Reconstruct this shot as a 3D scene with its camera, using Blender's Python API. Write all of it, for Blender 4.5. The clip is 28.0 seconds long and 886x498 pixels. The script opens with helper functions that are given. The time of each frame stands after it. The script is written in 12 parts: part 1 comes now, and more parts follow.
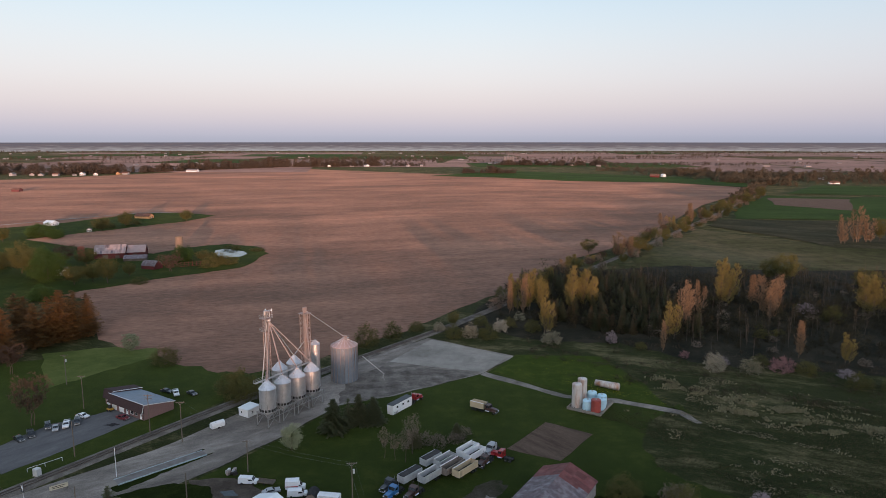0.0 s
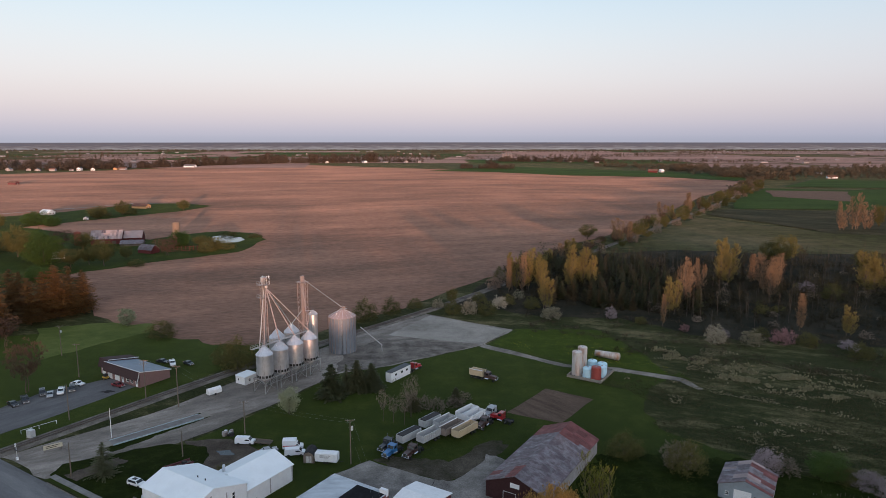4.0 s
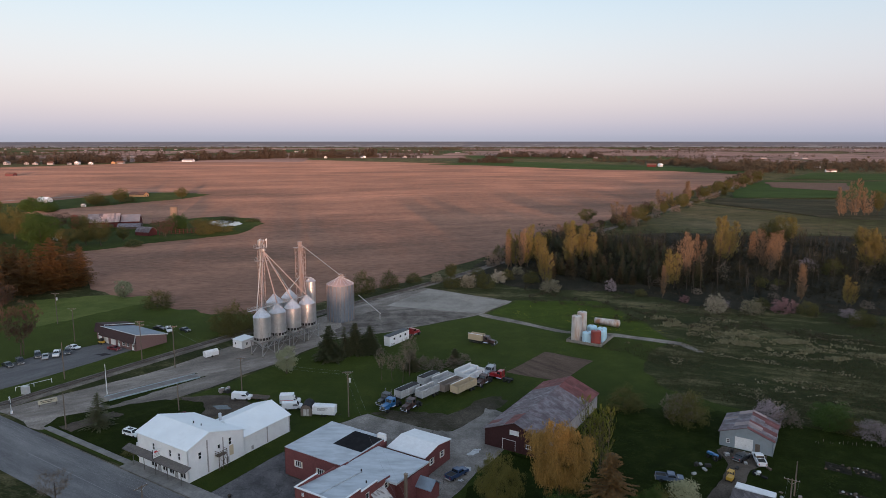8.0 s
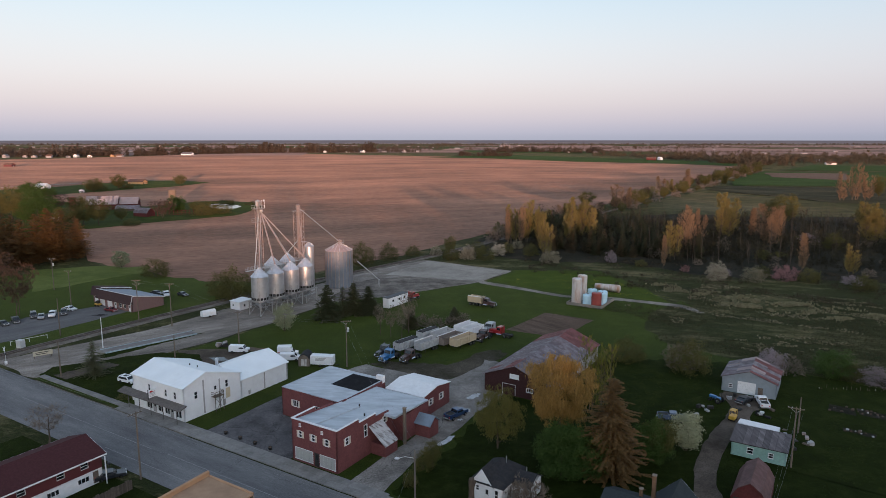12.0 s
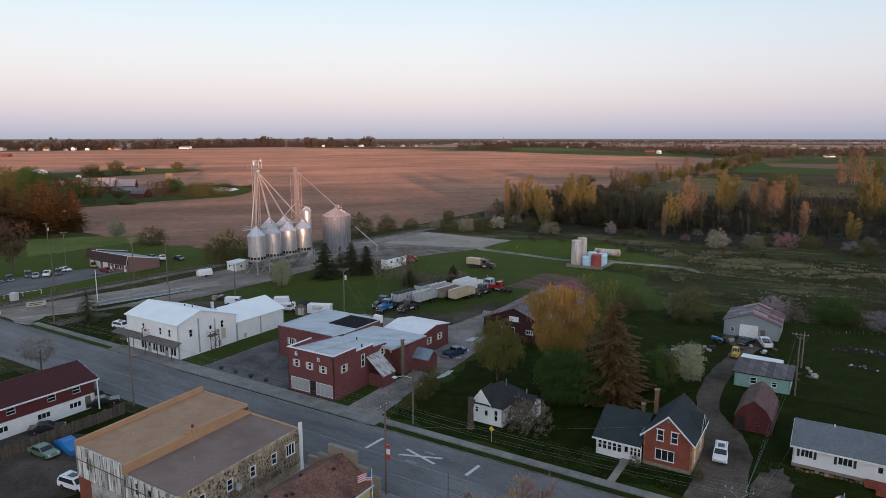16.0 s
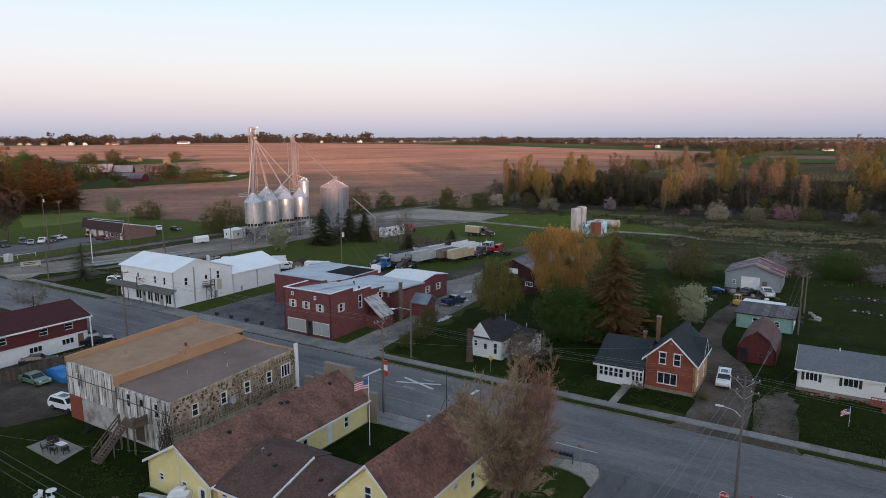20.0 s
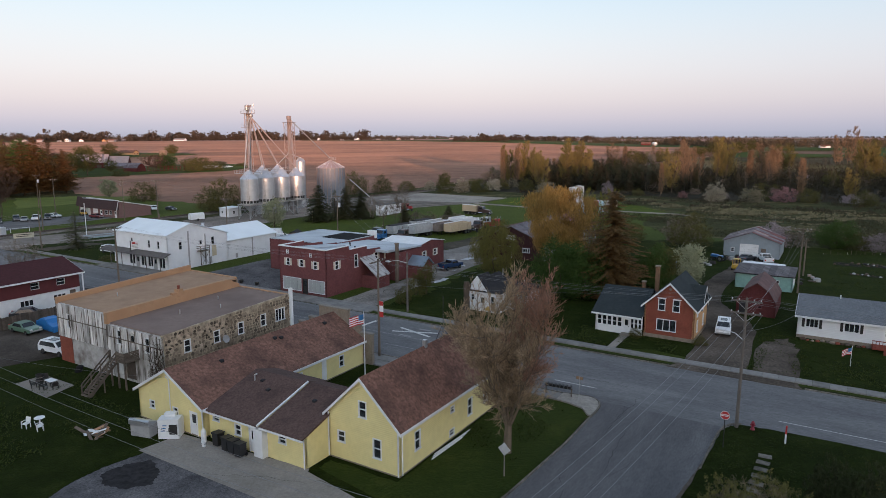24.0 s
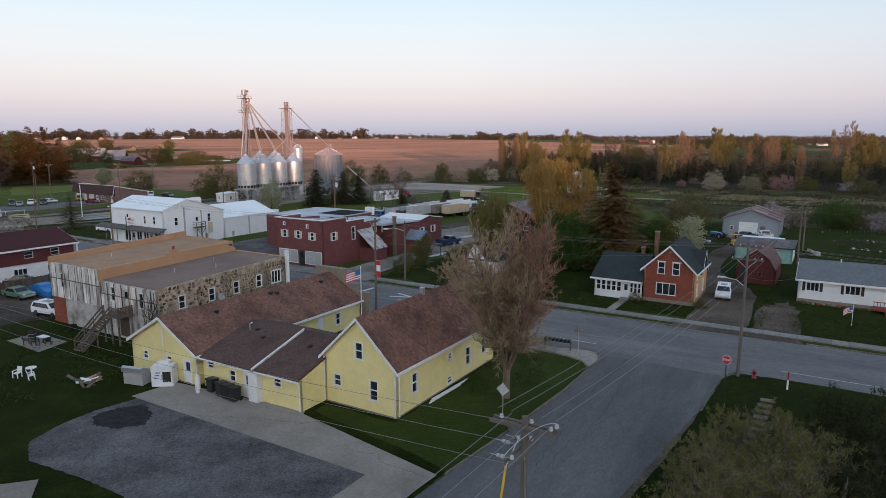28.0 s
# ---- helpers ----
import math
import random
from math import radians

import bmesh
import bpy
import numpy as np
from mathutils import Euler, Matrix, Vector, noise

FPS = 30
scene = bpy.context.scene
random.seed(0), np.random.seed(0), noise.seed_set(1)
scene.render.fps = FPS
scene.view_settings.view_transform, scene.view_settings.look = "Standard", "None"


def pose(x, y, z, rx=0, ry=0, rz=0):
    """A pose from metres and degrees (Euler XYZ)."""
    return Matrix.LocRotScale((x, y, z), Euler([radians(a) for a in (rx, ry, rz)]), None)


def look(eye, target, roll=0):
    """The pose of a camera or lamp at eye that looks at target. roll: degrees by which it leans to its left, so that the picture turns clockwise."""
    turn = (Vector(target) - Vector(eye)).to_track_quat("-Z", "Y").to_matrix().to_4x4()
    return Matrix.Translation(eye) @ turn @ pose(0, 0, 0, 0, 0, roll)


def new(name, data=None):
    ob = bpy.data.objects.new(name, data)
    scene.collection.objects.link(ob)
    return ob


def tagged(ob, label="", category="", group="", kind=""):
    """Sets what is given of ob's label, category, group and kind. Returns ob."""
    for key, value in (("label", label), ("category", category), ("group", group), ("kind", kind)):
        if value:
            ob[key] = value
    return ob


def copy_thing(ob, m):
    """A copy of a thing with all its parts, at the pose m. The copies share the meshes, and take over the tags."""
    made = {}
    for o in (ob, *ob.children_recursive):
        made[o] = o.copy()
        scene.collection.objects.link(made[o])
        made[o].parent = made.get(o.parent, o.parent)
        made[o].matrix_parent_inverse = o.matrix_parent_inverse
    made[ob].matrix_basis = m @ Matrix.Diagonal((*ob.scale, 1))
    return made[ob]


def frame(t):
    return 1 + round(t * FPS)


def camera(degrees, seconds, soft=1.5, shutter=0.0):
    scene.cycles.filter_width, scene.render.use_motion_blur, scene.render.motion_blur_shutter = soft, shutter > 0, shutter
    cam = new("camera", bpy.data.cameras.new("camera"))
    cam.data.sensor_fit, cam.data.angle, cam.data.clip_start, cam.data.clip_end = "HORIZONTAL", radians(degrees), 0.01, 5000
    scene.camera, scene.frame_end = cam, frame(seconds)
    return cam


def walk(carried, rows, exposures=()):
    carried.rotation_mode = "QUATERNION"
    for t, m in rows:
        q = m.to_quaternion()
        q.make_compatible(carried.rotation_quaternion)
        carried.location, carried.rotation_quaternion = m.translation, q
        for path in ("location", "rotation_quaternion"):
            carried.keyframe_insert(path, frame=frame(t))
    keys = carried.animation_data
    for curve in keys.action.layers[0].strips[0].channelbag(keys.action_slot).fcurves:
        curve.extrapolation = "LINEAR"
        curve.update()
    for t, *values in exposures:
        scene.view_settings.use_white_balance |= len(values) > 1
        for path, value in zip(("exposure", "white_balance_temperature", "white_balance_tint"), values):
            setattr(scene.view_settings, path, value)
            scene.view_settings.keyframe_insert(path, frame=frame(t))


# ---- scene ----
cam = camera(68.0, 28.0, soft=0.6)
# seconds, east, north, height, yaw, pitch, roll: a straight slow descent
PATH = [
    (0.0, 0.104, 0.249, 92.562, -0.159, -9.443, 0.016),
    (1.0, -0.039, 0.386, 89.647, -0.214, -9.438, 0.033),
    (2.0, -0.122, 0.441, 86.695, -0.254, -9.436, 0.028),
    (2.5, -0.147, 0.442, 85.223, -0.273, -9.435, 0.019),
    (4.5, -0.195, 0.329, 79.327, -0.354, -9.434, -0.016),
    (5.0, -0.199, 0.282, 77.799, -0.373, -9.437, -0.017),
    (6.0, -0.200, 0.177, 74.710, -0.409, -9.447, -0.014),
    (7.0, -0.192, 0.065, 71.663, -0.435, -9.468, -0.006),
    (8.0, -0.177, -0.042, 68.576, -0.443, -9.495, 0.000),
    (9.0, -0.159, -0.139, 65.414, -0.446, -9.524, 0.001),
    (10.0, -0.141, -0.224, 62.254, -0.456, -9.554, -0.002),
    (11.0, -0.126, -0.299, 59.121, -0.472, -9.586, -0.003),
    (12.0, -0.119, -0.368, 55.993, -0.487, -9.617, 0.001),
    (12.5, -0.118, -0.401, 54.418, -0.497, -9.632, 0.007),
    (14.5, -0.121, -0.526, 48.048, -0.574, -9.687, 0.030),
    (15.0, -0.120, -0.555, 46.454, -0.589, -9.700, 0.027),
    (16.0, -0.114, -0.609, 43.327, -0.611, -9.728, 0.011),
    (17.0, -0.103, -0.659, 40.391, -0.629, -9.759, -0.013),
    (18.0, -0.088, -0.705, 37.673, -0.650, -9.784, -0.036),
    (19.0, -0.071, -0.749, 35.201, -0.679, -9.800, -0.051),
    (20.0, -0.053, -0.792, 32.953, -0.719, -9.807, -0.058),
    (21.0, -0.034, -0.833, 30.874, -0.770, -9.801, -0.058),
    (21.5, -0.024, -0.853, 29.903, -0.800, -9.797, -0.055),
    (23.5, 0.012, -0.915, 26.605, -0.931, -9.810, -0.033),
    (24.0, 0.020, -0.927, 25.854, -0.961, -9.809, -0.030),
    (25.0, 0.033, -0.944, 24.449, -1.014, -9.801, -0.026),
    (26.0, 0.043, -0.957, 23.205, -1.059, -9.790, -0.023),
    (27.0, 0.050, -0.965, 22.087, -1.100, -9.780, -0.021),
    (28.0, 0.056, -0.970, 21.073, -1.131, -9.798, -0.021),
]
walk(cam, [(t, pose(x, y, z, 90 + pitch, 0, yaw) @ pose(0, 0, 0, 0, 0, roll)) for t, x, y, z, yaw, pitch, roll in PATH], [(0.0, -0.04), (9.0, -0.03), (17.0, 0.03), (21.0, 0.06), (28.0, 0.05)])

# ---- world and sun ----
SUN_DIR = Vector((0.22, -0.975, 0.0)).normalized()
SUN_ELEV = 2.7
world = bpy.data.worlds.new("dusk_sky")
scene.world = world
world.use_nodes = True
wn, wl = world.node_tree.nodes, world.node_tree.links
wn.clear()
w_out = wn.new("ShaderNodeOutputWorld")
w_bg = wn.new("ShaderNodeBackground")
w_sky = wn.new("ShaderNodeTexSky")
w_sky.sky_type = "NISHITA"
w_sky.sun_disc = False
w_sky.sun_elevation = radians(SUN_ELEV)
w_sky.sun_rotation = math.atan2(SUN_DIR.x, SUN_DIR.y)
w_sky.dust_density = 1.5
w_co = wn.new("ShaderNodeTexCoord")
w_sep = wn.new("ShaderNodeSeparateXYZ")
w_ramp = wn.new("ShaderNodeValToRGB")
w_ramp.color_ramp.interpolation = "B_SPLINE"
stops = [(0.0, (0.44, 0.46, 0.57)), (0.008, (0.51, 0.51, 0.61)), (0.025, (0.615, 0.58, 0.66)), (0.05, (0.745, 0.67, 0.70)), (0.085, (0.81, 0.77, 0.80)),
         (0.127, (0.79, 0.81, 0.85)), (0.168, (0.72, 0.81, 0.88)), (0.21, (0.64, 0.77, 0.88)), (0.3, (0.52, 0.66, 0.82)), (0.5, (0.40, 0.51, 0.66)), (1.0, (0.25, 0.345, 0.50))]
els = w_ramp.color_ramp.elements
els[0].position, els[0].color = stops[0][0], (*stops[0][1], 1)
els[1].position, els[1].color = stops[-1][0], (*stops[-1][1], 1)
for p_, c_ in stops[1:-1]:
    e_ = els.new(p_)
    e_.color = (c_[0] * 0.985, c_[1], c_[2] * 1.03, 1)
w_mix = wn.new("ShaderNodeMixRGB")
w_mix.inputs[0].default_value = 0.04
w_bg.inputs[1].default_value = 1.02
wl.new(w_co.outputs["Generated"], w_sep.inputs[0])
wl.new(w_sep.outputs["Z"], w_ramp.inputs[0])
wl.new(w_ramp.outputs[0], w_mix.inputs[1])
wl.new(w_sky.outputs[0], w_mix.inputs[2])
# the western half of the sky still holds the sunset's glow
w_dot = wn.new("ShaderNodeVectorMath")
w_dot.operation = "DOT_PRODUCT"
w_dot.inputs[1].default_value = (*SUN_DIR.xy, 0.1)
w_rng = wn.new("ShaderNodeMapRange")
w_rng.interpolation_type = "SMOOTHSTEP"
w_rng.inputs["From Min"].default_value, w_rng.inputs["From Max"].default_value = 0.1, 1.0
w_glow = wn.new("ShaderNodeMixRGB")
w_glow.blend_type = "MULTIPLY"
w_glow.inputs[2].default_value = (2.6, 2.27, 2.02, 1)
wl.new(w_co.outputs["Generated"], w_dot.inputs[0])
wl.new(w_dot.outputs["Value"], w_rng.inputs[0])
wl.new(w_rng.outputs[0], w_glow.inputs[0])
wl.new(w_mix.outputs[0], w_glow.inputs[1])
# and its eastern side is already a little darker
w_east = wn.new("ShaderNodeMapRange")
w_east.inputs["From Min"].default_value, w_east.inputs["From Max"].default_value = 0.05, 0.6
w_dusk = wn.new("ShaderNodeMixRGB")
w_dusk.blend_type = "MULTIPLY"
w_dusk.inputs[2].default_value = (0.87, 0.89, 0.92, 1)
wl.new(w_sep.outputs["X"], w_east.inputs[0])
wl.new(w_east.outputs[0], w_dusk.inputs[0])
wl.new(w_glow.outputs[0], w_dusk.inputs[1])
# beyond the modelled land the sky paints a plain, haze in its colours, down to the true horizon, a quarter of a degree
# under eye level
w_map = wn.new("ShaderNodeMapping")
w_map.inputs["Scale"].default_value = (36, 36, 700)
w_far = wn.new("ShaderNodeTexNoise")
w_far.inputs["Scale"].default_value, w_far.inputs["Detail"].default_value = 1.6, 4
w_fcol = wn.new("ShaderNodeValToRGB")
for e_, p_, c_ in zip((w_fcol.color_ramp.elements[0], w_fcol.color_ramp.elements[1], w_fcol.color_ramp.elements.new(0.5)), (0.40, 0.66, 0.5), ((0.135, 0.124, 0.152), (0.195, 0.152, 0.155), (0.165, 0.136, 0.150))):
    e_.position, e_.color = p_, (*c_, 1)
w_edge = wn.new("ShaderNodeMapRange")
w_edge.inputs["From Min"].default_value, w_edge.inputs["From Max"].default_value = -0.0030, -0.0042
w_land = wn.new("ShaderNodeMixRGB")
wl.new(w_co.outputs["Generated"], w_map.inputs[0])
wl.new(w_map.outputs[0], w_far.inputs["Vector"])
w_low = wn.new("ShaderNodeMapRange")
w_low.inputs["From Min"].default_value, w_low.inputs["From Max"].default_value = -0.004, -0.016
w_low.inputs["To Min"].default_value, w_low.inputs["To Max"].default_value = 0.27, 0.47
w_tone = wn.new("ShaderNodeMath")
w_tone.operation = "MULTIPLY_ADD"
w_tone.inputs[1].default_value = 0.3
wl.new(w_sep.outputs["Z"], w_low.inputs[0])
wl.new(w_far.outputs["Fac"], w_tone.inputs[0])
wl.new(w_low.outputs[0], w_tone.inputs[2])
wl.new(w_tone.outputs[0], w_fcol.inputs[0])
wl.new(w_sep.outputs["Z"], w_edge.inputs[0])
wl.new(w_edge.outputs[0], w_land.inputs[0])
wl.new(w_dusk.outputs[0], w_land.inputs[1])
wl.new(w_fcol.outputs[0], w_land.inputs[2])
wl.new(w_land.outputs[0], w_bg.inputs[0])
wl.new(w_bg.outputs[0], w_out.inputs[0])

sun_data = bpy.data.lights.new("sun", "SUN")
sun_data.energy = 5.0
sun_data.angle = radians(1.0)
sun_data.color = (1.0, 0.53, 0.36)
sun = new("sun", sun_data)
sun_from = SUN_DIR * math.cos(radians(SUN_ELEV)) + Vector((0, 0, math.sin(radians(SUN_ELEV))))
sun.matrix_world = look(sun_from * 100, (0, 0, 0))

# ---- materials ----
def mat(name, color, rough=0.8, metal=0.0, var=0.25, scale=1.0, bump=0.0, dark=None, stain=0.0, stain_scale=0.15, dark_col=None,
        rnd=0.0, stretch=(1, 1, 1), stripes=0.0, stripe_axis="Z", stripe_gap=0.2, coat=0.0, trans=0.0):
    """A surface with grain and stains at two scales; rnd: how far each piece differs; stripes: fine ribs across one axis."""
    m = bpy.data.materials.new(name)
    m.use_nodes = True
    n, l = m.node_tree.nodes, m.node_tree.links
    b = n["Principled BSDF"]
    b.inputs["Roughness"].default_value = rough
    b.inputs["Metallic"].default_value = metal
    b.inputs["Specular IOR Level"].default_value = 0.15 if rough >= 0.8 and metal == 0 else 0.45
    b.inputs["Coat Weight"].default_value = coat
    b.inputs["Transmission Weight"].default_value = trans
    geo = n.new("ShaderNodeNewGeometry")
    mp = n.new("ShaderNodeMapping")
    mp.inputs["Scale"].default_value = stretch
    l.new(geo.outputs["Position"], mp.inputs[0])
    n1 = n.new("ShaderNodeTexNoise")
    n1.inputs["Scale"].default_value = scale
    n1.inputs["Detail"].default_value = 6
    n1.inputs["Roughness"].default_value = 0.65
    l.new(mp.outputs[0], n1.inputs["Vector"])
    r1 = n.new("ShaderNodeMapRange")
    r1.inputs["From Min"].default_value, r1.inputs["From Max"].default_value = 0.25, 0.75
    r1.inputs["To Min"].default_value, r1.inputs["To Max"].default_value = 1 - var, 1 + var
    l.new(n1.outputs["Fac"], r1.inputs[0])
    mul = n.new("ShaderNodeMixRGB")
    mul.blend_type = "MULTIPLY"
    mul.inputs[0].default_value = 1.0
    mul.inputs[1].default_value = (*color, 1)
    l.new(r1.outputs[0], mul.inputs[2])
    last = mul.outputs[0]
    if stain > 0:
        n2 = n.new("ShaderNodeTexNoise")
        n2.inputs["Scale"].default_value = stain_scale
        n2.inputs["Detail"].default_value = 7
        n2.inputs["Roughness"].default_value = 0.6
        l.new(mp.outputs[0], n2.inputs["Vector"])
        r2 = n.new("ShaderNodeMapRange")
        r2.inputs["From Min"].default_value, r2.inputs["From Max"].default_value = 0.45, 0.68
        r2.inputs["To Max"].default_value = stain
        l.new(n2.outputs["Fac"], r2.inputs[0])
        mx = n.new("ShaderNodeMixRGB")
        l.new(r2.outputs[0], mx.inputs[0])
        l.new(last, mx.inputs[1])
        mx.inputs[2].default_value = (*(dark_col or [c * 0.45 for c in color]), 1)
        last = mx.outputs[0]
    if rnd > 0:
        oi = n.new("ShaderNodeObjectInfo")
        r3 = n.new("ShaderNodeMapRange")
        r3.inputs["To Min"].default_value, r3.inputs["To Max"].default_value = 1 - rnd, 1 + rnd
        l.new(oi.outputs["Random"], r3.inputs[0])
        m3 = n.new("ShaderNodeMixRGB")
        m3.blend_type = "MULTIPLY"
        m3.inputs[0].default_value = 1.0
        l.new(last, m3.inputs[1])
        l.new(r3.outputs[0], m3.inputs[2])
        last = m3.outputs[0]
    l.new(last, b.inputs["Base Color"])
    if bump > 0 or stripes > 0:
        bp = n.new("ShaderNodeBump")
        bp.inputs["Strength"].default_value = 0.5
        bp.inputs["Distance"].default_value = bump if bump > 0 else stripes
        if stripes > 0:
            tc = n.new("ShaderNodeTexCoord")
            sp = n.new("ShaderNodeSeparateXYZ")
            l.new(tc.outputs["Object"], sp.inputs[0])
            k = n.new("ShaderNodeMath")
            k.operation = "MULTIPLY"
            k.inputs[1].default_value = 1.0 / stripe_gap
            l.new(sp.outputs[stripe_axis], k.inputs[0])
            fr = n.new("ShaderNodeMath")
            fr.operation = "PINGPONG"
            fr.inputs[1].default_value = 0.5
            l.new(k.outputs[0], fr.inputs[0])
            l.new(fr.outputs[0], bp.inputs["Height"])
        else:
            l.new(n1.outputs["Fac"], bp.inputs["Height"])
        l.new(bp.outputs[0], b.inputs["Normal"])
    return m


def leafmat(name, c1, c2, tint=0.0):
    """Leaves or twigs: colour varies clump by clump and tree by tree, some light passes through."""
    m = bpy.data.materials.new(name)
    m.use_nodes = True
    n, l = m.node_tree.nodes, m.node_tree.links
    b = n["Principled BSDF"]
    b.inputs["Roughness"].default_value = 0.75
    b.inputs["Specular IOR Level"].default_value = 0.2
    geo = n.new("ShaderNodeNewGeometry")
    oi = n.new("ShaderNodeObjectInfo")
    ad = n.new("ShaderNodeMath")
    ad.operation = "MULTIPLY_ADD"
    ad.inputs[1].default_value = 0.5
    l.new(oi.outputs["Random"], ad.inputs[0])
    hf = n.new("ShaderNodeMath")
    hf.operation = "MULTIPLY"
    hf.inputs[1].default_value = 0.5
    l.new(geo.outputs["Random Per Island"], hf.inputs[0])
    l.new(hf.outputs[0], ad.inputs[2])
    mx = n.new("ShaderNodeMixRGB")
    mx.inputs[1].default_value, mx.inputs[2].default_value = (*c1, 1), (*c2, 1)
    l.new(ad.outputs[0], mx.inputs[0])
    l.new(mx.outputs[0], b.inputs["Base Color"])
    tr = n.new("ShaderNodeBsdfTranslucent")
    l.new(mx.outputs[0], tr.inputs["Color"])
    ms = n.new("ShaderNodeMixShader")
    ms.inputs[0].default_value = 0.25
    l.new(b.outputs[0], ms.inputs[1])
    l.new(tr.outputs[0], ms.inputs[2])
    l.new(ms.outputs[0], n["Material Output"].inputs["Surface"])
    return m


def groundmat(name, cols, scale, big, bump=0.03, stretch=(1, 1, 1), rot=0.0, rough=0.95, swell=0.0, spec=0.08, grain=0.38, dusty=0.4, sheen=None, rug=0.62, hi=0.68):
    """Ground in three colours, mixed by patches, with fine grain."""
    m = bpy.data.materials.new(name)
    m.use_nodes = True
    n, l = m.node_tree.nodes, m.node_tree.links
    b = n["Principled BSDF"]
    b.inputs["Roughness"].default_value = rough
    b.inputs["Specular IOR Level"].default_value = spec
    b.inputs["Diffuse Roughness"].default_value = dusty
    if sheen:
        b.inputs["Sheen Weight"].default_value = sheen[0]
        b.inputs["Sheen Roughness"].default_value = 0.55
        b.inputs["Sheen Tint"].default_value = (*sheen[1], 1)
    geo = n.new("ShaderNodeNewGeometry")
    mp = n.new("ShaderNodeMapping")
    mp.inputs["Rotation"].default_value = (0, 0, radians(rot))
    l.new(geo.outputs["Position"], mp.inputs[0])
    st = n.new("ShaderNodeMapping")
    st.inputs["Scale"].default_value = stretch
    l.new(mp.outputs[0], st.inputs[0])
    nb = n.new("ShaderNodeTexNoise")
    nb.inputs["Scale"].default_value, nb.inputs["Detail"].default_value, nb.inputs["Roughness"].default_value = big, 8, rug
    l.new(st.outputs[0], nb.inputs["Vector"])
    rp = n.new("ShaderNodeValToRGB")
    e = rp.color_ramp.elements
    e[0].position, e[0].color = 0.34, (*cols[0], 1)
    e[1].position, e[1].color = hi, (*cols[2], 1)
    k = e.new(0.5)
    k.color = (*cols[1], 1)
    l.new(nb.outputs["Fac"], rp.inputs[0])
    nf = n.new("ShaderNodeTexNoise")
    nf.inputs["Scale"].default_value, nf.inputs["Detail"].default_value, nf.inputs["Roughness"].default_value = scale, 5, 0.7
    l.new(st.outputs[0], nf.inputs["Vector"])
    rr = n.new("ShaderNodeMapRange")
    rr.inputs["From Min"].default_value, rr.inputs["From Max"].default_value = 0.3, 0.7
    rr.inputs["To Min"].default_value, rr.inputs["To Max"].default_value = 1 - grain, 1 + grain
    l.new(nf.outputs["Fac"], rr.inputs[0])
    mu = n.new("ShaderNodeMixRGB")
    mu.blend_type, mu.inputs[0].default_value = "MULTIPLY", 1.0
    l.new(rp.outputs[0], mu.inputs[1])
    l.new(rr.outputs[0], mu.inputs[2])
    l.new(mu.outputs[0], b.inputs["Base Color"])
    bp = n.new("ShaderNodeBump")
    bp.inputs["Strength"].default_value, bp.inputs["Distance"].default_value = 0.6, bump
    l.new(nf.outputs["Fac"], bp.inputs["Height"])
    if swell:
        ns = n.new("ShaderNodeTexNoise")
        ns.inputs["Scale"].default_value, ns.inputs["Detail"].default_value, ns.inputs["Roughness"].default_value = 0.011, 3, 0.5
        l.new(st.outputs[0], ns.inputs["Vector"])
        b2 = n.new("ShaderNodeBump")
        b2.inputs["Strength"].default_value, b2.inputs["Distance"].default_value = 1.0, swell
        l.new(ns.outputs["Fac"], b2.inputs["Height"])
        l.new(bp.outputs[0], b2.inputs["Normal"])
        bp = b2
    l.new(bp.outputs[0], b.inputs["Normal"])
    return m


M_MEADOW = groundmat("meadow_grass", [(0.005, 0.010, 0.0025), (0.0145, 0.0205, 0.0055), (0.105, 0.089, 0.047)], 1.6, 0.035, 0.3, (0.7, 1.6, 1), 20, grain=0.75, sheen=(0.22, (0.17, 0.16, 0.07)), rug=0.82, hi=0.63)
M_LAWN = groundmat("mown_lawn", [(0.0034, 0.0082, 0.0009), (0.0080, 0.0152, 0.0017), (0.025, 0.031, 0.0056)], 4.0, 0.08, 0.08, sheen=(0.48, (0.14, 0.185, 0.04)), rug=0.78, grain=0.65)
# patchy copy of the mown lawn, its colours darkened to stand for shade
M_LAWN_SHADED = groundmat("patchy_shaded_grass", [(0.0020, 0.0046, 0.0006), (0.0056, 0.0106, 0.0012), (0.018, 0.023, 0.0052)], 6.0, 0.22, 0.08, sheen=(0.22, (0.11, 0.145, 0.035)), spec=0.04, rug=0.78, grain=0.7)
M_BRIGHT = groundmat("spring_grass", [(0.0048, 0.0114, 0.0011), (0.0104, 0.0200, 0.0021), (0.034, 0.040, 0.0066)], 3.0, 0.14, 0.06, sheen=(0.42, (0.15, 0.21, 0.03)), rug=0.78, grain=0.65)
M_SOIL = groundmat("bare_field_soil", [(0.115, 0.074, 0.056), (0.185, 0.108, 0.079), (0.295, 0.166, 0.118)], 0.35, 0.007, 0.6, (0.55, 1.5, 1), -14, swell=3.0, grain=0.32, dusty=1.0, rug=0.7)
# soil greyed towards mauve: the haze of distance is in its colours
M_SOIL_HAZED = groundmat("hazed_field_soil", [(0.118, 0.087, 0.080), (0.162, 0.118, 0.107), (0.210, 0.153, 0.138)], 0.1, 0.004, 0.1, (0.4, 1.6, 1), 4, dusty=0.6)
M_WHEAT = groundmat("young_crop", [(0.016, 0.034, 0.005), (0.024, 0.048, 0.007), (0.036, 0.062, 0.012)], 0.2, 0.01, 0.1, (0.5, 1.5, 1), 5)
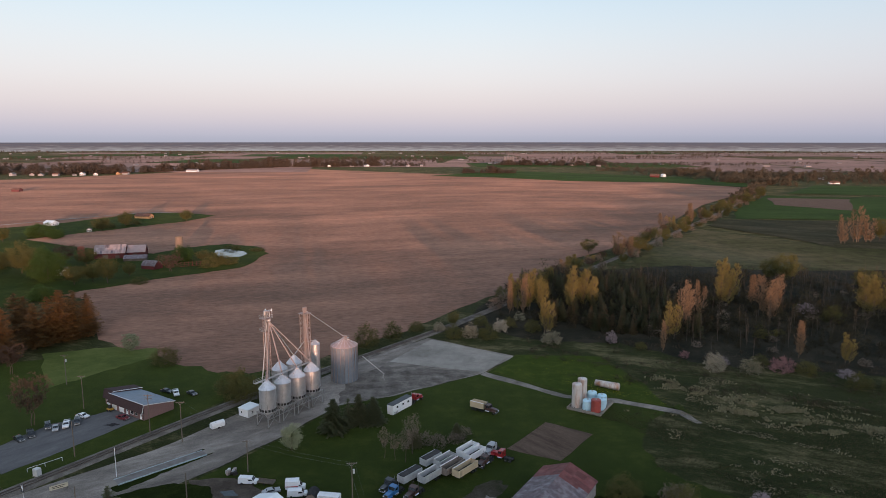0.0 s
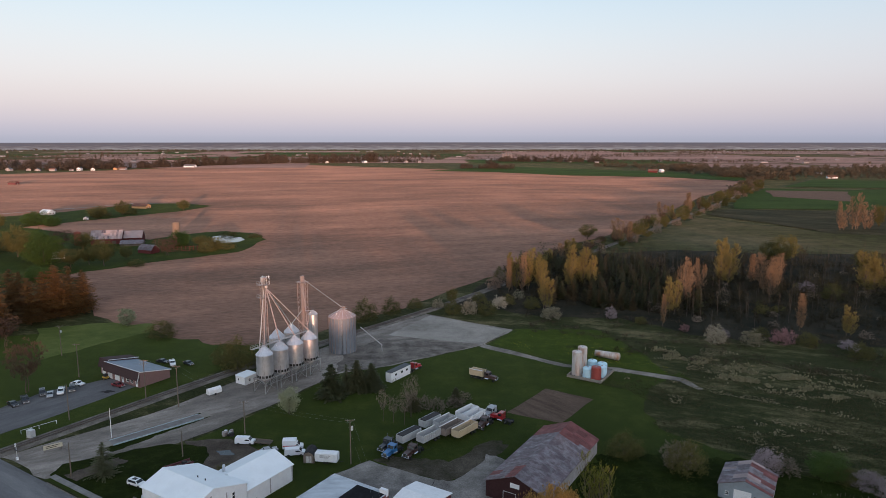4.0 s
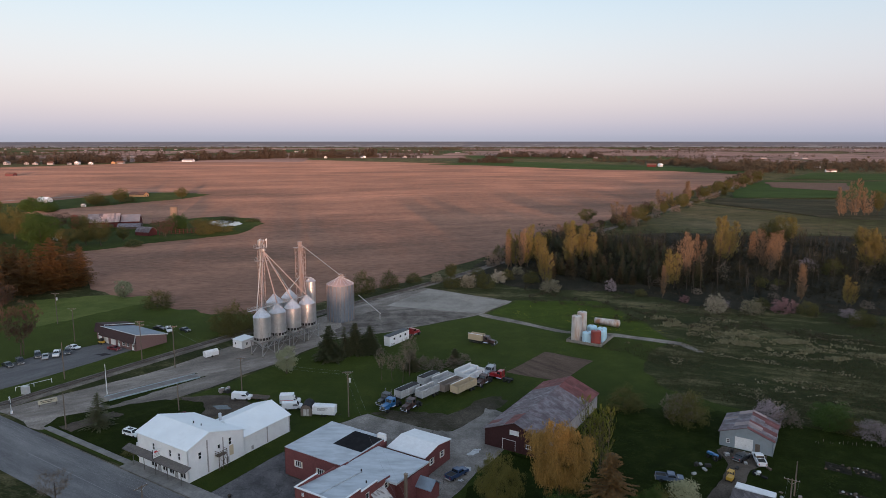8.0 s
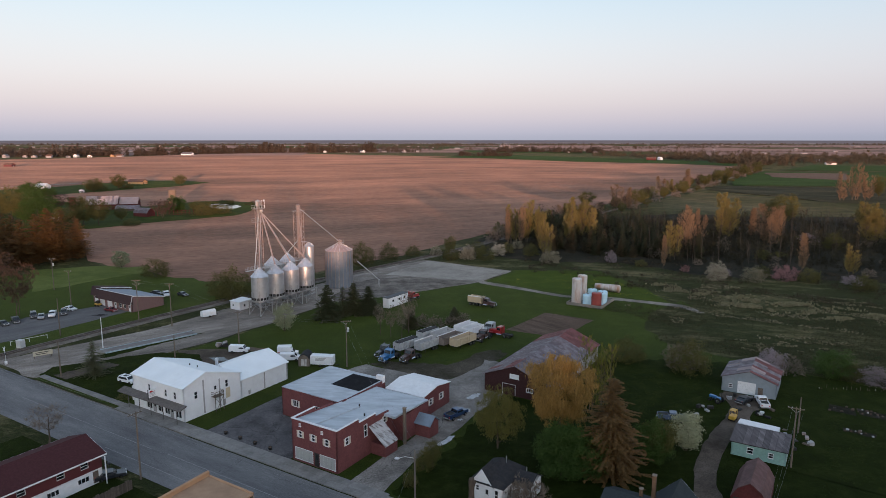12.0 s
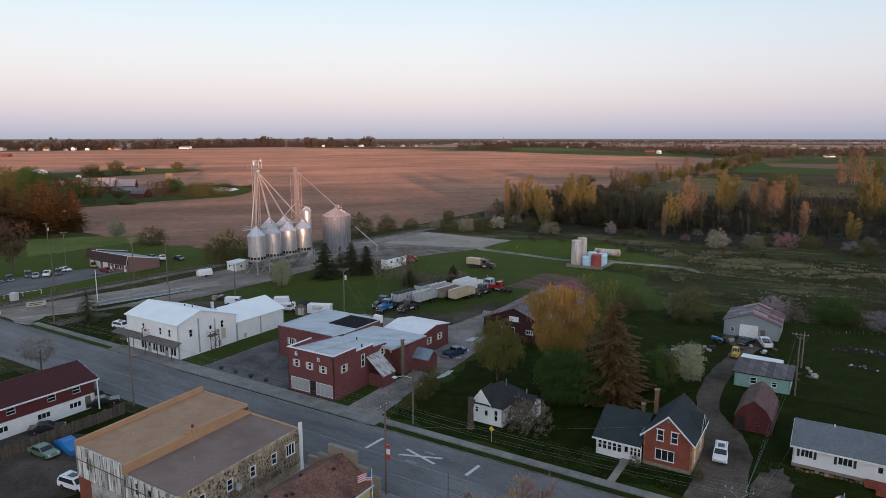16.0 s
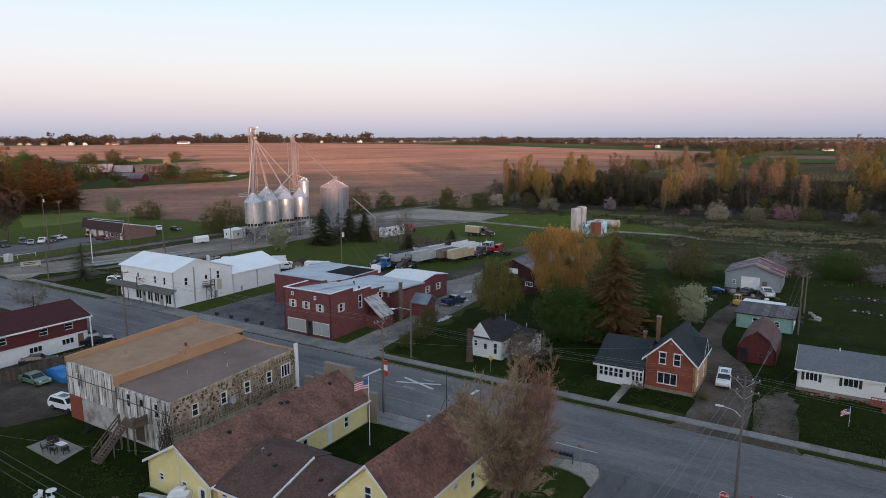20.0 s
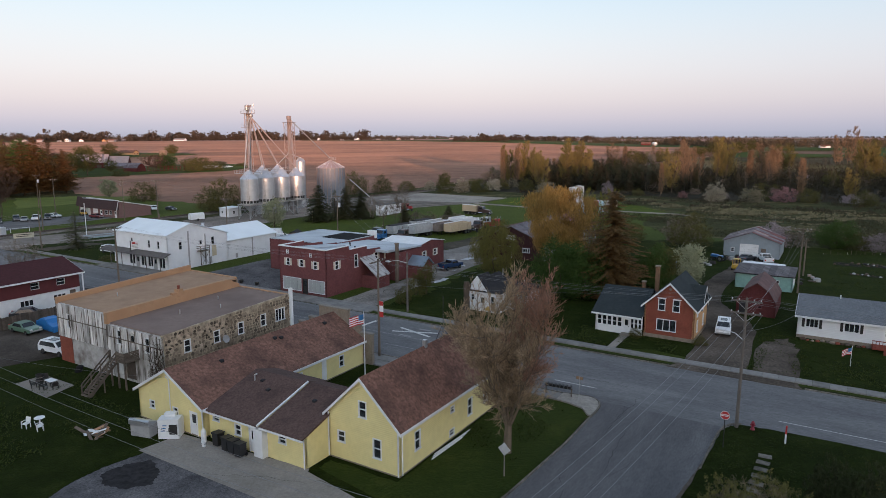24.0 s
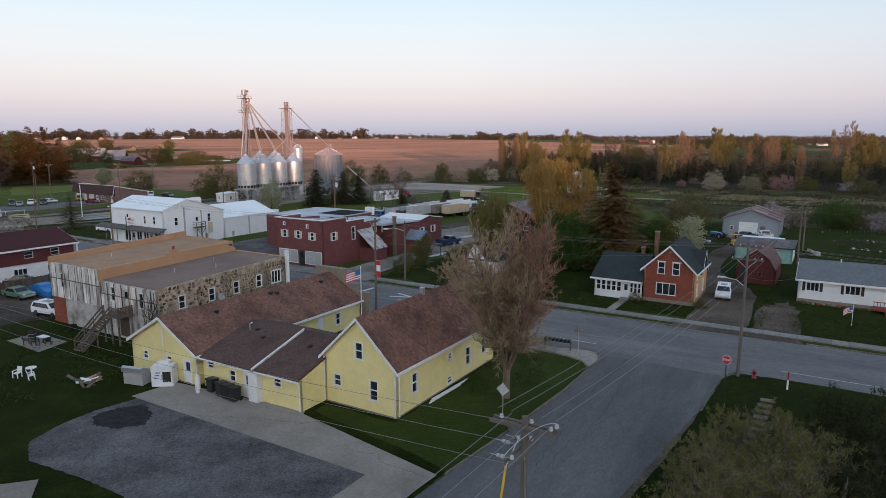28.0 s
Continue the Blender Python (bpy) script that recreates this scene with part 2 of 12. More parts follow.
M_FARGRASS = groundmat("far_pasture", [(0.030, 0.034, 0.010), (0.055, 0.052, 0.020), (0.11, 0.09, 0.048)], 0.1, 0.006, 0.1)
M_GARDEN = groundmat("tilled_garden_soil", [(0.07, 0.048, 0.036), (0.10, 0.070, 0.053), (0.125, 0.09, 0.068)], 2.5, 0.2, 0.08, (0.3, 2.5, 1), 50)
M_GRAVEL = groundmat("grey_gravel", [(0.095, 0.083, 0.074), (0.185, 0.164, 0.146), (0.31, 0.28, 0.25)], 5.0, 0.045, 0.04, (0.6, 1.5, 1), -32, grain=0.45, rug=0.76, hi=0.64)
M_BED = groundmat("dark_bed_soil", [(0.008, 0.008, 0.005), (0.018, 0.016, 0.011), (0.045, 0.038, 0.03)], 5.0, 0.5, 0.06, grain=0.6, rug=0.8)
M_DIRT = groundmat("worn_dirt", [(0.030, 0.025, 0.020), (0.060, 0.050, 0.042), (0.11, 0.093, 0.078)], 6.0, 0.08, 0.04, grain=0.5, rug=0.76)
M_TRACK = groundmat("packed_dirt_drive", [(0.042, 0.033, 0.026), (0.080, 0.065, 0.053), (0.140, 0.117, 0.097)], 4.0, 0.10, 0.03, grain=0.45, rug=0.74)
M_TAR = mat("dark_oil_stain", (0.026, 0.024, 0.025), 0.95, 0, 0.6, 2)
M_BALLAST = groundmat("rail_ballast", [(0.075, 0.066, 0.058), (0.13, 0.115, 0.102), (0.205, 0.185, 0.165)], 4.0, 0.2, 0.05)
M_ASPHALT = groundmat("worn_asphalt", [(0.102, 0.102, 0.107), (0.140, 0.140, 0.144), (0.190, 0.188, 0.19)], 7.0, 0.14, 0.008, (0.3, 1.5, 1), 32.4, 0.85, grain=0.30, rug=0.7)
M_LOT = groundmat("cracked_asphalt_lot", [(0.050, 0.048, 0.051), (0.094, 0.091, 0.095), (0.145, 0.139, 0.141)], 7.0, 0.20, 0.015, (1, 1, 1), 0, 0.88, grain=0.5, rug=0.78)
M_CONCRETE = groundmat("old_concrete", [(0.165, 0.148, 0.128), (0.225, 0.205, 0.18), (0.275, 0.252, 0.225)], 5.0, 0.12, 0.004, (1, 1, 1), 0, 0.9, grain=0.16, rug=0.7)
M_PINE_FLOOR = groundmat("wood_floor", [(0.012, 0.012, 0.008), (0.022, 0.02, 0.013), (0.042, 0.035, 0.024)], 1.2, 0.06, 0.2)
M_WATER = mat("pond_water", (0.02, 0.03, 0.035), 0.06, 0, 0.1, 0.3)
M_PAINT_W = mat("white_road_paint", (0.5, 0.5, 0.48), 0.8, 0, 0.35, 3)
M_WHITE = mat("white_paint", (0.72, 0.73, 0.74), 0.6, 0, 0.08, 1.5, stain=0.25, stain_scale=0.6, dark_col=(0.5, 0.5, 0.5))
M_WHITE_SIDE = mat("white_lap_siding", (0.70, 0.71, 0.72), 0.6, 0, 0.06, 1.5, stripes=0.03, stripe_gap=0.22)
M_WHITE_ROOF = mat("white_coated_roof", (0.76, 0.80, 0.82), 0.5, 0, 0.08, 0.5, stain=0.2, stain_scale=0.25, dark_col=(0.5, 0.55, 0.58))
M_WHITE_STEEL = mat("white_ribbed_steel", (0.76, 0.775, 0.785), 0.5, 0, 0.08, 0.7, stripes=0.03, stripe_axis="X", stripe_gap=0.3)
M_WHITE_STEEL_Y = mat("white_ribbed_steel_side", (0.72, 0.735, 0.75), 0.5, 0, 0.08, 0.7, stripes=0.03, stripe_axis="Y", stripe_gap=0.3)
M_GREYTRIM = mat("grey_trim", (0.33, 0.33, 0.33), 0.7, 0, 0.15, 2)
M_MAROON = mat("maroon_painted_brick", (0.162, 0.060, 0.060), 0.8, 0, 0.2, 3, 0.01, stain=0.3, stain_scale=0.5)
M_MAROON_SIDE = mat("maroon_siding", (0.10, 0.02, 0.022), 0.7, 0, 0.12, 2, stripes=0.03, stripe_axis="X", stripe_gap=0.35)
M_MAROON_ROOF = mat("maroon_shingles", (0.062, 0.022, 0.024), 0.9, 0, 0.25, 3, 0.02)
M_ROOF_GREY = mat("grey_membrane_roof", (0.44, 0.48, 0.52), 0.6, 0, 0.14, 0.8, stain=0.6, stain_scale=0.35, dark_col=(0.24, 0.265, 0.30), stretch=(0.5, 1.4, 1))
M_ROOF_BLACK = mat("black_tar_roof", (0.010, 0.010, 0.012), 0.97, 0, 0.3, 0.8, stain=0.4, stain_scale=0.6, dark_col=(0.03, 0.03, 0.033))
M_ROOF_TAN = mat("tan_roof_coating", (0.35, 0.225, 0.145), 0.85, 0, 0.15, 0.7, stain=0.55, stain_scale=0.3, dark_col=(0.25, 0.155, 0.105))
M_PARAPET = mat("orange_parapet_coating", (0.42, 0.25, 0.145), 0.8, 0, 0.14, 1.2, stain=0.4, stain_scale=0.6, dark_col=(0.29, 0.15, 0.085))
M_ROOF_MAUVE = mat("grey_brown_gravel_roof", (0.215, 0.158, 0.135), 0.95, 0, 0.14, 2.0, stain=0.6, stain_scale=0.25, dark_col=(0.14, 0.10, 0.085))
M_SHINGLE_BR = mat("brown_asphalt_shingles", (0.180, 0.096, 0.072), 0.95, 0, 0.6, 3.5, 0.012, stain=0.8, stain_scale=0.35, dark_col=(0.062, 0.037, 0.032))
M_SHINGLE_LINK = mat("dark_brown_shingles", (0.10, 0.063, 0.054), 0.95, 0, 0.45, 5.0, 0.02, stain=0.5, stain_scale=0.5)
M_SHINGLE_DK = mat("dark_grey_shingles", (0.034, 0.042, 0.045), 0.9, 0, 0.25, 4.0, 0.02, stain=0.3, stain_scale=0.4)
M_SHINGLE_BLK = mat("black_worn_shingles", (0.03, 0.03, 0.033), 0.95, 0, 0.35, 3.0, 0.02, stain=0.3, stain_scale=0.7, dark_col=(0.07, 0.065, 0.06))
M_SHINGLE_GR = mat("grey_shingles", (0.145, 0.155, 0.168), 0.9, 0, 0.3, 4.0, 0.02, stain=0.3, stain_scale=0.4)
M_YELLOW = mat("pale_yellow_lap_siding", (0.77, 0.665, 0.315), 0.65, 0, 0.06, 1.5, stripes=0.035, stripe_gap=0.16, stain=0.2, stain_scale=0.5, dark_col=(0.5, 0.41, 0.18))
M_REDBRICK = mat("red_brick", (0.235, 0.072, 0.048), 0.85, 0, 0.3, 6, 0.012, stain=0.4, stain_scale=0.8)
M_TANBRICK = mat("tan_painted_brick", (0.50, 0.30, 0.15), 0.85, 0, 0.18, 5, 0.01, stain=0.3, stain_scale=0.8, dark_col=(0.32, 0.16, 0.09))
M_STONE = mat("field_stone", (0.26, 0.205, 0.155), 0.9, 0, 0.5, 3, 0.03, rnd=0.85)
M_MORTAR = mat("old_mortar", (0.23, 0.19, 0.15), 0.95, 0, 0.25, 3, 0.02)
M_RUBBLE = mat("tan_lime_mortar", (0.42, 0.345, 0.25), 0.95, 0, 0.4, 2.5, 0.03, stain=0.8, stain_scale=0.8, dark_col=(0.16, 0.13, 0.10))
M_OLDWOOD = mat("weathered_white_boards", (0.62, 0.605, 0.58), 0.85, 0, 0.35, 2.5, 0.01, stain=0.95, stain_scale=1.3, dark_col=(0.10, 0.085, 0.07), rnd=0.28, stretch=(1.6, 1.6, 0.22))
M_OLDWOOD_DK = mat("dark_weathered_wood", (0.13, 0.105, 0.085), 0.9, 0, 0.3, 2.5, 0.01, rnd=0.25)
M_FENCE = mat("grey_fence_boards", (0.105, 0.085, 0.07), 0.9, 0, 0.3, 3, 0.01, rnd=0.25)
M_POLE = mat("weathered_pole_wood", (0.15, 0.12, 0.095), 0.9, 0, 0.25, 3, 0.01, stretch=(2, 2, 0.3))
M_POLE_GREY = mat("grey_pole_wood", (0.135, 0.118, 0.105), 0.9, 0, 0.2, 3, 0.01, stretch=(2, 2, 0.3))
M_REDWOOD = mat("red_stained_deck", (0.22, 0.06, 0.04), 0.8, 0, 0.2, 3)
M_BARN_RED = mat("faded_red_barn_boards", (0.105, 0.03, 0.029), 0.85, 0, 0.25, 2, stripes=0.02, stripe_axis="X", stripe_gap=0.25)
M_TURQ = mat("pale_turquoise_siding", (0.235, 0.40, 0.36), 0.75, 0, 0.15, 2, stripes=0.02, stripe_gap=0.2, stain=0.3, stain_scale=0.6)
M_GREYSHED = mat("pale_blue_grey_steel", (0.235, 0.275, 0.305), 0.55, 0.1, 0.12, 1, stripes=0.06, stripe_axis="X", stripe_gap=0.4)
M_GREYSHED_Y = mat("pale_blue_grey_steel_side", (0.235, 0.275, 0.305), 0.55, 0.1, 0.12, 1, stripes=0.06, stripe_axis="Y", stripe_gap=0.4)
M_RUSTROOF = mat("rusty_roof_sheet", (0.135, 0.105, 0.115), 0.7, 0.2, 0.3, 0.8, stain=0.75, stain_scale=0.6, dark_col=(0.27, 0.265, 0.28), rnd=0.2)
M_REDROOF = mat("red_rusted_roof_sheet", (0.145, 0.045, 0.042), 0.75, 0.1, 0.25, 0.8, stain=0.4, stain_scale=0.5, dark_col=(0.25, 0.12, 0.11), rnd=0.25)
M_BLUEROOF = mat("blue_grey_roof_sheet", (0.17, 0.215, 0.265), 0.55, 0.3, 0.15, 0.8, stain=0.3, stain_scale=0.5, rnd=0.2)
M_GALV = mat("galvanised_steel", (0.66, 0.65, 0.66), 0.40, 0.85, 0.12, 0.7, stripes=0.025, stripe_gap=0.35, stain=0.25, stain_scale=0.5, dark_col=(0.40, 0.39, 0.39))
M_GALV_OLD = mat("dull_blue_grey_steel", (0.19, 0.215, 0.25), 0.75, 0.25, 0.15, 0.7, stripes=0.03, stripe_gap=0.3, stain=0.3, stain_scale=0.4, dark_col=(0.24, 0.24, 0.25))
M_GALV_ROOF = mat("galvanised_roof", (0.60, 0.61, 0.63), 0.42, 0.8, 0.12, 0.8, stain=0.25, stain_scale=0.5, rnd=0.15)
M_STEEL = mat("steel_frame", (0.46, 0.45, 0.44), 0.5, 0.7, 0.15, 1.0, stain=0.4, stain_scale=0.6, dark_col=(0.30, 0.23, 0.19))
M_STEEL_RUST = mat("rusty_pink_steel", (0.33, 0.28, 0.265), 0.6, 0.4, 0.2, 1.0, stain=0.5, stain_scale=0.5, dark_col=(0.25, 0.13, 0.09))
M_RUSTTANK = mat("rust_stained_steel_tank", (0.60, 0.56, 0.53), 0.55, 0.3, 0.15, 0.8, stain=0.9, stain_scale=0.3, dark_col=(0.36, 0.15, 0.06), stretch=(1.5, 1.5, 0.3))
M_BLUEPOLY = mat("pale_blue_poly_tank", (0.45, 0.66, 0.76), 0.45, 0, 0.06, 1.0)
M_REDPOLY = mat("red_tank_paint", (0.28, 0.055, 0.045), 0.5, 0, 0.12, 1.0)
M_BLACK = mat("black_rubber", (0.018, 0.018, 0.02), 0.8, 0, 0.2, 4)
M_BLACKPLAST = mat("black_plastic", (0.02, 0.02, 0.022), 0.45, 0, 0.15, 3)
M_GLASS = mat("dark_window_glass", (0.03, 0.036, 0.042), 0.07, 0, 0.2, 0.7, trans=0.25)
M_CHROME = mat("bright_metal", (0.62, 0.62, 0.63), 0.25, 0.95, 0.1, 2)
M_DARKFRAME = mat("dark_chassis", (0.03, 0.028, 0.026), 0.75, 0.2, 0.3, 2)
M_OLDTARP = mat("dark_load_tarp", (0.05, 0.048, 0.05), 0.9, 0, 0.3, 2, 0.02)
M_RED = mat("signal_red_paint", (0.42, 0.03, 0.03), 0.45, 0, 0.08, 2)
M_YELLOWP = mat("safety_yellow_paint", (0.62, 0.40, 0.04), 0.5, 0, 0.15, 2)
M_LAMP = mat("lamp_head", (0.55, 0.56, 0.57), 0.4, 0.3, 0.08, 2)
M_CABLE = mat("cable", (0.22, 0.22, 0.23), 0.6, 0.2, 0.05, 2)
M_BARK = mat("bark", (0.085, 0.065, 0.05), 0.95, 0, 0.35, 3, 0.02, stretch=(2, 2, 0.4))
M_PALEBARK = mat("pale_bark", (0.24, 0.19, 0.14), 0.9, 0, 0.3, 3, 0.02, stretch=(2, 2, 0.4))
M_PALESLAB = groundmat("pale_concrete_slab", [(0.17, 0.156, 0.138), (0.25, 0.232, 0.207), (0.32, 0.30, 0.27)], 3.0, 0.07, 0.004, (1, 1, 1), 0, 0.9, grain=0.28, rug=0.74)
M_LANE = groundmat("broken_concrete_lane", [(0.095, 0.086, 0.078), (0.18, 0.166, 0.152), (0.30, 0.28, 0.26)], 3.0, 0.10, 0.01, (1, 1, 1), 0, 0.88, grain=0.35, rug=0.74)
M_PALEPATCH = mat("pale_mottled_patch", (0.46, 0.47, 0.48), 0.7, 0, 0.25, 1.5, stain=0.6, stain_scale=0.8)
M_RENDER = mat("flaking_dirty_render", (0.40, 0.385, 0.365), 0.9, 0, 0.3, 1.5, 0.01, stain=0.9, stain_scale=0.6, dark_col=(0.16, 0.13, 0.11))
M_MUD = groundmat("rutted_mud", [(0.020, 0.024, 0.008), (0.052, 0.045, 0.033), (0.105, 0.09, 0.072)], 3.0, 0.09, 0.06, grain=0.55, rug=0.76)
M_PALEGRASS = groundmat("pale_unmown_grass", [(0.032, 0.046, 0.011), (0.060, 0.076, 0.019), (0.100, 0.108, 0.036)], 3.0, 0.05, 0.06, sheen=(0.3, (0.16, 0.2, 0.06)), rug=0.74, grain=0.4)
M_DECK = mat("worn_steel_deck", (0.19, 0.175, 0.165), 0.7, 0.3, 0.3, 1.0, stain=0.6, stain_scale=0.5, dark_col=(0.08, 0.055, 0.045))
M_ASPHALT_S = groundmat("dark_side_asphalt", [(0.082, 0.081, 0.085), (0.110, 0.109, 0.113), (0.150, 0.148, 0.150)], 8.0, 0.14, 0.008, (1.4, 0.35, 1), 32.4, 0.88, grain=0.24, rug=0.72)
M_TRUNK = mat("brown_grey_bark", (0.12, 0.095, 0.072), 0.95, 0, 0.35, 3, 0.02, stretch=(2, 2, 0.4))
M_CANOPY = mat("weathered_canopy_shingles", (0.13, 0.118, 0.112), 0.95, 0, 0.3, 3, 0.01, stain=0.4, stain_scale=0.8)
M_SHOPPANEL = mat("milky_shop_panel", (0.36, 0.375, 0.36), 0.5, 0, 0.1, 1.5)
M_FAINT = mat("faded_road_paint", (0.24, 0.24, 0.24), 0.85, 0, 0.4, 2)
M_RUSTDARK = mat("dark_rusted_roof_sheet", (0.10, 0.05, 0.046), 0.8, 0.1, 0.3, 0.9, stain=0.6, stain_scale=0.7, dark_col=(0.17, 0.10, 0.095))
M_PINKTIN = mat("pinkish_old_tin", (0.34, 0.27, 0.26), 0.75, 0.1, 0.2, 0.6, stain=0.6, stain_scale=0.3, dark_col=(0.22, 0.15, 0.14), rnd=0.2)

# ---- building blocks ----
# The village grid: u along the main street, v away from it, turned against the world's axes.
TH = radians(-32.4)
TOWN = Matrix.Rotation(TH, 4, "Z")
rng = random.Random(7)


def ease(k):
    k = min(1.0, max(0.0, k))
    return k * k * (3 - 2 * k)


def rise(x, y):
    """The land is level round the village, swells under the big field and lies a little higher towards the horizon."""
    r = math.hypot(x, y)
    if r < 350:
        return 0.0
    side = 1 - ease((math.atan2(x, y) - 0.02) / 0.36)
    if y < 0:
        side = 0.0
    hill = 12.0 * ease((r - 350) / 1150) * side
    k = ease((r - 2200) / 2700)
    return hill * (1 - k) + 8.0 * k


def onto(x, y):
    """A plan place on level land, drawn in to where it lies on the swell."""
    px, py = x, y
    for _ in range(5):
        f = 1 - rise(px, py) / 92.0
        px, py = x * f, y * f
    return px, py


def xy(u, v):
    return (u * math.cos(TH) - v * math.sin(TH), u * math.sin(TH) + v * math.cos(TH))


def thing(name, u, v, rot=0.0, z=0.0, label="", category="", group=""):
    """An empty at a thing's base, at grid place (u, v), turned rot degrees against the grid."""
    e = new(name)
    e.empty_display_size = 0.5
    e.matrix_world = TOWN @ pose(u, v, z, 0, 0, rot)
    return tagged(e, label, category, group)


def thing_w(name, x, y, rot=0.0, z=0.0, label="", category="", group=""):
    """The same, at a world place."""
    e = new(name)
    x, y = onto(x, y)
    e.matrix_world = pose(x, y, z + rise(x, y), 0, 0, rot)
    return tagged(e, label, category, group)


def part(name, bm, material, parent, label="", smooth=False):
    me = bpy.data.meshes.new(name)
    bm.to_mesh(me)
    bm.free()
    if smooth:
        me.polygons.foreach_set("use_smooth", [True] * len(me.polygons))
    me.materials.append(material)
    ob = new(name, me)
    ob.parent = parent
    if label:
        ob["label"] = label
    return ob


def alike(name, mesh, parent, m):
    """One more piece on a mesh that others share, at m under its parent."""
    ob = new(name, mesh)
    ob.parent = parent
    ob.matrix_basis = m
    return ob


def box(bm, x0, x1, y0, y1, z0, z1):
    v = [bm.verts.new(p) for p in ((x0, y0, z0), (x1, y0, z0), (x1, y1, z0), (x0, y1, z0), (x0, y0, z1), (x1, y0, z1), (x1, y1, z1), (x0, y1, z1))]
    for f in ((3, 2, 1, 0), (4, 5, 6, 7), (0, 1, 5, 4), (1, 2, 6, 5), (2, 3, 7, 6), (3, 0, 4, 7)):
        bm.faces.new([v[i] for i in f])
    return bm


def B(x0, x1, y0, y1, z0, z1):
    return box(bmesh.new(), x0, x1, y0, y1, z0, z1)


def rbox(x0, x1, y0, y1, z0, z1, r=0.05, seg=2):
    bm = B(x0, x1, y0, y1, z0, z1)
    bmesh.ops.bevel(bm, geom=bm.edges[:], offset=r, segments=seg, affect="EDGES", profile=0.5)
    return bm


def tube(bm, p, q, r0, r1=None, seg=8, cap=True):
    p, q = Vector(p), Vector(q)
    r1 = r0 if r1 is None else r1
    d = (q - p).normalized()
    a = d.orthogonal().normalized()
    b = d.cross(a)
    rings = []
    for c, r in ((p, r0), (q, r1)):
        rings.append([bm.verts.new(c + (a * math.cos(2 * math.pi * i / seg) + b * math.sin(2 * math.pi * i / seg)) * r) for i in range(seg)])
    for i in range(seg):
        j = (i + 1) % seg
        bm.faces.new((rings[0][i], rings[0][j], rings[1][j], rings[1][i]))
    if cap:
        bm.faces.new(rings[0][::-1])
        bm.faces.new(rings[1])
    return bm


def T(p, q, r0, r1=None, seg=8):
    return tube(bmesh.new(), p, q, r0, r1, seg)


def lathe(profile, seg=32, cx=0.0, cy=0.0):
    """A body turned round the upright axis: profile rows of radius, height."""
    bm = bmesh.new()
    rings = []
    for r, z in profile:
        if r < 1e-4:
            rings.append([bm.verts.new((cx, cy, z))])
        else:
            rings.append([bm.verts.new((cx + r * math.cos(2 * math.pi * i / seg), cy + r * math.sin(2 * math.pi * i / seg), z)) for i in range(seg)])
    for a, b in zip(rings, rings[1:]):
        for i in range(seg):
            j = (i + 1) % seg
            if len(a) == 1 and len(b) > 1:
                bm.faces.new((a[0], b[j], b[i]))
            elif len(b) == 1 and len(a) > 1:
                bm.faces.new((a[i], a[j], b[0]))
            elif len(a) > 1:
                bm.faces.new((a[i], a[j], b[j], b[i]))
    return bm


def prism(poly, y0, y1, axis="y"):
    """A flat outline (x, z) drawn out along y, or (y, z) along x."""
    bm = bmesh.new()
    mk = (lambda a, c, b: (a, b, c)) if axis == "y" else (lambda a, c, b: (b, a, c))
    lo = [bm.verts.new(mk(a, c, y0)) for a, c in poly]
    hi = [bm.verts.new(mk(a, c, y1)) for a, c in poly]
    bm.faces.new(lo)
    bm.faces.new(hi[::-1])
    n = len(poly)
    for i in range(n):
        j = (i + 1) % n
        bm.faces.new((lo[j], lo[i], hi[i], hi[j]))
    bmesh.ops.recalc_face_normals(bm, faces=bm.faces[:])
    return bm


def clip_top(poly, xa, za, xb, zb):
    """Cut an (x, z) outline off above the line from (xa, za) to (xb, zb)."""
    f = lambda p: p[1] - (za + (zb - za) * (p[0] - xa) / (xb - xa))
    out = []
    for i, p in enumerate(poly):
        q = poly[(i + 1) % len(poly)]
        a, b = f(p), f(q)
        if a <= 1e-6:
            out.append(p)
        if (a < -1e-6 and b > 1e-6) or (a > 1e-6 and b < -1e-6):
            k = a / (a - b)
            out.append((p[0] + (q[0] - p[0]) * k, p[1] + (q[1] - p[1]) * k))
    return out


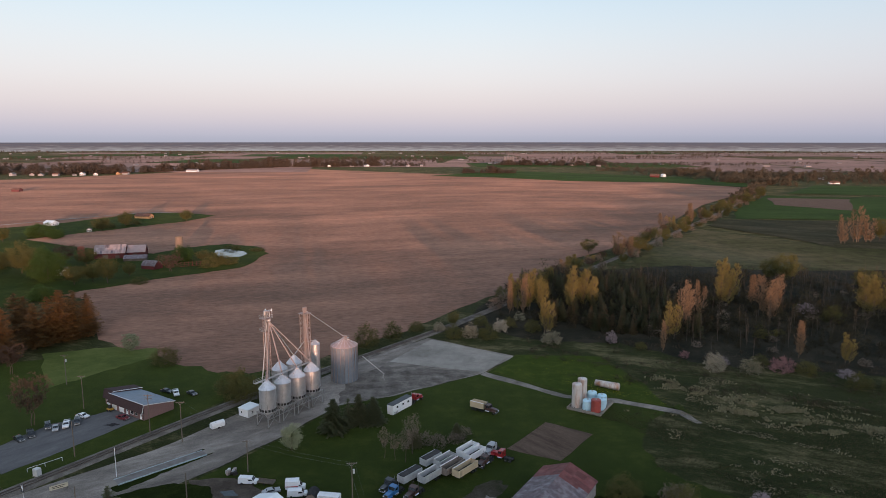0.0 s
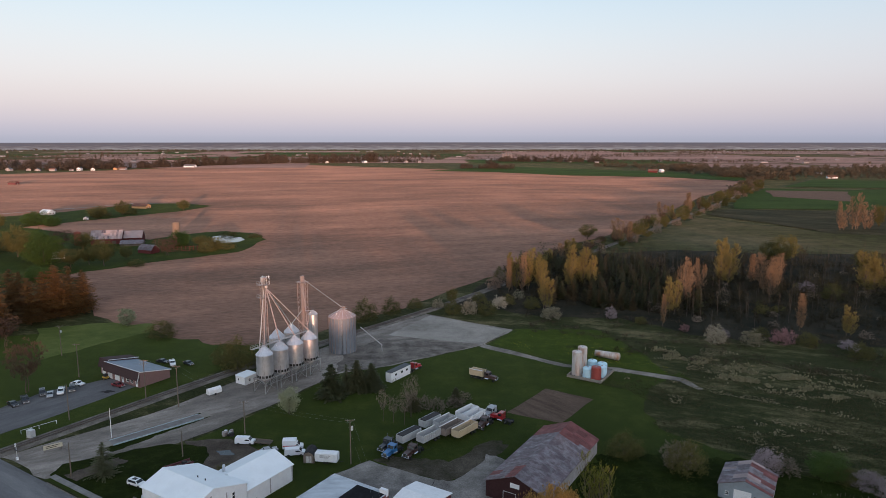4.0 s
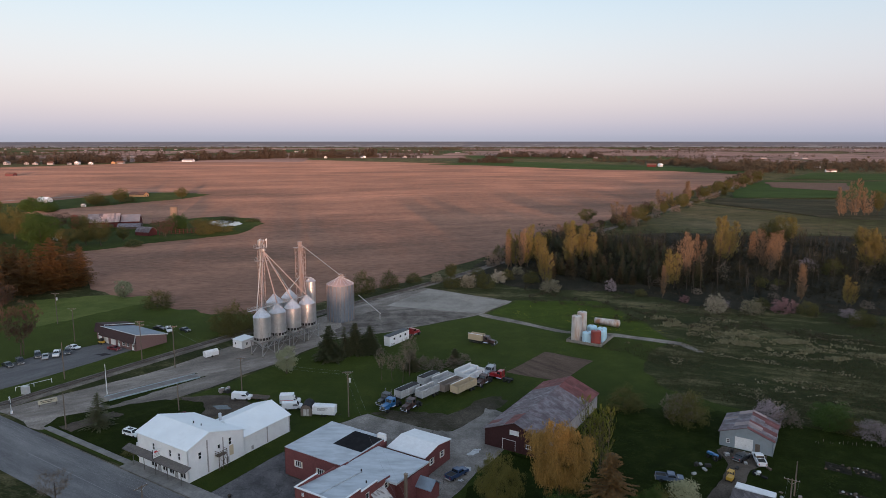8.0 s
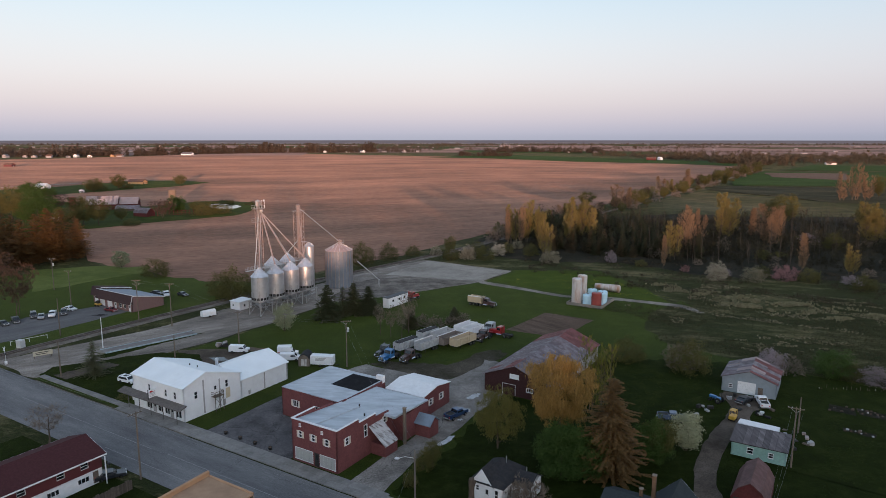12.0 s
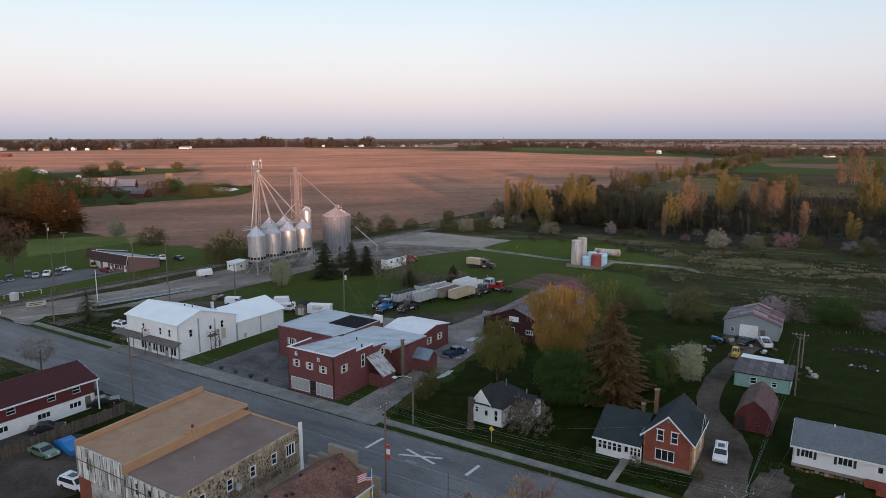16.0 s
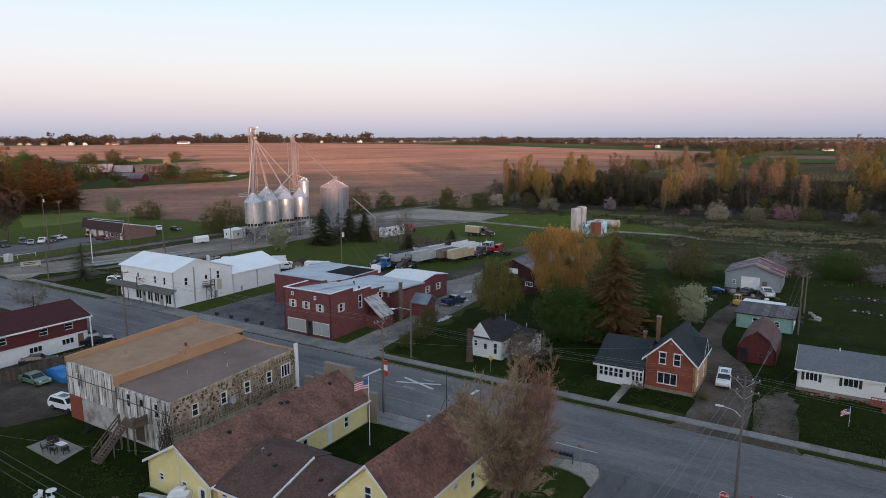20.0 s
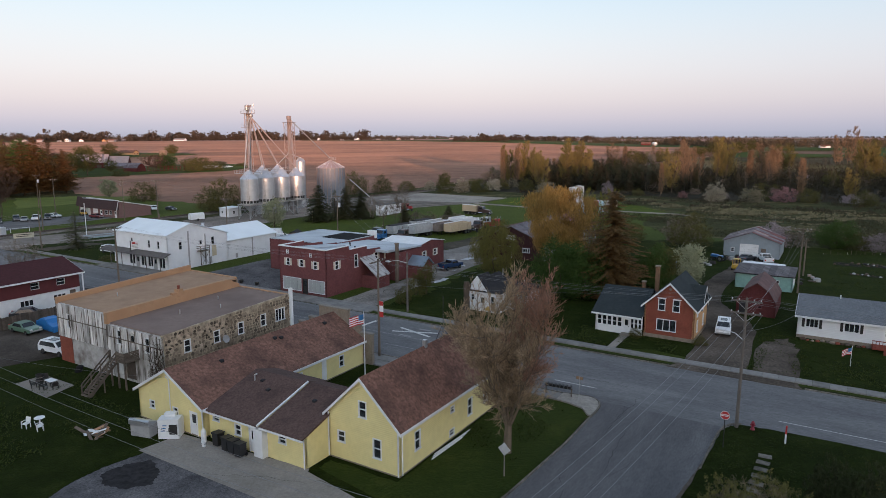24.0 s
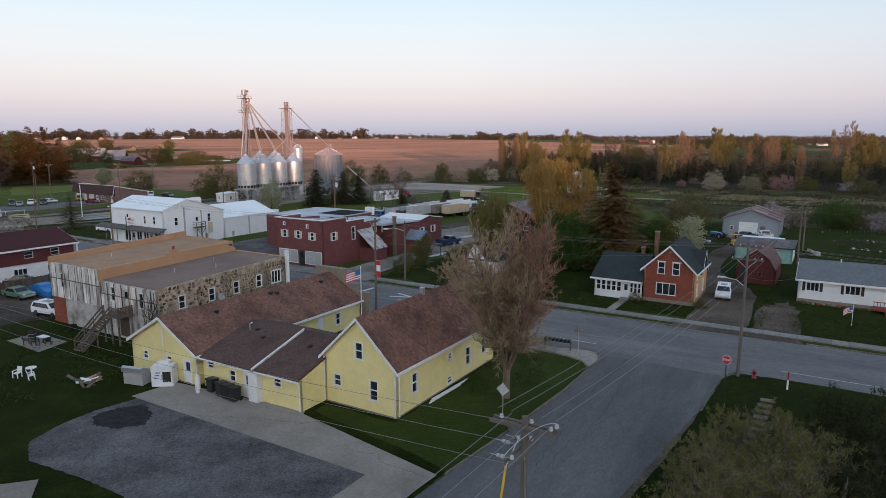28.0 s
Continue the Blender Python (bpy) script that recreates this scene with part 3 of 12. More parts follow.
def wall_mesh(length, top, holes, face, thick=0.22):
    """A wall with real openings: top is a height, or rows (x, z) of its upper edge; face maps (x along, depth, z) to the house."""
    edge = [(0, top), (length, top)] if isinstance(top, (int, float)) else top
    xs = sorted({0, length, *[p[0] for p in edge], *[h[0] for h in holes], *[h[0] + h[2] for h in holes]})
    zs = sorted({0, max(p[1] for p in edge), *[h[1] for h in holes], *[h[1] + h[3] for h in holes]})
    bm = bmesh.new()

    def face_of(pts, depth, flip):
        vs = [bm.verts.new(face(a, depth, c)) for a, c in pts]
        bm.faces.new(vs[::-1] if flip else vs)

    for xa, xb in zip(xs, xs[1:]):
        mid = (xa + xb) / 2
        for (ea, za), (eb, zb) in zip(edge, edge[1:]):
            if ea - 1e-6 <= mid <= eb + 1e-6:
                break
        for zl, zh in zip(zs, zs[1:]):
            if any(h[0] - 1e-6 <= xa and xb <= h[0] + h[2] + 1e-6 and h[1] - 1e-6 <= zl and zh <= h[1] + h[3] + 1e-6 for h in holes):
                continue
            poly = clip_top([(xa, zl), (xb, zl), (xb, zh), (xa, zh)], ea, za, eb, zb)
            if len(poly) > 2:
                face_of(poly, 0, False)
                face_of(poly, thick, True)
    for x, z, w, h in holes:
        ring = [(x, z), (x + w, z), (x + w, z + h), (x, z + h)]
        for i in range(4):
            a, b = ring[i], ring[(i + 1) % 4]
            bm.faces.new([bm.verts.new(face(*p)) for p in ((a[0], 0, a[1]), (b[0], 0, b[1]), (b[0], thick, b[1]), (a[0], thick, a[1]))][::-1])
    for (xa, za), (xb, zb) in zip(edge, edge[1:]):
        bm.faces.new([bm.verts.new(face(*p)) for p in ((xa, 0, za), (xb, 0, zb), (xb, thick, zb), (xa, thick, za))])
    for x in (0, length):
        zt = edge[0][1] if x == 0 else edge[-1][1]
        bm.faces.new([bm.verts.new(face(*p)) for p in ((x, 0, 0), (x, 0, zt), (x, thick, zt), (x, thick, 0))])
    bmesh.ops.remove_doubles(bm, verts=bm.verts[:], dist=1e-4)
    return bm


def sides(w, d):
    """The four walls' frames: along, depth inwards, height -> the house's own x, y, z."""
    return {"S": (w, lambda a, t, c: (a, t, c)), "E": (d, lambda a, t, c: (w - t, a, c)),
            "N": (w, lambda a, t, c: (w - a, d - t, c)), "W": (d, lambda a, t, c: (t, d - a, c))}


def slab(face, a0, a1, t0, t1, z0, z1):
    """A box in a wall's frame."""
    bm = bmesh.new()
    v = [bm.verts.new(face(*p)) for p in ((a0, t0, z0), (a1, t0, z0), (a1, t1, z0), (a0, t1, z0), (a0, t0, z1), (a1, t0, z1), (a1, t1, z1), (a0, t1, z1))]
    for f in ((3, 2, 1, 0), (4, 5, 6, 7), (0, 1, 5, 4), (1, 2, 6, 5), (2, 3, 7, 6), (3, 0, 4, 7)):
        bm.faces.new([v[i] for i in f])
    bmesh.ops.recalc_face_normals(bm, faces=bm.faces[:])
    return bm


def slabs(face, rows):
    bm = bmesh.new()
    for r in rows:
        s = slab(face, *r)
        me = bpy.data.meshes.new("tmp")
        s.to_mesh(me)
        s.free()
        bm.from_mesh(me)
        bpy.data.meshes.remove(me)
    return bm


def opening(parent, face, kind, x, z, w, h, frame_mat, o=None):
    """What fills a hole: win (sash window), wide (three lights), door, garage, plank, dark (empty), shutters besides on request."""
    o = o or {}
    f = 0.055
    rows = [(x - 0.03, x + f, -0.04, 0.12, z - 0.02, z + h + 0.04), (x + w - f, x + w + 0.03, -0.04, 0.12, z - 0.02, z + h + 0.04),
            (x + f, x + w - f, -0.04, 0.12, z + h - f, z + h + 0.04)]
    if kind in ("win", "wide", "shop"):
        win = part("window", slabs(face, rows), frame_mat, parent)
        part("sill", slab(face, x - 0.07, x + w + 0.07, -0.08, 0.1, z - 0.05, z + 0.03), frame_mat, win)
        if kind == "win":
            part("glazing_bar", slab(face, x + f, x + w - f, 0.0, 0.08, z + h * 0.5 - 0.03, z + h * 0.5 + 0.03), frame_mat, win)
        else:
            n = 3 if kind == "wide" else max(2, round(w / 0.9))
            for i in range(1, n):
                xm = x + w * i / n
                part("glazing_bar", slab(face, xm - 0.035, xm + 0.035, 0.0, 0.08, z, z + h), frame_mat, win)
        part("pane", slab(face, x + 0.02, x + w - 0.02, 0.09, 0.105, z + 0.02, z + h - 0.02), M_GLASS, win)
        if o.get("curtain"):
            part("curtain", slabs(face, [(x + 0.05 + i * w / 9, x + 0.05 + i * w / 9 + 0.06, 0.14, 0.18, z, z + h) for i in range(9) if i not in (4,)]), M_WHITE, win, "pale curtain behind glass")
        if o.get("shut"):
            for xa in (x - 0.42, x + w + 0.1):
                part("shutter", slabs(face, [(xa, xa + 0.32, -0.05, 0.0, z, z + h)] + [(xa + 0.05, xa + 0.27, -0.065, -0.05, z + 0.1 + i * 0.16, z + 0.18 + i * 0.16) for i in range(int(h / 0.16) - 1)]), o["shut"], win, "slatted shutter")
    elif kind == "door":
        fr = part("door", slabs(face, rows + [(x + f, x + w - f, 0.05, 0.1, z, z + h - f)]), o.get("mat", frame_mat), parent)
        part("pane", slab(face, x + w * 0.25, x + w * 0.75, 0.03, 0.05, z + h * 0.52, z + h * 0.88), M_GLASS, fr)
        part("door_handle", slab(face, x + w * 0.8, x + w * 0.86, 0.0, 0.05, z + 0.98, z + 1.06), M_CHROME, fr, "metal door handle")
    elif kind == "garage":
        gd = part("garage_door", slabs(face, rows), frame_mat, parent)
        n = max(3, round(h / 0.55))
        for i in range(n):
            part("panel", slab(face, x + f, x + w - f, 0.07, 0.11, z + (h - 0.05) * i / n + 0.012, z + (h - 0.05) * (i + 1) / n - 0.012), o.get("mat", frame_mat), gd)
    elif kind == "board":
        part("boarded_window", slabs(face, rows + [(x, x + w, 0.04, 0.08, z, z + h)]), o.get("mat", frame_mat), parent)
    elif kind == "dark":
        part("door_leaf", slab(face, x, x + w, 0.15, 0.19, z, z + h), o.get("mat", M_OLDWOOD_DK), parent)


def house(t, w, d, tops, mats, opens, frame_mat=None, thick=0.22, skip=""):
    """Four walls with openings under the thing t. tops: height or edge rows per side; opens: per side rows of (kind, x, z, w, h, options)."""
    fm = frame_mat or M_WHITE
    fr = sides(w, d)
    for s in "SENW":
        if s in skip:
            continue
        length, face = fr[s]
        rows = opens.get(s, [])
        top = tops[s] if isinstance(tops, dict) else tops
        m = mats[s] if isinstance(mats, dict) else mats
        wl_ = part("wall", wall_mesh(length, top, [r[1:5] for r in rows], face, thick), m, t)
        for r in rows:
            opening(wl_, face, r[0], *r[1:5], fm, r[5] if len(r) > 5 else None)
    return fr


def gable_top(length, eave, ridge):
    return [(0, eave), (length / 2, ridge), (length, eave)]


def gable_roof(t, w, d, eave, ridge, material, axis="y", over=0.35, end=0.35, thick=0.14, fascia=None, sheets=None):
    """Two roof slopes with eaves and a ridge cap. axis: the way the ridge runs. sheets: (count along, count down, materials) for single sheets."""
    span = w if axis == "y" else d
    run = d if axis == "y" else w
    half = span / 2
    k = (ridge - eave) / half
    low = eave - over * k
    for s in (-1, 1):
        pts = [(half + s * (half + over), low + 0.03), (half, ridge + 0.03), (half, ridge + 0.03 + thick), (half + s * (half + over), low + 0.03 + thick)]
        slope = part("roof_slope", prism(pts, -end, run + end, axis if axis == "y" else "x"), material, t)
        if fascia:
            xe = half + s * (half + over)
            part("fascia", prism([(xe, low - 0.08), (xe + s * 0.04, low - 0.08), (xe + s * 0.04, low + 0.16), (xe, low + 0.16)], -end, run + end, axis), fascia, slope, "white eaves board")
            for ya in (-end - 0.04, run + end):
                part("bargeboard", prism([(half + s * (half + over), low - 0.1), (half, ridge - 0.1), (half, ridge + 0.16), (half + s * (half + over), low + 0.16)], ya, ya + 0.04, axis), fascia, slope)
        if sheets:
            na, nd, ms = sheets
            ln = math.hypot(half + over, ridge - low)
            ang = math.atan2(ridge - low, half + over)
            wa, wd = (run + 2 * end) / na, ln / nd
            shared = {}
            for i in range(na):
                for j in range(nd):
                    mt = ms(i / na, j / nd, s)
                    if mt.name not in shared:
                        bm = B(0.012, wa - 0.012, 0.0, wd + 0.05, 0.0, 0.025)
                        for r_ in range(1, int(wa / 0.45)):
                            box(bm, r_ * 0.45 - 0.025, r_ * 0.45 + 0.025, 0.0, wd, 0.025, 0.055)
                        me = bpy.data.meshes.new("roof_sheet")
                        bm.to_mesh(me)
                        bm.free()
                        me.materials.append(mt)
                        shared[mt.name] = me
                    x0 = half + s * (half + over)
                    jit = rng.uniform(-0.012, 0.012)
                    if axis == "y":
                        if s > 0:
                            m = Matrix.Translation((x0, -end + wa * i, low + 0.03 + thick + 0.012 + jit)) @ Matrix.Rotation(radians(90), 4, "Z") @ Matrix.Rotation(ang, 4, "X") @ Matrix.Translation((0, wd * j, 0))
                        else:
                            m = Matrix.Translation((x0, -end + wa * (i + 1), low + 0.03 + thick + 0.012 + jit)) @ Matrix.Rotation(radians(-90), 4, "Z") @ Matrix.Rotation(ang, 4, "X") @ Matrix.Translation((0, wd * j, 0))
                    else:
                        if s < 0:
                            m = Matrix.Translation((-end + wa * i, x0, low + 0.03 + thick + 0.012 + jit)) @ Matrix.Rotation(ang, 4, "X") @ Matrix.Translation((0, wd * j, 0))
                        else:
                            m = Matrix.Translation((-end + wa * (i + 1), x0, low + 0.03 + thick + 0.012 + jit)) @ Matrix.Rotation(radians(180), 4, "Z") @ Matrix.Rotation(ang, 4, "X") @ Matrix.Translation((0, wd * j, 0))
                    alike("roof_sheet", shared[mt.name], slope, m)
    part("ridge_cap", prism([(half - 0.16, ridge + thick - 0.16 * k + 0.04), (half, ridge + thick + 0.06), (half + 0.16, ridge + thick - 0.16 * k + 0.04), (half, ridge + thick - 0.02)], -end, run + end, axis), material, t)


def flat(name, pts, z, material, uv=True, label="", thick=0.0, category="ground"):
    """A level sheet of ground with an outline of grid (or world) points; thick: stands up from below with real edges."""
    bm = bmesh.new()
    vs = [bm.verts.new((*(xy(*p) if uv else p), z)) for p in pts]
    f = bm.faces.new(vs)
    if f.normal.z < 0:
        f.normal_flip()
    f.normal_update()
    if f.normal.z < 0:
        f.normal_flip()
    if thick:
        r = bmesh.ops.extrude_face_region(bm, geom=[f])
        for vert in [g for g in r["geom"] if isinstance(g, bmesh.types.BMVert)]:
            vert.co.z -= thick
        bmesh.ops.recalc_face_normals(bm, faces=bm.faces[:])
    bmesh.ops.triangulate(bm, faces=bm.faces[:])
    if not uv:
        for _ in range(6):
            long = [e for e in bm.edges if e.calc_length() > 90]
            if not long:
                break
            bmesh.ops.subdivide_edges(bm, edges=long, cuts=1)
            bmesh.ops.triangulate(bm, faces=bm.faces[:])
        for vert in bm.verts:
            x, y = onto(vert.co.x, vert.co.y)
            far = ease((math.hypot(x, y) - 310) / 200)
            vert.co = (x, y, z + rise(x, y) + far * (0.3 + 5 * z))
    ob = part(name, bm, material, None)
    return tagged(ob, label, category, "", "structure")


def wavy(pts, n=4, amp=0.5, seed=1):
    """Roughen an outline: extra points along each side, pushed in and out."""
    r = random.Random(seed)
    out = []
    for i, p in enumerate(pts):
        q = pts[(i + 1) % len(pts)]
        ln = math.hypot(q[0] - p[0], q[1] - p[1]) or 1
        nx, ny = -(q[1] - p[1]) / ln, (q[0] - p[0]) / ln
        for k in range(n):
            a = k / n
            o = r.uniform(-amp, amp) if k else 0
            out.append((p[0] + (q[0] - p[0]) * a + nx * o, p[1] + (q[1] - p[1]) * a + ny * o))
    return out

# ---- ground ----
bm = bmesh.new()
radii = [0, 60, 140, 280, 320, 350, 380, 410, 440, 480, 520, 560, 600, 650, 700, 750, 800, 850, 900, 950, 1000, 1100, 1200, 1300, 1400, 1550, 1700, 1850, 2000, 2200, 2500, 2800, 3200, 3600, 4000, 4400, 4700, 4900, 5100, 5600]
rings = [[bm.verts.new((0, 0, 0))]]
for r in radii[1:]:
    ring = [(r * math.cos(2 * math.pi * i / 120), r * math.sin(2 * math.pi * i / 120)) for i in range(120)]
    rings.append([bm.verts.new((x, y, rise(x, y))) for x, y in ring])
for a, b in zip(rings, rings[1:]):
    for i in range(120):
        j = (i + 1) % 120
        bm.faces.new((a[0], b[i], b[j]) if len(a) == 1 else (a[i], b[i], b[j], a[j]))
ground = tagged(part("ground", bm, M_MEADOW, None, smooth=True), "rough spring grassland that reaches the horizon", "ground", "", "structure")

M_ROUGH = groundmat("dark_rough_fallow", [(0.014, 0.017, 0.006), (0.032, 0.031, 0.014), (0.066, 0.054, 0.032)], 0.4, 0.02, 0.1, (0.5, 1.6, 1), 25, grain=0.5, rug=0.76)
M_FARMGRASS = groundmat("farmstead_grass", [(0.006, 0.012, 0.002), (0.013, 0.021, 0.003), (0.034, 0.038, 0.009)], 1.0, 0.05, 0.1, sheen=(0.2, (0.12, 0.17, 0.03)), rug=0.76, grain=0.6)
# bare field and its islands
flat("ploughed_field", wavy([(-209, 376), (-161, 298), (-116, 268), (-90, 253), (-74, 254), (-53, 268), (-28, 300), (-4, 332), (36, 390), (88, 482), (196, 628), (372, 934),
     (612, 1267), (492, 1435), (281, 1493), (168, 1788), (-32, 1816), (-532, 2190), (-768, 1871), (-940, 1616), (-1300, 1250), (-700, 640), (-420, 500)], 5, 2.5, 3), 0.03, M_SOIL, False,
     "broad bare brown field with faint tillage lines", category="field")
flat("farm_lawn", wavy([(-245, 352), (-221, 398), (-197, 422), (-175, 444), (-146, 471), (-143, 505), (-141, 531), (-160, 566), (-191, 582), (-219, 562), (-235, 530), (-307, 560), (-391, 608), (-440, 520), (-330, 330)], 4, 2, 4), 0.06, M_FARMGRASS, False,
     "grass round an old farmstead and its pond", category="grass")
flat("farm_lawn", wavy([(-400, 580), (-383, 612), (-347, 666), (-322, 702), (-291, 747), (-277, 804), (-325, 832), (-378, 838), (-420, 736), (-500, 640)], 4, 2, 5), 0.06, M_FARMGRASS, False,
     "grass round a far farmhouse", category="grass")
flat("pond", wavy([(-190, 545), (-183, 552), (-164, 541), (-158, 528), (-160, 515), (-173, 511), (-183, 524)], 3, 1.0, 6), 0.09, M_WATER, False, "small farm pond mirroring the sky", category="pond")
flat("farm_road", [(-510, 664), (-445, 750), (-384, 826), (-330, 838), (-332, 842), (-388, 832), (-450, 756), (-515, 668)], 0.1, M_GRAVEL, False, "pale gravel farm road", category="road")
flat("crop_field", wavy([(-30, 1702), (186, 1985), (429, 1791), (740, 1497), (617, 1270), (492, 1435), (281, 1493), (139, 1626)], 4, 4, 7), 0.08, M_WHEAT, False, "strip of dark green young crop", category="field")
flat("crop_field", wavy([(398, 880), (544, 1098), (655, 1055), (760, 1077), (620, 739), (471, 758), (347, 770)], 4, 3, 8), 0.06, M_WHEAT, False, "green crop field beside the railway", category="field")
flat("crop_field", wavy([(595, 1133), (764, 1347), (960, 1269), (780, 1090)], 4, 3, 9), 0.06, M_WHEAT, False, "green crop field by a farm", category="field")
flat("fallow_strip", wavy([(523, 1050), (640, 1025), (540, 859), (476, 934)], 4, 3, 10), 0.1, M_GARDEN, False, "brown fallow strip", category="field")
flat("dark_fallow", wavy([(331, 765), (520, 735), (400, 550), (343, 560), (329, 610), (291, 713)], 4, 4, 11), 0.04, M_ROUGH, False, "dark unsown strip", category="field")
flat("pasture", wavy([(162, 532), (269, 685), (343, 560), (480, 546), (380, 440), (135, 455)], 5, 4, 12), 0.03, M_FARGRASS, False, "pale rough pasture behind the wood", category="field")
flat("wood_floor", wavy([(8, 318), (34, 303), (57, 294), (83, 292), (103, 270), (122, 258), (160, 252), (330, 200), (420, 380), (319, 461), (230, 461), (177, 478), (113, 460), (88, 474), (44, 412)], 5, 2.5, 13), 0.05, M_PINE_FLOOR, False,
     "dark mottled ground under the wood", category="ground")

# patchwork of distant fields
far_r = random.Random(21)
kinds = [(M_SOIL_HAZED, "distant bare brown field"), (M_WHEAT, "distant green crop field"), (M_FARGRASS, "distant pale rough pasture"), (M_SOIL_HAZED, "distant bare brown field"), (M_SOIL_HAZED, "distant bare brown field")]
for row, (ya, yb) in enumerate([(1900, 2250), (2280, 2650), (2680, 3150), (3180, 3700), (3730, 4250), (4280, 4850)]):
    xa = -3300
    while xa < 3300:
        wd = far_r.uniform(250, 900)
        xb = xa + wd
        if math.hypot((xa + xb) / 2, ya) > 2150 or abs((xa + xb) / 2) > 700:
            mt, lb = far_r.choice(kinds)
            bm = bmesh.new()
            nx, ny = 10, 8
            sk = far_r.uniform(-60, 60)
            grid = []
            for j in range(ny + 1):
                line = []
                for i in range(nx + 1):
                    px, py = xa + 12 + (wd - 24) * i / nx + sk * j / ny, ya + (yb - ya) * j / ny
                    qx, qy = onto(px, py)
                    line.append(bm.verts.new((qx, qy, rise(qx, qy) + 0.5)))
                grid.append(line)
            for j in range(ny):
                for i in range(nx):
                    bm.faces.new((grid[j][i], grid[j][i + 1], grid[j + 1][i + 1], grid[j + 1][i]))
            tagged(part("far_field", bm, mt, None, smooth=True), lb, "field", "", "structure")
        xa = xb

# village lawns
flat("lawn", wavy([(-163, 78), (-148, 78), (-146, 140), (-150, 185), (-136, 186), (-120, 224), (-120, 250), (-88, 268), (-64, 246), (-50, 228), (-42, 226), (-47, 232), (-52, 211), (-49, 192), (-39, 180), (-27, 177), (-17, 175), (30, 170), (70, 150), (70, 74), (-163, 74)], 6, 0.6, 14), 0.02, M_LAWN, True,
     "mown village lawn", category="grass")
flat("spring_meadow", wavy([(-118, 226), (-118, 250), (-90, 266), (-66, 246), (-50, 228), (-68, 226), (-84, 221)], 5, 0.8, 15), 0.035, M_BRIGHT, True, "bright spring grass with dandelions", category="grass")
flat("lawn", wavy([(-195, 76), (-190, 130), (-187, 180), (-205, 200), (-260, 172), (-300, 120), (-300, 76)], 6, 0.6, 16), 0.02, M_LAWN, True, "mown lawn beyond the railway", category="grass")
flat("spring_meadow", wavy([(-252, 119), (-251, 133), (-252, 150), (-250, 164), (-258, 172), (-275, 168), (-296, 140)], 5, 1.0, 17), 0.035, M_PALEGRASS, True, "lighter unmown grass patch", category="grass")
# the lawns south of the street take the shade-darkened lawn colours
flat("lawn", wavy([(-130, -60), (-130, 57), (-19, 57), (-21, -60)], 6, 0.2, 18), 0.02, M_LAWN_SHADED, True, "lawn behind the street's south side", category="grass")
flat("lawn", wavy([(-7, 58), (90, 58), (90, -60), (-18, -60)], 6, 0.1, 19), 0.02, M_LAWN_SHADED, True, "corner lawn", category="grass")
flat("lawn", wavy([(-26.4, 36.6), (-26.2, 57.5), (-20.7, 57.3), (-19.0, 56.7), (-18.1, 55.4), (-18.0, 46), (-19.3, 32.4), (-22, 33.2), (-33, 35.2), (-33, 36.6)], 8, 0.12, 71), 0.03, M_LAWN, True, "fresh mown grass beside the yellow house", category="grass")
flat("lawn", wavy([(-7.5, 47), (-7.0, 55), (-6.95, 58.6), (-6.4, 60.2), (-5.4, 60.9), (-1.8, 61.25), (30, 61.6), (30, 40), (-4, 36), (-8.3, 36)], 8, 0.08, 72), 0.085, M_LAWN_SHADED, True, "fresh grass on the street corner", category="grass")

flat("garden_lawn", wavy([(-57.5, 77.2), (-57.5, 90), (-60.3, 112), (-60.5, 124), (-51, 124), (-50.5, 158), (-38, 166), (-19, 174.6), (30, 171), (71, 151), (72, 77), (-2, 77)], 14, 1.3, 20), 0.03, M_LAWN_SHADED, True, "uneven garden grass between the houses, darkened in colour for shade", category="grass")

flat("lawn", wavy([(-220, 75.5), (-219, 122), (-205, 160), (-186.5, 160), (-184.8, 120), (-186.6, 75.5)], 5, 0.3, 44), 0.015, M_LAWN, True, "mown grass between the car park and the railway", category="grass")

# streets
Z_ROAD, Z_KERB = 0.05, 0.17
flat("main_street", [(-420, 59.6), (140, 59.6), (140, 73.3), (-420, 73.3)], Z_ROAD, M_ASPHALT, True, "worn grey asphalt main street", category="road")
flat("side_street", [(-24.8, -60), (-17.4, -60), (-6.4, 60), (-20.0, 60), (-18.6, 58.9), (-17.7, 57.6), (-17.8, 49), (-18.4, 40), (-19.15, 32), (-20.6, 14)], Z_ROAD - 0.004, M_ASPHALT_S, True, "dark asphalt side street", category="road")


flat("road_edge", wavy([(-17.8, -60), (-16.9, -60), (-8.45, 35.8), (-7.5, 44.5), (-6.5, 54.6), (-7.0, 54.8), (-8.05, 44.5), (-9.0, 35.4)], 40, 0.035, 47), Z_ROAD + 0.006, M_TRACK, True, "crumbling gravelly road edge", category="road")


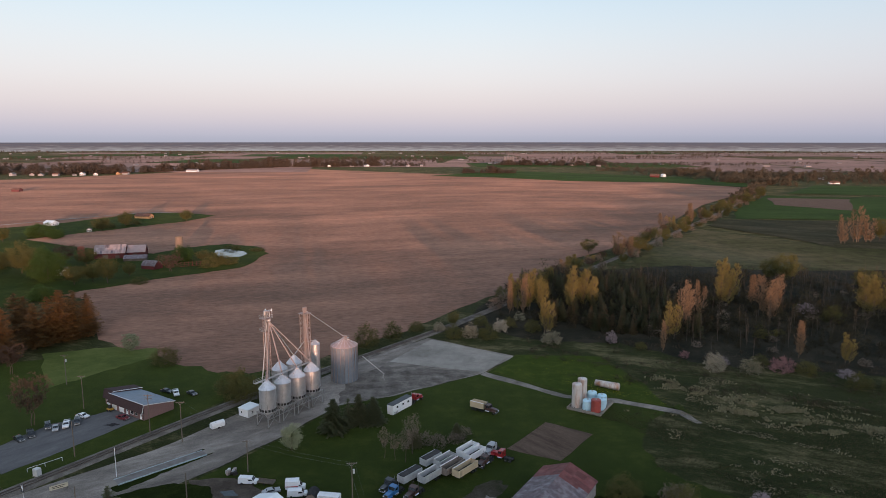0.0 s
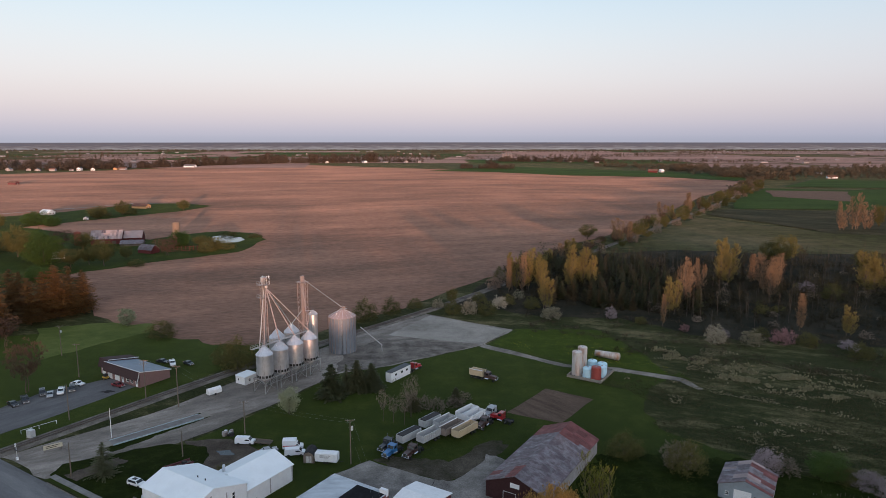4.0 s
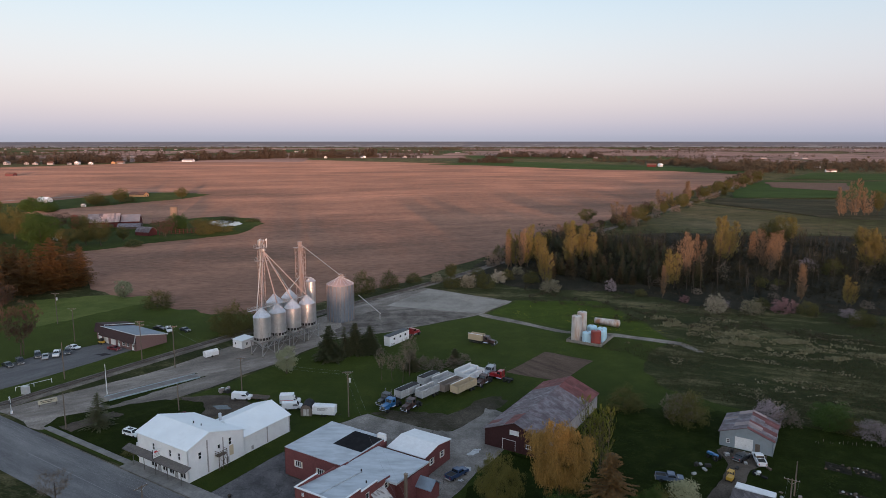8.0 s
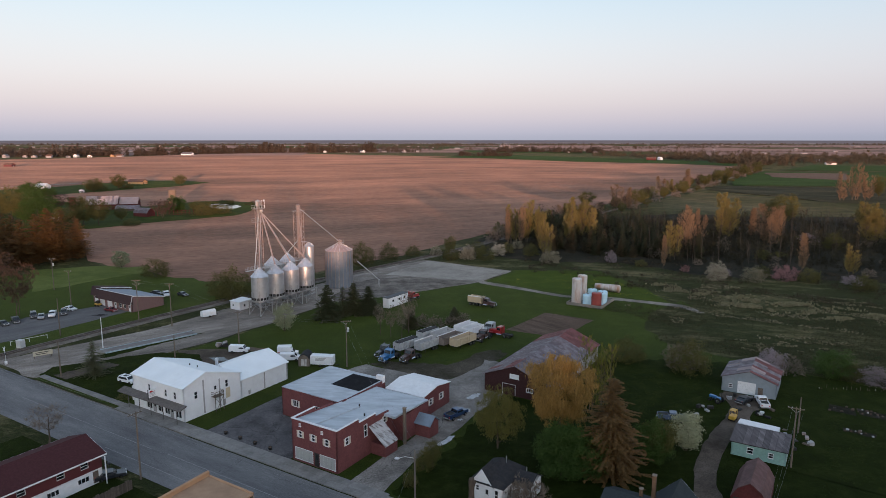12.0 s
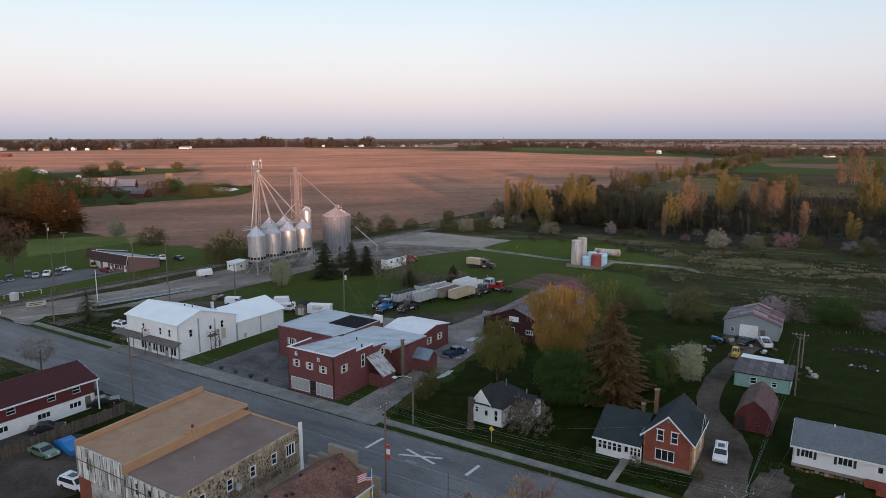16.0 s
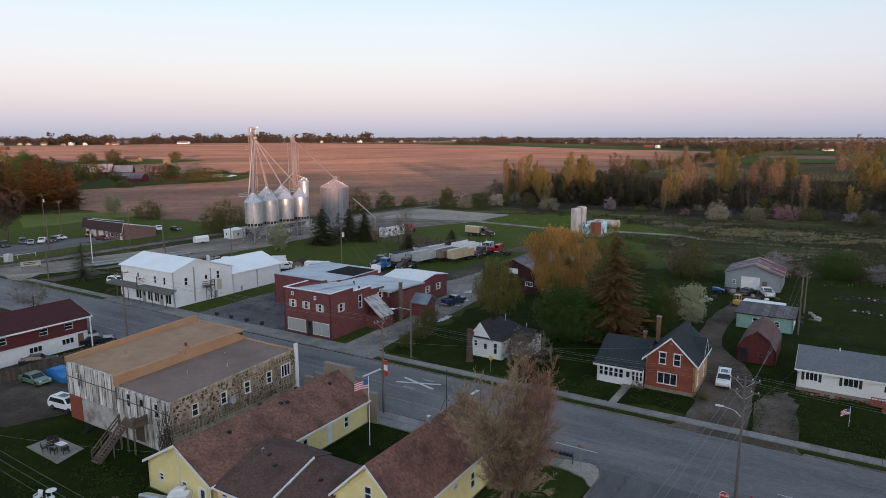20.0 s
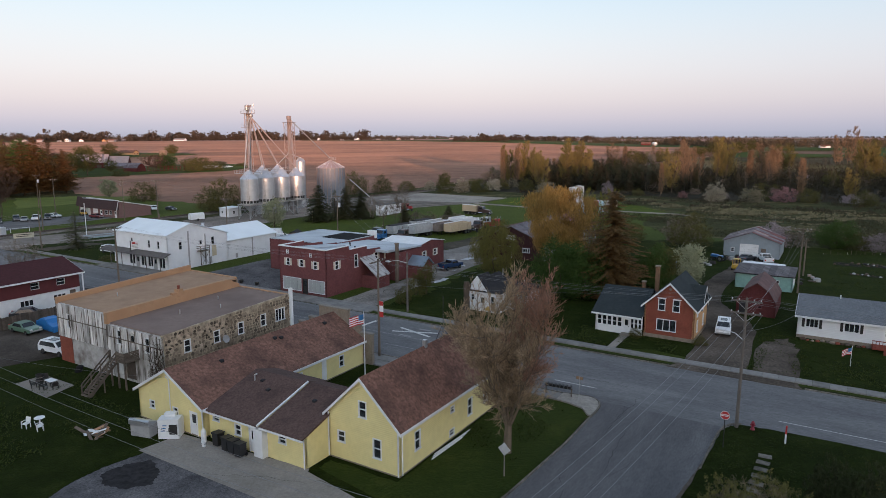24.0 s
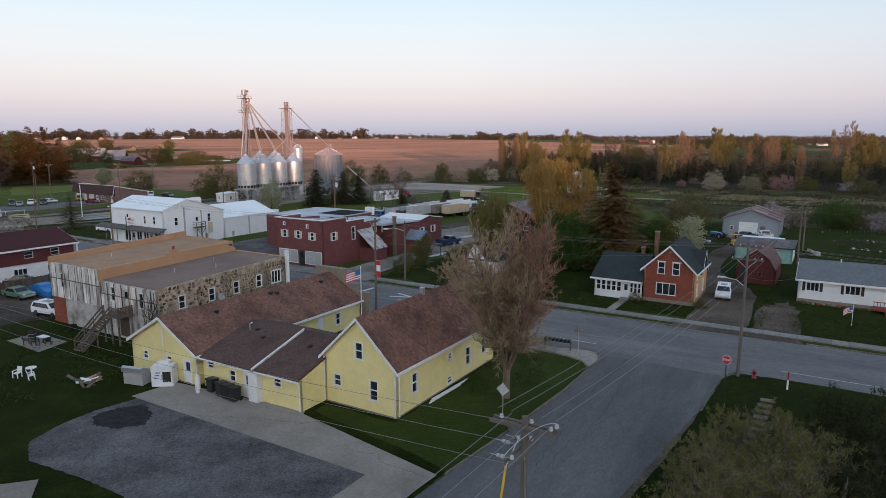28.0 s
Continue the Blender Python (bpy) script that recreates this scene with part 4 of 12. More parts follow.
def kerb(pts, name="kerb"):
    """A raised kerb along a line of grid points, with rounded upper edges, in stones of about 2 m."""
    k = tagged(new(name), "weathered concrete kerb", "kerb", "", "structure")
    for (ua, va), (ub, vb) in zip(pts, pts[1:]):
        ln = math.hypot(ub - ua, vb - va)
        n = max(1, round(ln / 3.0))
        for i in range(n):
            a = Vector((ua + (ub - ua) * i / n, va + (vb - va) * i / n, 0))
            step = ln / n
            key = round(step, 2)
            if key not in KERB:
                bm = rbox(0.012, step - 0.012, -0.075, 0.075, 0.0, Z_KERB + 0.02, 0.03, 1)
                me = bpy.data.meshes.new("kerb_stone")
                bm.to_mesh(me)
                bm.free()
                me.materials.append(M_KERBSTONE)
                KERB[key] = me
            alike("kerb_stone", KERB[key], k, TOWN @ Matrix.Translation(a) @ Matrix.Rotation(math.atan2(vb - va, ub - ua), 4, "Z"))


KERB = {}
M_KERBSTONE = groundmat("mossy_kerb_concrete", [(0.08, 0.074, 0.062), (0.145, 0.132, 0.114), (0.22, 0.20, 0.175)], 5.0, 0.5, 0.004, (1, 1, 1), 0, 0.9, grain=0.4, rug=0.74)
kerb([(-158, 73.4), (-103, 73.4)])
kerb([(-58, 73.4), (-14, 73.4)])
kerb([(-1.2, 73.4), (60, 73.4)])
kerb([(-80, 59.5), (-22.0, 59.5), (-20.6, 59.75), (-19.5, 59.95), (-18.8, 59.75), (-18.2, 59.2), (-17.85, 58.3), (-17.72, 57.0), (-17.8, 55.4), (-17.85, 49), (-18.45, 40), (-19.2, 32)])
kerb([(-7.25, 50.5), (-7.2, 55.0), (-7.12, 58.0), (-6.9, 59.5), (-6.4, 60.5), (-5.6, 61.05)])


def paving(name, u0, u1, v0, v1, step, z=Z_KERB, label="old concrete pavement slabs", cross=1):
    """A pavement of single slabs with open joints."""
    root = tagged(new(name), label, "pavement", "", "structure")
    n = max(1, round(abs(u1 - u0) / step))
    du = (u1 - u0) / n
    dv = (v1 - v0) / cross
    me = bpy.data.meshes.new("slab")
    bm = rbox(0.015, du - 0.015, 0.015, dv - 0.015, 0.0, z, 0.012, 1)
    bm.to_mesh(me)
    bm.free()
    me.materials.append(M_SLAB)
    for i in range(n):
        for j in range(cross):
            alike("slab", me, root, TOWN @ pose(u0 + du * i, v0 + dv * j, rng.uniform(-0.012, 0.008), rng.uniform(-0.3, 0.3), rng.uniform(-0.3, 0.3), 0))


M_SLAB = mat("pavement_concrete", (0.215, 0.205, 0.193), 0.9, 0, 0.2, 2.0, 0.006, stain=0.4, stain_scale=0.4, rnd=0.12)
paving("pavement", -127, -58, 73.6, 77.0, 1.8, cross=2, label="wide concrete pavement before the shops")
paving("pavement", -58, 60, 74.9, 76.4, 1.6)
paving("pavement", -160, -127, 75.0, 76.5, 1.6)
paving("pavement", -80, -34, 56.2, 59.3, 1.7, cross=2, label="concrete pavement before the yellow building")
paving("pavement", -34, -22, 57.6, 59.3, 1.7)
flat("pavement", [(-22, 57.6), (-22, 59.4), (-20.6, 59.65), (-19.5, 59.85), (-18.85, 59.65), (-18.3, 59.1), (-17.95, 58.25), (-17.83, 57.0), (-17.9, 55.5), (-18.4, 55.9), (-19.0, 56.8), (-20.6, 57.4)], 0.165, M_PALESLAB, True, "rounded concrete corner of the pavement", 0.16, category="pavement")
# road markings
mk = tagged(new("road_marking"), "worn white road paint", "road marking", "", "structure")
part("dash", B(-24.2, -19.6, -0.05, 0.05, 0, 0.006), M_PAINT_W, mk).matrix_basis = TOWN @ pose(0, 62.6, Z_ROAD + 0.002)
for ua, ub, v in ((-112, -58, 62.5), (-150, -104, 66.6), (-100, -48, 66.9)):
    part("faded_line", B(ua, ub, -0.05, 0.05, 0, 0.006), M_FAINT, mk, "long faded road line").matrix_basis = TOWN @ pose(0, v, Z_ROAD + 0.002)
part("edge_line", B(-2.8, 40, 63.5, 63.58, 0, 0.006), M_PAINT_W, mk).matrix_basis = TOWN @ pose(0, 0, Z_ROAD + 0.002)
for a, ln, dz in ((20.8, 3.1, 0), (-15.5, 2.9, 0.005)):
    part("crossing_mark", B(-ln, ln, -0.2, 0.2, 0, 0.006), M_PAINT_W, mk, "large painted cross on the road").matrix_basis = TOWN @ pose(-46.65, 69.2, Z_ROAD + 0.003 + dz, 0, 0, a)
for u, v in ((-46.9, 67.3), (-46.1, 70.7)):
    part("letter_bar", B(-0.9, 0.9, -0.2, 0.2, 0, 0.006), M_FAINT, mk, "worn painted letter beside the cross").matrix_basis = TOWN @ pose(u, v, Z_ROAD + 0.003)
for u, v, ln in ((-54.45, 69.1, 1.85), (-38.7, 69.65, 1.6)):
    part("stop_bar", B(-ln, ln, -0.24, 0.24, 0, 0.006), M_PAINT_W, mk).matrix_basis = TOWN @ pose(u, v, Z_ROAD + 0.003, 0, 0, 86)
part("faded_line", B(-47.5, -36, -0.06, 0.06, 0, 0.006), M_FAINT, mk, "long faded road line").matrix_basis = TOWN @ pose(0, 63.3, Z_ROAD + 0.002, 0, 0, 0)
part("faded_line", B(-48, -36, -0.05, 0.05, 0, 0.006), M_FAINT, mk, "long faded road line").matrix_basis = TOWN @ pose(0, 66.85, Z_ROAD + 0.002)

# yards, drives and lots
flat("drive_apron", wavy([(-15.0, 73.0), (-14.2, 74.95), (-2.0, 74.95), (-1.2, 73.0)], 8, 0.12, 48), 0.075, M_TRACK, True, "packed dirt apron where the drives meet the street", category="drive")
flat("gravel_yard", wavy([(-181, 74), (-160, 74), (-152, 86), (-149, 107), (-147, 140), (-149, 165), (-137, 184), (-121, 222), (-120, 248), (-166, 250), (-172, 212), (-172, 150), (-173, 110)], 5, 0.7, 23), 0.04, M_GRAVEL, True,
     "grey gravel yard of the grain elevator", category="yard")
flat("concrete_apron", wavy([(-161, 213), (-163, 249), (-121, 246), (-122, 223)], 5, 0.5, 24), 0.07, M_PALESLAB, True, "broad pale concrete storage apron", category="yard")
flat("worn_lot", wavy([(-149, 167), (-138, 184), (-122, 221), (-134, 218), (-148, 213), (-160.5, 207), (-163, 192), (-156, 176)], 6, 0.9, 74), 0.06, M_BALLAST, True, "dark rutted ground before the storage apron", category="yard")
flat("grass_strip", wavy([(-163.2, 91), (-163.2, 100), (-161.4, 119), (-156.2, 119.4), (-158.0, 107), (-158.6, 97), (-159.5, 91)], 5, 0.4, 22), 0.05, M_LAWN_SHADED, True, "worn grass strip along the weighbridge", category="grass")
flat("grass_island", wavy([(-161, 75.6), (-164, 80.3), (-157.7, 90.9), (-156, 95.2), (-151, 101.8), (-141.5, 105.9), (-137.2, 103.6), (-132.9, 98.4), (-132, 90), (-132, 75.6)], 5, 0.3, 42), 0.06, M_LAWN_SHADED, True, "grass island beside the yard entrance", category="grass")
flat("old_footing", wavy([(-158.1, 77.5), (-156.7, 85.1), (-155.3, 90), (-151.2, 90), (-151.6, 86.9), (-152.6, 77.5)], 5, 0.5, 43), 0.068, M_TRACK, True, "broken gravel footing in the grass", category="yard")
flat("gravel_loop", wavy([(-149, 105), (-139, 112.5), (-128, 112), (-113, 110), (-113, 103), (-124, 98), (-135, 98.5), (-140, 103)], 4, 0.6, 25), 0.045, M_TRACK, True, "worn gravel loop behind the shop", category="drive")
flat("asphalt_lot", wavy([(-196, 79), (-195.8, 96), (-197, 122), (-212, 122), (-214, 114), (-218.4, 104), (-216.4, 92), (-214, 79)], 4, 0.3, 26), 0.05, M_ASPHALT_S, True, "asphalt car park beyond the railway", category="parking lot")
flat("asphalt_lane", wavy([(-66, 73.5), (-66.5, 97), (-66.5, 119), (-76, 142), (-69, 142), (-61.5, 126), (-61, 90), (-59, 73.5)], 5, 0.35, 27), 0.045, M_LANE, True, "cracked pale lane beside the brick shop", category="drive")
flat("asphalt_lot", wavy([(-103, 112), (-99.4, 123.1), (-89, 123.4), (-79, 124), (-76, 126), (-74.7, 140), (-69, 141), (-64, 126), (-66, 100), (-80, 106), (-98, 106)], 4, 0.5, 28), 0.042, M_LANE, True, "patched pale paving behind the brick shop", category="parking lot")
flat("asphalt_lot", wavy([(-102, 77), (-102.5, 97), (-94, 97), (-94, 90), (-80, 90), (-80, 77)], 4, 0.15, 29), 0.06, M_LOT, True, "cracked asphalt forecourt", category="parking lot")
flat("dirt_yard", wavy([(-99, 123.6), (-97, 128), (-89, 130.5), (-82, 133), (-79.5, 147), (-76, 151), (-73, 149), (-73.4, 139), (-75.5, 127), (-79, 123.6), (-88.7, 123)], 5, 0.8, 30), 0.038, M_MUD, True, "muddy rutted truck yard", category="yard")
flat("gravel_track", wavy([(-121, 220), (-100, 217.5), (-84, 215.5), (-66, 221), (-46, 223), (-38, 218), (-37, 220), (-45, 226.5), (-67, 225), (-84, 218.5), (-100, 221), (-121, 224)], 4, 0.4, 31), 0.055, M_GRAVEL, True, "narrow gravel track across the grass", category="drive")
flat("black_patch", wavy([(-203, 112.6), (-201.5, 115.4), (-198.8, 116), (-199.8, 113.4)], 5, 0.35, 75), 0.058, M_TAR, True, "black patch on the car park", category="patch")
flat("garden_plot", wavy([(-83.3, 168.5), (-81, 192.5), (-64.5, 192), (-66.5, 170)], 4, 0.3, 32), 0.06, M_GARDEN, True, "tilled brown garden plot", category="garden")
flat("gravel_drive", wavy([(-13.6, 73.6), (-13.7, 80), (-13.9, 88), (-15.4, 97), (-17.4, 104.5), (-18.9, 113), (-19.3, 121.5), (-18.8, 128.4), (-17.6, 136), (-17.6, 143), (-21.0, 149), (-20.0, 151.6), (-11.0, 151.6), (-10.6, 147),
     (-13.2, 143), (-13.3, 138.2), (-15.0, 127.3), (-15.4, 116.2), (-14.6, 108), (-12.9, 104), (-10.2, 100), (-7.8, 93), (-6.8, 73.6)], 4, 0.25, 33), 0.04, M_TRACK, True, "packed dirt drive that bends behind the brick house", category="drive")
flat("gravel_drive", wavy([(-6.4, 73.6), (-6.6, 88), (-4, 92), (-2.4, 88), (-2.2, 73.6)], 5, 0.7, 34), 0.045, M_TRACK, True, "patchy gravel parking strip", category="drive")
flat("asphalt_lot", wavy([(-46.3, 20.8), (-47.3, 23.6), (-47.5, 26.4), (-46.9, 29.8), (-23.3, 29.8), (-23.2, 12), (-30, 18.4), (-34.2, 20.0), (-38.6, 19.9), (-43.6, 19.4)], 12, 0.06, 35), 0.05, M_LOT, True, "old cracked asphalt car park with dark patches", category="parking lot")
flat("concrete_apron", [(-47.7, 29.5), (-47.2, 33.4), (-33.4, 34.6), (-33.2, 34.2), (-19.6, 31.7), (-20.0, 26), (-20.9, 14), (-23.6, 14), (-23.5, 29.4)], 0.07, M_CONCRETE, True, "pale concrete apron behind the yellow building", category="pavement")
flat("tar_patch", wavy([(-46.6, 25.6), (-46.4, 27.6), (-45.2, 29.0), (-43.0, 28.2), (-41.9, 26.6), (-43.2, 25.2), (-45.2, 24.7)], 9, 0.14, 36), 0.058, M_TAR, True, "dark oil-stained patch", category="patch")
flat("asphalt_lot", wavy([(-103, 44), (-92, 49), (-77, 39.5), (-79.5, 33), (-100, 30)], 4, 0.3, 37), 0.04, M_DIRT, True, "dirt car park behind the old store", category="parking lot")
flat("patio", [(-72.3, 31.8), (-72.4, 34.9), (-66.6, 34.9), (-65.6, 31.5)], 0.08, M_CONCRETE, True, "small stone patio on the lawn", category="patio")
flat("concrete_slab", [(-42, 16.6), (-40.4, 18.4), (-36.5, 15.5), (-38, 13.5)], 0.1, M_CONCRETE, True, "bare concrete slab in the grass", category="slab")
for k, (u, v, a, b) in enumerate(((-66.4, 119.4, 1.0, 2.0), (-64.2, 111.8, 1.2, 1.1), (-62.8, 107.2, 0.5, 0.5), (-60.4, 97.8, 0.8, 2.6))):
    flat("chalk_patch", wavy([(u - a, v - b), (u - a * 0.6, v + b * 0.7), (u + a * 0.5, v + b), (u + a, v + 0.1), (u + a * 0.3, v - b * 0.9)], 4, 0.3, 38 + k), 0.06, M_PALEPATCH, True, "pale mottled patch on the broken lane", category="patch")
flat("puddle", wavy([(-137, 105.5), (-134, 108), (-131, 107), (-134, 104.6)], 3, 0.3, 40), 0.056, M_WATER, True, "rain puddle in the gravel", category="puddle")

# cracks and tar lines in the paving
ck = random.Random(61)


def crack(u0, v0, u1, v1, z, width=0.03, wander=0.35, material=None):
    n = max(4, int(math.hypot(u1 - u0, v1 - v0) / 0.8))
    bm = bmesh.new()
    prev, off = None, 0.0
    du, dv = u1 - u0, v1 - v0
    ln = math.hypot(du, dv)
    for i in range(n + 1):
        off = off * 0.75 + ck.gauss(0, wander)
        c = Vector((*xy(u0 + du * i / n - dv / ln * off, v0 + dv * i / n + du / ln * off), z))
        s = Vector((*xy(-dv / ln, du / ln), 0)) * width * ck.uniform(0.5, 1.4)
        row = [bm.verts.new(c - s), bm.verts.new(c + s)]
        if prev:
            bm.faces.new((prev[0], row[0], row[1], prev[1]))
        prev = row
    tagged(part("pavement_crack", bm, material or M_TAR, None), "dark crack in the worn paving", "crack", "paving cracks", "structure")


for a in ((-40, 30, -29, 34.2), (-27, 31.6, -20.2, 31.2), (-46, 22, -25, 28)):
    crack(*a, 0.076, 0.012, 0.2)
for k in range(16):
    v = ck.uniform(60.4, 72.4)
    u = ck.uniform(-110, 20)
    if ck.random() < 0.6:
        crack(u, v, u + ck.uniform(5, 16), v + ck.uniform(-0.6, 0.6), Z_ROAD + 0.006, 0.013, 0.15)
    else:
        crack(u, 60.2, u + ck.uniform(-1, 1), 72.8, Z_ROAD + 0.006, 0.014, 0.15)
for k in range(9):
    v = ck.uniform(12, 54)
    u = -20.3 + (v - 12) * 0.058 + ck.uniform(1.5, 8.5)
    crack(u, v, u + ck.uniform(-2, 2), v + ck.uniform(5, 12), Z_ROAD + 0.004, 0.011, 0.16)
for a in ((-101, 80, -82, 88), (-99, 92, -86, 80), (-92, 89, -90, 78), (-101, 86, -95, 96), (-65.5, 78, -61, 96), (-62, 86, -65, 110)):
    crack(*a, 0.072, 0.035, 0.5)
for k in range(5):
    crack(ck.uniform(-94, -72), ck.uniform(108, 128), ck.uniform(-94, -66), ck.uniform(108, 138), 0.058, 0.06, 0.6)

# railway
RAIL = [(-300, -206), (-60, -187.5), (76, -183.6), (150, -181.8), (205, -175.0), (268, -167.5), (400, -161), (577, -154.8), (720, -152), (1000, -147), (1251, -142)]


def rail_u(v):
    for (va, ua), (vb, ub) in zip(RAIL, RAIL[1:]):
        if va <= v <= vb:
            k = (v - va) / (vb - va)
            return ua + (ub - ua) * k
    return RAIL[-1][1]


def strip(name, v0, v1, step, off0, off1, z, material, label, category):
    bm = bmesh.new()
    prev = None
    v = v0
    while v <= v1 + 1e-6:
        u = (rail_u(v - 25) + rail_u(v) * 2 + rail_u(v + 25)) / 4
        row = [bm.verts.new((*xy(u + o, v), zz)) for o, zz in ((off0 - 0.8, 0.0), (off0, z), (off1, z), (off1 + 0.8, 0.0))]
        if prev:
            for i in range(3):
                bm.faces.new((prev[i], prev[i + 1], row[i + 1], row[i]))
        prev = row
        v += step
    return tagged(part(name, bm, material, None), label, category, "", "structure")


strip("rail_bed", -40, 1240, 10, -2.2, 2.2, 0.3, M_BALLAST, "raised railway ballast bed", "railway")
M_RAIL = mat("rusty_rail_steel", (0.11, 0.085, 0.075), 0.6, 0.7, 0.2, 2)
for o in (-0.72, 0.72):
    bm = bmesh.new()
    prev = None
    for k in range(0, 129):
        v = -40 + k * 10
        u = (rail_u(v - 25) + rail_u(v) * 2 + rail_u(v + 25)) / 4 + o
        row = [bm.verts.new((*xy(u + a, v), z)) for a, z in ((-0.05, 0.36), (-0.05, 0.55), (0.05, 0.55), (0.05, 0.36))]
        if prev:
            for i in range(3):
                bm.faces.new((prev[i], prev[i + 1], row[i + 1], row[i]))
        prev = row
    tagged(part("rail", bm, M_RAIL, None), "rusty steel rail", "rail", "rails", "structure")
sl = tagged(new("sleepers"), "dark wooden railway sleepers", "sleepers", "", "structure")
me = bpy.data.meshes.new("sleeper")
bm = rbox(-1.3, 1.3, -0.12, 0.12, 0.2, 0.38, 0.02, 1)
bm.to_mesh(me)
bm.free()
me.materials.append(M_OLDWOOD_DK)
for k in range(290):
    v = 70 + k * 0.68
    u = (rail_u(v - 25) + rail_u(v) * 2 + rail_u(v + 25)) / 4
    alike("sleeper", me, sl, TOWN @ pose(u, v, 0, 0, 0, rng.uniform(-1.5, 1.5)))

# ---- houses and shops ----
SH = M_OLDTRIM = mat("cream_shutter_paint", (0.55, 0.50, 0.42), 0.7, 0, 0.12, 2)


def downpipe(t, x, y, z0, z1, material=None):
    bm = tube(bmesh.new(), (x, y, z0), (x, y, z1), 0.06, seg=6)
    part("downpipe", bm, material or M_WHITE, t)


def flat_roof(t, x0, x1, y0, y1, z, material, coping=None, lip=0.18, back=None):
    """A flat roof deck, with raised copings where wanted."""
    rf = part("roof", B(x0, x1, y0, y1, z - 0.25, z), material, t)
    if coping:
        for a in ((x0 - 0.08, x1 + 0.08, y0 - 0.1, y0 + 0.15), (x0 - 0.08, x1 + 0.08, y1 - 0.15, y1 + 0.1), (x0 - 0.1, x0 + 0.15, y0 + 0.15, y1 - 0.15), (x1 - 0.15, x1 + 0.1, y0 + 0.15, y1 - 0.15)):
            part("coping", B(*a, z - 0.05, z + lip), coping, rf)
    return rf


def chimney(t, x, y, z0, z1, s, material, crown=True):
    c = part("chimney", rbox(x - s / 2, x + s / 2, y - s / 2, y + s / 2, z0, z1, 0.02, 1), material, t)
    if crown:
        part("chimney_cap", B(x - s / 2 - 0.07, x + s / 2 + 0.07, y - s / 2 - 0.07, y + s / 2 + 0.07, z1, z1 + 0.14), M_MORTAR, c)


def vent(t, x, y, z):
    part("roof_vent", rbox(x - 0.18, x + 0.18, y - 0.18, y + 0.18, z - 0.1, z + 0.16, 0.03, 1), M_SHINGLE_BLK, t, "small dark roof vent")


# yellow community building: west wing, link and east wing
t = thing("yellow_hall", -53.7, 33.8, 0, 0, "long pale-yellow clapboard hall with brown shingle roof", "hall")
house(t, 8.8, 22.2, {"S": gable_top(8.8, 2.9, 5.4), "N": gable_top(8.8, 2.9, 5.4), "E": 2.9, "W": 2.9}, M_YELLOW,
      {"S": [("win", 1.6, 1.3, 0.7, 0.75), ("win", 4.9, 1.3, 0.7, 0.8), ("door", 7.2, 0.1, 0.95, 2.1)],
       "E": [("win", 11.5, 0.9, 0.75, 1.25), ("win", 18.0, 0.9, 0.75, 1.25)]})
gable_roof(t, 8.8, 22.2, 2.9, 5.4, M_SHINGLE_BR, "y", 0.4, 0.3, fascia=M_WHITE)
for x, y in ((5.6, 5.0), (3.4, 11), (5.2, 12.2), (5.4, 12.9), (3.2, 16.5), (5.5, 19.5)):
    vent(t, x, y, 5.4 - abs(x - 4.4) * 0.568 + 0.22)
part("meter_pipe", tube(tube(bmesh.new(), (4.6, -0.06, 0.3), (4.6, -0.06, 4.6), 0.05, seg=6), (4.6, -0.06, 4.6), (4.2, -0.06, 4.8), 0.05, seg=6), M_WHITE, t)
part("white_panel", B(8.8, 8.83, 15.2, 15.9, 0.2, 2.7), M_WHITE, t)
downpipe(t, 8.86, -0.05, 0.1, 2.9, M_WHITE)
part("foundation", B(-0.03, 8.83, -0.03, 22.23, -0.1, 0.12), M_MORTAR, t)
# stepped front wall to the street
ff = part("stepped_front", bmesh.new(), M_MORTAR, t, "stepped grey rendered front wall")
bm = bmesh.new()
for xa, xb, z in ((-1.2, 0.5, 3.6), (0.5, 2.2, 4.4), (2.2, 6.6, 6.0), (6.6, 8.3, 4.4), (8.3, 10.0, 3.6)):
    box(bm, xa, xb, 22.3, 22.7, 0, z)
bm.to_mesh(ff.data)
bm.free()
for xa, xb, z in ((-1.25, 0.55, 3.6), (0.45, 2.25, 4.4), (2.15, 6.65, 6.0), (6.55, 8.35, 4.4), (8.25, 10.05, 3.6)):
    part("coping", B(xa, xb, 22.22, 22.78, z, z + 0.12), M_CONCRETE, ff)

t = thing("yellow_link", -44.6, 34.3, 0, 0, "low yellow link building with shingle roof and white doors", "hall")
house(t, 6.2, 8, {"S": 2.7, "N": 2.7, "E": [(0, 2.7), (5.6, 4.3), (8, 3.6)], "W": [(0, 3.6), (2.4, 4.3), (8, 2.7)]}, M_YELLOW,
      {"S": [("win", 0.5, 1.75, 0.8, 0.55), ("win", 3.2, 1.1, 0.75, 0.95), ("door", 4.9, 0.05, 1.0, 2.1)]}, skip="W")
part("roof_slope", prism([(-0.45, 2.6), (5.6, 4.33), (8.2, 3.6), (8.2, 3.76), (5.6, 4.49), (-0.45, 2.76)], -0.1, 6.2, "x"), M_SHINGLE_LINK, t)
part("roof_divider", prism([(-0.5, 2.72), (5.6, 4.46), (5.6, 4.60), (-0.5, 2.84)], 6.28, 6.42, "x"), M_WHITE, t, "white flashing board across the roof")
part("gutter", B(-0.1, 6.2, -0.55, -0.42, 2.52, 2.64), M_WHITE, t)
vent(t, 2.0, 4.4, 4.1)
vent(t, 3.6, 3.5, 3.85)
part("roof_pipe", tube(tube(bmesh.new(), (1.2, 4.2, 4.0), (1.2, 4.2, 4.6), 0.06), (1.2, 4.2, 4.6), (1.5, 4.2, 4.75), 0.06), M_GALV, t)
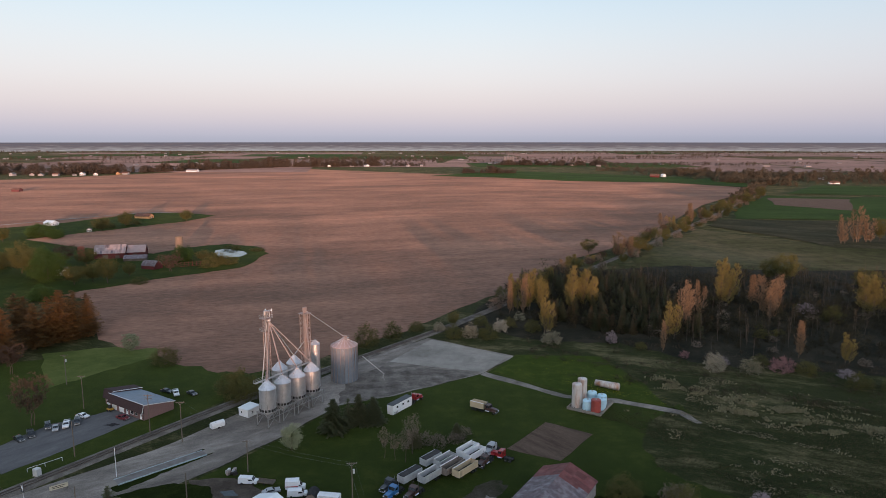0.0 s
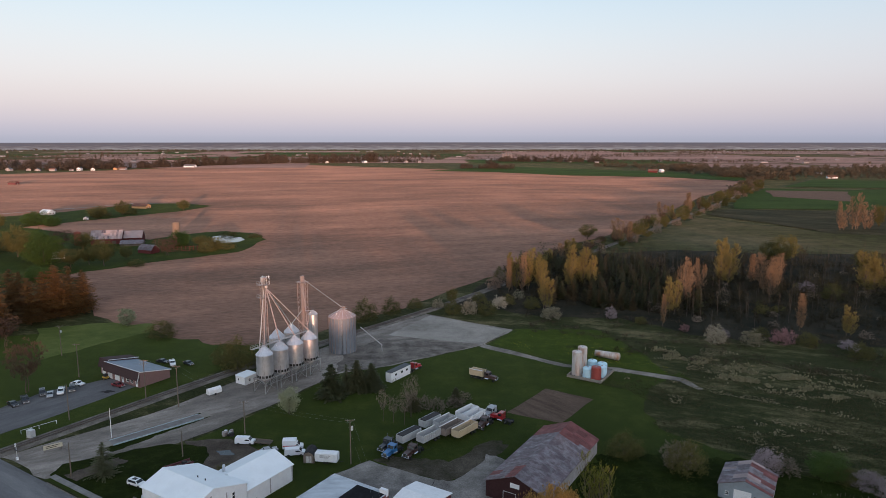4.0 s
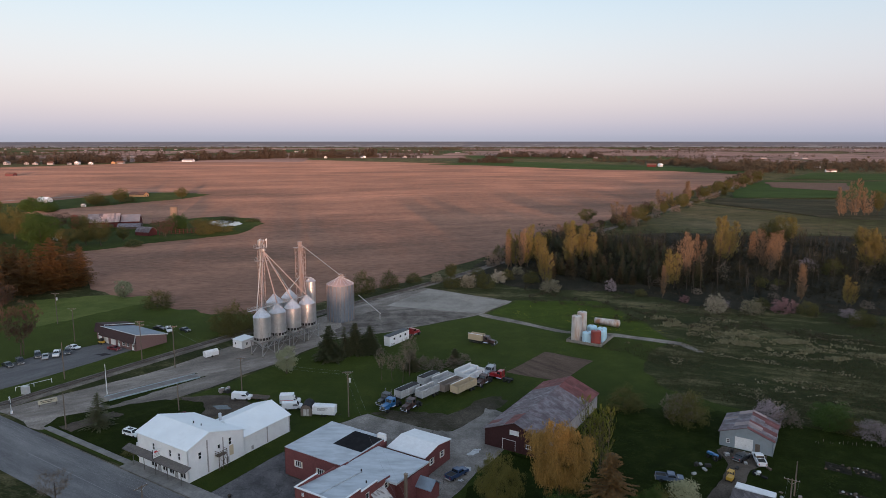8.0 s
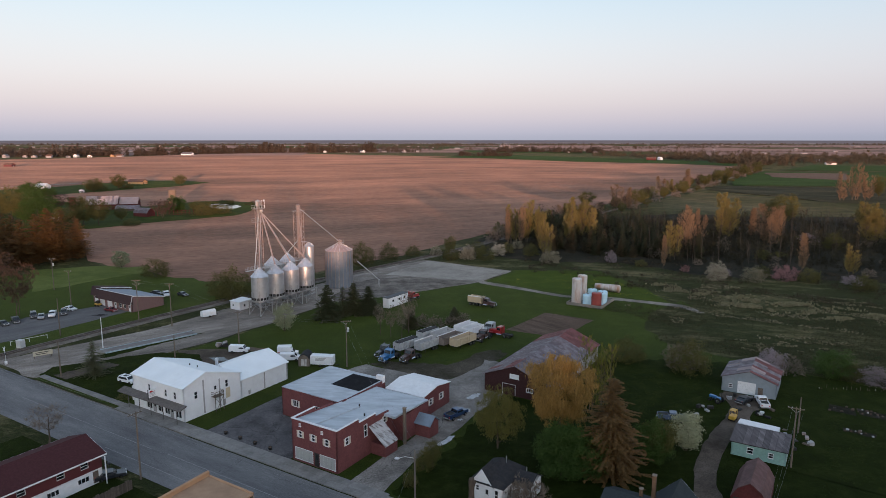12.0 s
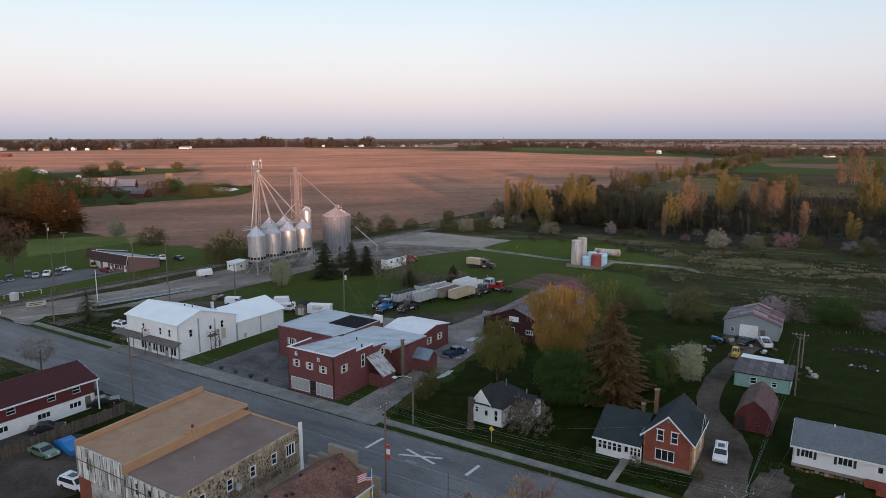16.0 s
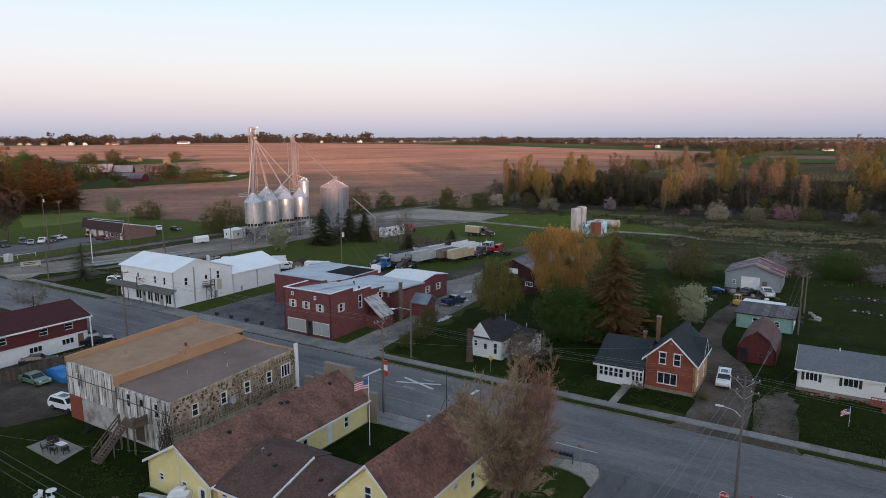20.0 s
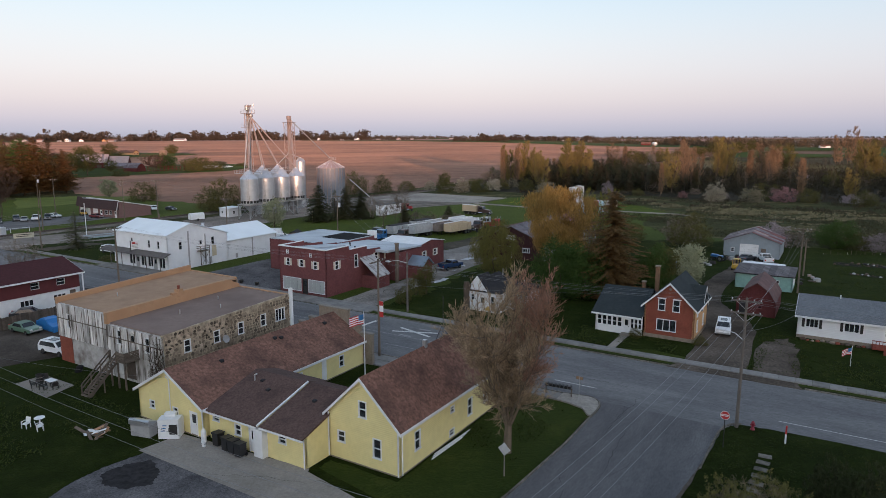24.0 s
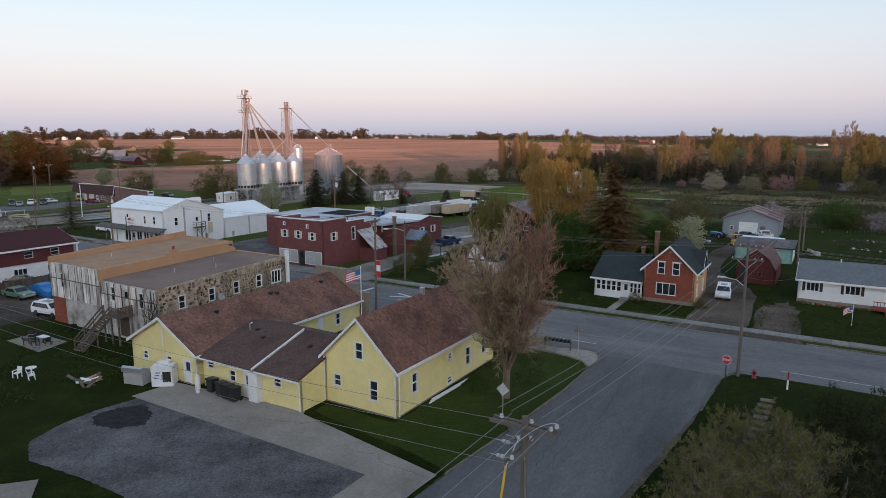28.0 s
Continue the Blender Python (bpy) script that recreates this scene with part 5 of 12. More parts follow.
part("entry_box", B(5.9, 6.9, -0.5, 0.6, 0, 2.45), M_WHITE, t, "white panelled entry porch")
t = thing("yellow_link", -38.2, 34.4, 0, 0, "low yellow storeroom with brown shingle roof", "hall")
house(t, 4.6, 7, {"S": 2.7, "N": 3.6, "E": [(0, 2.7), (5.6, 4.3), (7, 3.9)], "W": [(0, 3.9), (1.4, 4.3), (7, 2.7)]}, M_YELLOW, {"S": [("win", 1.8, 1.6, 0.8, 0.7)]}, skip="N")
part("roof_slope", prism([(-0.45, 2.6), (5.6, 4.33), (7.2, 3.95), (7.2, 4.1), (5.6, 4.49), (-0.45, 2.76)], 0.1, 4.75, "x"), M_SHINGLE_LINK, t)
part("gutter", B(0.1, 4.8, -0.55, -0.42, 2.52, 2.64), M_WHITE, t)
vent(t, 2.4, 3.6, 3.9)
downpipe(t, 0.1, -0.08, 0, 2.6)
downpipe(t, 4.55, -0.08, 0, 2.6)

t = thing("yellow_house", -33.6, 37.2, 0, 0, "tall yellow clapboard wing with steep brown shingle roof", "house")
house(t, 7.0, 16.0, {"S": gable_top(7.0, 3.95, 7.3), "N": gable_top(7.0, 3.95, 7.3), "E": 3.95, "W": 3.95}, M_YELLOW,
      {"S": [("win", 0.95, 1.55, 0.75, 0.95), ("win", 4.5, 1.05, 0.8, 1.6), ("win", 3.15, 4.1, 0.75, 1.35)],
       "E": [("win", 2.1, 1.3, 0.8, 1.6), ("win", 7.6, 2.4, 0.6, 0.55), ("win", 7.4, 0.3, 0.8, 0.6), ("win", 10.6, 1.0, 0.8, 1.6), ("win", 13.6, 1.2, 0.8, 1.4)]})
gable_roof(t, 7.0, 16.0, 3.95, 7.3, M_SHINGLE_BR, "y", 0.35, 0.3, fascia=M_WHITE)
part("foundation", B(-0.03, 7.03, -0.03, 16.03, -0.1, 0.12), M_MORTAR, t)
downpipe(t, 0.05, -0.08, 0.1, 3.9)
downpipe(t, 6.95, -0.08, 0.1, 3.9)
downpipe(t, 7.08, 0.3, 0.1, 3.9)
chimney(t, 3.5, 9.0, 6.8, 8.0, 0.35, M_GALV, False)
an = part("roof_aerial", T((3.2, 12.6, 7.2), (3.2, 12.6, 11.2), 0.035, seg=6), M_DARKFRAME, t, "thin aerial mast on a tripod")
for a in range(3):
    part("mast_stay", T((3.2, 12.6, 8.6), (3.2 + 0.8 * math.cos(a * 2.1), 12.6 + 0.8 * math.sin(a * 2.1), 7.0), 0.025, seg=5), M_DARKFRAME, an)

# old store with a field-stone wall
t = thing("old_store", -76.0, 38.8, 0, 0, "old two-storey store with stone side wall and patched flat roof", "store")
fr = house(t, 19.0, 18.2, {"S": [(0, 6.9), (9.62, 6.9), (9.66, 5.8), (19.0, 5.8)], "N": [(0, 6.3), (9.34, 6.3), (9.38, 7.35), (19.0, 7.35)], "E": [(0, 5.9), (18.2, 6.6)], "W": 7.4}, {"S": M_OLDWOOD, "N": M_MORTAR, "E": M_RUBBLE, "W": M_OLDWOOD},
           {"E": [("win", 2.6, 3.4, 0.8, 1.35), ("win", 6.4, 3.4, 0.8, 1.35), ("win", 9.8, 3.5, 0.8, 1.35), ("win", 13.2, 3.6, 0.8, 1.4), ("wide", 15.6, 3.6, 1.5, 1.5)],
            "S": [("win", 1.9, 4.2, 0.7, 1.6), ("win", 11.4, 3.9, 0.8, 1.5), ("win", 16.2, 3.7, 0.8, 1.6), ("door", 13.6, 3.3, 0.95, 2.1, {"mat": M_OLDWOOD}), ("dark", 4.6, 0.3, 1.2, 2.1), ("dark", 12.5, 0.2, 1.8, 2.2)]})
part("roof", prism([(0.2, 6.7), (18.0, 7.3), (18.0, 7.5), (0.2, 6.95)], 0.2, 9.6, "x"), M_ROOF_TAN, t, "tan coated flat roof")
part("roof", prism([(0.2, 5.7), (18.0, 6.2), (18.0, 6.4), (0.2, 5.95)], 9.9, 18.9, "x"), M_ROOF_MAUVE, t, "grey-brown flat roof")
pw = part("party_wall", prism([(-0.1, 5.8), (18.2, 6.4), (18.2, 6.75), (16.4, 7.62), (8.2, 7.5), (8.2, 7.25), (-0.1, 7.05)], 9.4, 9.95, "x"), M_PARAPET, t, "orange-coated dividing parapet")
chimney(pw, 9.68, 9.2, 6.9, 7.85, 0.7, M_PARAPET, False)
part("flue", T((9.68, 9.2, 7.85), (9.68, 9.2, 8.25), 0.16), M_REDBRICK, pw)
part("west_parapet", prism([(-0.1, 6.8), (18.2, 7.3), (18.2, 8.2), (-0.1, 7.5)], -0.1, 0.35, "x"), M_PARAPET, t)
part("front_coping", B(0.35, 9.4, 17.95, 18.3, 7.3, 7.58), M_PARAPET, t)
part("front_coping", B(9.95, 19.1, 17.95, 18.3, 6.25, 6.5), M_PARAPET, t)
part("corner_board", B(18.95, 19.25, 17.9, 18.35, 0.2, 7.3), M_WHITE, t)
for x, y in ((14.0, 6.0), (16.0, 10.0), (12.6, 12.5), (4, 5)):
    part("roof_vent", T((x, y, 5.9), (x, y, 6.6 if x > 9 else 7.5), 0.06), M_GALV, t)
# boards and battens on the back wall
BOARD_HOLES = (("", 1.9, 4.2, 0.7, 1.6), ("", 11.4, 3.9, 0.8, 1.5), ("", 16.2, 3.7, 0.8, 1.6), ("", 13.6, 3.3, 0.95, 2.1))
for zone, (xa, xb, za, zb) in {"high": (0.0, 9.6, 3.0, 6.9), "low": (9.7, 19.0, 2.9, 5.75)}.items():
    n = int((xb - xa) / 0.62)
    for i in range(n):
        for k, (z0, z1) in enumerate(((za, za + (zb - za) * 0.55), (za + (zb - za) * 0.55 + 0.06, zb))):
            x0 = xa + (xb - xa) * i / n
            x1 = xa + (xb - xa) * (i + 1) / n - 0.035
            hole = next((h for h in BOARD_HOLES if h[1] < x1 and x0 < h[1] + h[3] and h[2] < z1 and z0 < h[2] + h[4]), None)
            for c0, c1 in ([(z0, hole[2] - 0.08), (hole[2] + hole[4] + 0.08, z1)] if hole else []):
                if c1 - c0 > 0.1:
                    part("board", B(x0, x1, -0.06 - rng.uniform(0, 0.02), -0.005, c0, c1), M_OLDWOOD, t)
            if not hole:
                part("board", B(x0, x1, -0.06 - rng.uniform(0, 0.02), -0.005, z0, z1 + rng.uniform(-0.03, 0.0)), M_OLDWOOD, t)
    for i in range(0, n + 1, 2):
        x0 = xa + (xb - xa) * i / n
        part("batten", B(x0 - 0.05, x0 + 0.03, -0.10, -0.03, za, zb), M_OLDWOOD_DK, t)
    part("batten", B(xa, xb, -0.11, -0.03, za + (zb - za) * 0.55 - 0.02, za + (zb - za) * 0.55 + 0.07), M_OLDWOOD_DK, t)
part("brick_base", B(0.1, 2.6, -0.05, 0.02, 0, 2.95), M_REDBRICK, t, "bare red brick base wall")
part("rendered_base", B(2.7, 9.5, -0.045, 0.02, 0, 2.9), M_RENDER, t, "flaking white render")
# back stair and landing
st = thing("back_stair", -65.4, 38.8, 0, 0, "weathered wooden outside stair with landing", "stair")
part("landing", B(2.2, 4.8, -1.9, -0.12, 2.85, 2.97), M_OLDWOOD_DK, st)
for x in (2.3, 3.5, 4.7):
    part("post", B(x - 0.07, x + 0.07, -1.9, -1.76, 0, 3.95), M_OLDWOOD_DK, st)
for k in range(6):
    part("rail_board", B(3.5, 4.8, -1.95, -1.90, 3.02 + k * 0.16, 3.15 + k * 0.16), M_OLDWOOD_DK, st)
    part("rail_board", B(4.72, 4.78, -1.9, -0.2, 3.02 + k * 0.16, 3.15 + k * 0.16), M_OLDWOOD_DK, st)
for x in (2.3, 3.45):
    part("stringer", prism([(-1.85, 2.70), (-1.85, 2.97), (-5.1, 0.25), (-5.1, 0.0), (-4.8, 0.0)], x - 0.04, x + 0.04, "x"), M_OLDWOOD_DK, st)
    for k in range(2):
        part("handrail", B(x - 0.04, x + 0.04, 0, 4.3, -0.06, 0.06), M_OLDWOOD_DK, st).matrix_basis = pose(0, -5.1, 1.2 - k * 0.42, 39.9, 0, 0)
    for k in range(4):
        y = -1.95 - k * 1.04
        part("baluster", B(x - 0.05, x + 0.05, y - 0.05, y + 0.05, 2.85 + (y + 1.9) * 0.84, 3.9 + (y + 1.9) * 0.84), M_OLDWOOD_DK, st)
part("prop", T((3.45, -3.4, 0), (3.45, -3.4, 1.6), 0.07, seg=5), M_OLDWOOD_DK, st)
for k in range(14):
    y = -2.05 - k * 0.235
    part("tread", B(2.3, 3.45, y - 0.15, y + 0.13, 2.75 - k * 0.197, 2.80 - k * 0.197), M_OLDWOOD_DK, st)
dish = thing("satellite_dish", -57.6, 46.3, 0, 3.4, "grey satellite dish on the store's side wall", "satellite dish")
part("bracket", T((0.6, 0, 0), (1.1, 0, 0.2), 0.03), M_STEEL, dish)
bm = lathe([(0.0, 0.0), (0.2, 0.02), (0.38, 0.08), (0.45, 0.12)], 20)
bm.transform(Matrix.Translation((1.15, 0, 0.3)) @ Matrix.Rotation(radians(70), 4, "Y"))
part("reflector", bm, M_GREYTRIM, dish, smooth=True)
part("feed_arm", T((1.2, 0, 0.1), (1.65, 0, 0.45), 0.02), M_STEEL, dish)

# white two-storey shop and its annex
t = thing("white_shop", -125.3, 77.1, 0, 0, "white two-storey steel-clad shop with pale roof and shop front", "shop")
W_, D_ = 16.6, 14.3
gE = [(0, 7.0), (5.4, 8.8), (D_, 5.9)]
house(t, W_, D_, {"S": 7.0, "N": 5.9, "E": gE, "W": [(D_ - x, z) for x, z in gE][::-1]}, {"S": M_WHITE_STEEL, "N": M_WHITE_STEEL, "E": M_WHITE_STEEL_Y, "W": M_WHITE_STEEL_Y},
      {"S": [("win", 5.2, 4.4, 0.75, 1.5), ("win", 10.6, 4.3, 0.8, 1.5), ("win", 13.5, 4.3, 0.8, 1.5), ("shop", 4.4, 0.6, 1.9, 2.0), ("door", 6.6, 0.1, 1.1, 2.3, {"mat": M_GREYTRIM}), ("shop", 8.2, 0.6, 1.7, 2.0),
             ("shop", 10.4, 0.6, 1.6, 2.0), ("door", 12.2, 0.1, 1.0, 2.3, {"mat": M_GREYTRIM}), ("shop", 13.8, 0.6, 1.9, 2.0)],
       "E": [("win", 2.5, 4.0, 0.8, 1.5), ("door", 7.2, 3.3, 0.95, 2.1), ("win", 10.2, 4.0, 0.8, 1.6), ("dark", 9.4, 0.15, 0.9, 1.4, {"mat": M_GREYTRIM})]})
slopeS = part("roof_slope", prism([(-0.35, 6.93), (5.4, 8.83), (5.4, 8.98), (-0.35, 7.08)], -0.25, W_ + 0.25, "x"), M_WHITE_ROOF, t)
slopeN = part("roof_slope", prism([(5.4, 8.83), (D_ + 0.3, 5.83), (D_ + 0.3, 5.98), (5.4, 8.98)], -0.25, W_ + 0.25, "x"), M_WHITE_ROOF, t)
for x in (9.0, 11.5):
    part("roof_vent", T((x, 7.5, 8.0), (x, 7.5, 8.7), 0.12), M_DARKFRAME, slopeN)
for y, w in ((4.6, 0.35), (8.6, 0.3)):
    part("vertical_trim", B(W_ + 0.0, W_ + 0.04, y, y + w, 0.3, 7.4 if y < 5 else 6.4), M_GREYTRIM, t, "grey vertical cover strip")
part("tan_panel", B(W_, W_ + 0.035, 10.3, 11.4, 1.6, 3.8), mat("tan_panel_paint", (0.5, 0.43, 0.3), 0.7, 0, 0.1, 2), t)
cn = part("canopy", prism([(-1.7, 2.95), (0.0, 3.55), (0.0, 3.7), (-1.7, 3.1)], -3.2, W_ + 0.9, "x"), M_CANOPY, t, "grey shingled shop canopy")
for x in (0.5, 4.2, 8.0, 12.0, 16.3):
    part("canopy_post", B(x - 0.05, x + 0.05, -1.6, -1.5, 0.1, 2.95), M_CANOPY, cn)
part("side_wing", B(-3.0, 0.0, 1.5, 6.0, 0.0, 3.2), M_WHITE_STEEL, t)
sg = part("hanging_sign", B(8.0, 8.12, -1.9, -0.15, 3.9, 5.5), M_WHITE, t, "white hanging shop sign with red lettering")
part("sign_frame", B(7.97, 8.15, -2.0, -1.92, 3.5, 5.7), M_DARKFRAME, sg)
for k in range(4):
    part("sign_bar", B(8.12, 8.135, -1.7, -0.4, 4.15 + k * 0.28, 4.25 + k * 0.28), M_GREYTRIM if k < 3 else M_RED, sg)
part("sign_emblem", B(8.12, 8.14, -1.6, -1.05, 4.95, 5.35), M_RED, sg)
bal = part("balcony", B(W_, W_ + 1.2, 6.6, 8.8, 3.1, 3.22), M_OLDWOOD_DK, t, "small wooden balcony on the side wall")
for y in (6.65, 7.7, 8.75):
    part("post", B(W_ + 1.1, W_ + 1.2, y - 0.05, y + 0.05, 0, 4.2), M_OLDWOOD_DK, bal)
for z in (3.7, 4.15):
    part("rail", B(W_ + 1.12, W_ + 1.18, 6.6, 8.8, z - 0.04, z + 0.04), M_OLDWOOD_DK, bal)
    for y in (6.6, 8.8):
        part("rail", B(W_, W_ + 1.2, y - 0.03, y + 0.03, z - 0.04, z + 0.04), M_OLDWOOD_DK, bal)
for k in range(2):
    part("brace", T((W_ + 1.15, 6.7 + k * 2, 0.2), (W_ + 1.15, 8.7 - k * 2, 3.0), 0.04, seg=5), M_OLDWOOD_DK, bal)
t = thing("shop_annex", -121.0, 91.5, 0, 0, "low white steel annex with white roof", "shop annex")
house(t, 12.2, 13.8, {"S": gable_top(12.2, 4.2, 6.35), "N": gable_top(12.2, 4.2, 6.35), "E": 4.2, "W": 4.2}, {"S": M_WHITE_STEEL, "N": M_WHITE_STEEL, "E": M_WHITE_STEEL_Y, "W": M_WHITE_STEEL_Y}, {"E": [("dark", 2.0, 0.2, 0.7, 1.0, {"mat": M_GREYTRIM})]})
gable_roof(t, 12.2, 13.8, 4.2, 6.35, M_WHITE_ROOF, "y", 0.35, 0.3)
chimney(t, 3.2, 1.2, 4.6, 7.2, 0.5, M_GALV, False)
part("vertical_trim", B(12.2, 12.24, 6.6, 6.9, 0.2, 4.1), M_GREYTRIM, t)
part("corner_trim", B(12.15, 12.26, 13.5, 13.84, 0.1, 4.1), M_GREYTRIM, t)

# maroon brick shop: street block, rear block, white-roofed store, lean-tos
sh = {"shut": SH}
t = thing("brick_shop", -79.6, 77.5, 0, 0, "maroon painted brick shop with boarded front windows", "shop")
e_top = [(0, 7.7), (5.8, 7.7), (5.81, 7.1), (10.6, 6.9), (10.61, 6.4), (14.5, 6.2), (14.51, 5.7), (24, 5.4)]
house(t, 10.3, 24, {"S": 7.7, "E": e_top, "N": 5.4, "W": [(24 - x, z) for x, z in e_top][::-1]}, M_MAROON,
      {"S": [("win", 1.6, 4.6, 0.8, 1.2, sh), ("win", 4.6, 4.6, 0.8, 1.2, sh), ("win", 7.6, 4.5, 0.8, 1.2, sh), ("win", 1.75, 6.6, 0.45, 0.55), ("win", 6.8, 6.4, 0.45, 0.55),
             ("shop", 0.7, 0.5, 4.1, 2.1), ("door", 5.2, 0.1, 1.0, 2.5, {"mat": M_DARKFRAME}), ("shop", 6.4, 0.5, 3.5, 2.1)],
       "E": [("win", 2.2, 4.3, 0.9, 1.3, sh), ("win", 7.2, 3.8, 0.9, 2.2), ("win", 12.8, 4.3, 0.9, 1.2, sh), ("win", 15.9, 4.0, 0.8, 1.2, sh), ("board", 18.6, 1.0, 2.2, 2.8, {"mat": M_OLDWOOD})]})
part("roof", prism([(0.2, 7.2), (13.0, 6.0), (13.0, 6.2), (0.2, 7.4)], 0.2, 10.1, "x"), M_ROOF_GREY, t, "grey membrane roof")
part("roof", prism([(13.0, 5.6), (24.1, 5.2), (24.1, 5.45), (13.0, 6.0)], 0.0, 12.8, "x"), M_ROOF_GREY, t, "grey membrane roof")
part("coping", B(-0.1, 10.4, -0.12, 0.3, 7.7, 7.82), M_WHITE, t)
part("coping", B(10.05, 10.42, 0.3, 5.8, 7.7, 7.8), M_WHITE, t)
part("coping", B(10.05, 10.42, 5.8, 10.6, 7.0, 7.12), M_WHITE, t)
part("coping", B(-0.12, 0.25, 0.3, 5.8, 7.7, 7.8), M_WHITE, t)
part("roof_ridge", prism([(0.4, 7.35), (12.6, 6.15), (12.6, 6.5), (0.4, 7.6)], 4.9, 5.1, "x"), M_ROOF_GREY, t)
for i, (xa, xb) in enumerate(((0.75, 4.75), (6.45, 9.85))):
    n = 5 if i == 0 else 4
    for k in range(n):
        a = xa + (xb - xa) * k / n
        part("front_panel", B(a + 0.02, a + (xb - xa) / n - 0.03, -0.03, 0.02, 0.55, 2.55), M_SHOPPANEL, t, "milky boarded shop window")
part("east_bay", B(10.3, 12.8, 16.0, 24.0, 0, 5.1), M_MAROON, t)
M_TIN = mat("streaked_white_tin", (0.46, 0.45, 0.45), 0.6, 0.1, 0.15, 1.0, stain=1.0, stain_scale=1.3, dark_col=(0.09, 0.055, 0.045), stretch=(0.5, 1.4, 0.6))
lt = part("lean_to", prism([(9.0, 0), (12.6, 0), (12.6, 2.2), (9.0, 2.2)], 10.4, 13.6, "x"), M_MAROON, t, "small red lean-to with rusty tin roof")
lr = part("roof_slope", prism([(10.2, 5.2), (13.9, 2.1), (13.9, 2.25), (10.2, 5.35)], 8.6, 12.4, "y"), M_TIN, lt, "streaked white tin roof")
lw = part("wing", B(12.8, 16.2, 19.4, 22.4, 0, 2.6), M_MAROON, t, "small gabled side wing")
part("gable", prism([(19.4, 2.6), (22.4, 2.6), (20.9, 3.9)], 12.9, 16.2, "x"), M_MAROON, lw)
for s in (-1, 1):
    part("roof_slope", prism([(20.9, 3.95), (20.9 + s * 1.85, 2.45), (20.9 + s * 1.85, 2.6), (20.9, 4.1)], 12.7, 16.5, "x"), M_BLUEROOF, lw)
chimney(t, 13.4, 15.2, 0.0, 7.0, 0.5, M_POLE)
part("roof_vent", T((8.6, 9.5, 6.3), (8.6, 9.5, 7.0), 0.14), M_DARKFRAME, t)
part("roof_vent", T((5.0, 12.5, 6.0), (5.0, 12.5, 6.9), 0.14), M_DARKFRAME, t)
t = thing("brick_workshop", -95.0, 90.2, 0, 0, "lower maroon brick block with grey flat roof", "shop")
house(t, 15.3, 14.6, 6.0, M_MAROON, {"S": [("wide", 3.0, 2.6, 1.5, 1.3, sh), ("wide", 9.0, 2.5, 1.5, 1.3, sh)]})
flat_roof(t, 0.1, 15.2, 0.1, 14.5, 5.95, M_ROOF_GREY, M_ROOF_GREY, 0.12)
part("roof_patch", B(7.5, 15.1, 6.5, 13.6, 5.96, 6.0), M_ROOF_BLACK, t, "black tar roof patch")
part("parapet_end", B(13.6, 15.4, 13.6, 14.4, 5.4, 6.9), M_WHITE, t, "pale boxed parapet end")
t = thing("store_shed", -78.6, 103.8, 0, 0, "maroon store with low white roof", "store")
house(t, 9.2, 10.0, {"S": 4.6, "N": 4.6, "E": gable_top(10.0, 4.5, 5.3), "W": gable_top(10.0, 4.5, 5.3)}, M_MAROON, {"E": [("win", 2.2, 2.0, 1.0, 1.3, sh), ("win", 6.2, 2.0, 1.0, 1.3, sh)]})
gable_roof(t, 9.2, 10.0, 4.5, 5.3, M_WHITE, "x", 0.25, 0.25)

# long barn with rusty sheet roof
t = thing("long_barn", -66.3, 124.0, 0, 0, "long dark barn with patchy red and grey sheet roof", "barn")
M_BARNWALL = mat("dark_maroon_boards", (0.05, 0.022, 0.022), 0.85, 0, 0.25, 2, stripes=0.02, stripe_axis="X", stripe_gap=0.3)
M_BARNSIDE = mat("pale_barn_side", (0.30, 0.29, 0.29), 0.8, 0, 0.2, 1.5, stripes=0.02, stripe_axis="Y", stripe_gap=0.3, stain=0.4, stain_scale=0.5)
house(t, 14.8, 33.5, {"S": gable_top(14.8, 3.9, 6.9), "N": gable_top(14.8, 3.9, 6.9), "E": 3.9, "W": 3.9}, {"S": M_BARNWALL, "N": M_BARNSIDE, "E": M_BARNSIDE, "W": M_BARNWALL},
      {"S": [("board", 6.2, 3.9, 2.2, 1.1, {"mat": M_WHITE_STEEL}), ("garage", 4.4, 0.1, 3.2, 2.5, {"mat": M_BARNWALL}), ("wide", 10.2, 1.6, 1.6, 0.9)]}, M_WHITE)


def barn_sheet(a, b, s):
    q = noise.noise(Vector((a * 6.0, b * 2.2, s * 3.1)))
    if a > 0.72:
        return M_REDROOF if a > 0.75 or q > 0 else M_RUSTROOF
    if q > 0.42:
        return M_REDROOF
    return M_RUSTROOF if q > -0.5 else M_PINKTIN


gable_roof(t, 14.8, 33.5, 3.9, 6.9, M_RUSTROOF, "y", 0.4, 0.35, sheets=(28, 3, barn_sheet))

# white cottage
t = thing("white_cottage", -46.8, 83.2, 0, 0, "small white cottage with worn black roof", "cottage")
house(t, 5.6, 8.0, {"S": 3.1, "N": 3.1, "E": 3.1, "W": 3.1}, M_WHITE_SIDE, {"S": [("win", 4.2, 0.8, 0.65, 1.7), ("door", 2.4, 0.2, 0.9, 2.2), ("win", 0.9, 1.6, 0.6, 0.9)], "E": [("win", 2.5, 0.9, 0.8, 1.5)]})
bm = bmesh.new()
c = [bm.verts.new(p) for p in ((-0.3, -0.3, 3.0), (5.9, -0.3, 3.0), (5.9, 8.3, 3.0), (-0.3, 8.3, 3.0), (2.8, 2.6, 5.2), (2.8, 5.4, 5.2))]
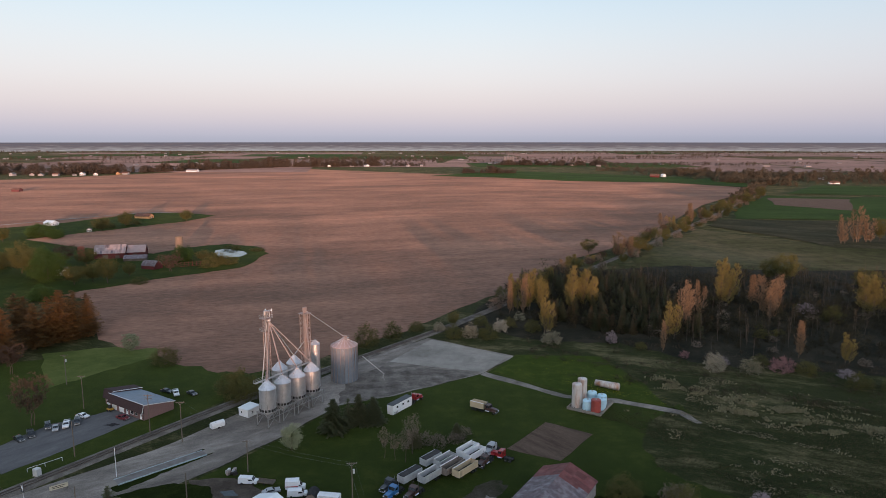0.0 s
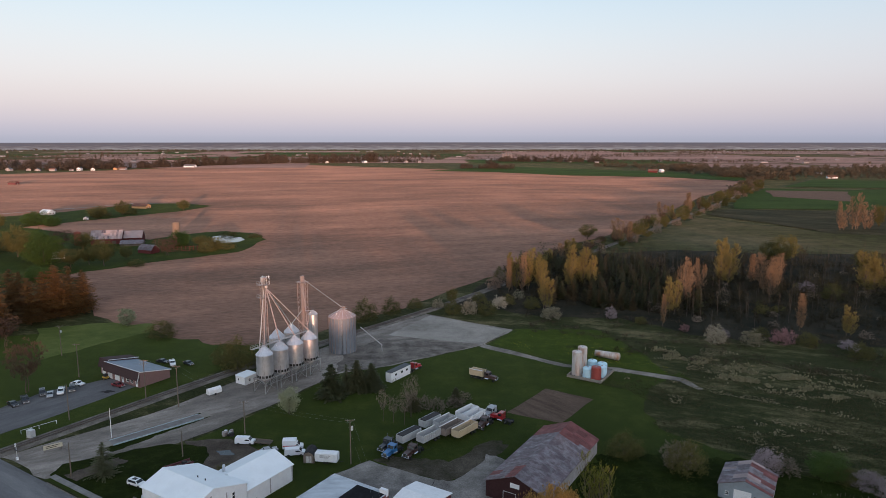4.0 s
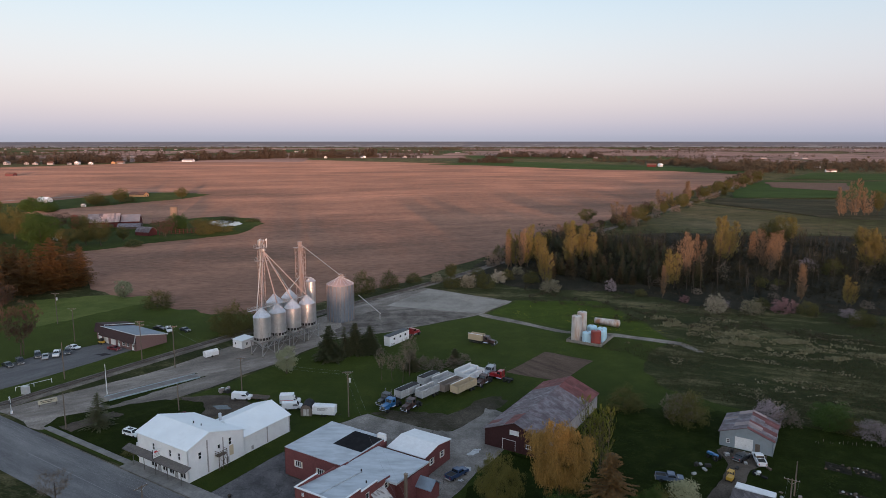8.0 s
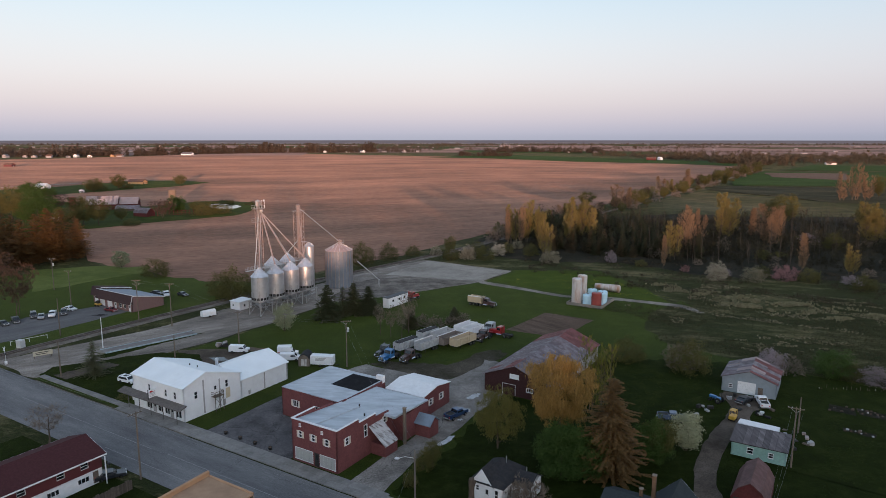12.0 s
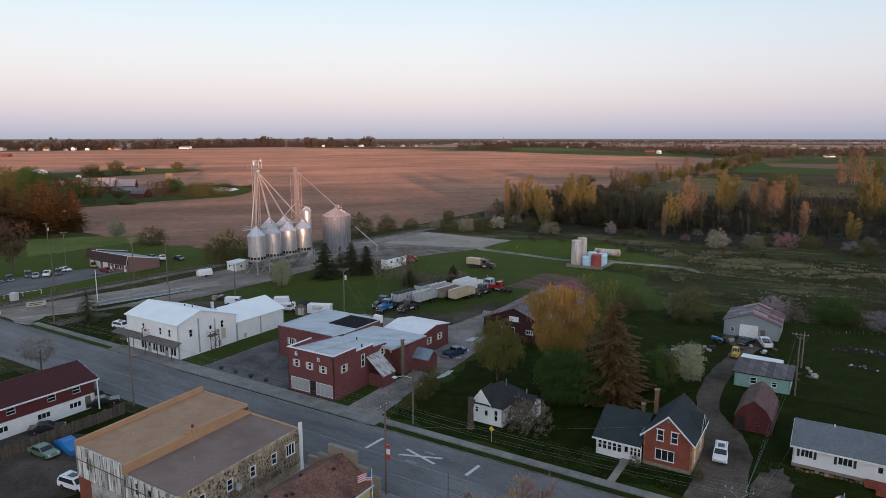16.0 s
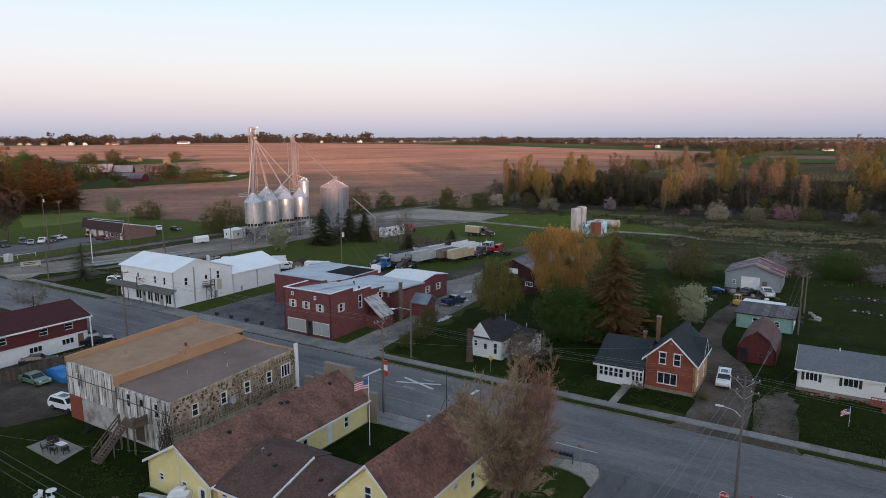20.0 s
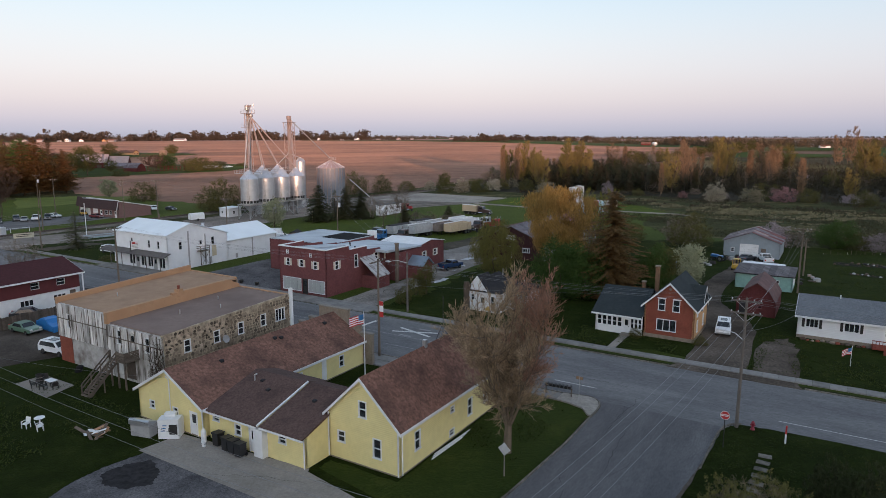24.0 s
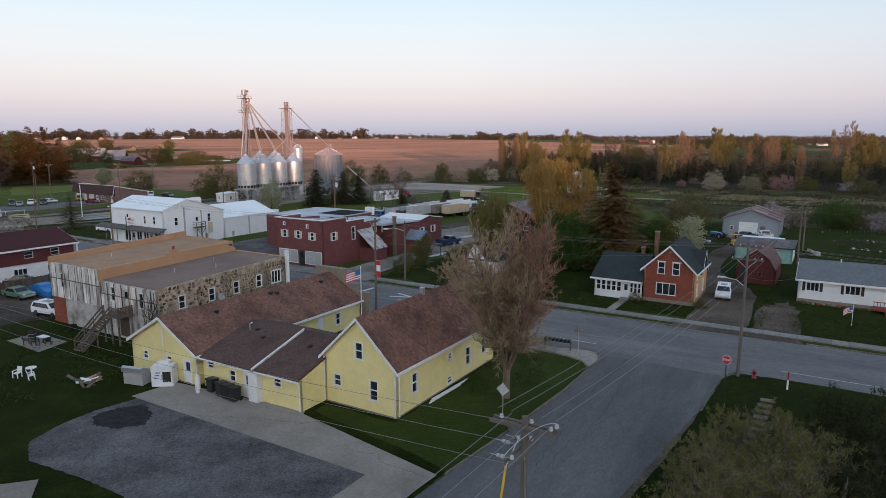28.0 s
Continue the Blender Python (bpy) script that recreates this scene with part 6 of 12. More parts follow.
for f in ((0, 1, 4), (1, 2, 5, 4), (2, 3, 5), (3, 0, 4, 5), (3, 2, 1, 0)):
    bm.faces.new([c[i] for i in f])
part("roof", bm, M_SHINGLE_BLK, t, "hipped worn black shingle roof")
gb = part("front_gable", prism([(0.25, 2.95), (3.75, 2.95), (2.0, 5.25)], -0.06, 3.2, "y"), M_WHITE_SIDE, t)
for s in (-1, 1):
    part("roof_slope", prism([(2.0, 5.28), (2.0 + s * 2.05, 2.6), (2.0 + s * 2.05, 2.72), (2.0, 5.4)], -0.12, 3.4, "y"), M_SHINGLE_BLK, gb)
    part("fascia", prism([(2.0, 5.16), (2.0 + s * 2.08, 2.46), (2.0 + s * 2.08, 2.66), (2.0, 5.40)], -0.2, -0.125, "y"), M_WHITE, gb)
part("roof_pipe", T((3.6, 5.2, 4.6), (3.6, 5.2, 5.7), 0.06), M_GALV, t)
part("roof_pipe", T((7.0, 5.6, 3.4), (7.0, 5.6, 4.6), 0.08), M_GALV, t)
part("side_wing", B(5.6, 8.6, 3.2, 7.6, 0, 2.6), M_WHITE_SIDE, t)
part("wing_roof", prism([(3.0, 2.5), (5.4, 3.8), (7.8, 2.5), (7.8, 2.65), (5.4, 3.95), (3.0, 2.65)], 5.5, 8.9, "x"), M_SHINGLE_BLK, t)

# red brick house with glazed porch
t = thing("brick_house", -20.3, 83.5, 0, 0, "red brick gabled house with dark shingle roof and brick chimney", "house")
house(t, 6.2, 8.6, {"S": gable_top(6.2, 4.4, 7.35), "N": gable_top(6.2, 4.4, 7.35), "E": 4.4, "W": 4.4}, {"S": M_REDBRICK, "N": M_TANBRICK, "E": M_TANBRICK, "W": M_TANBRICK},
      {"S": [("win", 1.7, 3.75, 0.85, 1.55), ("win", 3.5, 3.75, 0.85, 1.55), ("wide", 1.6, 1.1, 2.4, 1.5, {"curtain": 1})],
       "E": [("win", 1.6, 1.0, 0.8, 1.5), ("win", 1.4, 3.1, 0.7, 0.9), ("win", 5.6, 1.0, 0.8, 1.5)]})
gable_roof(t, 6.2, 8.6, 4.4, 7.35, M_SHINGLE_DK, "y", 0.4, 0.35, fascia=M_WHITE)
part("gable_vent", T((3.1, -0.02, 6.6), (3.1, 0.05, 6.6), 0.18, seg=12), M_MORTAR, t)
xg = part("cross_gable", prism([(3.9, 3.8), (7.5, 3.8), (5.7, 6.2)], 3.1, 6.22, "x"), M_TANBRICK, t)
for s in (-1, 1):
    part("roof_slope", prism([(5.7, 6.25), (5.7 + s * 2.15, 3.4), (5.7 + s * 2.15, 3.55), (5.7, 6.4)], 3.1, 6.5, "x"), M_SHINGLE_DK, xg)
    part("bargeboard", prism([(5.7, 6.14), (5.7 + s * 2.15, 3.3), (5.7 + s * 2.15, 3.46), (5.7, 6.32)], 6.5, 6.54, "x"), M_WHITE, xg)
M_SOOTBRICK = mat("sooty_brown_brick", (0.20, 0.118, 0.072), 0.9, 0, 0.3, 6, 0.01, stain=0.5, stain_scale=0.9)
chimney(t, -0.1, 6.6, 0, 8.1, 0.52, M_SOOTBRICK)
for x in (0.9, 2.8):
    part("lintel", B(x + 0.65, x + 1.75, -0.06, 0.0, 5.33, 5.42), M_WHITE, t)
part("foundation", B(-0.03, 6.23, -0.05, 8.6, 0, 0.5), M_MORTAR, t)
t = thing("brick_house_wing", -26.6, 83.0, 0, 0, "dark-roofed side wing with a white glazed porch", "house wing")
ws = [("win", 0.25 + i * 0.68, 0.95, 0.58, 1.3) for i in range(5)] + [("door", 3.75, 0.1, 0.85, 2.15)] + [("win", 4.7 + i * 0.5, 0.95, 0.42, 1.3) for i in range(3)]
house(t, 6.2, 10.0, {"S": 2.6, "N": 3.0, "E": [(0, 2.6), (5.2, 5.1), (10, 2.9)], "W": [(0, 2.9), (4.8, 5.1), (10, 2.6)]}, M_WHITE_SIDE, {"S": ws}, skip="E")
part("roof_slope", prism([(-0.6, 2.5), (5.2, 5.15), (10.4, 2.75), (10.4, 2.9), (5.2, 5.3), (-0.6, 2.65)], -0.4, 6.25, "x"), M_SHINGLE_DK, t)
part("fascia", B(-0.4, 6.2, -0.68, -0.6, 2.4, 2.62), M_WHITE, t)
chimney(t, 4.6, 6.4, 4.4, 5.9, 0.45, M_SOOTBRICK)
part("step", B(3.6, 4.8, -1.0, 0.0, 0, 0.25), M_CONCRETE, t)
flat("garden_path", [(-22.9, 76.4), (-22.9, 82.1), (-21.9, 82.1), (-21.9, 76.4)], 0.09, M_CONCRETE, True, "concrete path to the porch", category="path")

# white ranch house
t = thing("ranch_house", -3.2, 93.4, 0, 0, "long white bungalow with grey shingle roof", "bungalow")
house(t, 19.0, 9.2, {"S": 3.0, "N": 3.0, "E": gable_top(9.2, 3.0, 4.7), "W": gable_top(9.2, 3.0, 4.7)}, M_WHITE_SIDE,
      {"S": [("wide", 0.95, 1.55, 1.4, 1.1, {"curtain": 1}), ("wide", 5.2, 1.55, 1.6, 1.1, {"curtain": 1}), ("door", 9.3, 0.5, 1.0, 2.1), ("wide", 12.0, 1.4, 2.0, 1.2)]})
gable_roof(t, 19.0, 9.2, 3.0, 4.7, M_SHINGLE_GR, "x", 0.45, 0.3, fascia=M_WHITE)
for x in (0.5, 2.45, 4.75, 6.9):
    part("shutter", B(x, x + 0.32, -0.05, 0.0, 1.5, 2.7), M_DARKFRAME, t, "black shutter")
part("foundation", B(-0.03, 19.03, -0.05, 9.2, 0, 0.45), M_MORTAR, t)
part("roof_vent", T((4.5, 4.4, 4.6), (4.5, 4.4, 5.2), 0.08), M_WHITE, t)
dk = thing("porch_deck", 5.0, 91.2, 0, 0, "red-stained wooden porch deck with railing", "deck")
part("platform", B(0, 4.2, 0, 2.1, 0.35, 0.5), M_REDWOOD, dk)
for i in range(13):
    part("baluster", B(0.0 + i * 0.34, 0.06 + i * 0.34, 0.0, 0.06, 0.5, 1.4), M_REDWOOD, dk)
part("handrail", B(-0.05, 4.25, -0.03, 0.09, 1.4, 1.48), M_REDWOOD, dk)
for i in range(3):
    part("step", B(1.2, 2.8, -0.3 - i * 0.3, -i * 0.3, 0.0, 0.35 - i * 0.11), M_REDWOOD, dk)

# sheds behind the brick house
t = thing("steel_shed", -21.0, 152.0, 0, 0, "pale blue-grey steel shed with rusty roof and white roller door", "shed")
house(t, 11.0, 11.0, {"S": gable_top(11.0, 3.3, 5.3), "N": gable_top(11.0, 3.3, 5.3), "E": 3.3, "W": 3.3}, {"S": M_GREYSHED, "N": M_GREYSHED, "E": M_GREYSHED_Y, "W": M_GREYSHED_Y},
      {"S": [("garage", 3.3, 0.1, 3.6, 2.7), ("win", 1.5, 1.0, 0.7, 0.9), ("dark", 7.4, 0.1, 1.0, 2.0)]}, M_WHITE)
gable_roof(t, 11.0, 11.0, 3.3, 5.3, M_RUSTROOF, "y", 0.3, 0.3, sheets=(11, 2, lambda a, b, s: M_REDROOF if s > 0 and noise.noise(Vector((a * 5, b * 3, 9))) > -0.1 else (M_RUSTROOF if noise.noise(Vector((a * 4, b * 3, 2))) > -0.3 else M_PINKTIN)))
t = thing("red_barn", -11.6, 101.5, 0, 0, "small red barn with a curved gambrel roof", "barn")
gam = [(0, 2.1), (0.95, 3.7), (2.6, 4.85), (4.25, 3.7), (5.2, 2.1)]
house(t, 5.2, 9.0, {"S": gam, "N": gam, "E": 2.2, "W": 2.2}, M_BARN_RED, {"S": [("dark", 0.4, 0.1, 1.1, 2.0, {"mat": M_BLACKPLAST}), ("win", 2.9, 1.2, 0.5, 0.5), ("board", 1.9, 2.7, 1.4, 1.3, {"mat": M_BARN_RED})]}, M_MAROON)
for (xa, za), (xb, zb) in zip(gam, gam[1:]):
    part("roof_slope", prism([(xa, za + 0.02), (xb, zb + 0.02), (xb, zb + 0.14), (xa, za + 0.14)], -0.3, 9.3, "y"), M_RUSTDARK, t)
M_SHEDTIN = mat("dull_brown_streaked_tin", (0.082, 0.068, 0.070), 0.75, 0.1, 0.3, 1.0, stain=0.7, stain_scale=0.7, dark_col=(0.19, 0.165, 0.17), stretch=(2.5, 0.4, 1), rnd=0.35)
t = thing("turquoise_shed", -14.3, 120.4, 0, 0, "pale turquoise shed with dark patched tin roof", "shed")
house(t, 8.8, 6.8, {"S": 2.5, "N": 2.9, "E": [(0, 2.5), (6.8, 2.9)], "W": [(0, 2.9), (6.8, 2.5)]}, M_TURQ, {"S": [("win", 2.6, 0.9, 1.0, 1.1), ("win", 6.0, 0.9, 0.8, 0.9)], "E": [("board", 1.0, 0.5, 4.8, 1.6, {"mat": M_WHITE})]})
sl_ = part("roof", prism([(-0.3, 2.5), (7.1, 2.94), (7.1, 3.08), (-0.3, 2.64)], -0.3, 9.1, "x"), M_SHINGLE_BLK, t)
for i in range(9):
    part("roof_sheet", B(-0.3 + i * 1.045 + 0.02, 0.745 + i * 1.045 - 0.02, -0.35, 7.1, 0, 0.04), M_SHEDTIN, sl_).matrix_basis = pose(0, 0, 2.66, 3.4, 0, 0)
t = thing("white_camper", -10.2, 129.2, -4, 0, "white flat-roofed camper trailer behind the shed", "camper")
part("body", rbox(-4.2, 2.8, -1.1, 1.1, 0.6, 3.0, 0.15, 2), M_WHITE, t)
for x in (-2.0, 1.2):
    part("window", B(x - 0.4, x + 0.4, -1.13, -1.1, 1.6, 2.2), M_GLASS, t)
for s in (-1, 1):
    part("wheel", T((-0.5, s * 0.8, 0.35), (-0.5, s * 1.05, 0.35), 0.35, seg=16), M_BLACK, t)

# maroon and white two-storey building at the west end
t = thing("maroon_house", -111.2, 18.0, 0, 0, "two-storey building, maroon siding above white, maroon roof", "house")
ow = [("wide", 37.0 - 4.6 - k, 1.0, 2.0, 0.95) for k in (0.0, 4.6, 14.0, 20.0)]
house(t, 10.2, 37.5, {"S": gable_top(10.2, 4.9, 6.6), "N": gable_top(10.2, 4.9, 6.6), "E": 4.9, "W": 4.9}, M_WHITE,
      {"E": [("wide", 33.4, 1.0, 1.9, 0.9), ("wide", 28.6, 1.0, 1.9, 0.9), ("wide", 22.6, 1.0, 1.9, 0.9), ("win", 34.0, 3.3, 1.3, 1.0), ("win", 30.2, 3.3, 1.3, 1.0), ("win", 24.4, 3.3, 1.3, 1.0), ("win", 18.4, 3.3, 1.3, 1.0), ("dark", 35.9, 0.1, 1.0, 2.1)]})
cl = part("upper_cladding", bmesh.new(), M_MAROON_SIDE, t)
bm = wall_mesh(37.5, 2.45, [(34.0, 0.8, 1.3, 1.0), (30.2, 0.8, 1.3, 1.0), (24.4, 0.8, 1.3, 1.0), (18.4, 0.8, 1.3, 1.0)], lambda a, d_, c: (10.3 - d_, a, 2.5 + c), 0.1)
bm.to_mesh(cl.data)
bm.free()
gable_roof(t, 10.2, 37.5, 4.9, 6.6, M_MAROON_ROOF, "y", 0.7, 0.6, fascia=M_WHITE)
part("porch_post", B(11.6, 11.75, 37.2, 37.35, 0, 4.8), M_WHITE, t)

# low brick building beyond the railway
t = thing("low_brick_building", -214.0, 122.0, 0, 0, "low brown workshop with dark mansard front and slate-blue roof", "workshop")
M_BROWNBRICK = mat("mauve_brown_siding", (0.20, 0.125, 0.118), 0.85, 0, 0.2, 4, 0.01)
M_MANSARD = mat("dark_brown_mansard_shingles", (0.062, 0.040, 0.040), 0.85, 0, 0.3, 3, 0.02)
house(t, 19.2, 11.5, {"S": 5.4, "N": 3.0, "E": [(0, 5.4), (11.5, 3.0)], "W": [(0, 3.0), (11.5, 5.4)]}, {"S": M_BROWNBRICK, "N": M_BROWNBRICK, "E": M_BROWNBRICK, "W": M_BROWNBRICK},
      {"S": [("garage", 1.2, 0.1, 2.6, 2.4), ("garage", 5.4, 0.1, 2.6, 2.4), ("door", 9.4, 0.1, 1.0, 2.1), ("win", 11.8, 0.9, 1.6, 1.3), ("win", 14.4, 0.9, 1.2, 1.3), ("door", 17.2, 0.1, 1.0, 2.1)]})
for k in range(12):
    xa = -0.35 + k * 1.66
    part("mansard_panel", prism([(-0.95, 2.62), (-0.12, 5.5), (-0.02, 5.5), (-0.02, 2.62)], xa, xa + 1.645, "x"), M_MANSARD, t)
rs = part("roof_slope", prism([(0.0, 5.42), (11.9, 2.95), (11.9, 3.1), (0.0, 5.57)], -0.25, 19.35, "x"), M_BLUEROOF, t, "slate-blue sheet roof")
part("bargeboard", prism([(-0.98, 2.55), (-0.1, 5.62), (11.9, 3.12), (11.9, 2.88), (-0.02, 5.36), (-0.75, 2.55)], 19.58, 19.64, "x"), M_WHITE, rs)
part("ridge_cap", B(-0.35, 19.6, -0.14, 0.06, 5.56, 5.66), M_WHITE, rs)
wg = part("west_wing", B(-5.2, 0.0, 1.4, 12.4, 0.0, 3.4), M_BROWNBRICK, t, "brown side wing with a white garage door")
part("garage_door", B(-4.3, -1.5, 1.33, 1.4, 0.1, 2.5), M_WHITE, wg)
for k in range(3):
    xa = -5.4 + k * 1.8
    part("mansard_panel", prism([(0.5, 2.7), (1.3, 5.7), (1.5, 5.7), (1.5, 2.7)], xa, xa + 1.78, "x"), M_MANSARD, wg)
for xa, xb in ((-5.45, -5.15), (-0.25, 0.0)):
    part("gable_cheek", prism([(0.5, 2.7), (1.3, 5.7), (1.5, 5.7), (12.4, 3.6), (12.4, 2.7)], xa, xb, "x"), M_MANSARD, wg)
part("wing_roof", prism([(1.5, 5.62), (12.5, 3.5), (12.5, 3.62), (1.5, 5.76)], -5.15, -0.25, "x"), M_MANSARD, wg)
part("wing_bargeboard", prism([(0.42, 2.62), (1.28, 5.82), (12.5, 3.7), (12.5, 3.5), (1.36, 5.62), (0.62, 2.62)], -0.02, 0.06, "x"), M_WHITE, wg)

# ---- grain elevator ----
def bolted_bin(u, v, r, z0, eave, apex, label, ribs=0, hopper=False, group=""):
    metal = M_GALV_OLD if ribs else M_GALV
    t = thing("grain_bin", u, v, 0, 0, label, "grain bin", group)
    rings = [(r, z0)]
    shell = part("shell", lathe([(r, z0), (r, eave)], 40), metal, t, smooth=True)
    n = max(3, int((eave - z0) / 1.1))
    for i in range(n + 1):
        z = z0 + (eave - z0) * i / n
        part("seam_ring", lathe([(r + 0.005, z - 0.05), (r + 0.045, z - 0.02), (r + 0.045, z + 0.02), (r + 0.005, z + 0.05)], 40), metal, shell, smooth=True)
    for i in range(ribs):
        a = 2 * math.pi * i / ribs
        c, s = math.cos(a), math.sin(a)
        part("stiffener", T(((r + 0.07) * c, (r + 0.07) * s, z0), ((r + 0.07) * c, (r + 0.07) * s, eave), 0.10, seg=4), M_STEEL_RUST, shell)
    roof = part("roof", lathe([(r + 0.15, eave - 0.08), (r + 0.15, eave), (0.5, apex - 0.15), (0.5, apex + 0.15), (0.0, apex + 0.25)], 40), M_PINKTIN if ribs else M_GALV_ROOF, t)
    for i in range(16):
        a = 2 * math.pi * i / 16
        c, s = math.cos(a), math.sin(a)
        part("roof_rib", T(((r + 0.1) * c, (r + 0.1) * s, eave + 0.05), (0.5 * c, 0.5 * s, apex - 0.08), 0.05, seg=4), M_GALV_ROOF, roof)
    for i in range(3):
        a = 2 * math.pi * i / 3 + 0.5
        part("roof_vent", rbox(0.6 * r * math.cos(a) - 0.2, 0.6 * r * math.cos(a) + 0.2, 0.6 * r * math.sin(a) - 0.2, 0.6 * r * math.sin(a) + 0.2, eave + (apex - eave) * 0.4, eave + (apex - eave) * 0.4 + 0.55, 0.05, 1), M_GALV, roof)
    # ladder up the side that faces the yard
    a = -0.9
    c, s = math.cos(a), math.sin(a)
    lad = part("ladder", bmesh.new(), M_STEEL, t)
    bm = bmesh.new()
    for o in (-0.22, 0.22):
        tube(bm, ((r + 0.2) * c - o * s, (r + 0.2) * s + o * c, z0), ((r + 0.2) * c - o * s, (r + 0.2) * s + o * c, eave + 0.6), 0.03, seg=4)
    for i in range(int((eave - z0) / 0.4)):
        z = z0 + 0.3 + i * 0.4
        tube(bm, ((r + 0.2) * c + 0.22 * s, (r + 0.2) * s - 0.22 * c, z), ((r + 0.2) * c - 0.22 * s, (r + 0.2) * s + 0.22 * c, z), 0.02, seg=4)
    bm.to_mesh(lad.data)
    bm.free()
    if hopper:
        part("hopper", lathe([(0.35, z0 - 2.6), (r - 0.05, z0 + 0.1)], 32), M_GALV_ROOF, t, "steel hopper cone under the bin", smooth=True)
        part("skirt_beam", lathe([(r + 0.02, z0 - 0.1), (r + 0.12, z0 - 0.1), (r + 0.12, z0 + 0.15), (r + 0.02, z0 + 0.15)], 32), M_STEEL, t)
        # solid dark plates stand in for the shade of openings in the skirt
        for i in range(16):
            a = 2 * math.pi * (i + 0.5) / 16
            bm = B(-0.36, 0.36, -0.04, 0.04, 0.25, 1.05)
            bm.transform(Matrix.Rotation(a + math.pi / 2, 4, "Z") @ Matrix.Translation((0, -(r + 0.03), z0)))
            part("dark_panel", bm, M_DARKFRAME, t, "dark square plate in place of a shaded skirt opening")
        for i in range(8):
            a = 2 * math.pi * i / 8
            part("rib", T(((r + 0.06) * math.cos(a), (r + 0.06) * math.sin(a), z0), ((r + 0.06) * math.cos(a), (r + 0.06) * math.sin(a), z0 + 2.6), 0.06, seg=4), M_STEEL, t)
    return t


BINS = [142.3, 149.1, 156.0, 162.9]
for v in BINS:
    bolted_bin(-157.5, v, 2.65, 4.9, 12.6, 15.2, "shiny galvanised hopper bin on a steel frame", 0, True, "hopper bins")
bolted_bin(-166.5, 156.5, 2.7, 0.1, 13.2, 15.8, "older galvanised bin behind the hopper bins", 0, False, "rear bins")
bolted_bin(-166.5, 163.6, 2.7, 0.1, 13.4, 16.0, "older galvanised bin behind the hopper bins", 0, False, "rear bins")
bolted_bin(-168.3, 176.4, 1.75, 0.1, 16.6, 17.9, "tall slim galvanised bin with caged ladder", 0)
bolted_bin(-163.5, 187.4, 5.1, 0.15, 14.1, 16.8, "large galvanised grain bin with vertical stiffeners", 22)
t = thing("bin_head_house", -163.0, 187.6, 0, 16.8, "small machine platform on top of the large bin", "platform")
part("deck", B(-0.9, 1.3, -0.8, 0.8, 0.1, 0.2), M_STEEL, t)
part("motor_box", rbox(-0.4, 0.8, -0.4, 0.4, 0.2, 1.1, 0.08), M_STEEL_RUST, t)
for x, y in ((-0.85, -0.75), (1.25, -0.75), (1.25, 0.75), (-0.85, 0.75)):
    part("post", T((x, y, -1.0), (x, y, 1.3), 0.04, seg=5), M_STEEL, t)
part("handrail", T((-0.85, -0.75, 1.25), (1.25, -0.75, 1.25), 0.03, seg=5), M_STEEL, t)

# frame under the hopper bins
t = thing("bin_support_frame", -157.5, 152.6, 0, 0, "steel column frame carrying four hopper bins", "support frame")
for v in [x + o - 152.6 for x in BINS for o in (-2.5, 2.5)]:
    for u in (-2.5, 2.5):
        part("column", B(u - 0.12, u + 0.12, v - 0.12, v + 0.12, 0, 4.85), M_STEEL, t)
        part("footing", B(u - 0.35, u + 0.35, v - 0.35, v + 0.35, 0.0, 0.25), M_CONCRETE, t)
for u in (-2.5, 2.5):
    part("beam", B(u - 0.14, u + 0.14, -13.2, 13.2, 4.55, 4.85), M_STEEL, t)
    part("beam", B(u - 0.08, u + 0.08, -13.2, 13.2, 2.9, 3.05), M_STEEL, t)
    for x in BINS:
        a = x - 152.6
        for k in (-1, 1):
            part("brace", T((u, a - 2.5 * k, 0.3), (u, a + 2.5 * k, 4.5), 0.06, seg=4), M_STEEL, t)
for v in [x + o - 152.6 for x in BINS for o in (-2.5, 2.5)]:
    part("beam", B(-2.5, 2.5, v - 0.1, v + 0.1, 4.5, 4.75), M_STEEL, t)


def lattice(t, half, z0, z1, bays, material, r=0.08):
    """A square lattice mast: four chords, rungs and diagonals."""
    cs = [(-half, -half), (half, -half), (half, half), (-half, half)]
    for x, y in cs:
        part("chord", T((x, y, z0), (x, y, z1), r, seg=5), material, t)
    step = (z1 - z0) / bays
    for k in range(4):
        (xa, ya), (xb, yb) = cs[k], cs[(k + 1) % 4]
        for i in range(bays):
            z = z0 + i * step
            part("rung", T((xa, ya, z), (xb, yb, z), r * 0.6, seg=4), material, t)
            part("diagonal", T((xa, ya, z) if i % 2 else (xb, yb, z), (xb, yb, z + step) if i % 2 else (xa, ya, z + step), r * 0.6, seg=4), material, t)


# bucket elevators
t = thing("bucket_elevator", -166.0, 150.8, 0, 0, "tall bucket elevator with head platform and grain spouts", "elevator")
lattice(t, 0.75, 0.0, 33.0, 22, M_STEEL_RUST, 0.09)
for y in (-0.32, 0.32):
    part("leg_casing", B(-0.2, 0.2, y - 0.22, y + 0.22, 0.0, 34.0), M_STEEL, t)
hd = part("head", rbox(-0.55, 0.55, -0.9, 0.9, 33.8, 35.6, 0.3, 3), M_STEEL, t)
part("motor", T((0.5, 0.2, 35.2), (1.4, 0.2, 35.2), 0.3, seg=12), M_STEEL_RUST, hd)
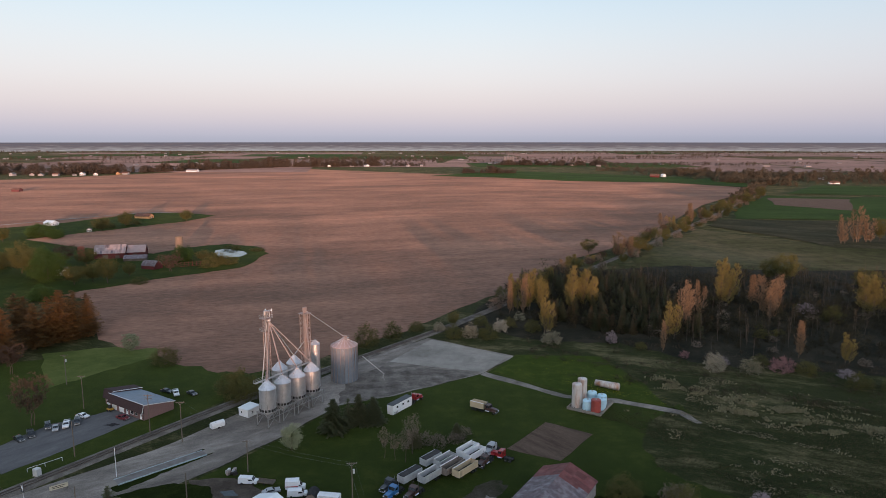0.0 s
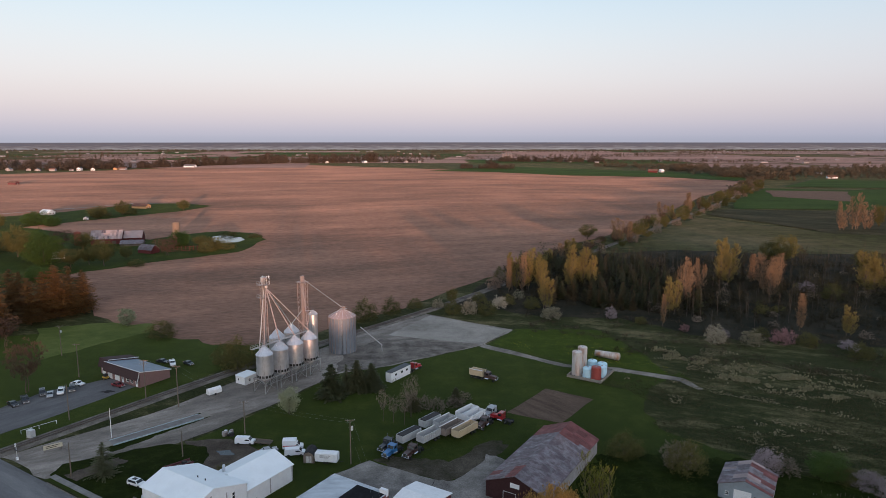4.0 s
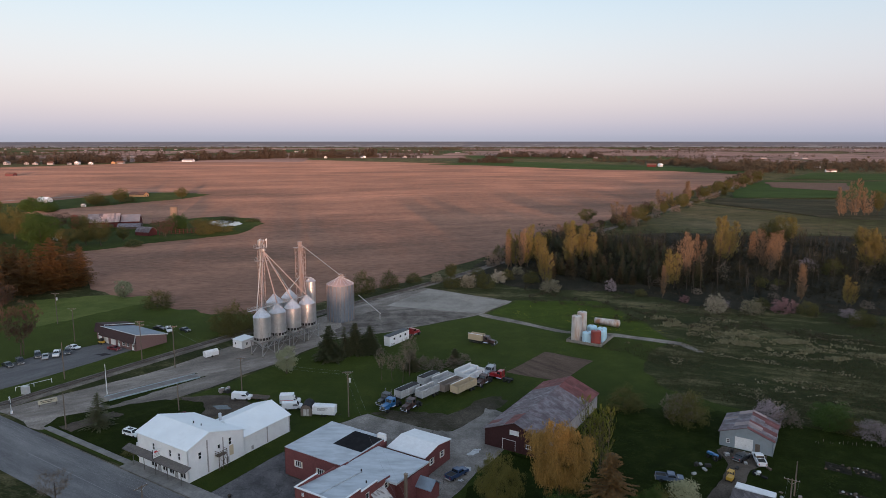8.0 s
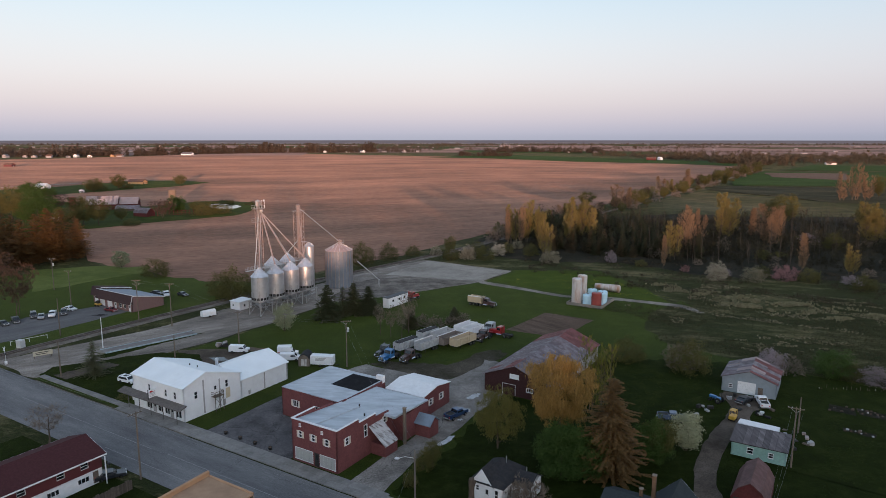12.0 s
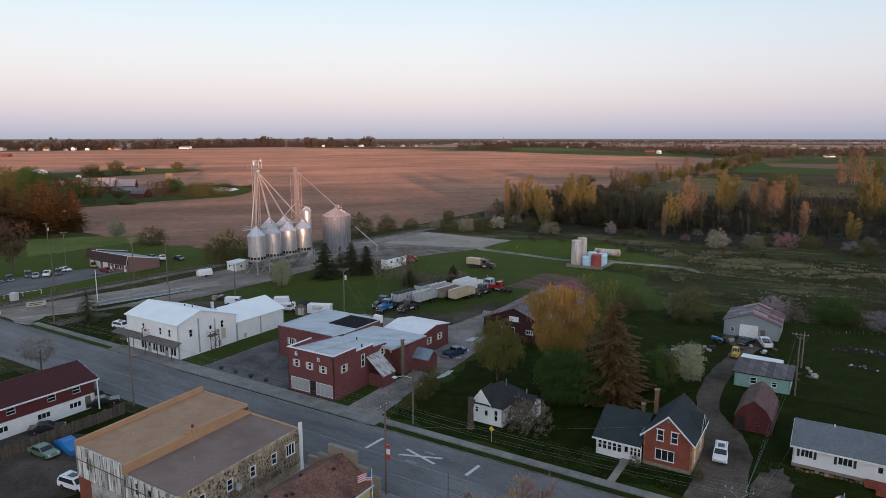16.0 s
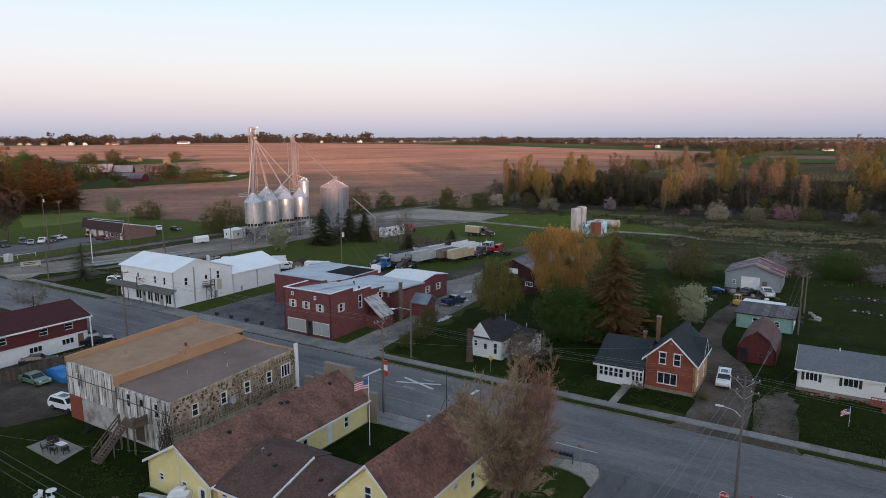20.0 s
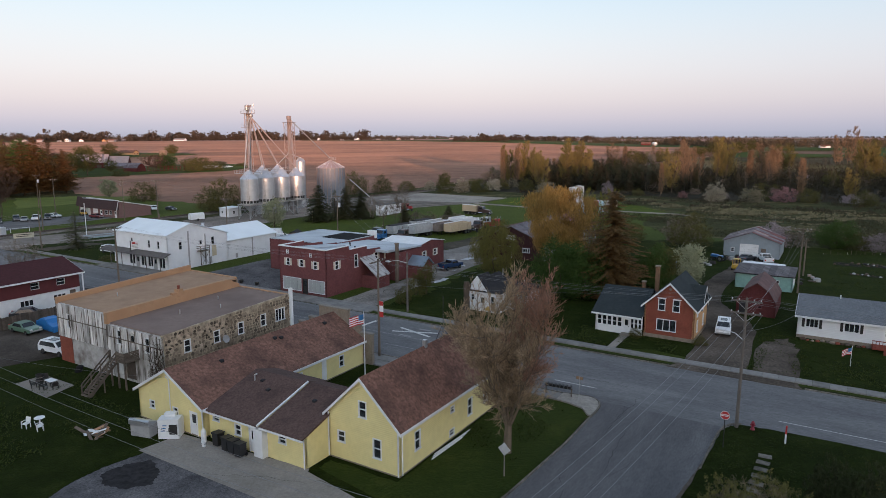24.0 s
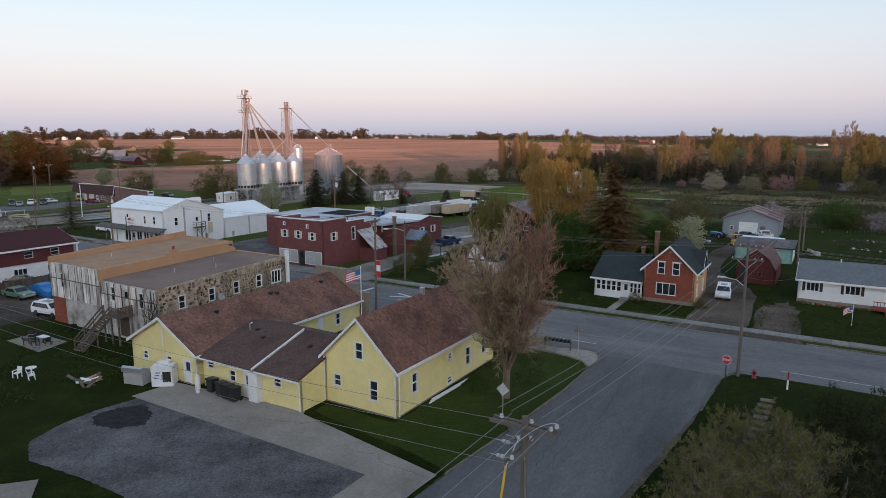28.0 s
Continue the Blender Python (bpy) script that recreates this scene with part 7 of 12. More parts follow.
for z in (32.8, 28.4):
    pf = part("platform", B(-1.6, 1.6, -1.6, 1.6, z, z + 0.1), M_STEEL_RUST, t)
    for k in range(4):
        for s in (-1, 0, 1):
            x, y = [(s * 1.55, -1.55), (1.55, s * 1.55), (s * 1.55, 1.55), (-1.55, s * 1.55)][k]
            part("post", T((x, y, z), (x, y, z + 1.15), 0.035, seg=4), M_STEEL, pf)
        a, b = [((-1.55, -1.55), (1.55, -1.55)), ((1.55, -1.55), (1.55, 1.55)), ((1.55, 1.55), (-1.55, 1.55)), ((-1.55, 1.55), (-1.55, -1.55))][k]
        for h in (0.6, 1.15):
            part("rail", T((*a, z + h), (*b, z + h), 0.03, seg=4), M_STEEL, pf)
for x, y, h in ((-1.5, 1.5, 2.6), (1.5, 1.4, 3.4), (0.2, 1.5, 2.2)):
    an = part("antenna", T((x, y, 33), (x, y, 34.5 + h * 0.5), 0.05, seg=5), M_WHITE, t, "white radio antenna")
    part("antenna_dish", T((x, y - 0.1, 34.2 + h * 0.4), (x, y - 0.35, 34.2 + h * 0.4), 0.28, seg=14), M_WHITE, an)
part("distributor", lathe([(0.3, 31.6), (0.7, 31.9), (0.7, 32.5), (0.3, 32.8)], 16, 0.9, 0.4), M_STEEL, t, smooth=True)
HEAD = Vector((0.9, 0.4, 31.8))
for v in BINS:
    part("grain_spout", T(HEAD, (8.5, v - 150.8, 15.3), 0.19, seg=8), M_STEEL_RUST, t, "straight grain spout pipe")
for v in (156.5, 163.6):
    part("grain_spout", T(HEAD, (-0.5, v - 150.8, 16.0), 0.16, seg=8), M_STEEL, t, "straight grain spout pipe")
part("grain_spout", T((0.6, -0.3, 31.5), (4.2, -7.4, 8.0), 0.17, seg=8), M_STEEL, t, "straight grain spout pipe")
part("spout_drop", T((4.2, -7.4, 8.0), (4.2, -7.4, 3.2), 0.2, seg=8), M_STEEL, t)
t = thing("lattice_mast", -166.4, 169.6, 0, 0, "lattice tower of the second grain elevator", "elevator")
lattice(t, 1.25, 0.0, 30.4, 16, M_STEEL_RUST, 0.1)
part("leg_casing", B(-0.25, 0.25, -0.7, 0.7, 0.0, 31.4), M_STEEL_RUST, t)
part("head", rbox(-0.5, 0.5, -0.8, 0.8, 31.2, 32.6, 0.25, 2), M_STEEL_RUST, t)
part("platform", B(-1.7, 1.7, -1.7, 1.7, 30.3, 30.4), M_STEEL_RUST, t)
part("ladder", T((1.35, 0, 0), (1.35, 0, 31), 0.12, seg=5), M_STEEL_RUST, t)
part("grain_spout", T((0.4, 0.6, 31.0), (2.9, 17.6, 17.6), 0.15, seg=8), M_STEEL, t, "long slanting spout to the large bin")
part("grain_spout", T((0.0, 0.4, 19.5), (-1.9, 6.6, 18.0), 0.14, seg=8), M_STEEL, t)
part("grain_spout", T((0.0, -0.4, 20.0), (0.0, -6.0, 16.2), 0.14, seg=8), M_STEEL, t)
part("grain_spout", T((0.5, -0.4, 30.0), (8.7, -6.8, 15.4), 0.15, seg=8), M_STEEL_RUST, t)
# catwalk over the bins
t = thing("bin_catwalk", -160.3, 152.6, 0, 0, "steel catwalk along the bin roofs", "catwalk")
part("walkway", B(-0.5, 0.5, -13, 13, 14.2, 14.3), M_STEEL, t)
for s in (-0.5, 0.5):
    for z in (14.8, 15.3):
        part("rail", T((s, -13, z), (s, 13, z), 0.035, seg=4), M_STEEL, t)
    bm = bmesh.new()
    for i in range(14):
        tube(bm, (s, -13 + i * 2, 14.2), (s, -13 + i * 2, 15.3), 0.035, seg=4)
    part("rail_posts", bm, M_STEEL, t)
for v in BINS:
    part("strut", T((0.0, v - 152.6, 14.2), (1.4, v - 152.6, 13.2), 0.06, seg=4), M_STEEL, t)
t = thing("loading_auger", -157.0, 190.4, 0, 0, "slanting unloading auger leaning on the large bin", "auger")
part("tube", T((0, 0, 9.8), (6.5, 5.2, 2.2), 0.17, seg=8), M_STEEL, t)
part("tube_leg", T((6.2, 5.0, 2.4), (5.8, 5.2, 0), 0.06, seg=5), M_STEEL, t)
part("tube_leg", T((6.2, 5.0, 2.4), (7.0, 4.6, 0), 0.06, seg=5), M_STEEL, t)
t = thing("control_shed", -171.6, 142.0, 0, 0, "small white elevator control shed", "shed")
house(t, 4.6, 5.0, {"S": 2.7, "N": 2.9, "E": [(0, 2.7), (5, 2.9)], "W": [(0, 2.9), (5, 2.7)]}, M_WHITE_SIDE, {"S": [("door", 0.8, 0.1, 0.95, 2.0)], "E": [("win", 1.5, 1.0, 0.9, 0.9)]})
part("roof", prism([(-0.2, 2.72), (5.2, 2.94), (5.2, 3.06), (-0.2, 2.84)], -0.2, 4.8, "x"), M_WHITE_ROOF, t)
t = thing("covered_trailer", -169.6, 131.5, 78, 0, "small white round-topped cargo trailer", "trailer")
part("body", prism([(-0.95, 0.45), (0.95, 0.45), (0.95, 1.7), (0.6, 2.2), (0, 2.4), (-0.6, 2.2), (-0.95, 1.7)], -2.2, 2.2, "x"), M_WHITE, t)
for s in (-1, 1):
    part("wheel", T((0, s * 0.75, 0.33), (0, s * 1.0, 0.33), 0.33, seg=14), M_BLACK, t)
part("drawbar", T((2.2, 0, 0.5), (3.3, 0, 0.45), 0.06, seg=5), M_DARKFRAME, t)
# weighbridge
M_PALEBLUE = mat("pale_blue_steel_paint", (0.34, 0.42, 0.46), 0.6, 0.1, 0.15, 1.0, stain=0.4, stain_scale=0.5, dark_col=(0.2, 0.19, 0.18))
t = thing("truck_scale", -161.5, 105.6, -13.6, 0.0, "long steel truck scale with concrete edges", "weighbridge")
part("deck", B(-1.6, 1.6, -12.5, 12.5, 0.05, 0.30), M_DECK, t)
for s in (-1.85, 1.75):
    part("edge_rail", B(s, s + 0.14, -12.5, 12.5, 0.05, 0.40), M_PALEBLUE, t)
for s in (-1, 1):
    part("ramp", prism([(12.5 * s, 0.30), (15.2 * s, 0.05), (15.2 * s, 0.0), (12.5 * s, 0.0)], -1.6, 1.6, "x"), M_CONCRETE, t)

# ---- liquid tanks on their pad ----
t = thing("tank_pad", -79.1, 206.6, 0, 0, "raised concrete containment pad", "pad")
part("slab", B(0, 12.0, 0, 13.8, 0, 0.25), M_CONCRETE, t)
for a in ((-0.1, 12.1, -0.1, 0.2), (-0.1, 12.1, 13.6, 13.9), (-0.1, 0.2, 0.2, 13.6), (11.8, 12.1, 0.2, 13.6)):
    part("curb_wall", rbox(*a, 0, 0.95, 0.03, 1), M_CONCRETE, t)


def tank(u, v, r, h, material, label, dome=0.35, z=0.25, name="liquid_tank", group=""):
    t = thing(name, u, v, 0, z, label, "tank", group)
    part("shell", lathe([(r, 0), (r, h)], 32), material, t, smooth=True)
    part("top", lathe([(r, h), (r * 0.92, h + dome * 0.6), (r * 0.4, h + dome), (0, h + dome)], 32), material, t, smooth=True)
    part("manhole", lathe([(0.3, h + dome * 0.8), (0.3, h + dome + 0.18), (0, h + dome + 0.2)], 14), M_GREYTRIM, t)
    for i in range(1, 4):
        z_ = h * i / 4
        part("band", lathe([(r, z_ - 0.05), (r + 0.035, z_), (r, z_ + 0.05)], 32), material, t)
    part("valve_pipe", T((0.0, -r - 0.25, 0.3), (0.0, -r + 0.1, 0.3), 0.09, seg=8), M_DARKFRAME, t)
    return t


tank(-76.9, 209.9, 1.7, 8.3, M_RUSTTANK, "tall steel tank streaked with orange rust", 0.3)
tank(-77.0, 215.4, 1.65, 8.4, M_RUSTTANK, "tall steel tank stained pink with rust", 0.3)
tank(-72.9, 210.0, 1.75, 3.0, M_BLUEPOLY, "pale blue plastic tank with domed top", 0.5, group="blue tanks")
tank(-74.0, 217.6, 1.7, 3.2, M_BLUEPOLY, "pale blue plastic tank with domed top", 0.5, group="blue tanks")
tank(-70.0, 216.4, 1.7, 3.3, M_BLUEPOLY, "pale blue plastic tank with domed top", 0.5, group="blue tanks")
tank(-68.8, 212.6, 1.5, 3.4, M_BLUEPOLY, "pale blue plastic tank with domed top", 0.5, group="blue tanks")
tank(-69.6, 209.0, 1.65, 4.4, M_REDPOLY, "dark red steel tank with a flat top", 0.15)
t = thing("fallen_tank", -73.6, 233.0, 0, 0, "long rusty steel tank lying on the grass", "tank")
bm = lathe([(0, -4.6), (1.15, -4.55), (1.2, -2.0), (1.35, 2.0), (1.45, 4.4), (0.9, 4.75), (0, 4.8)], 28)
bm.transform(Matrix.Translation((0, 0, 1.4)) @ Matrix.Rotation(radians(90), 4, "Y"))
part("shell", bm, M_RUSTTANK, t, smooth=True)
for x in (-2.6, 2.6):
    part("cradle", B(x - 0.2, x + 0.2, -0.9, 0.9, 0, 0.5), M_OLDWOOD_DK, t)

# ---- vehicles ----
PAINTS = {}


def paint(name, c, rough=0.3):
    if name not in PAINTS:
        PAINTS[name] = mat(name + "_car_paint", c, rough, 0.0, 0.06, 3, coat=0.4)
    return PAINTS[name]


def wheel(t, x, y, r, w=0.24):
    s = 1 if y > 0 else -1
    tyre = part("wheel", lathe([(r * 0.55, -w / 2), (r * 0.94, -w / 2), (r, -w / 4), (r, w / 4), (r * 0.94, w / 2), (r * 0.55, w / 2), (r * 0.55, -w / 2)], 18), M_BLACK, t)
    tyre.matrix_basis = Matrix.Translation((x, y, r)) @ Matrix.Rotation(radians(90), 4, "X")
    bm = lathe([(0, -0.05), (r * 0.56, -0.05), (r * 0.56, 0.05), (0, 0.05)], 14)
    part("rim", bm, M_CHROME, tyre).matrix_basis = Matrix.Translation((0, 0, -s * w * 0.4))


def body_mesh(side, half, tuck, z_belt, bev=0.06):
    """A car body from its side outline (x, z): full width below the belt, drawn in above it."""
    bm = prism(side, -half, half, "y")
    for v_ in bm.verts:
        if v_.co.z > z_belt:
            v_.co.y *= 1 - tuck * min(1.0, (v_.co.z - z_belt) / 0.55)
    bmesh.ops.bevel(bm, geom=[e for e in bm.edges], offset=bev, segments=2, affect="EDGES", profile=0.6, clamp_overlap=True)
    return bm


CAR_KINDS = {
    # side outline, side glass, front glass (x, z pairs), half width, wheel places, wheel radius
    "suv": ([(-2.25, 0.4), (2.25, 0.4), (2.3, 0.75), (2.2, 1.0), (1.2, 1.08), (0.55, 1.68), (-1.9, 1.72), (-2.25, 1.15), (-2.3, 0.8)],
            [(0.95, 1.08), (0.45, 1.58), (-1.75, 1.6), (-2.0, 1.12)], ((1.18, 1.1), (0.62, 1.62)), ((-2.2, 1.2), (-1.95, 1.62)), 0.92, (-1.4, 1.45), 0.36),
    "car": ([(-2.3, 0.32), (2.3, 0.32), (2.4, 0.6), (2.25, 0.85), (1.0, 0.93), (0.3, 1.42), (-1.1, 1.42), (-1.7, 0.98), (-2.35, 0.9), (-2.42, 0.6)],
            [(0.8, 0.94), (0.25, 1.34), (-1.0, 1.34), (-1.45, 0.96)], ((0.97, 0.95), (0.37, 1.38)), ((-1.62, 1.0), (-1.15, 1.38)), 0.9, (-1.45, 1.5), 0.32),
    "pickup": ([(-2.8, 0.5), (2.6, 0.5), (2.7, 0.85), (2.6, 1.12), (1.4, 1.2), (0.8, 1.8), (-0.5, 1.82), (-0.7, 1.2), (-2.8, 1.2)],
               [(1.15, 1.2), (0.72, 1.7), (-0.4, 1.72), (-0.5, 1.22)], ((1.36, 1.24), (0.86, 1.74)), ((-0.68, 1.25), (-0.54, 1.74)), 0.95, (-1.8, 1.7), 0.4),
    "van": ([(-2.6, 0.4), (2.5, 0.4), (2.6, 0.8), (2.5, 1.15), (1.75, 1.25), (1.1, 2.0), (-2.55, 2.05), (-2.62, 1.0)],
            [(1.55, 1.28), (1.0, 1.86), (0.2, 1.88), (0.2, 1.28)], ((1.72, 1.3), (1.16, 1.92)), ((-2.6, 1.35), (-2.58, 1.8)), 0.97, (-1.6, 1.6), 0.36),
}


def car(kind, u, v, rot, col, label, name=None, category=None):
    side, glass, front, rear, half, wx, wr = CAR_KINDS[kind]
    t = thing(name or {"suv": "suv", "car": "car", "pickup": "pickup_truck", "van": "van"}[kind], u, v, rot, 0.05, label, category or {"suv": "car", "car": "car", "pickup": "pickup", "van": "van"}[kind])
    belt = 1.1 if kind != "car" else 0.92
    bd = part("body", body_mesh(side, half, 0.14, belt), col, t, smooth=False)
    for s in (-1, 1):
        bm = bmesh.new()
        y = lambda z: s * (half * (1 - 0.14 * max(0, min(1, (z - belt) / 0.55))) + 0.012)
        vs = [bm.verts.new((x, y(z), z)) for x, z in glass]
        bm.faces.new(vs if s < 0 else vs[::-1])
        part("side_window", bm, M_GLASS, bd)
        wheel(t, wx[0], s * (half - 0.1), wr)
        wheel(t, wx[1], s * (half - 0.1), wr)
        part("headlight", rbox(side[2][0] - 0.16, side[2][0] + 0.02, s * 0.62 - 0.17, s * 0.62 + 0.17, 0.68, 0.84, 0.03, 1), M_LAMP, bd)
        part("tail_light", rbox(side[0][0] - 0.06, side[0][0] + 0.08, s * 0.72 - 0.1, s * 0.72 + 0.1, 0.75, 1.0, 0.02, 1), M_RED, bd)
    for (xa, za), (xb, zb), nm, o in ((*front, "windscreen", 0.02), (*rear, "rear_window", -0.02)):
        bm = bmesh.new()
        ha, hb = half * 0.86, half * 0.76
        vs = [bm.verts.new(p) for p in ((xa + o, -ha, za), (xa + o, ha, za), (xb + o, hb, zb), (xb + o, -hb, zb))]
        bm.faces.new(vs if o > 0 else vs[::-1])
        part(nm, bm, M_GLASS, bd)
    part("bumper", rbox(side[1][0] - 0.05, side[1][0] + 0.14, -half + 0.08, half - 0.08, 0.42, 0.62, 0.05, 1), M_GREYTRIM, t)
    part("bumper", rbox(side[0][0] - 0.14, side[0][0] + 0.05, -half + 0.08, half - 0.08, 0.42, 0.62, 0.05, 1), M_GREYTRIM, t)
    if kind == "suv":
        for s in (-1, 1):
            part("roof_rail", T((-1.6, s * 0.62, 1.78), (0.2, s * 0.62, 1.76), 0.03, seg=5), M_GREYTRIM, bd)
        part("sunroof", B(-1.0, 0.2, -0.42, 0.42, 1.7, 1.735), M_GLASS, bd)
    if kind == "pickup":
        part("bed_floor", B(-2.7, -0.8, -0.78, 0.78, 1.19, 1.215), M_DARKFRAME, bd)
        for s in (-1, 1):
            part("bed_side", B(-2.78, -0.72, s * 0.86 - 0.06, s * 0.86 + 0.06, 1.15, 1.36), col, bd)
        part("tailgate", B(-2.82, -2.74, -0.86, 0.86, 0.8, 1.36), col, bd)
    return t


def tractor_unit(u, v, rot, col, label, sleeper=False):
    """A bonneted road tractor, facing its own +x."""
    t = thing("semi_truck", u, v, rot, 0.05, label, "truck")
    part("chassis", B(-3.6, 3.2, -0.45, 0.45, 0.65, 0.95), M_DARKFRAME, t)
    part("bonnet", prism([(1.0, 0.9), (3.3, 0.9), (3.4, 1.55), (3.1, 1.8), (1.0, 1.95)], -0.72, 0.72, "y"), col, t)
    cab = part("cab", prism([(-0.7, 0.9), (1.0, 0.9), (1.05, 1.95), (0.75, 2.85), (-0.7, 2.95)], -1.05, 1.05, "y"), col, t)
    bmw = bmesh.new()
    vs = [bmw.verts.new(p) for p in ((1.07, -0.95, 2.0), (1.07, 0.95, 2.0), (0.8, 0.9, 2.75), (0.8, -0.9, 2.75))]
    bmw.faces.new(vs)
    part("windscreen", bmw, M_GLASS, cab)
    for s in (-1, 1):
        part("side_window", B(-0.3, 0.7, s * 1.055 - 0.01, s * 1.055 + 0.01, 1.95, 2.6), M_GLASS, cab)
        part("mudguard", rbox(2.0, 3.3, s * 0.95 - 0.25, s * 0.95 + 0.25, 0.95, 1.25, 0.1, 2), col, t)
        part("fuel_tank", T((-0.6, s * 0.95, 0.75), (0.9, s * 0.95, 0.75), 0.3, seg=14), M_CHROME, t)
        part("exhaust_stack", T((-0.85, s * 0.9, 0.9), (-0.85, s * 0.9, 3.6), 0.08, seg=8), M_CHROME, t)
        part("headlight", rbox(3.25, 3.45, s * 0.9 - 0.15, s * 0.9 + 0.15, 0.95, 1.2, 0.04, 1), M_LAMP, t)
        wheel(t, 2.6, s * 1.0, 0.5, 0.3)
        for x in (-1.7, -3.0):
            wheel(t, x, s * 0.9, 0.5, 0.5)
    part("grille", B(3.32, 3.42, -0.55, 0.55, 0.95, 1.7), M_CHROME, t)
    part("bumper", rbox(3.35, 3.6, -1.1, 1.1, 0.5, 0.8, 0.05, 1), M_CHROME, t)
    if sleeper:
        part("sleeper", rbox(-1.9, -0.7, -1.05, 1.05, 0.95, 2.9, 0.08, 1), col, t)
    return t


def grain_trailer(u, v, rot, length, col, label, tarp=None, h=1.85):
    """An open-topped bulk trailer with ribs and a roll-up tarp, axles at its own -x end."""
    t = thing("bulk_trailer", u, v, rot, 0.05, label, "trailer")
    hl = length / 2
    part("chassis", B(-hl, hl, -0.4, 0.4, 0.85, 1.1), M_DARKFRAME, t)
    bm = bmesh.new()
    for s in (-1, 1):
        box(bm, -hl, hl, s * 1.2 - 0.05, s * 1.2 + 0.05, 1.15, 1.15 + h)
    box(bm, -hl, -hl + 0.08, -1.15, 1.15, 1.15, 1.15 + h)
    box(bm, hl - 0.08, hl, -1.15, 1.15, 1.15, 1.15 + h)
    box(bm, -hl, hl, -1.15, 1.15, 1.1, 1.2)
    bx = part("box", bm, col, t)
    n = int(length / 0.75)
    for i in range(n + 1):
        x = -hl + length * i / n
        for s in (-1, 1):
            part("rib", B(x - 0.05, x + 0.05, s * 1.29 - 0.05, s * 1.29 + 0.05, 1.15, 1.15 + h), col, bx)
    for s in (-1, 1):
        part("top_rail", B(-hl, hl, s * 1.22 - 0.09, s * 1.22 + 0.09, 1.12 + h, 1.27 + h), col, bx)
    if tarp:
        part("tarp", prism([(-1.2, 1.25 + h), (-0.6, 1.5 + h), (0.6, 1.5 + h), (1.2, 1.25 + h)], -hl, hl, "x"), tarp, t, "stretched load cover")
    else:
        part("tarp_roll", T((-hl, -1.1, 1.38 + h), (hl, -1.1, 1.38 + h), 0.13, seg=8), M_WHITE, t)
        part("load_floor", B(-hl + 0.1, hl - 0.1, -1.1, 1.1, 1.2, 1.6), M_DARKFRAME, t)
    for x in (-hl + 0.9, -hl + 2.2):
        for s in (-1, 1):
            wheel(t, x, s * 0.95, 0.5, 0.5)
    for s in (-1, 1):
        part("landing_leg", B(hl - 2.2, hl - 2.05, s * 0.7 - 0.07, s * 0.7 + 0.07, 0.05, 1.1), M_DARKFRAME, t)
    return t


P_WHITE = paint("white", (0.72, 0.73, 0.75))
P_BLUE = paint("blue", (0.03, 0.13, 0.30))
P_RED = paint("red", (0.30, 0.02, 0.025))
P_CRIMSON = paint("crimson", (0.17, 0.015, 0.02))
P_NAVY = paint("navy", (0.014, 0.04, 0.11))
P_DARK = paint("dark", (0.018, 0.02, 0.025))
P_BROWN = paint("brown", (0.06, 0.03, 0.025), 0.6)
P_GREEN = paint("sage_green", (0.10, 0.17, 0.12), 0.4)
P_TAN = paint("tan", (0.50, 0.40, 0.27), 0.55)
P_GREY = paint("grey", (0.30, 0.31, 0.33))
P_ALU = mat("dull_aluminium", (0.50, 0.51, 0.52), 0.5, 0.3, 0.15, 2, stain=0.3, stain_scale=0.8)
P_RUSTBOX = mat("brown_grey_trailer_paint", (0.24, 0.20, 0.175), 0.6, 0.2, 0.2, 2, stain=0.4, stain_scale=0.8)
P_YEL = paint("yellow", (0.50, 0.30, 0.04), 0.55)

# semi trucks and bulk trailers in the truck yard
for u, v, ln, col, tarp, lb in ((-97.0, 137.0, 7.2, P_ALU, M_OLDTARP, "ribbed aluminium bulk trailer with a dark cover"), (-92.4, 140.0, 7.2, P_ALU, None, "ribbed aluminium bulk trailer, open on top"),
                                (-97.3, 147.9, 6.6, P_ALU, M_OLDTARP, "silver bulk trailer with a dark cover"), (-93.4, 149.4, 7.0, P_ALU, None, "silver bulk trailer, open on top"),
                                (-89.6, 147.2, 8.0, P_RUSTBOX, None, "brown-grey ribbed bulk trailer, open on top"), (-86.0, 148.2, 8.4, P_TAN, None, "tan bulk trailer with a white tarp roll"),
                                (-91.2, 158.4, 7.4, P_WHITE, None, "white bulk trailer with tarp roll"), (-88.2, 157.4, 7.4, P_WHITE, None, "white bulk trailer with tarp roll")):
    grain_trailer(u, v, -98, ln, col, lb, tarp)
tractor_unit(-96.4, 128.8, -90, P_BLUE, "bright blue bonneted semi truck")
tractor_unit(-91.8, 131.4, -90, P_BROWN, "old rusty brown semi truck")
tractor_unit(-99.4, 131.0, -90, P_DARK, "black semi truck beside the blue one")
tractor_unit(-84.2, 156.4, -90, P_BROWN, "old brown semi truck at the end of the row")
tractor_unit(-86.0, 163.6, -90, P_GREY, "grey semi truck at the end of the row", True)
tractor_unit(-81.6, 162.0, 180, P_RED, "red bonneted semi truck")
tractor_unit(-100.9, 189.4, 0, P_BROWN, "old dark-cabbed grain truck cab")
grain_trailer(-104.8, 189.4, 0, 5.2, P_TAN, "tan grain truck box with white rails", None)
# office trailer with red tractor
t = thing("office_trailer", -128.0, 175.0, 88, 0.05, "long white office trailer with small windows", "trailer")
part("body", rbox(-5.4, 5.4, -1.25, 1.25, 1.0, 3.4, 0.06, 1), M_WHITE_STEEL, t)
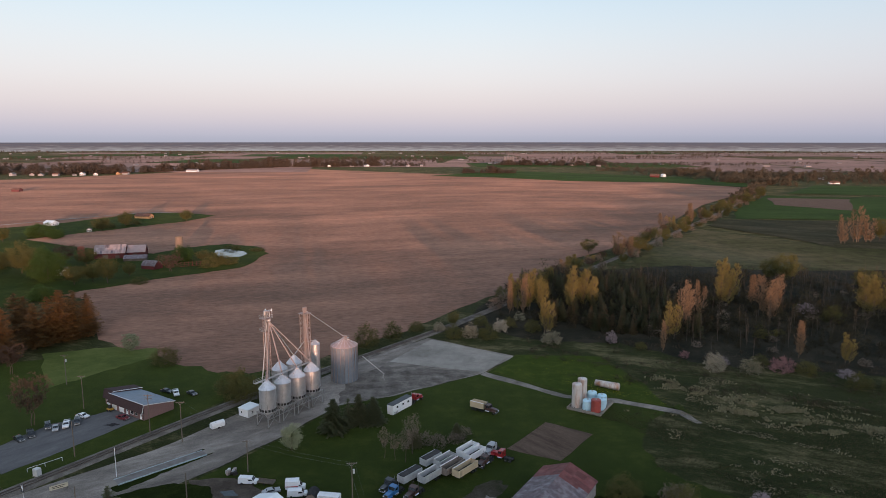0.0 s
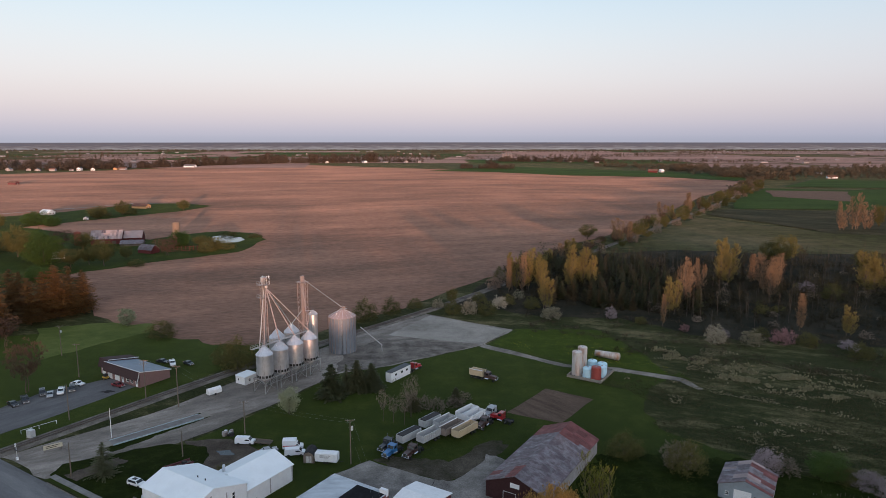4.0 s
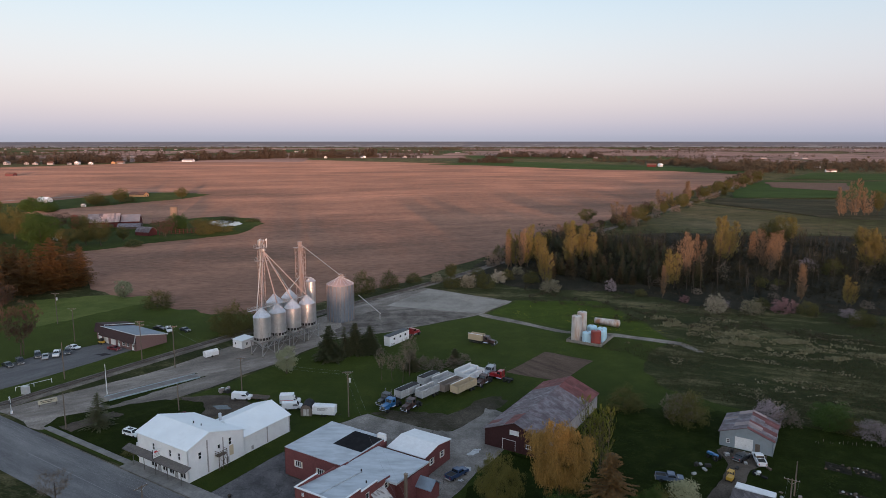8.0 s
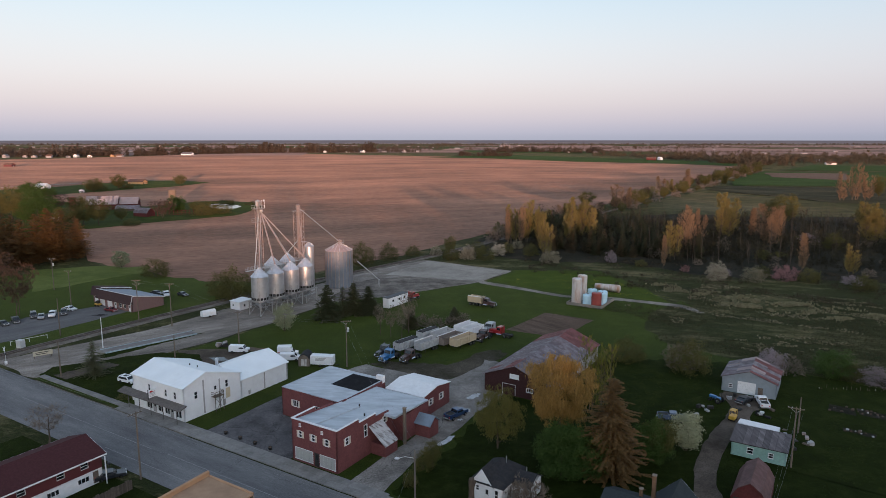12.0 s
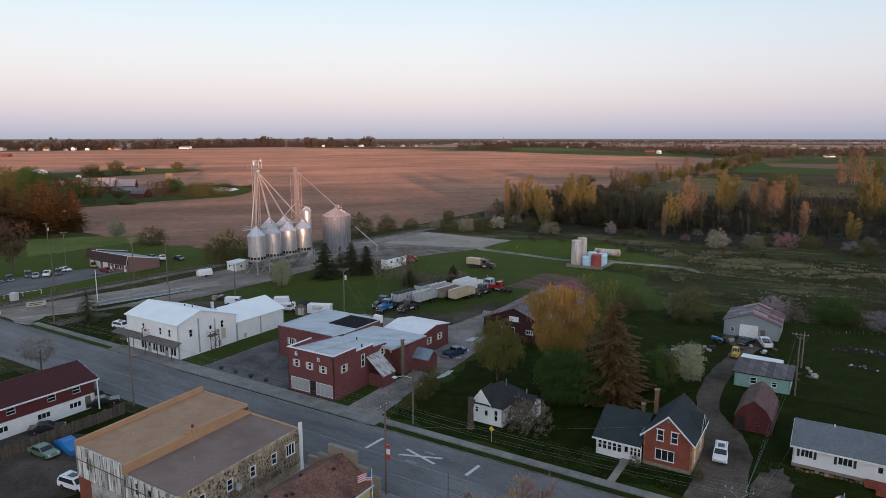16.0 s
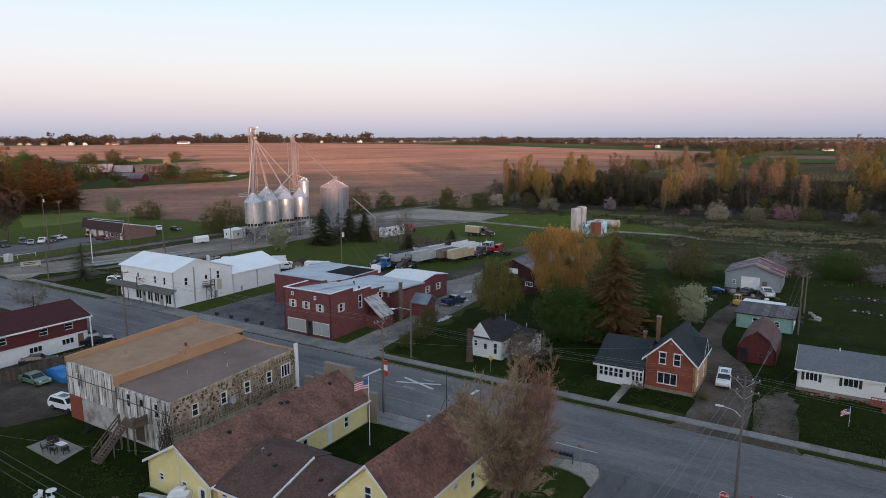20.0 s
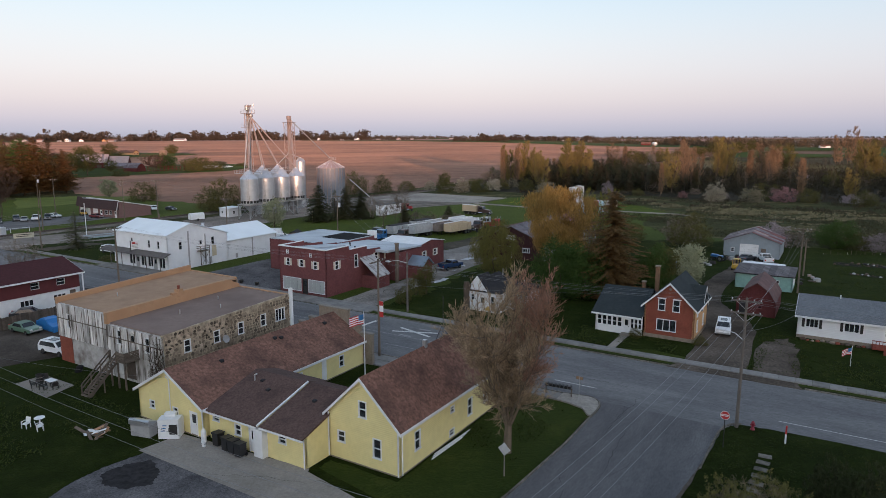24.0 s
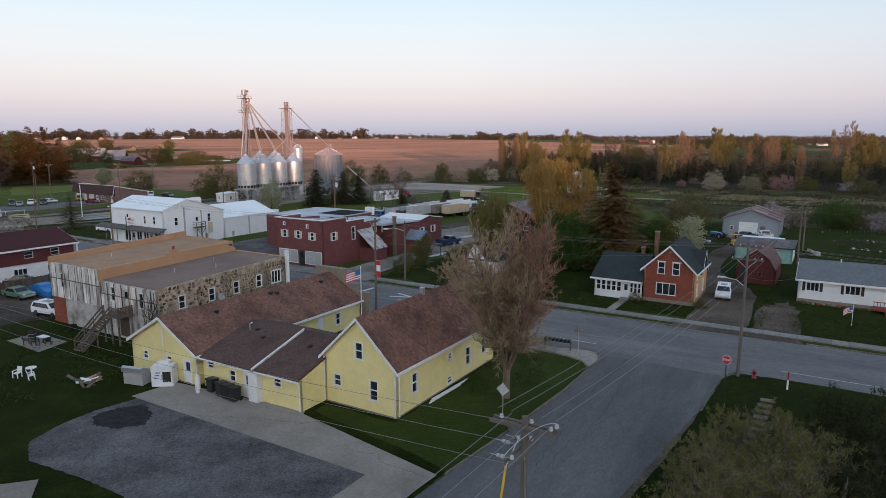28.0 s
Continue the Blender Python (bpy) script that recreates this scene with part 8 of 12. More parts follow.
part("roof_sheet", rbox(-5.48, 5.48, -1.33, 1.33, 3.4, 3.54, 0.05, 1), mat("dark_trailer_roof", (0.075, 0.082, 0.092), 0.75, 0, 0.25, 1.0, stain=0.4, stain_scale=0.5), t, "dark grey trailer roof")
part("skirt", B(-5.3, 5.3, -1.2, 1.2, 0.1, 1.0), M_WHITE, t)
for x in (-2.9, 0.4, 3.2):
    part("window", B(x - 0.45, x + 0.45, -1.29, -1.25, 1.9, 2.6), M_GLASS, t)
for x in (-4.3, -3.1):
    for s in (-1, 1):
        wheel(t, x, s * 0.95, 0.5, 0.5)
tractor_unit(-127.6, 183.8, 88, P_RED, "red semi truck parked by the office trailer")
# cars round the white shop
car("suv", -138.4, 84.0, 8, P_WHITE, "white four-wheel-drive parked on the grass")
car("van", -133.6, 112.6, 28, P_WHITE, "white panel van on the gravel loop")
car("van", -117.6, 115.0, 40, P_WHITE, "white van beside the box ambulance")
t = car("van", -120.6, 117.4, 38, P_WHITE, "white box ambulance with red stripes", "ambulance", "ambulance")
part("box_body", rbox(-2.7, 0.9, -1.1, 1.1, 0.55, 2.75, 0.06, 1), P_WHITE, t)
for s in (-1.115, 1.1):
    part("stripe", B(-2.6, 0.8, s, s + 0.015, 1.2, 1.4), M_RED, t)
t = thing("flat_trailer", -129.6, 115.0, 20, 0.05, "low wooden flat trailer", "trailer")
part("deck", B(-2.6, 2.6, -1.0, 1.0, 0.55, 0.68), M_OLDWOOD_DK, t)
for s in (-1, 1):
    wheel(t, 0, s * 0.9, 0.33)
    part("side_rail", B(-2.6, 2.6, s - 0.04, s + 0.04, 0.68, 0.95), M_OLDWOOD_DK, t)
t = thing("garden_shed", -112.8, 113.0, 30, 0, "small grey-brown garden shed", "shed")
M_SHEDB = mat("brown_grey_shed", (0.20, 0.165, 0.14), 0.85, 0, 0.2, 2, stripes=0.02, stripe_axis="X", stripe_gap=0.2)
house(t, 2.8, 3.8, {"S": [(0, 2.0), (0.5, 2.7), (1.4, 3.1), (2.3, 2.7), (2.8, 2.0)], "N": [(0, 2.0), (0.5, 2.7), (1.4, 3.1), (2.3, 2.7), (2.8, 2.0)], "E": 2.0, "W": 2.0}, M_SHEDB, {"S": [("board", 0.7, 0.15, 1.4, 1.7, {"mat": M_OLDWOOD})]}, M_WHITE)
gg = [(0, 2.0), (0.5, 2.7), (1.4, 3.1), (2.3, 2.7), (2.8, 2.0)]
for (xa, za), (xb, zb) in zip(gg, gg[1:]):
    part("roof_slope", prism([(xa, za + 0.02), (xb, zb + 0.02), (xb, zb + 0.12), (xa, za + 0.12)], -0.2, 4.0, "y"), M_SHINGLE_BLK, t)
t = thing("box_trailer", -108.0, 116.6, 24, 0.05, "white lettered box trailer", "trailer")
part("body", rbox(-2.9, 2.9, -1.1, 1.1, 0.55, 2.75, 0.06, 1), M_WHITE, t)
for k in range(3):
    part("lettering_bar", B(-1.6, 1.2 - k * 0.3, -1.12, -1.1, 2.15 - k * 0.28, 2.3 - k * 0.28), M_GREYTRIM, t)
for s in (-1, 1):
    for x in (-0.4, 0.4):
        wheel(t, x, s * 1.0, 0.33)
part("drawbar", T((2.9, 0, 0.5), (4.2, 0, 0.45), 0.06, seg=5), M_DARKFRAME, t)
t = thing("scrap_heap", -142.4, 114.2, 20, 0, "heap of old machinery parts and scrap", "scrap")
for i in range(9):
    a = rbox(-0.6, 0.6, -0.4, 0.4, 0, rng.uniform(0.5, 1.3), 0.06, 1)
    part("scrap_piece", a, rng.choice([M_GREYTRIM, M_STEEL_RUST, M_DARKFRAME, M_GALV]), t).matrix_basis = pose(rng.uniform(-2.6, 2.6), rng.uniform(-1.4, 1.4), 0, 0, rng.uniform(-12, 12), rng.uniform(0, 180))
car("car", -124.6, 112.4, 60, P_GREY, "old grey boat-shaped car under the shop wall")
P_BURG = paint("dull_burgundy", (0.12, 0.035, 0.04), 0.6)
t = thing("stake_trailer", -137.0, 94.2, 76, 0.05, "burgundy sided trailer with scrap on its deck", "trailer")
part("deck", B(-3.5, 3.5, -1.1, 1.1, 0.6, 0.75), M_OLDWOOD_DK, t)
for s in (-1, 1):
    part("side_board", B(-3.5, 3.5, s * 1.08 - 0.04, s * 1.08 + 0.04, 0.75, 1.35), P_BURG, t)
    wheel(t, -1.2, s * 1.0, 0.4)
    wheel(t, -0.2, s * 1.0, 0.4)
part("drawbar", T((3.5, 0, 0.6), (5.0, 0, 0.5), 0.07, seg=5), M_DARKFRAME, t)
t = thing("engine_block", -136.6, 95.8, 30, 0.8, "old engine lying on the trailer deck", "scrap")
part("block", rbox(-0.6, 0.6, -0.4, 0.4, 0, 0.8, 0.08, 1), M_DARKFRAME, t)
car("pickup", -64.2, 108.0, 78, P_NAVY, "dark blue pickup beside the brick shop")
# car park beyond the railway
for u, v, r, k, c, lb in ((-214.4, 92.4, -4, "car", P_DARK, "dark car parked on the lot's edge"), (-214.6, 96.0, -18, "pickup", P_DARK, "dark pickup truck with open bed"), (-216.2, 102.0, -24, "suv", P_DARK, "black four-wheel-drive in the car park"), (-212.7, 102.6, -30, "car", P_GREY, "dark grey car in the car park"),
                          (-212.2, 105.8, -34, "pickup", P_WHITE, "white pickup with ladder rack"), (-211.6, 109.0, -30, "suv", P_DARK, "dark four-wheel-drive in the car park"), (-214.6, 112.6, 10, "car", P_WHITE, "white car at the lot's grassy edge"),
                          (-202.0, 119.0, 6, "car", P_CRIMSON, "dark red car before the workshop"),
                          (-205.4, 142.0, -30, "pickup", P_WHITE, "white pickup truck behind the workshop"), (-200.6, 145.2, -6, "car", P_DARK, "dark car behind the workshop"), (-210.4, 141.6, 10, "car", P_DARK, "black car behind the workshop")):
    car(k, u, v, r, c, lb)
t = thing("yellow_loader", -211.8, 120.6, 10, 0.05, "small yellow skid loader by the garage door", "loader")
part("body", rbox(-1.0, 0.8, -0.7, 0.7, 0.4, 1.1, 0.08, 1), P_YEL, t)
part("cage", rbox(-0.6, 0.5, -0.55, 0.55, 1.1, 1.95, 0.06, 1), M_DARKFRAME, t)
for s in (-1, 1):
    for x in (-0.6, 0.5):
        wheel(t, x, s * 0.75, 0.38, 0.26)
# yards
car("suv", -11.6, 90.4, 276, P_WHITE, "white four-wheel-drive in the brick house's drive")
car("suv", -78.5, 39.7, 8, P_WHITE, "white four-wheel-drive behind the old store")
car("car", -90.9, 42.2, 4, P_GREEN, "old sage-green coupe with a long bonnet")
car("car", -98.2, 46.4, 52, P_DARK, "black car by the fence")
car("car", -100.6, 56.6, 60, P_DARK, "dark car beside the maroon building")
t = thing("covered_car", -89.6, 45.0, -4, 0.05, "car under a bright blue tarpaulin", "car")
M_TARP = mat("blue_tarpaulin", (0.02, 0.16, 0.42), 0.45, 0, 0.15, 2, 0.02)
bm = body_mesh([(-2.5, 0.05), (2.6, 0.05), (2.5, 0.85), (1.1, 1.05), (0.4, 1.5), (-1.2, 1.5), (-1.8, 1.1), (-2.45, 0.95)], 1.0, 0.15, 1.0, 0.1)
bmesh.ops.subdivide_edges(bm, edges=bm.edges[:], cuts=2)
for v_ in bm.verts:
    v_.co += Vector((noise.noise(v_.co * 1.9), noise.noise(v_.co * 1.7 + Vector((3, 1, 2))), noise.noise(v_.co * 2.1 + Vector((5, 5, 5))) if v_.co.z > 0.2 else 0)) * 0.09
part("tarpaulin", bm, M_TARP, t)
car("pickup", -12.2, 147.6, 110, P_WHITE, "white-capped pickup before the steel shed")
car("car", -15.6, 147.0, 70, P_DARK, "dark car before the steel shed")
car("pickup", -26.6, 129.4, 20, paint("slate_blue", (0.07, 0.10, 0.16)), "slate-blue pickup with a white canopy")
t = thing("farm_tractor", -20.6, 144.0, 160, 0.05, "small blue farm tractor", "tractor")
part("bonnet", rbox(0.2, 1.7, -0.35, 0.35, 0.8, 1.35, 0.08, 1), P_BLUE, t)
part("seat_box", rbox(-0.8, 0.2, -0.4, 0.4, 0.7, 1.2, 0.08, 1), P_BLUE, t)
part("roll_bar", tube(tube(bmesh.new(), (-0.7, -0.5, 1.0), (-0.7, -0.5, 2.2), 0.05), (-0.7, -0.5, 2.2), (-0.7, 0.5, 2.2), 0.05), M_DARKFRAME, t)
for s in (-1, 1):
    wheel(t, -0.6, s * 0.75, 0.62, 0.36)
    wheel(t, 1.3, s * 0.6, 0.36, 0.22)
t = thing("forklift", -16.2, 136.2, 80, 0.05, "yellow forklift with overhead guard", "forklift")
part("body", rbox(-1.1, 0.6, -0.6, 0.6, 0.3, 1.1, 0.1, 1), P_YEL, t)
part("guard_roof", B(-0.8, 0.6, -0.55, 0.55, 2.1, 2.18), P_YEL, t)
for x in (-0.75, 0.55):
    for s in (-0.5, 0.5):
        part("guard_post", B(x - 0.04, x + 0.04, s - 0.04, s + 0.04, 1.0, 2.1), P_YEL, t)
for s in (-0.3, 0.3):
    part("mast", B(0.7, 0.8, s - 0.05, s + 0.05, 0.1, 2.4), M_DARKFRAME, t)
    part("fork", B(0.8, 1.9, s - 0.05, s + 0.05, 0.1, 0.16), M_DARKFRAME, t)
    wheel(t, 0.4, s * 1.8, 0.3, 0.22)
    wheel(t, -0.8, s * 1.8, 0.26, 0.2)
t = thing("riding_mower", -12.0, 141.5, 30, 0.05, "small white riding mower", "mower")
part("hood", rbox(0.1, 0.9, -0.3, 0.3, 0.4, 0.8, 0.08, 1), M_WHITE, t)
part("seat", rbox(-0.6, -0.2, -0.25, 0.25, 0.6, 1.0, 0.06, 1), M_BLACK, t)
part("deck", rbox(-0.3, 0.5, -0.55, 0.55, 0.15, 0.35, 0.05, 1), M_GREYTRIM, t)
for s in (-1, 1):
    wheel(t, -0.5, s * 0.4, 0.25, 0.2)
    wheel(t, 0.7, s * 0.4, 0.19, 0.15)

# ---- trees and shrubs ----
def raw_mesh(name, verts, faces, material, smooth=False):
    me = bpy.data.meshes.new(name)
    me.from_pydata(verts, [], faces)
    me.update()
    me.materials.append(material)
    return me


def tubes_mesh(name, segs, material, sides=4):
    """Branches from rows (p, q, r0, r1) as joined open tubes."""
    verts, faces = [], []
    for p, q, r0, r1 in segs:
        p, q = Vector(p), Vector(q)
        d = q - p
        if d.length < 1e-5:
            continue
        a = d.orthogonal().normalized()
        b = d.normalized().cross(a)
        k = len(verts)
        for c, r in ((p, r0), (q, r1)):
            for i in range(sides):
                t_ = 2 * math.pi * i / sides
                verts.append(tuple(c + (a * math.cos(t_) + b * math.sin(t_)) * r))
        for i in range(sides):
            j = (i + 1) % sides
            faces.append((k + i, k + j, k + sides + j, k + sides + i))
    return raw_mesh(name, verts, faces, material)


def leaves_mesh(name, rows, material):
    """Leaves from rows (place, long axis, cross axis): small kite-shaped blades."""
    verts, faces = [], []
    for c, l_, w in rows:
        k = len(verts)
        verts += [tuple(c - l_), tuple(c + w - l_ * 0.1), tuple(c + l_), tuple(c - w - l_ * 0.1)]
        faces.append((k, k + 1, k + 2, k + 3))
    return raw_mesh(name, verts, faces, material)


def rvec(r):
    while True:
        v = Vector((r.uniform(-1, 1), r.uniform(-1, 1), r.uniform(-1, 1)))
        if 0.05 < v.length < 1:
            return v.normalized()


def skeleton(r, height, radius, base, n, stems=1, lean=0.35, shell=0.45, low=0.75):
    """Branches that reach points spread through an uneven crown: each grows from the nearest branch that is there already."""
    segs, tips = [], []
    hz = (height - base) / 2
    top = height - hz * 0.9
    sd = Vector((r.uniform(0, 50), r.uniform(0, 50), r.uniform(0, 50)))
    pts = []
    while len(pts) < n:
        d = rvec(r)
        k = 0.90 + 0.42 * noise.noise(d * 1.7 + sd) + 0.22 * noise.noise(d * 4.0 + sd)
        f = (shell + (1 - shell) * math.sqrt(r.random())) * min(k, 1.1)
        if d.z < 0:
            f *= low
        q = Vector((d.x * radius * f, d.y * radius * f, base + hz + d.z * hz * f))
        if q.z > 0.2:
            pts.append(q)
    nodes = []
    for s in range(stems):
        p = Vector((r.uniform(-0.25, 0.25), r.uniform(-0.25, 0.25), 0)) if stems > 1 else Vector((0, 0, 0))
        a = 6.28 * s / stems
        rad = height * (0.024 if stems == 1 else 0.012)
        steps = 6
        for i in range(steps):
            q = p + Vector((r.gauss(0, 0.12), r.gauss(0, 0.12), 0)) + Vector((math.cos(a) * lean * radius / steps, math.sin(a) * lean * radius / steps, 0)) * (1 if stems > 1 else 0) + Vector((0, 0, max(base + hz * 1.1, height * 0.4) / steps))
            segs.append((p, q, rad * (1 - 0.13 * i), rad * (1 - 0.13 * (i + 1)), 0))
            if q.z > base * 0.55 or stems > 1:
                nodes.append((q, rad * (1 - 0.13 * (i + 1)), 0))
            p = q
    core = Vector((0, 0, base + hz * 0.6))
    pts.sort(key=lambda q: (q - core).length + r.uniform(0, radius * 0.25))
    arr = np.array([tuple(q[0]) for q in nodes])
    for tip in pts:
        d2 = ((arr - np.array(tuple(tip))) ** 2 + np.array([0, 0, 0.0])).sum(1) + np.maximum(arr[:, 2] - tip.z + 0.3, 0) ** 2 * 2.5
        i = int(d2.argmin())
        p, rad, lev = nodes[i]
        ln = (tip - p).length
        m = p.lerp(tip, 0.5) + Vector((r.gauss(0, 0.06), r.gauss(0, 0.06), r.gauss(0.05, 0.05))) * ln
        ra = max(0.012, rad * 0.62)
        rb = max(0.010, ra * 0.62)
        rc = max(0.006, rb * 0.5)
        segs += [(p, m, ra, rb, lev + 1), (m, tip, rb, rc, lev + 1)] if ra > 0.0125 else [(p, tip, ra, rc, lev + 1)]
        nodes += [(m, rb, lev + 1), (tip, rc, lev + 1)]
        arr = np.vstack([arr, [tuple(m)], [tuple(tip)]])
        tips.append((tip, (tip - m).normalized(), lev + 1))
    return segs, tips


def gen_broad(seed, R=3.6, base=2.0, n=170, per=16, sig=0.42, size=0.2, stems=1, droop=0.0, low=0.75):
    r = random.Random(seed)
    segs, tips = skeleton(r, 10.0 - sig, R - sig * 0.5, base, n, stems, low=low)
    rows = []
    for p, d, lv in tips:
        for _ in range(per):
            c = p + Vector((r.gauss(0, sig), r.gauss(0, sig), r.gauss(0, sig * 0.7)))
            if c.z < 0.15:
                continue
            l_ = rvec(r) * size * r.uniform(0.6, 1.3)
            if droop:
                l_ = (l_ + Vector((0, 0, -droop * size))).normalized() * size
            w = l_.cross(rvec(r)).normalized() * size * 0.55
            rows.append((c, l_, w))
    return [s[:4] for s in segs if s[2] > 0.0125], rows


def gen_bare(seed, R=3.4, base=2.2, n=220, per=7, size=0.3, stems=1, thin=0.018, low=0.75):
    """A tree before its leaves: limbs, fine upright twigs and buds."""
    r = random.Random(seed)
    segs, tips = skeleton(r, 9.5, R * 0.95, base, n, stems, low=low)
    rows = []
    for p, d, lv in tips:
        for _ in range(per):
            o = (d * 0.8 + rvec(r) * 0.7 + Vector((0, 0, 0.45))).normalized()
            ln = size * r.uniform(0.6, 1.5)
            c = p + o * ln * 0.7 + rvec(r) * size * 0.7
            l_ = o * ln
            rows.append((c, l_, l_.cross(rvec(r)).normalized() * thin * r.uniform(0.7, 2.0)))
    return [s[:4] for s in segs], rows


def gen_tufts(seed, R=5.0, n=150, per=22, size=0.26):
    """A scrubby bush: pale stems that end in drooping tufts of narrow leaves."""
    r = random.Random(seed)
    segs, tips = skeleton(r, 9.6, R, -4.0, n, 7, low=1.0, shell=0.55)
    rows = []
    for p, d, lv in tips:
        top = p + d * 0.5 + Vector((0, 0, 0.5))
        segs.append((p, top, 0.014, 0.006, 9))
        for _ in range(per):
            f = r.random()
            c = p.lerp(top, 0.2 + 0.9 * f) + rvec(r) * 0.3
            l_ = (rvec(r) * 0.7 + Vector((0, 0, -0.6))).normalized() * size * r.uniform(0.6, 1.3)
            rows.append((c, l_, l_.cross(rvec(r)).normalized() * size * 0.26))
    return [s[:4] for s in segs], rows


def gen_poplar(seed, R=2.2, n=170, leaf=0.13, per=26):
    """A tall narrow tree with steep branches and a thin veil of young leaves."""
    r = random.Random(seed)
    segs, rows = [], []
    nst = r.randint(1, 3)
    for s in range(nst):
        bx, by = (r.uniform(-0.8, 0.8), r.uniform(-0.8, 0.8)) if nst > 1 else (0, 0)
        top = 10.0 if s == 0 else r.uniform(7.5, 9.6)
        pts = [Vector((bx * (1 + z / 8) + r.gauss(0, 0.05), by * (1 + z / 8) + r.gauss(0, 0.05), z)) for z in [top * i / 6 for i in range(7)]]
        for i in range(6):
            segs.append((pts[i], pts[i + 1], 0.12 * (1 - i / 6.5), 0.12 * (1 - (i + 1) / 6.5)))
        for k in range(n // nst):
            f = r.uniform(0.08, 0.98)
            i = min(5, int(f * 6))
            p = pts[i].lerp(pts[i + 1], f * 6 - i)
            a = r.uniform(0, 6.28)
            reach = R * (1.05 - f) ** 0.45 * (0.45 + 0.55 * min(1, f * 3)) * r.uniform(0.35, 0.9)
            q = p + Vector((math.cos(a) * reach, math.sin(a) * reach, reach * r.uniform(0.8, 1.7)))
            q.z = min(q.z, 10.2)
            mid = p.lerp(q, 0.55) + Vector((math.cos(a), math.sin(a), 0)) * reach * 0.12
            segs += [(p, mid, 0.03, 0.022), (mid, q, 0.022, 0.008)]
            for _ in range(per):
                t_ = r.uniform(0.3, 1.08)
                c = (p.lerp(mid, t_ / 0.55) if t_ < 0.55 else mid.lerp(q, (t_ - 0.55) / 0.45)) + rvec(r) * r.uniform(0, 0.26)
                l_ = (rvec(r) + Vector((0, 0, 1.9))).normalized() * leaf * r.uniform(0.7, 2.2)
                rows.append((c, l_, l_.cross(rvec(r)).normalized() * leaf * 0.13))
    return segs, rows


def gen_conifer(seed, R=2.2, layers=22, droop=0.25, leaf=0.3, ragged=0.2, taper=0.85, gap=0.22):
    r = random.Random(seed)
    segs = [(Vector((0, 0, 0)), Vector((0, 0, 5)), 0.16, 0.1), (Vector((0, 0, 5)), Vector((0, 0, 9.9)), 0.1, 0.015)]
    rows = []
    for i in range(layers):
        f = i / layers
        z = 0.5 + 9.3 * f
        reach = R * (1 - f) ** taper * (1 + r.uniform(-ragged, ragged)) + 0.12
        for k in range(max(5, int(11 * (1 - f)) + 3)):
            a = r.uniform(0, 6.28)
            rr = reach * r.uniform(0.7, 1.1)
            d = Vector((math.cos(a), math.sin(a), 0))
            tip = Vector((0, 0, z)) + d * rr + Vector((0, 0, -droop * rr + r.uniform(-0.1, 0.15)))
            base = Vector((0, 0, z + 0.1))
            segs.append((base, tip, 0.025, 0.006))
            n = max(3, int(rr / gap))
            for j in range(n):
                t_ = (j + 0.6) / n
                c = base.lerp(tip, t_)
                side = d.cross(Vector((0, 0, 1)))
                for s in (-1, 1):
                    l_ = (d * 0.5 + side * s * r.uniform(0.5, 1.0) + Vector((0, 0, r.uniform(-0.55, 0.15)))).normalized() * leaf * (1.25 - 0.5 * t_) * r.uniform(0.7, 1.2)
                    rows.append((c + l_ * 0.6, l_, l_.cross(Vector((r.uniform(-0.4, 0.4), r.uniform(-0.4, 0.4), 1))).normalized() * leaf * 0.36))
    return segs, rows


def gen_vase(seed, limbs=15, boughs=16, shoots=10, twigs=15):
    """A vase-shaped tree before its leaves: steep limbs that divide three times into a haze of fine upright shoots."""
    r = random.Random(seed)
    segs, rows = [], []

    def grow(p, d, ln, rad, up, n):
        pts = [p]
        for _ in range(n):
            d = (d + rvec(r) * 0.17 + Vector((0, 0, up))).normalized()
            q = pts[-1] + d * ln / n
            segs.append((pts[-1], q, rad, rad * 0.72))
            rad *= 0.72
            pts.append(q)
        return pts, rad

    def fork(pts, lo, hi, spread):
        f = r.uniform(lo, hi) * (len(pts) - 1)
        i = min(len(pts) - 2, int(f))
        d = (pts[i + 1] - pts[i]).normalized()
        return pts[i].lerp(pts[i + 1], f - i), (d + rvec(r) * spread).normalized()

    segs.append((Vector((0, 0, 0)), Vector((0.05, 0.03, 1.5)), 0.24, 0.18))
    for k in range(limbs):
        a = 6.28 * k / limbs + r.uniform(-0.25, 0.25)
        e = r.uniform(1.02, 1.45) if k else 1.5
        ln = (5.2 + 2.6 * math.sin(e)) * r.uniform(0.85, 1.08)
        limb, _ = grow(Vector((0.04, 0.02, r.uniform(1.1, 1.5))), Vector((math.cos(a) * math.cos(e), math.sin(a) * math.cos(e), math.sin(e))), ln * 0.86, 0.075, 0.07, 6)
        for b in range(boughs):
            p, d = fork(limb, 0.12, 1.0, 0.95)
            bough, _ = grow(p, d, r.uniform(0.8, 1.9), 0.022, 0.10, 3)
            for c in range(shoots):
                p, d = fork(bough, 0.2, 1.0, 0.9)
                shoot, _ = grow(p, d, r.uniform(0.4, 0.95), 0.0105, 0.16, 2)
                for g in range(twigs):
                    p, d = fork(shoot, 0.1, 1.05, 0.8)
                    l_ = (d + Vector((0, 0, 0.35))).normalized() * r.uniform(0.07, 0.19)
                    if p.z > 0.8:
                        rows.append((p + l_, l_, l_.cross(rvec(r)).normalized() * r.uniform(0.008, 0.016)))
    return segs, rows


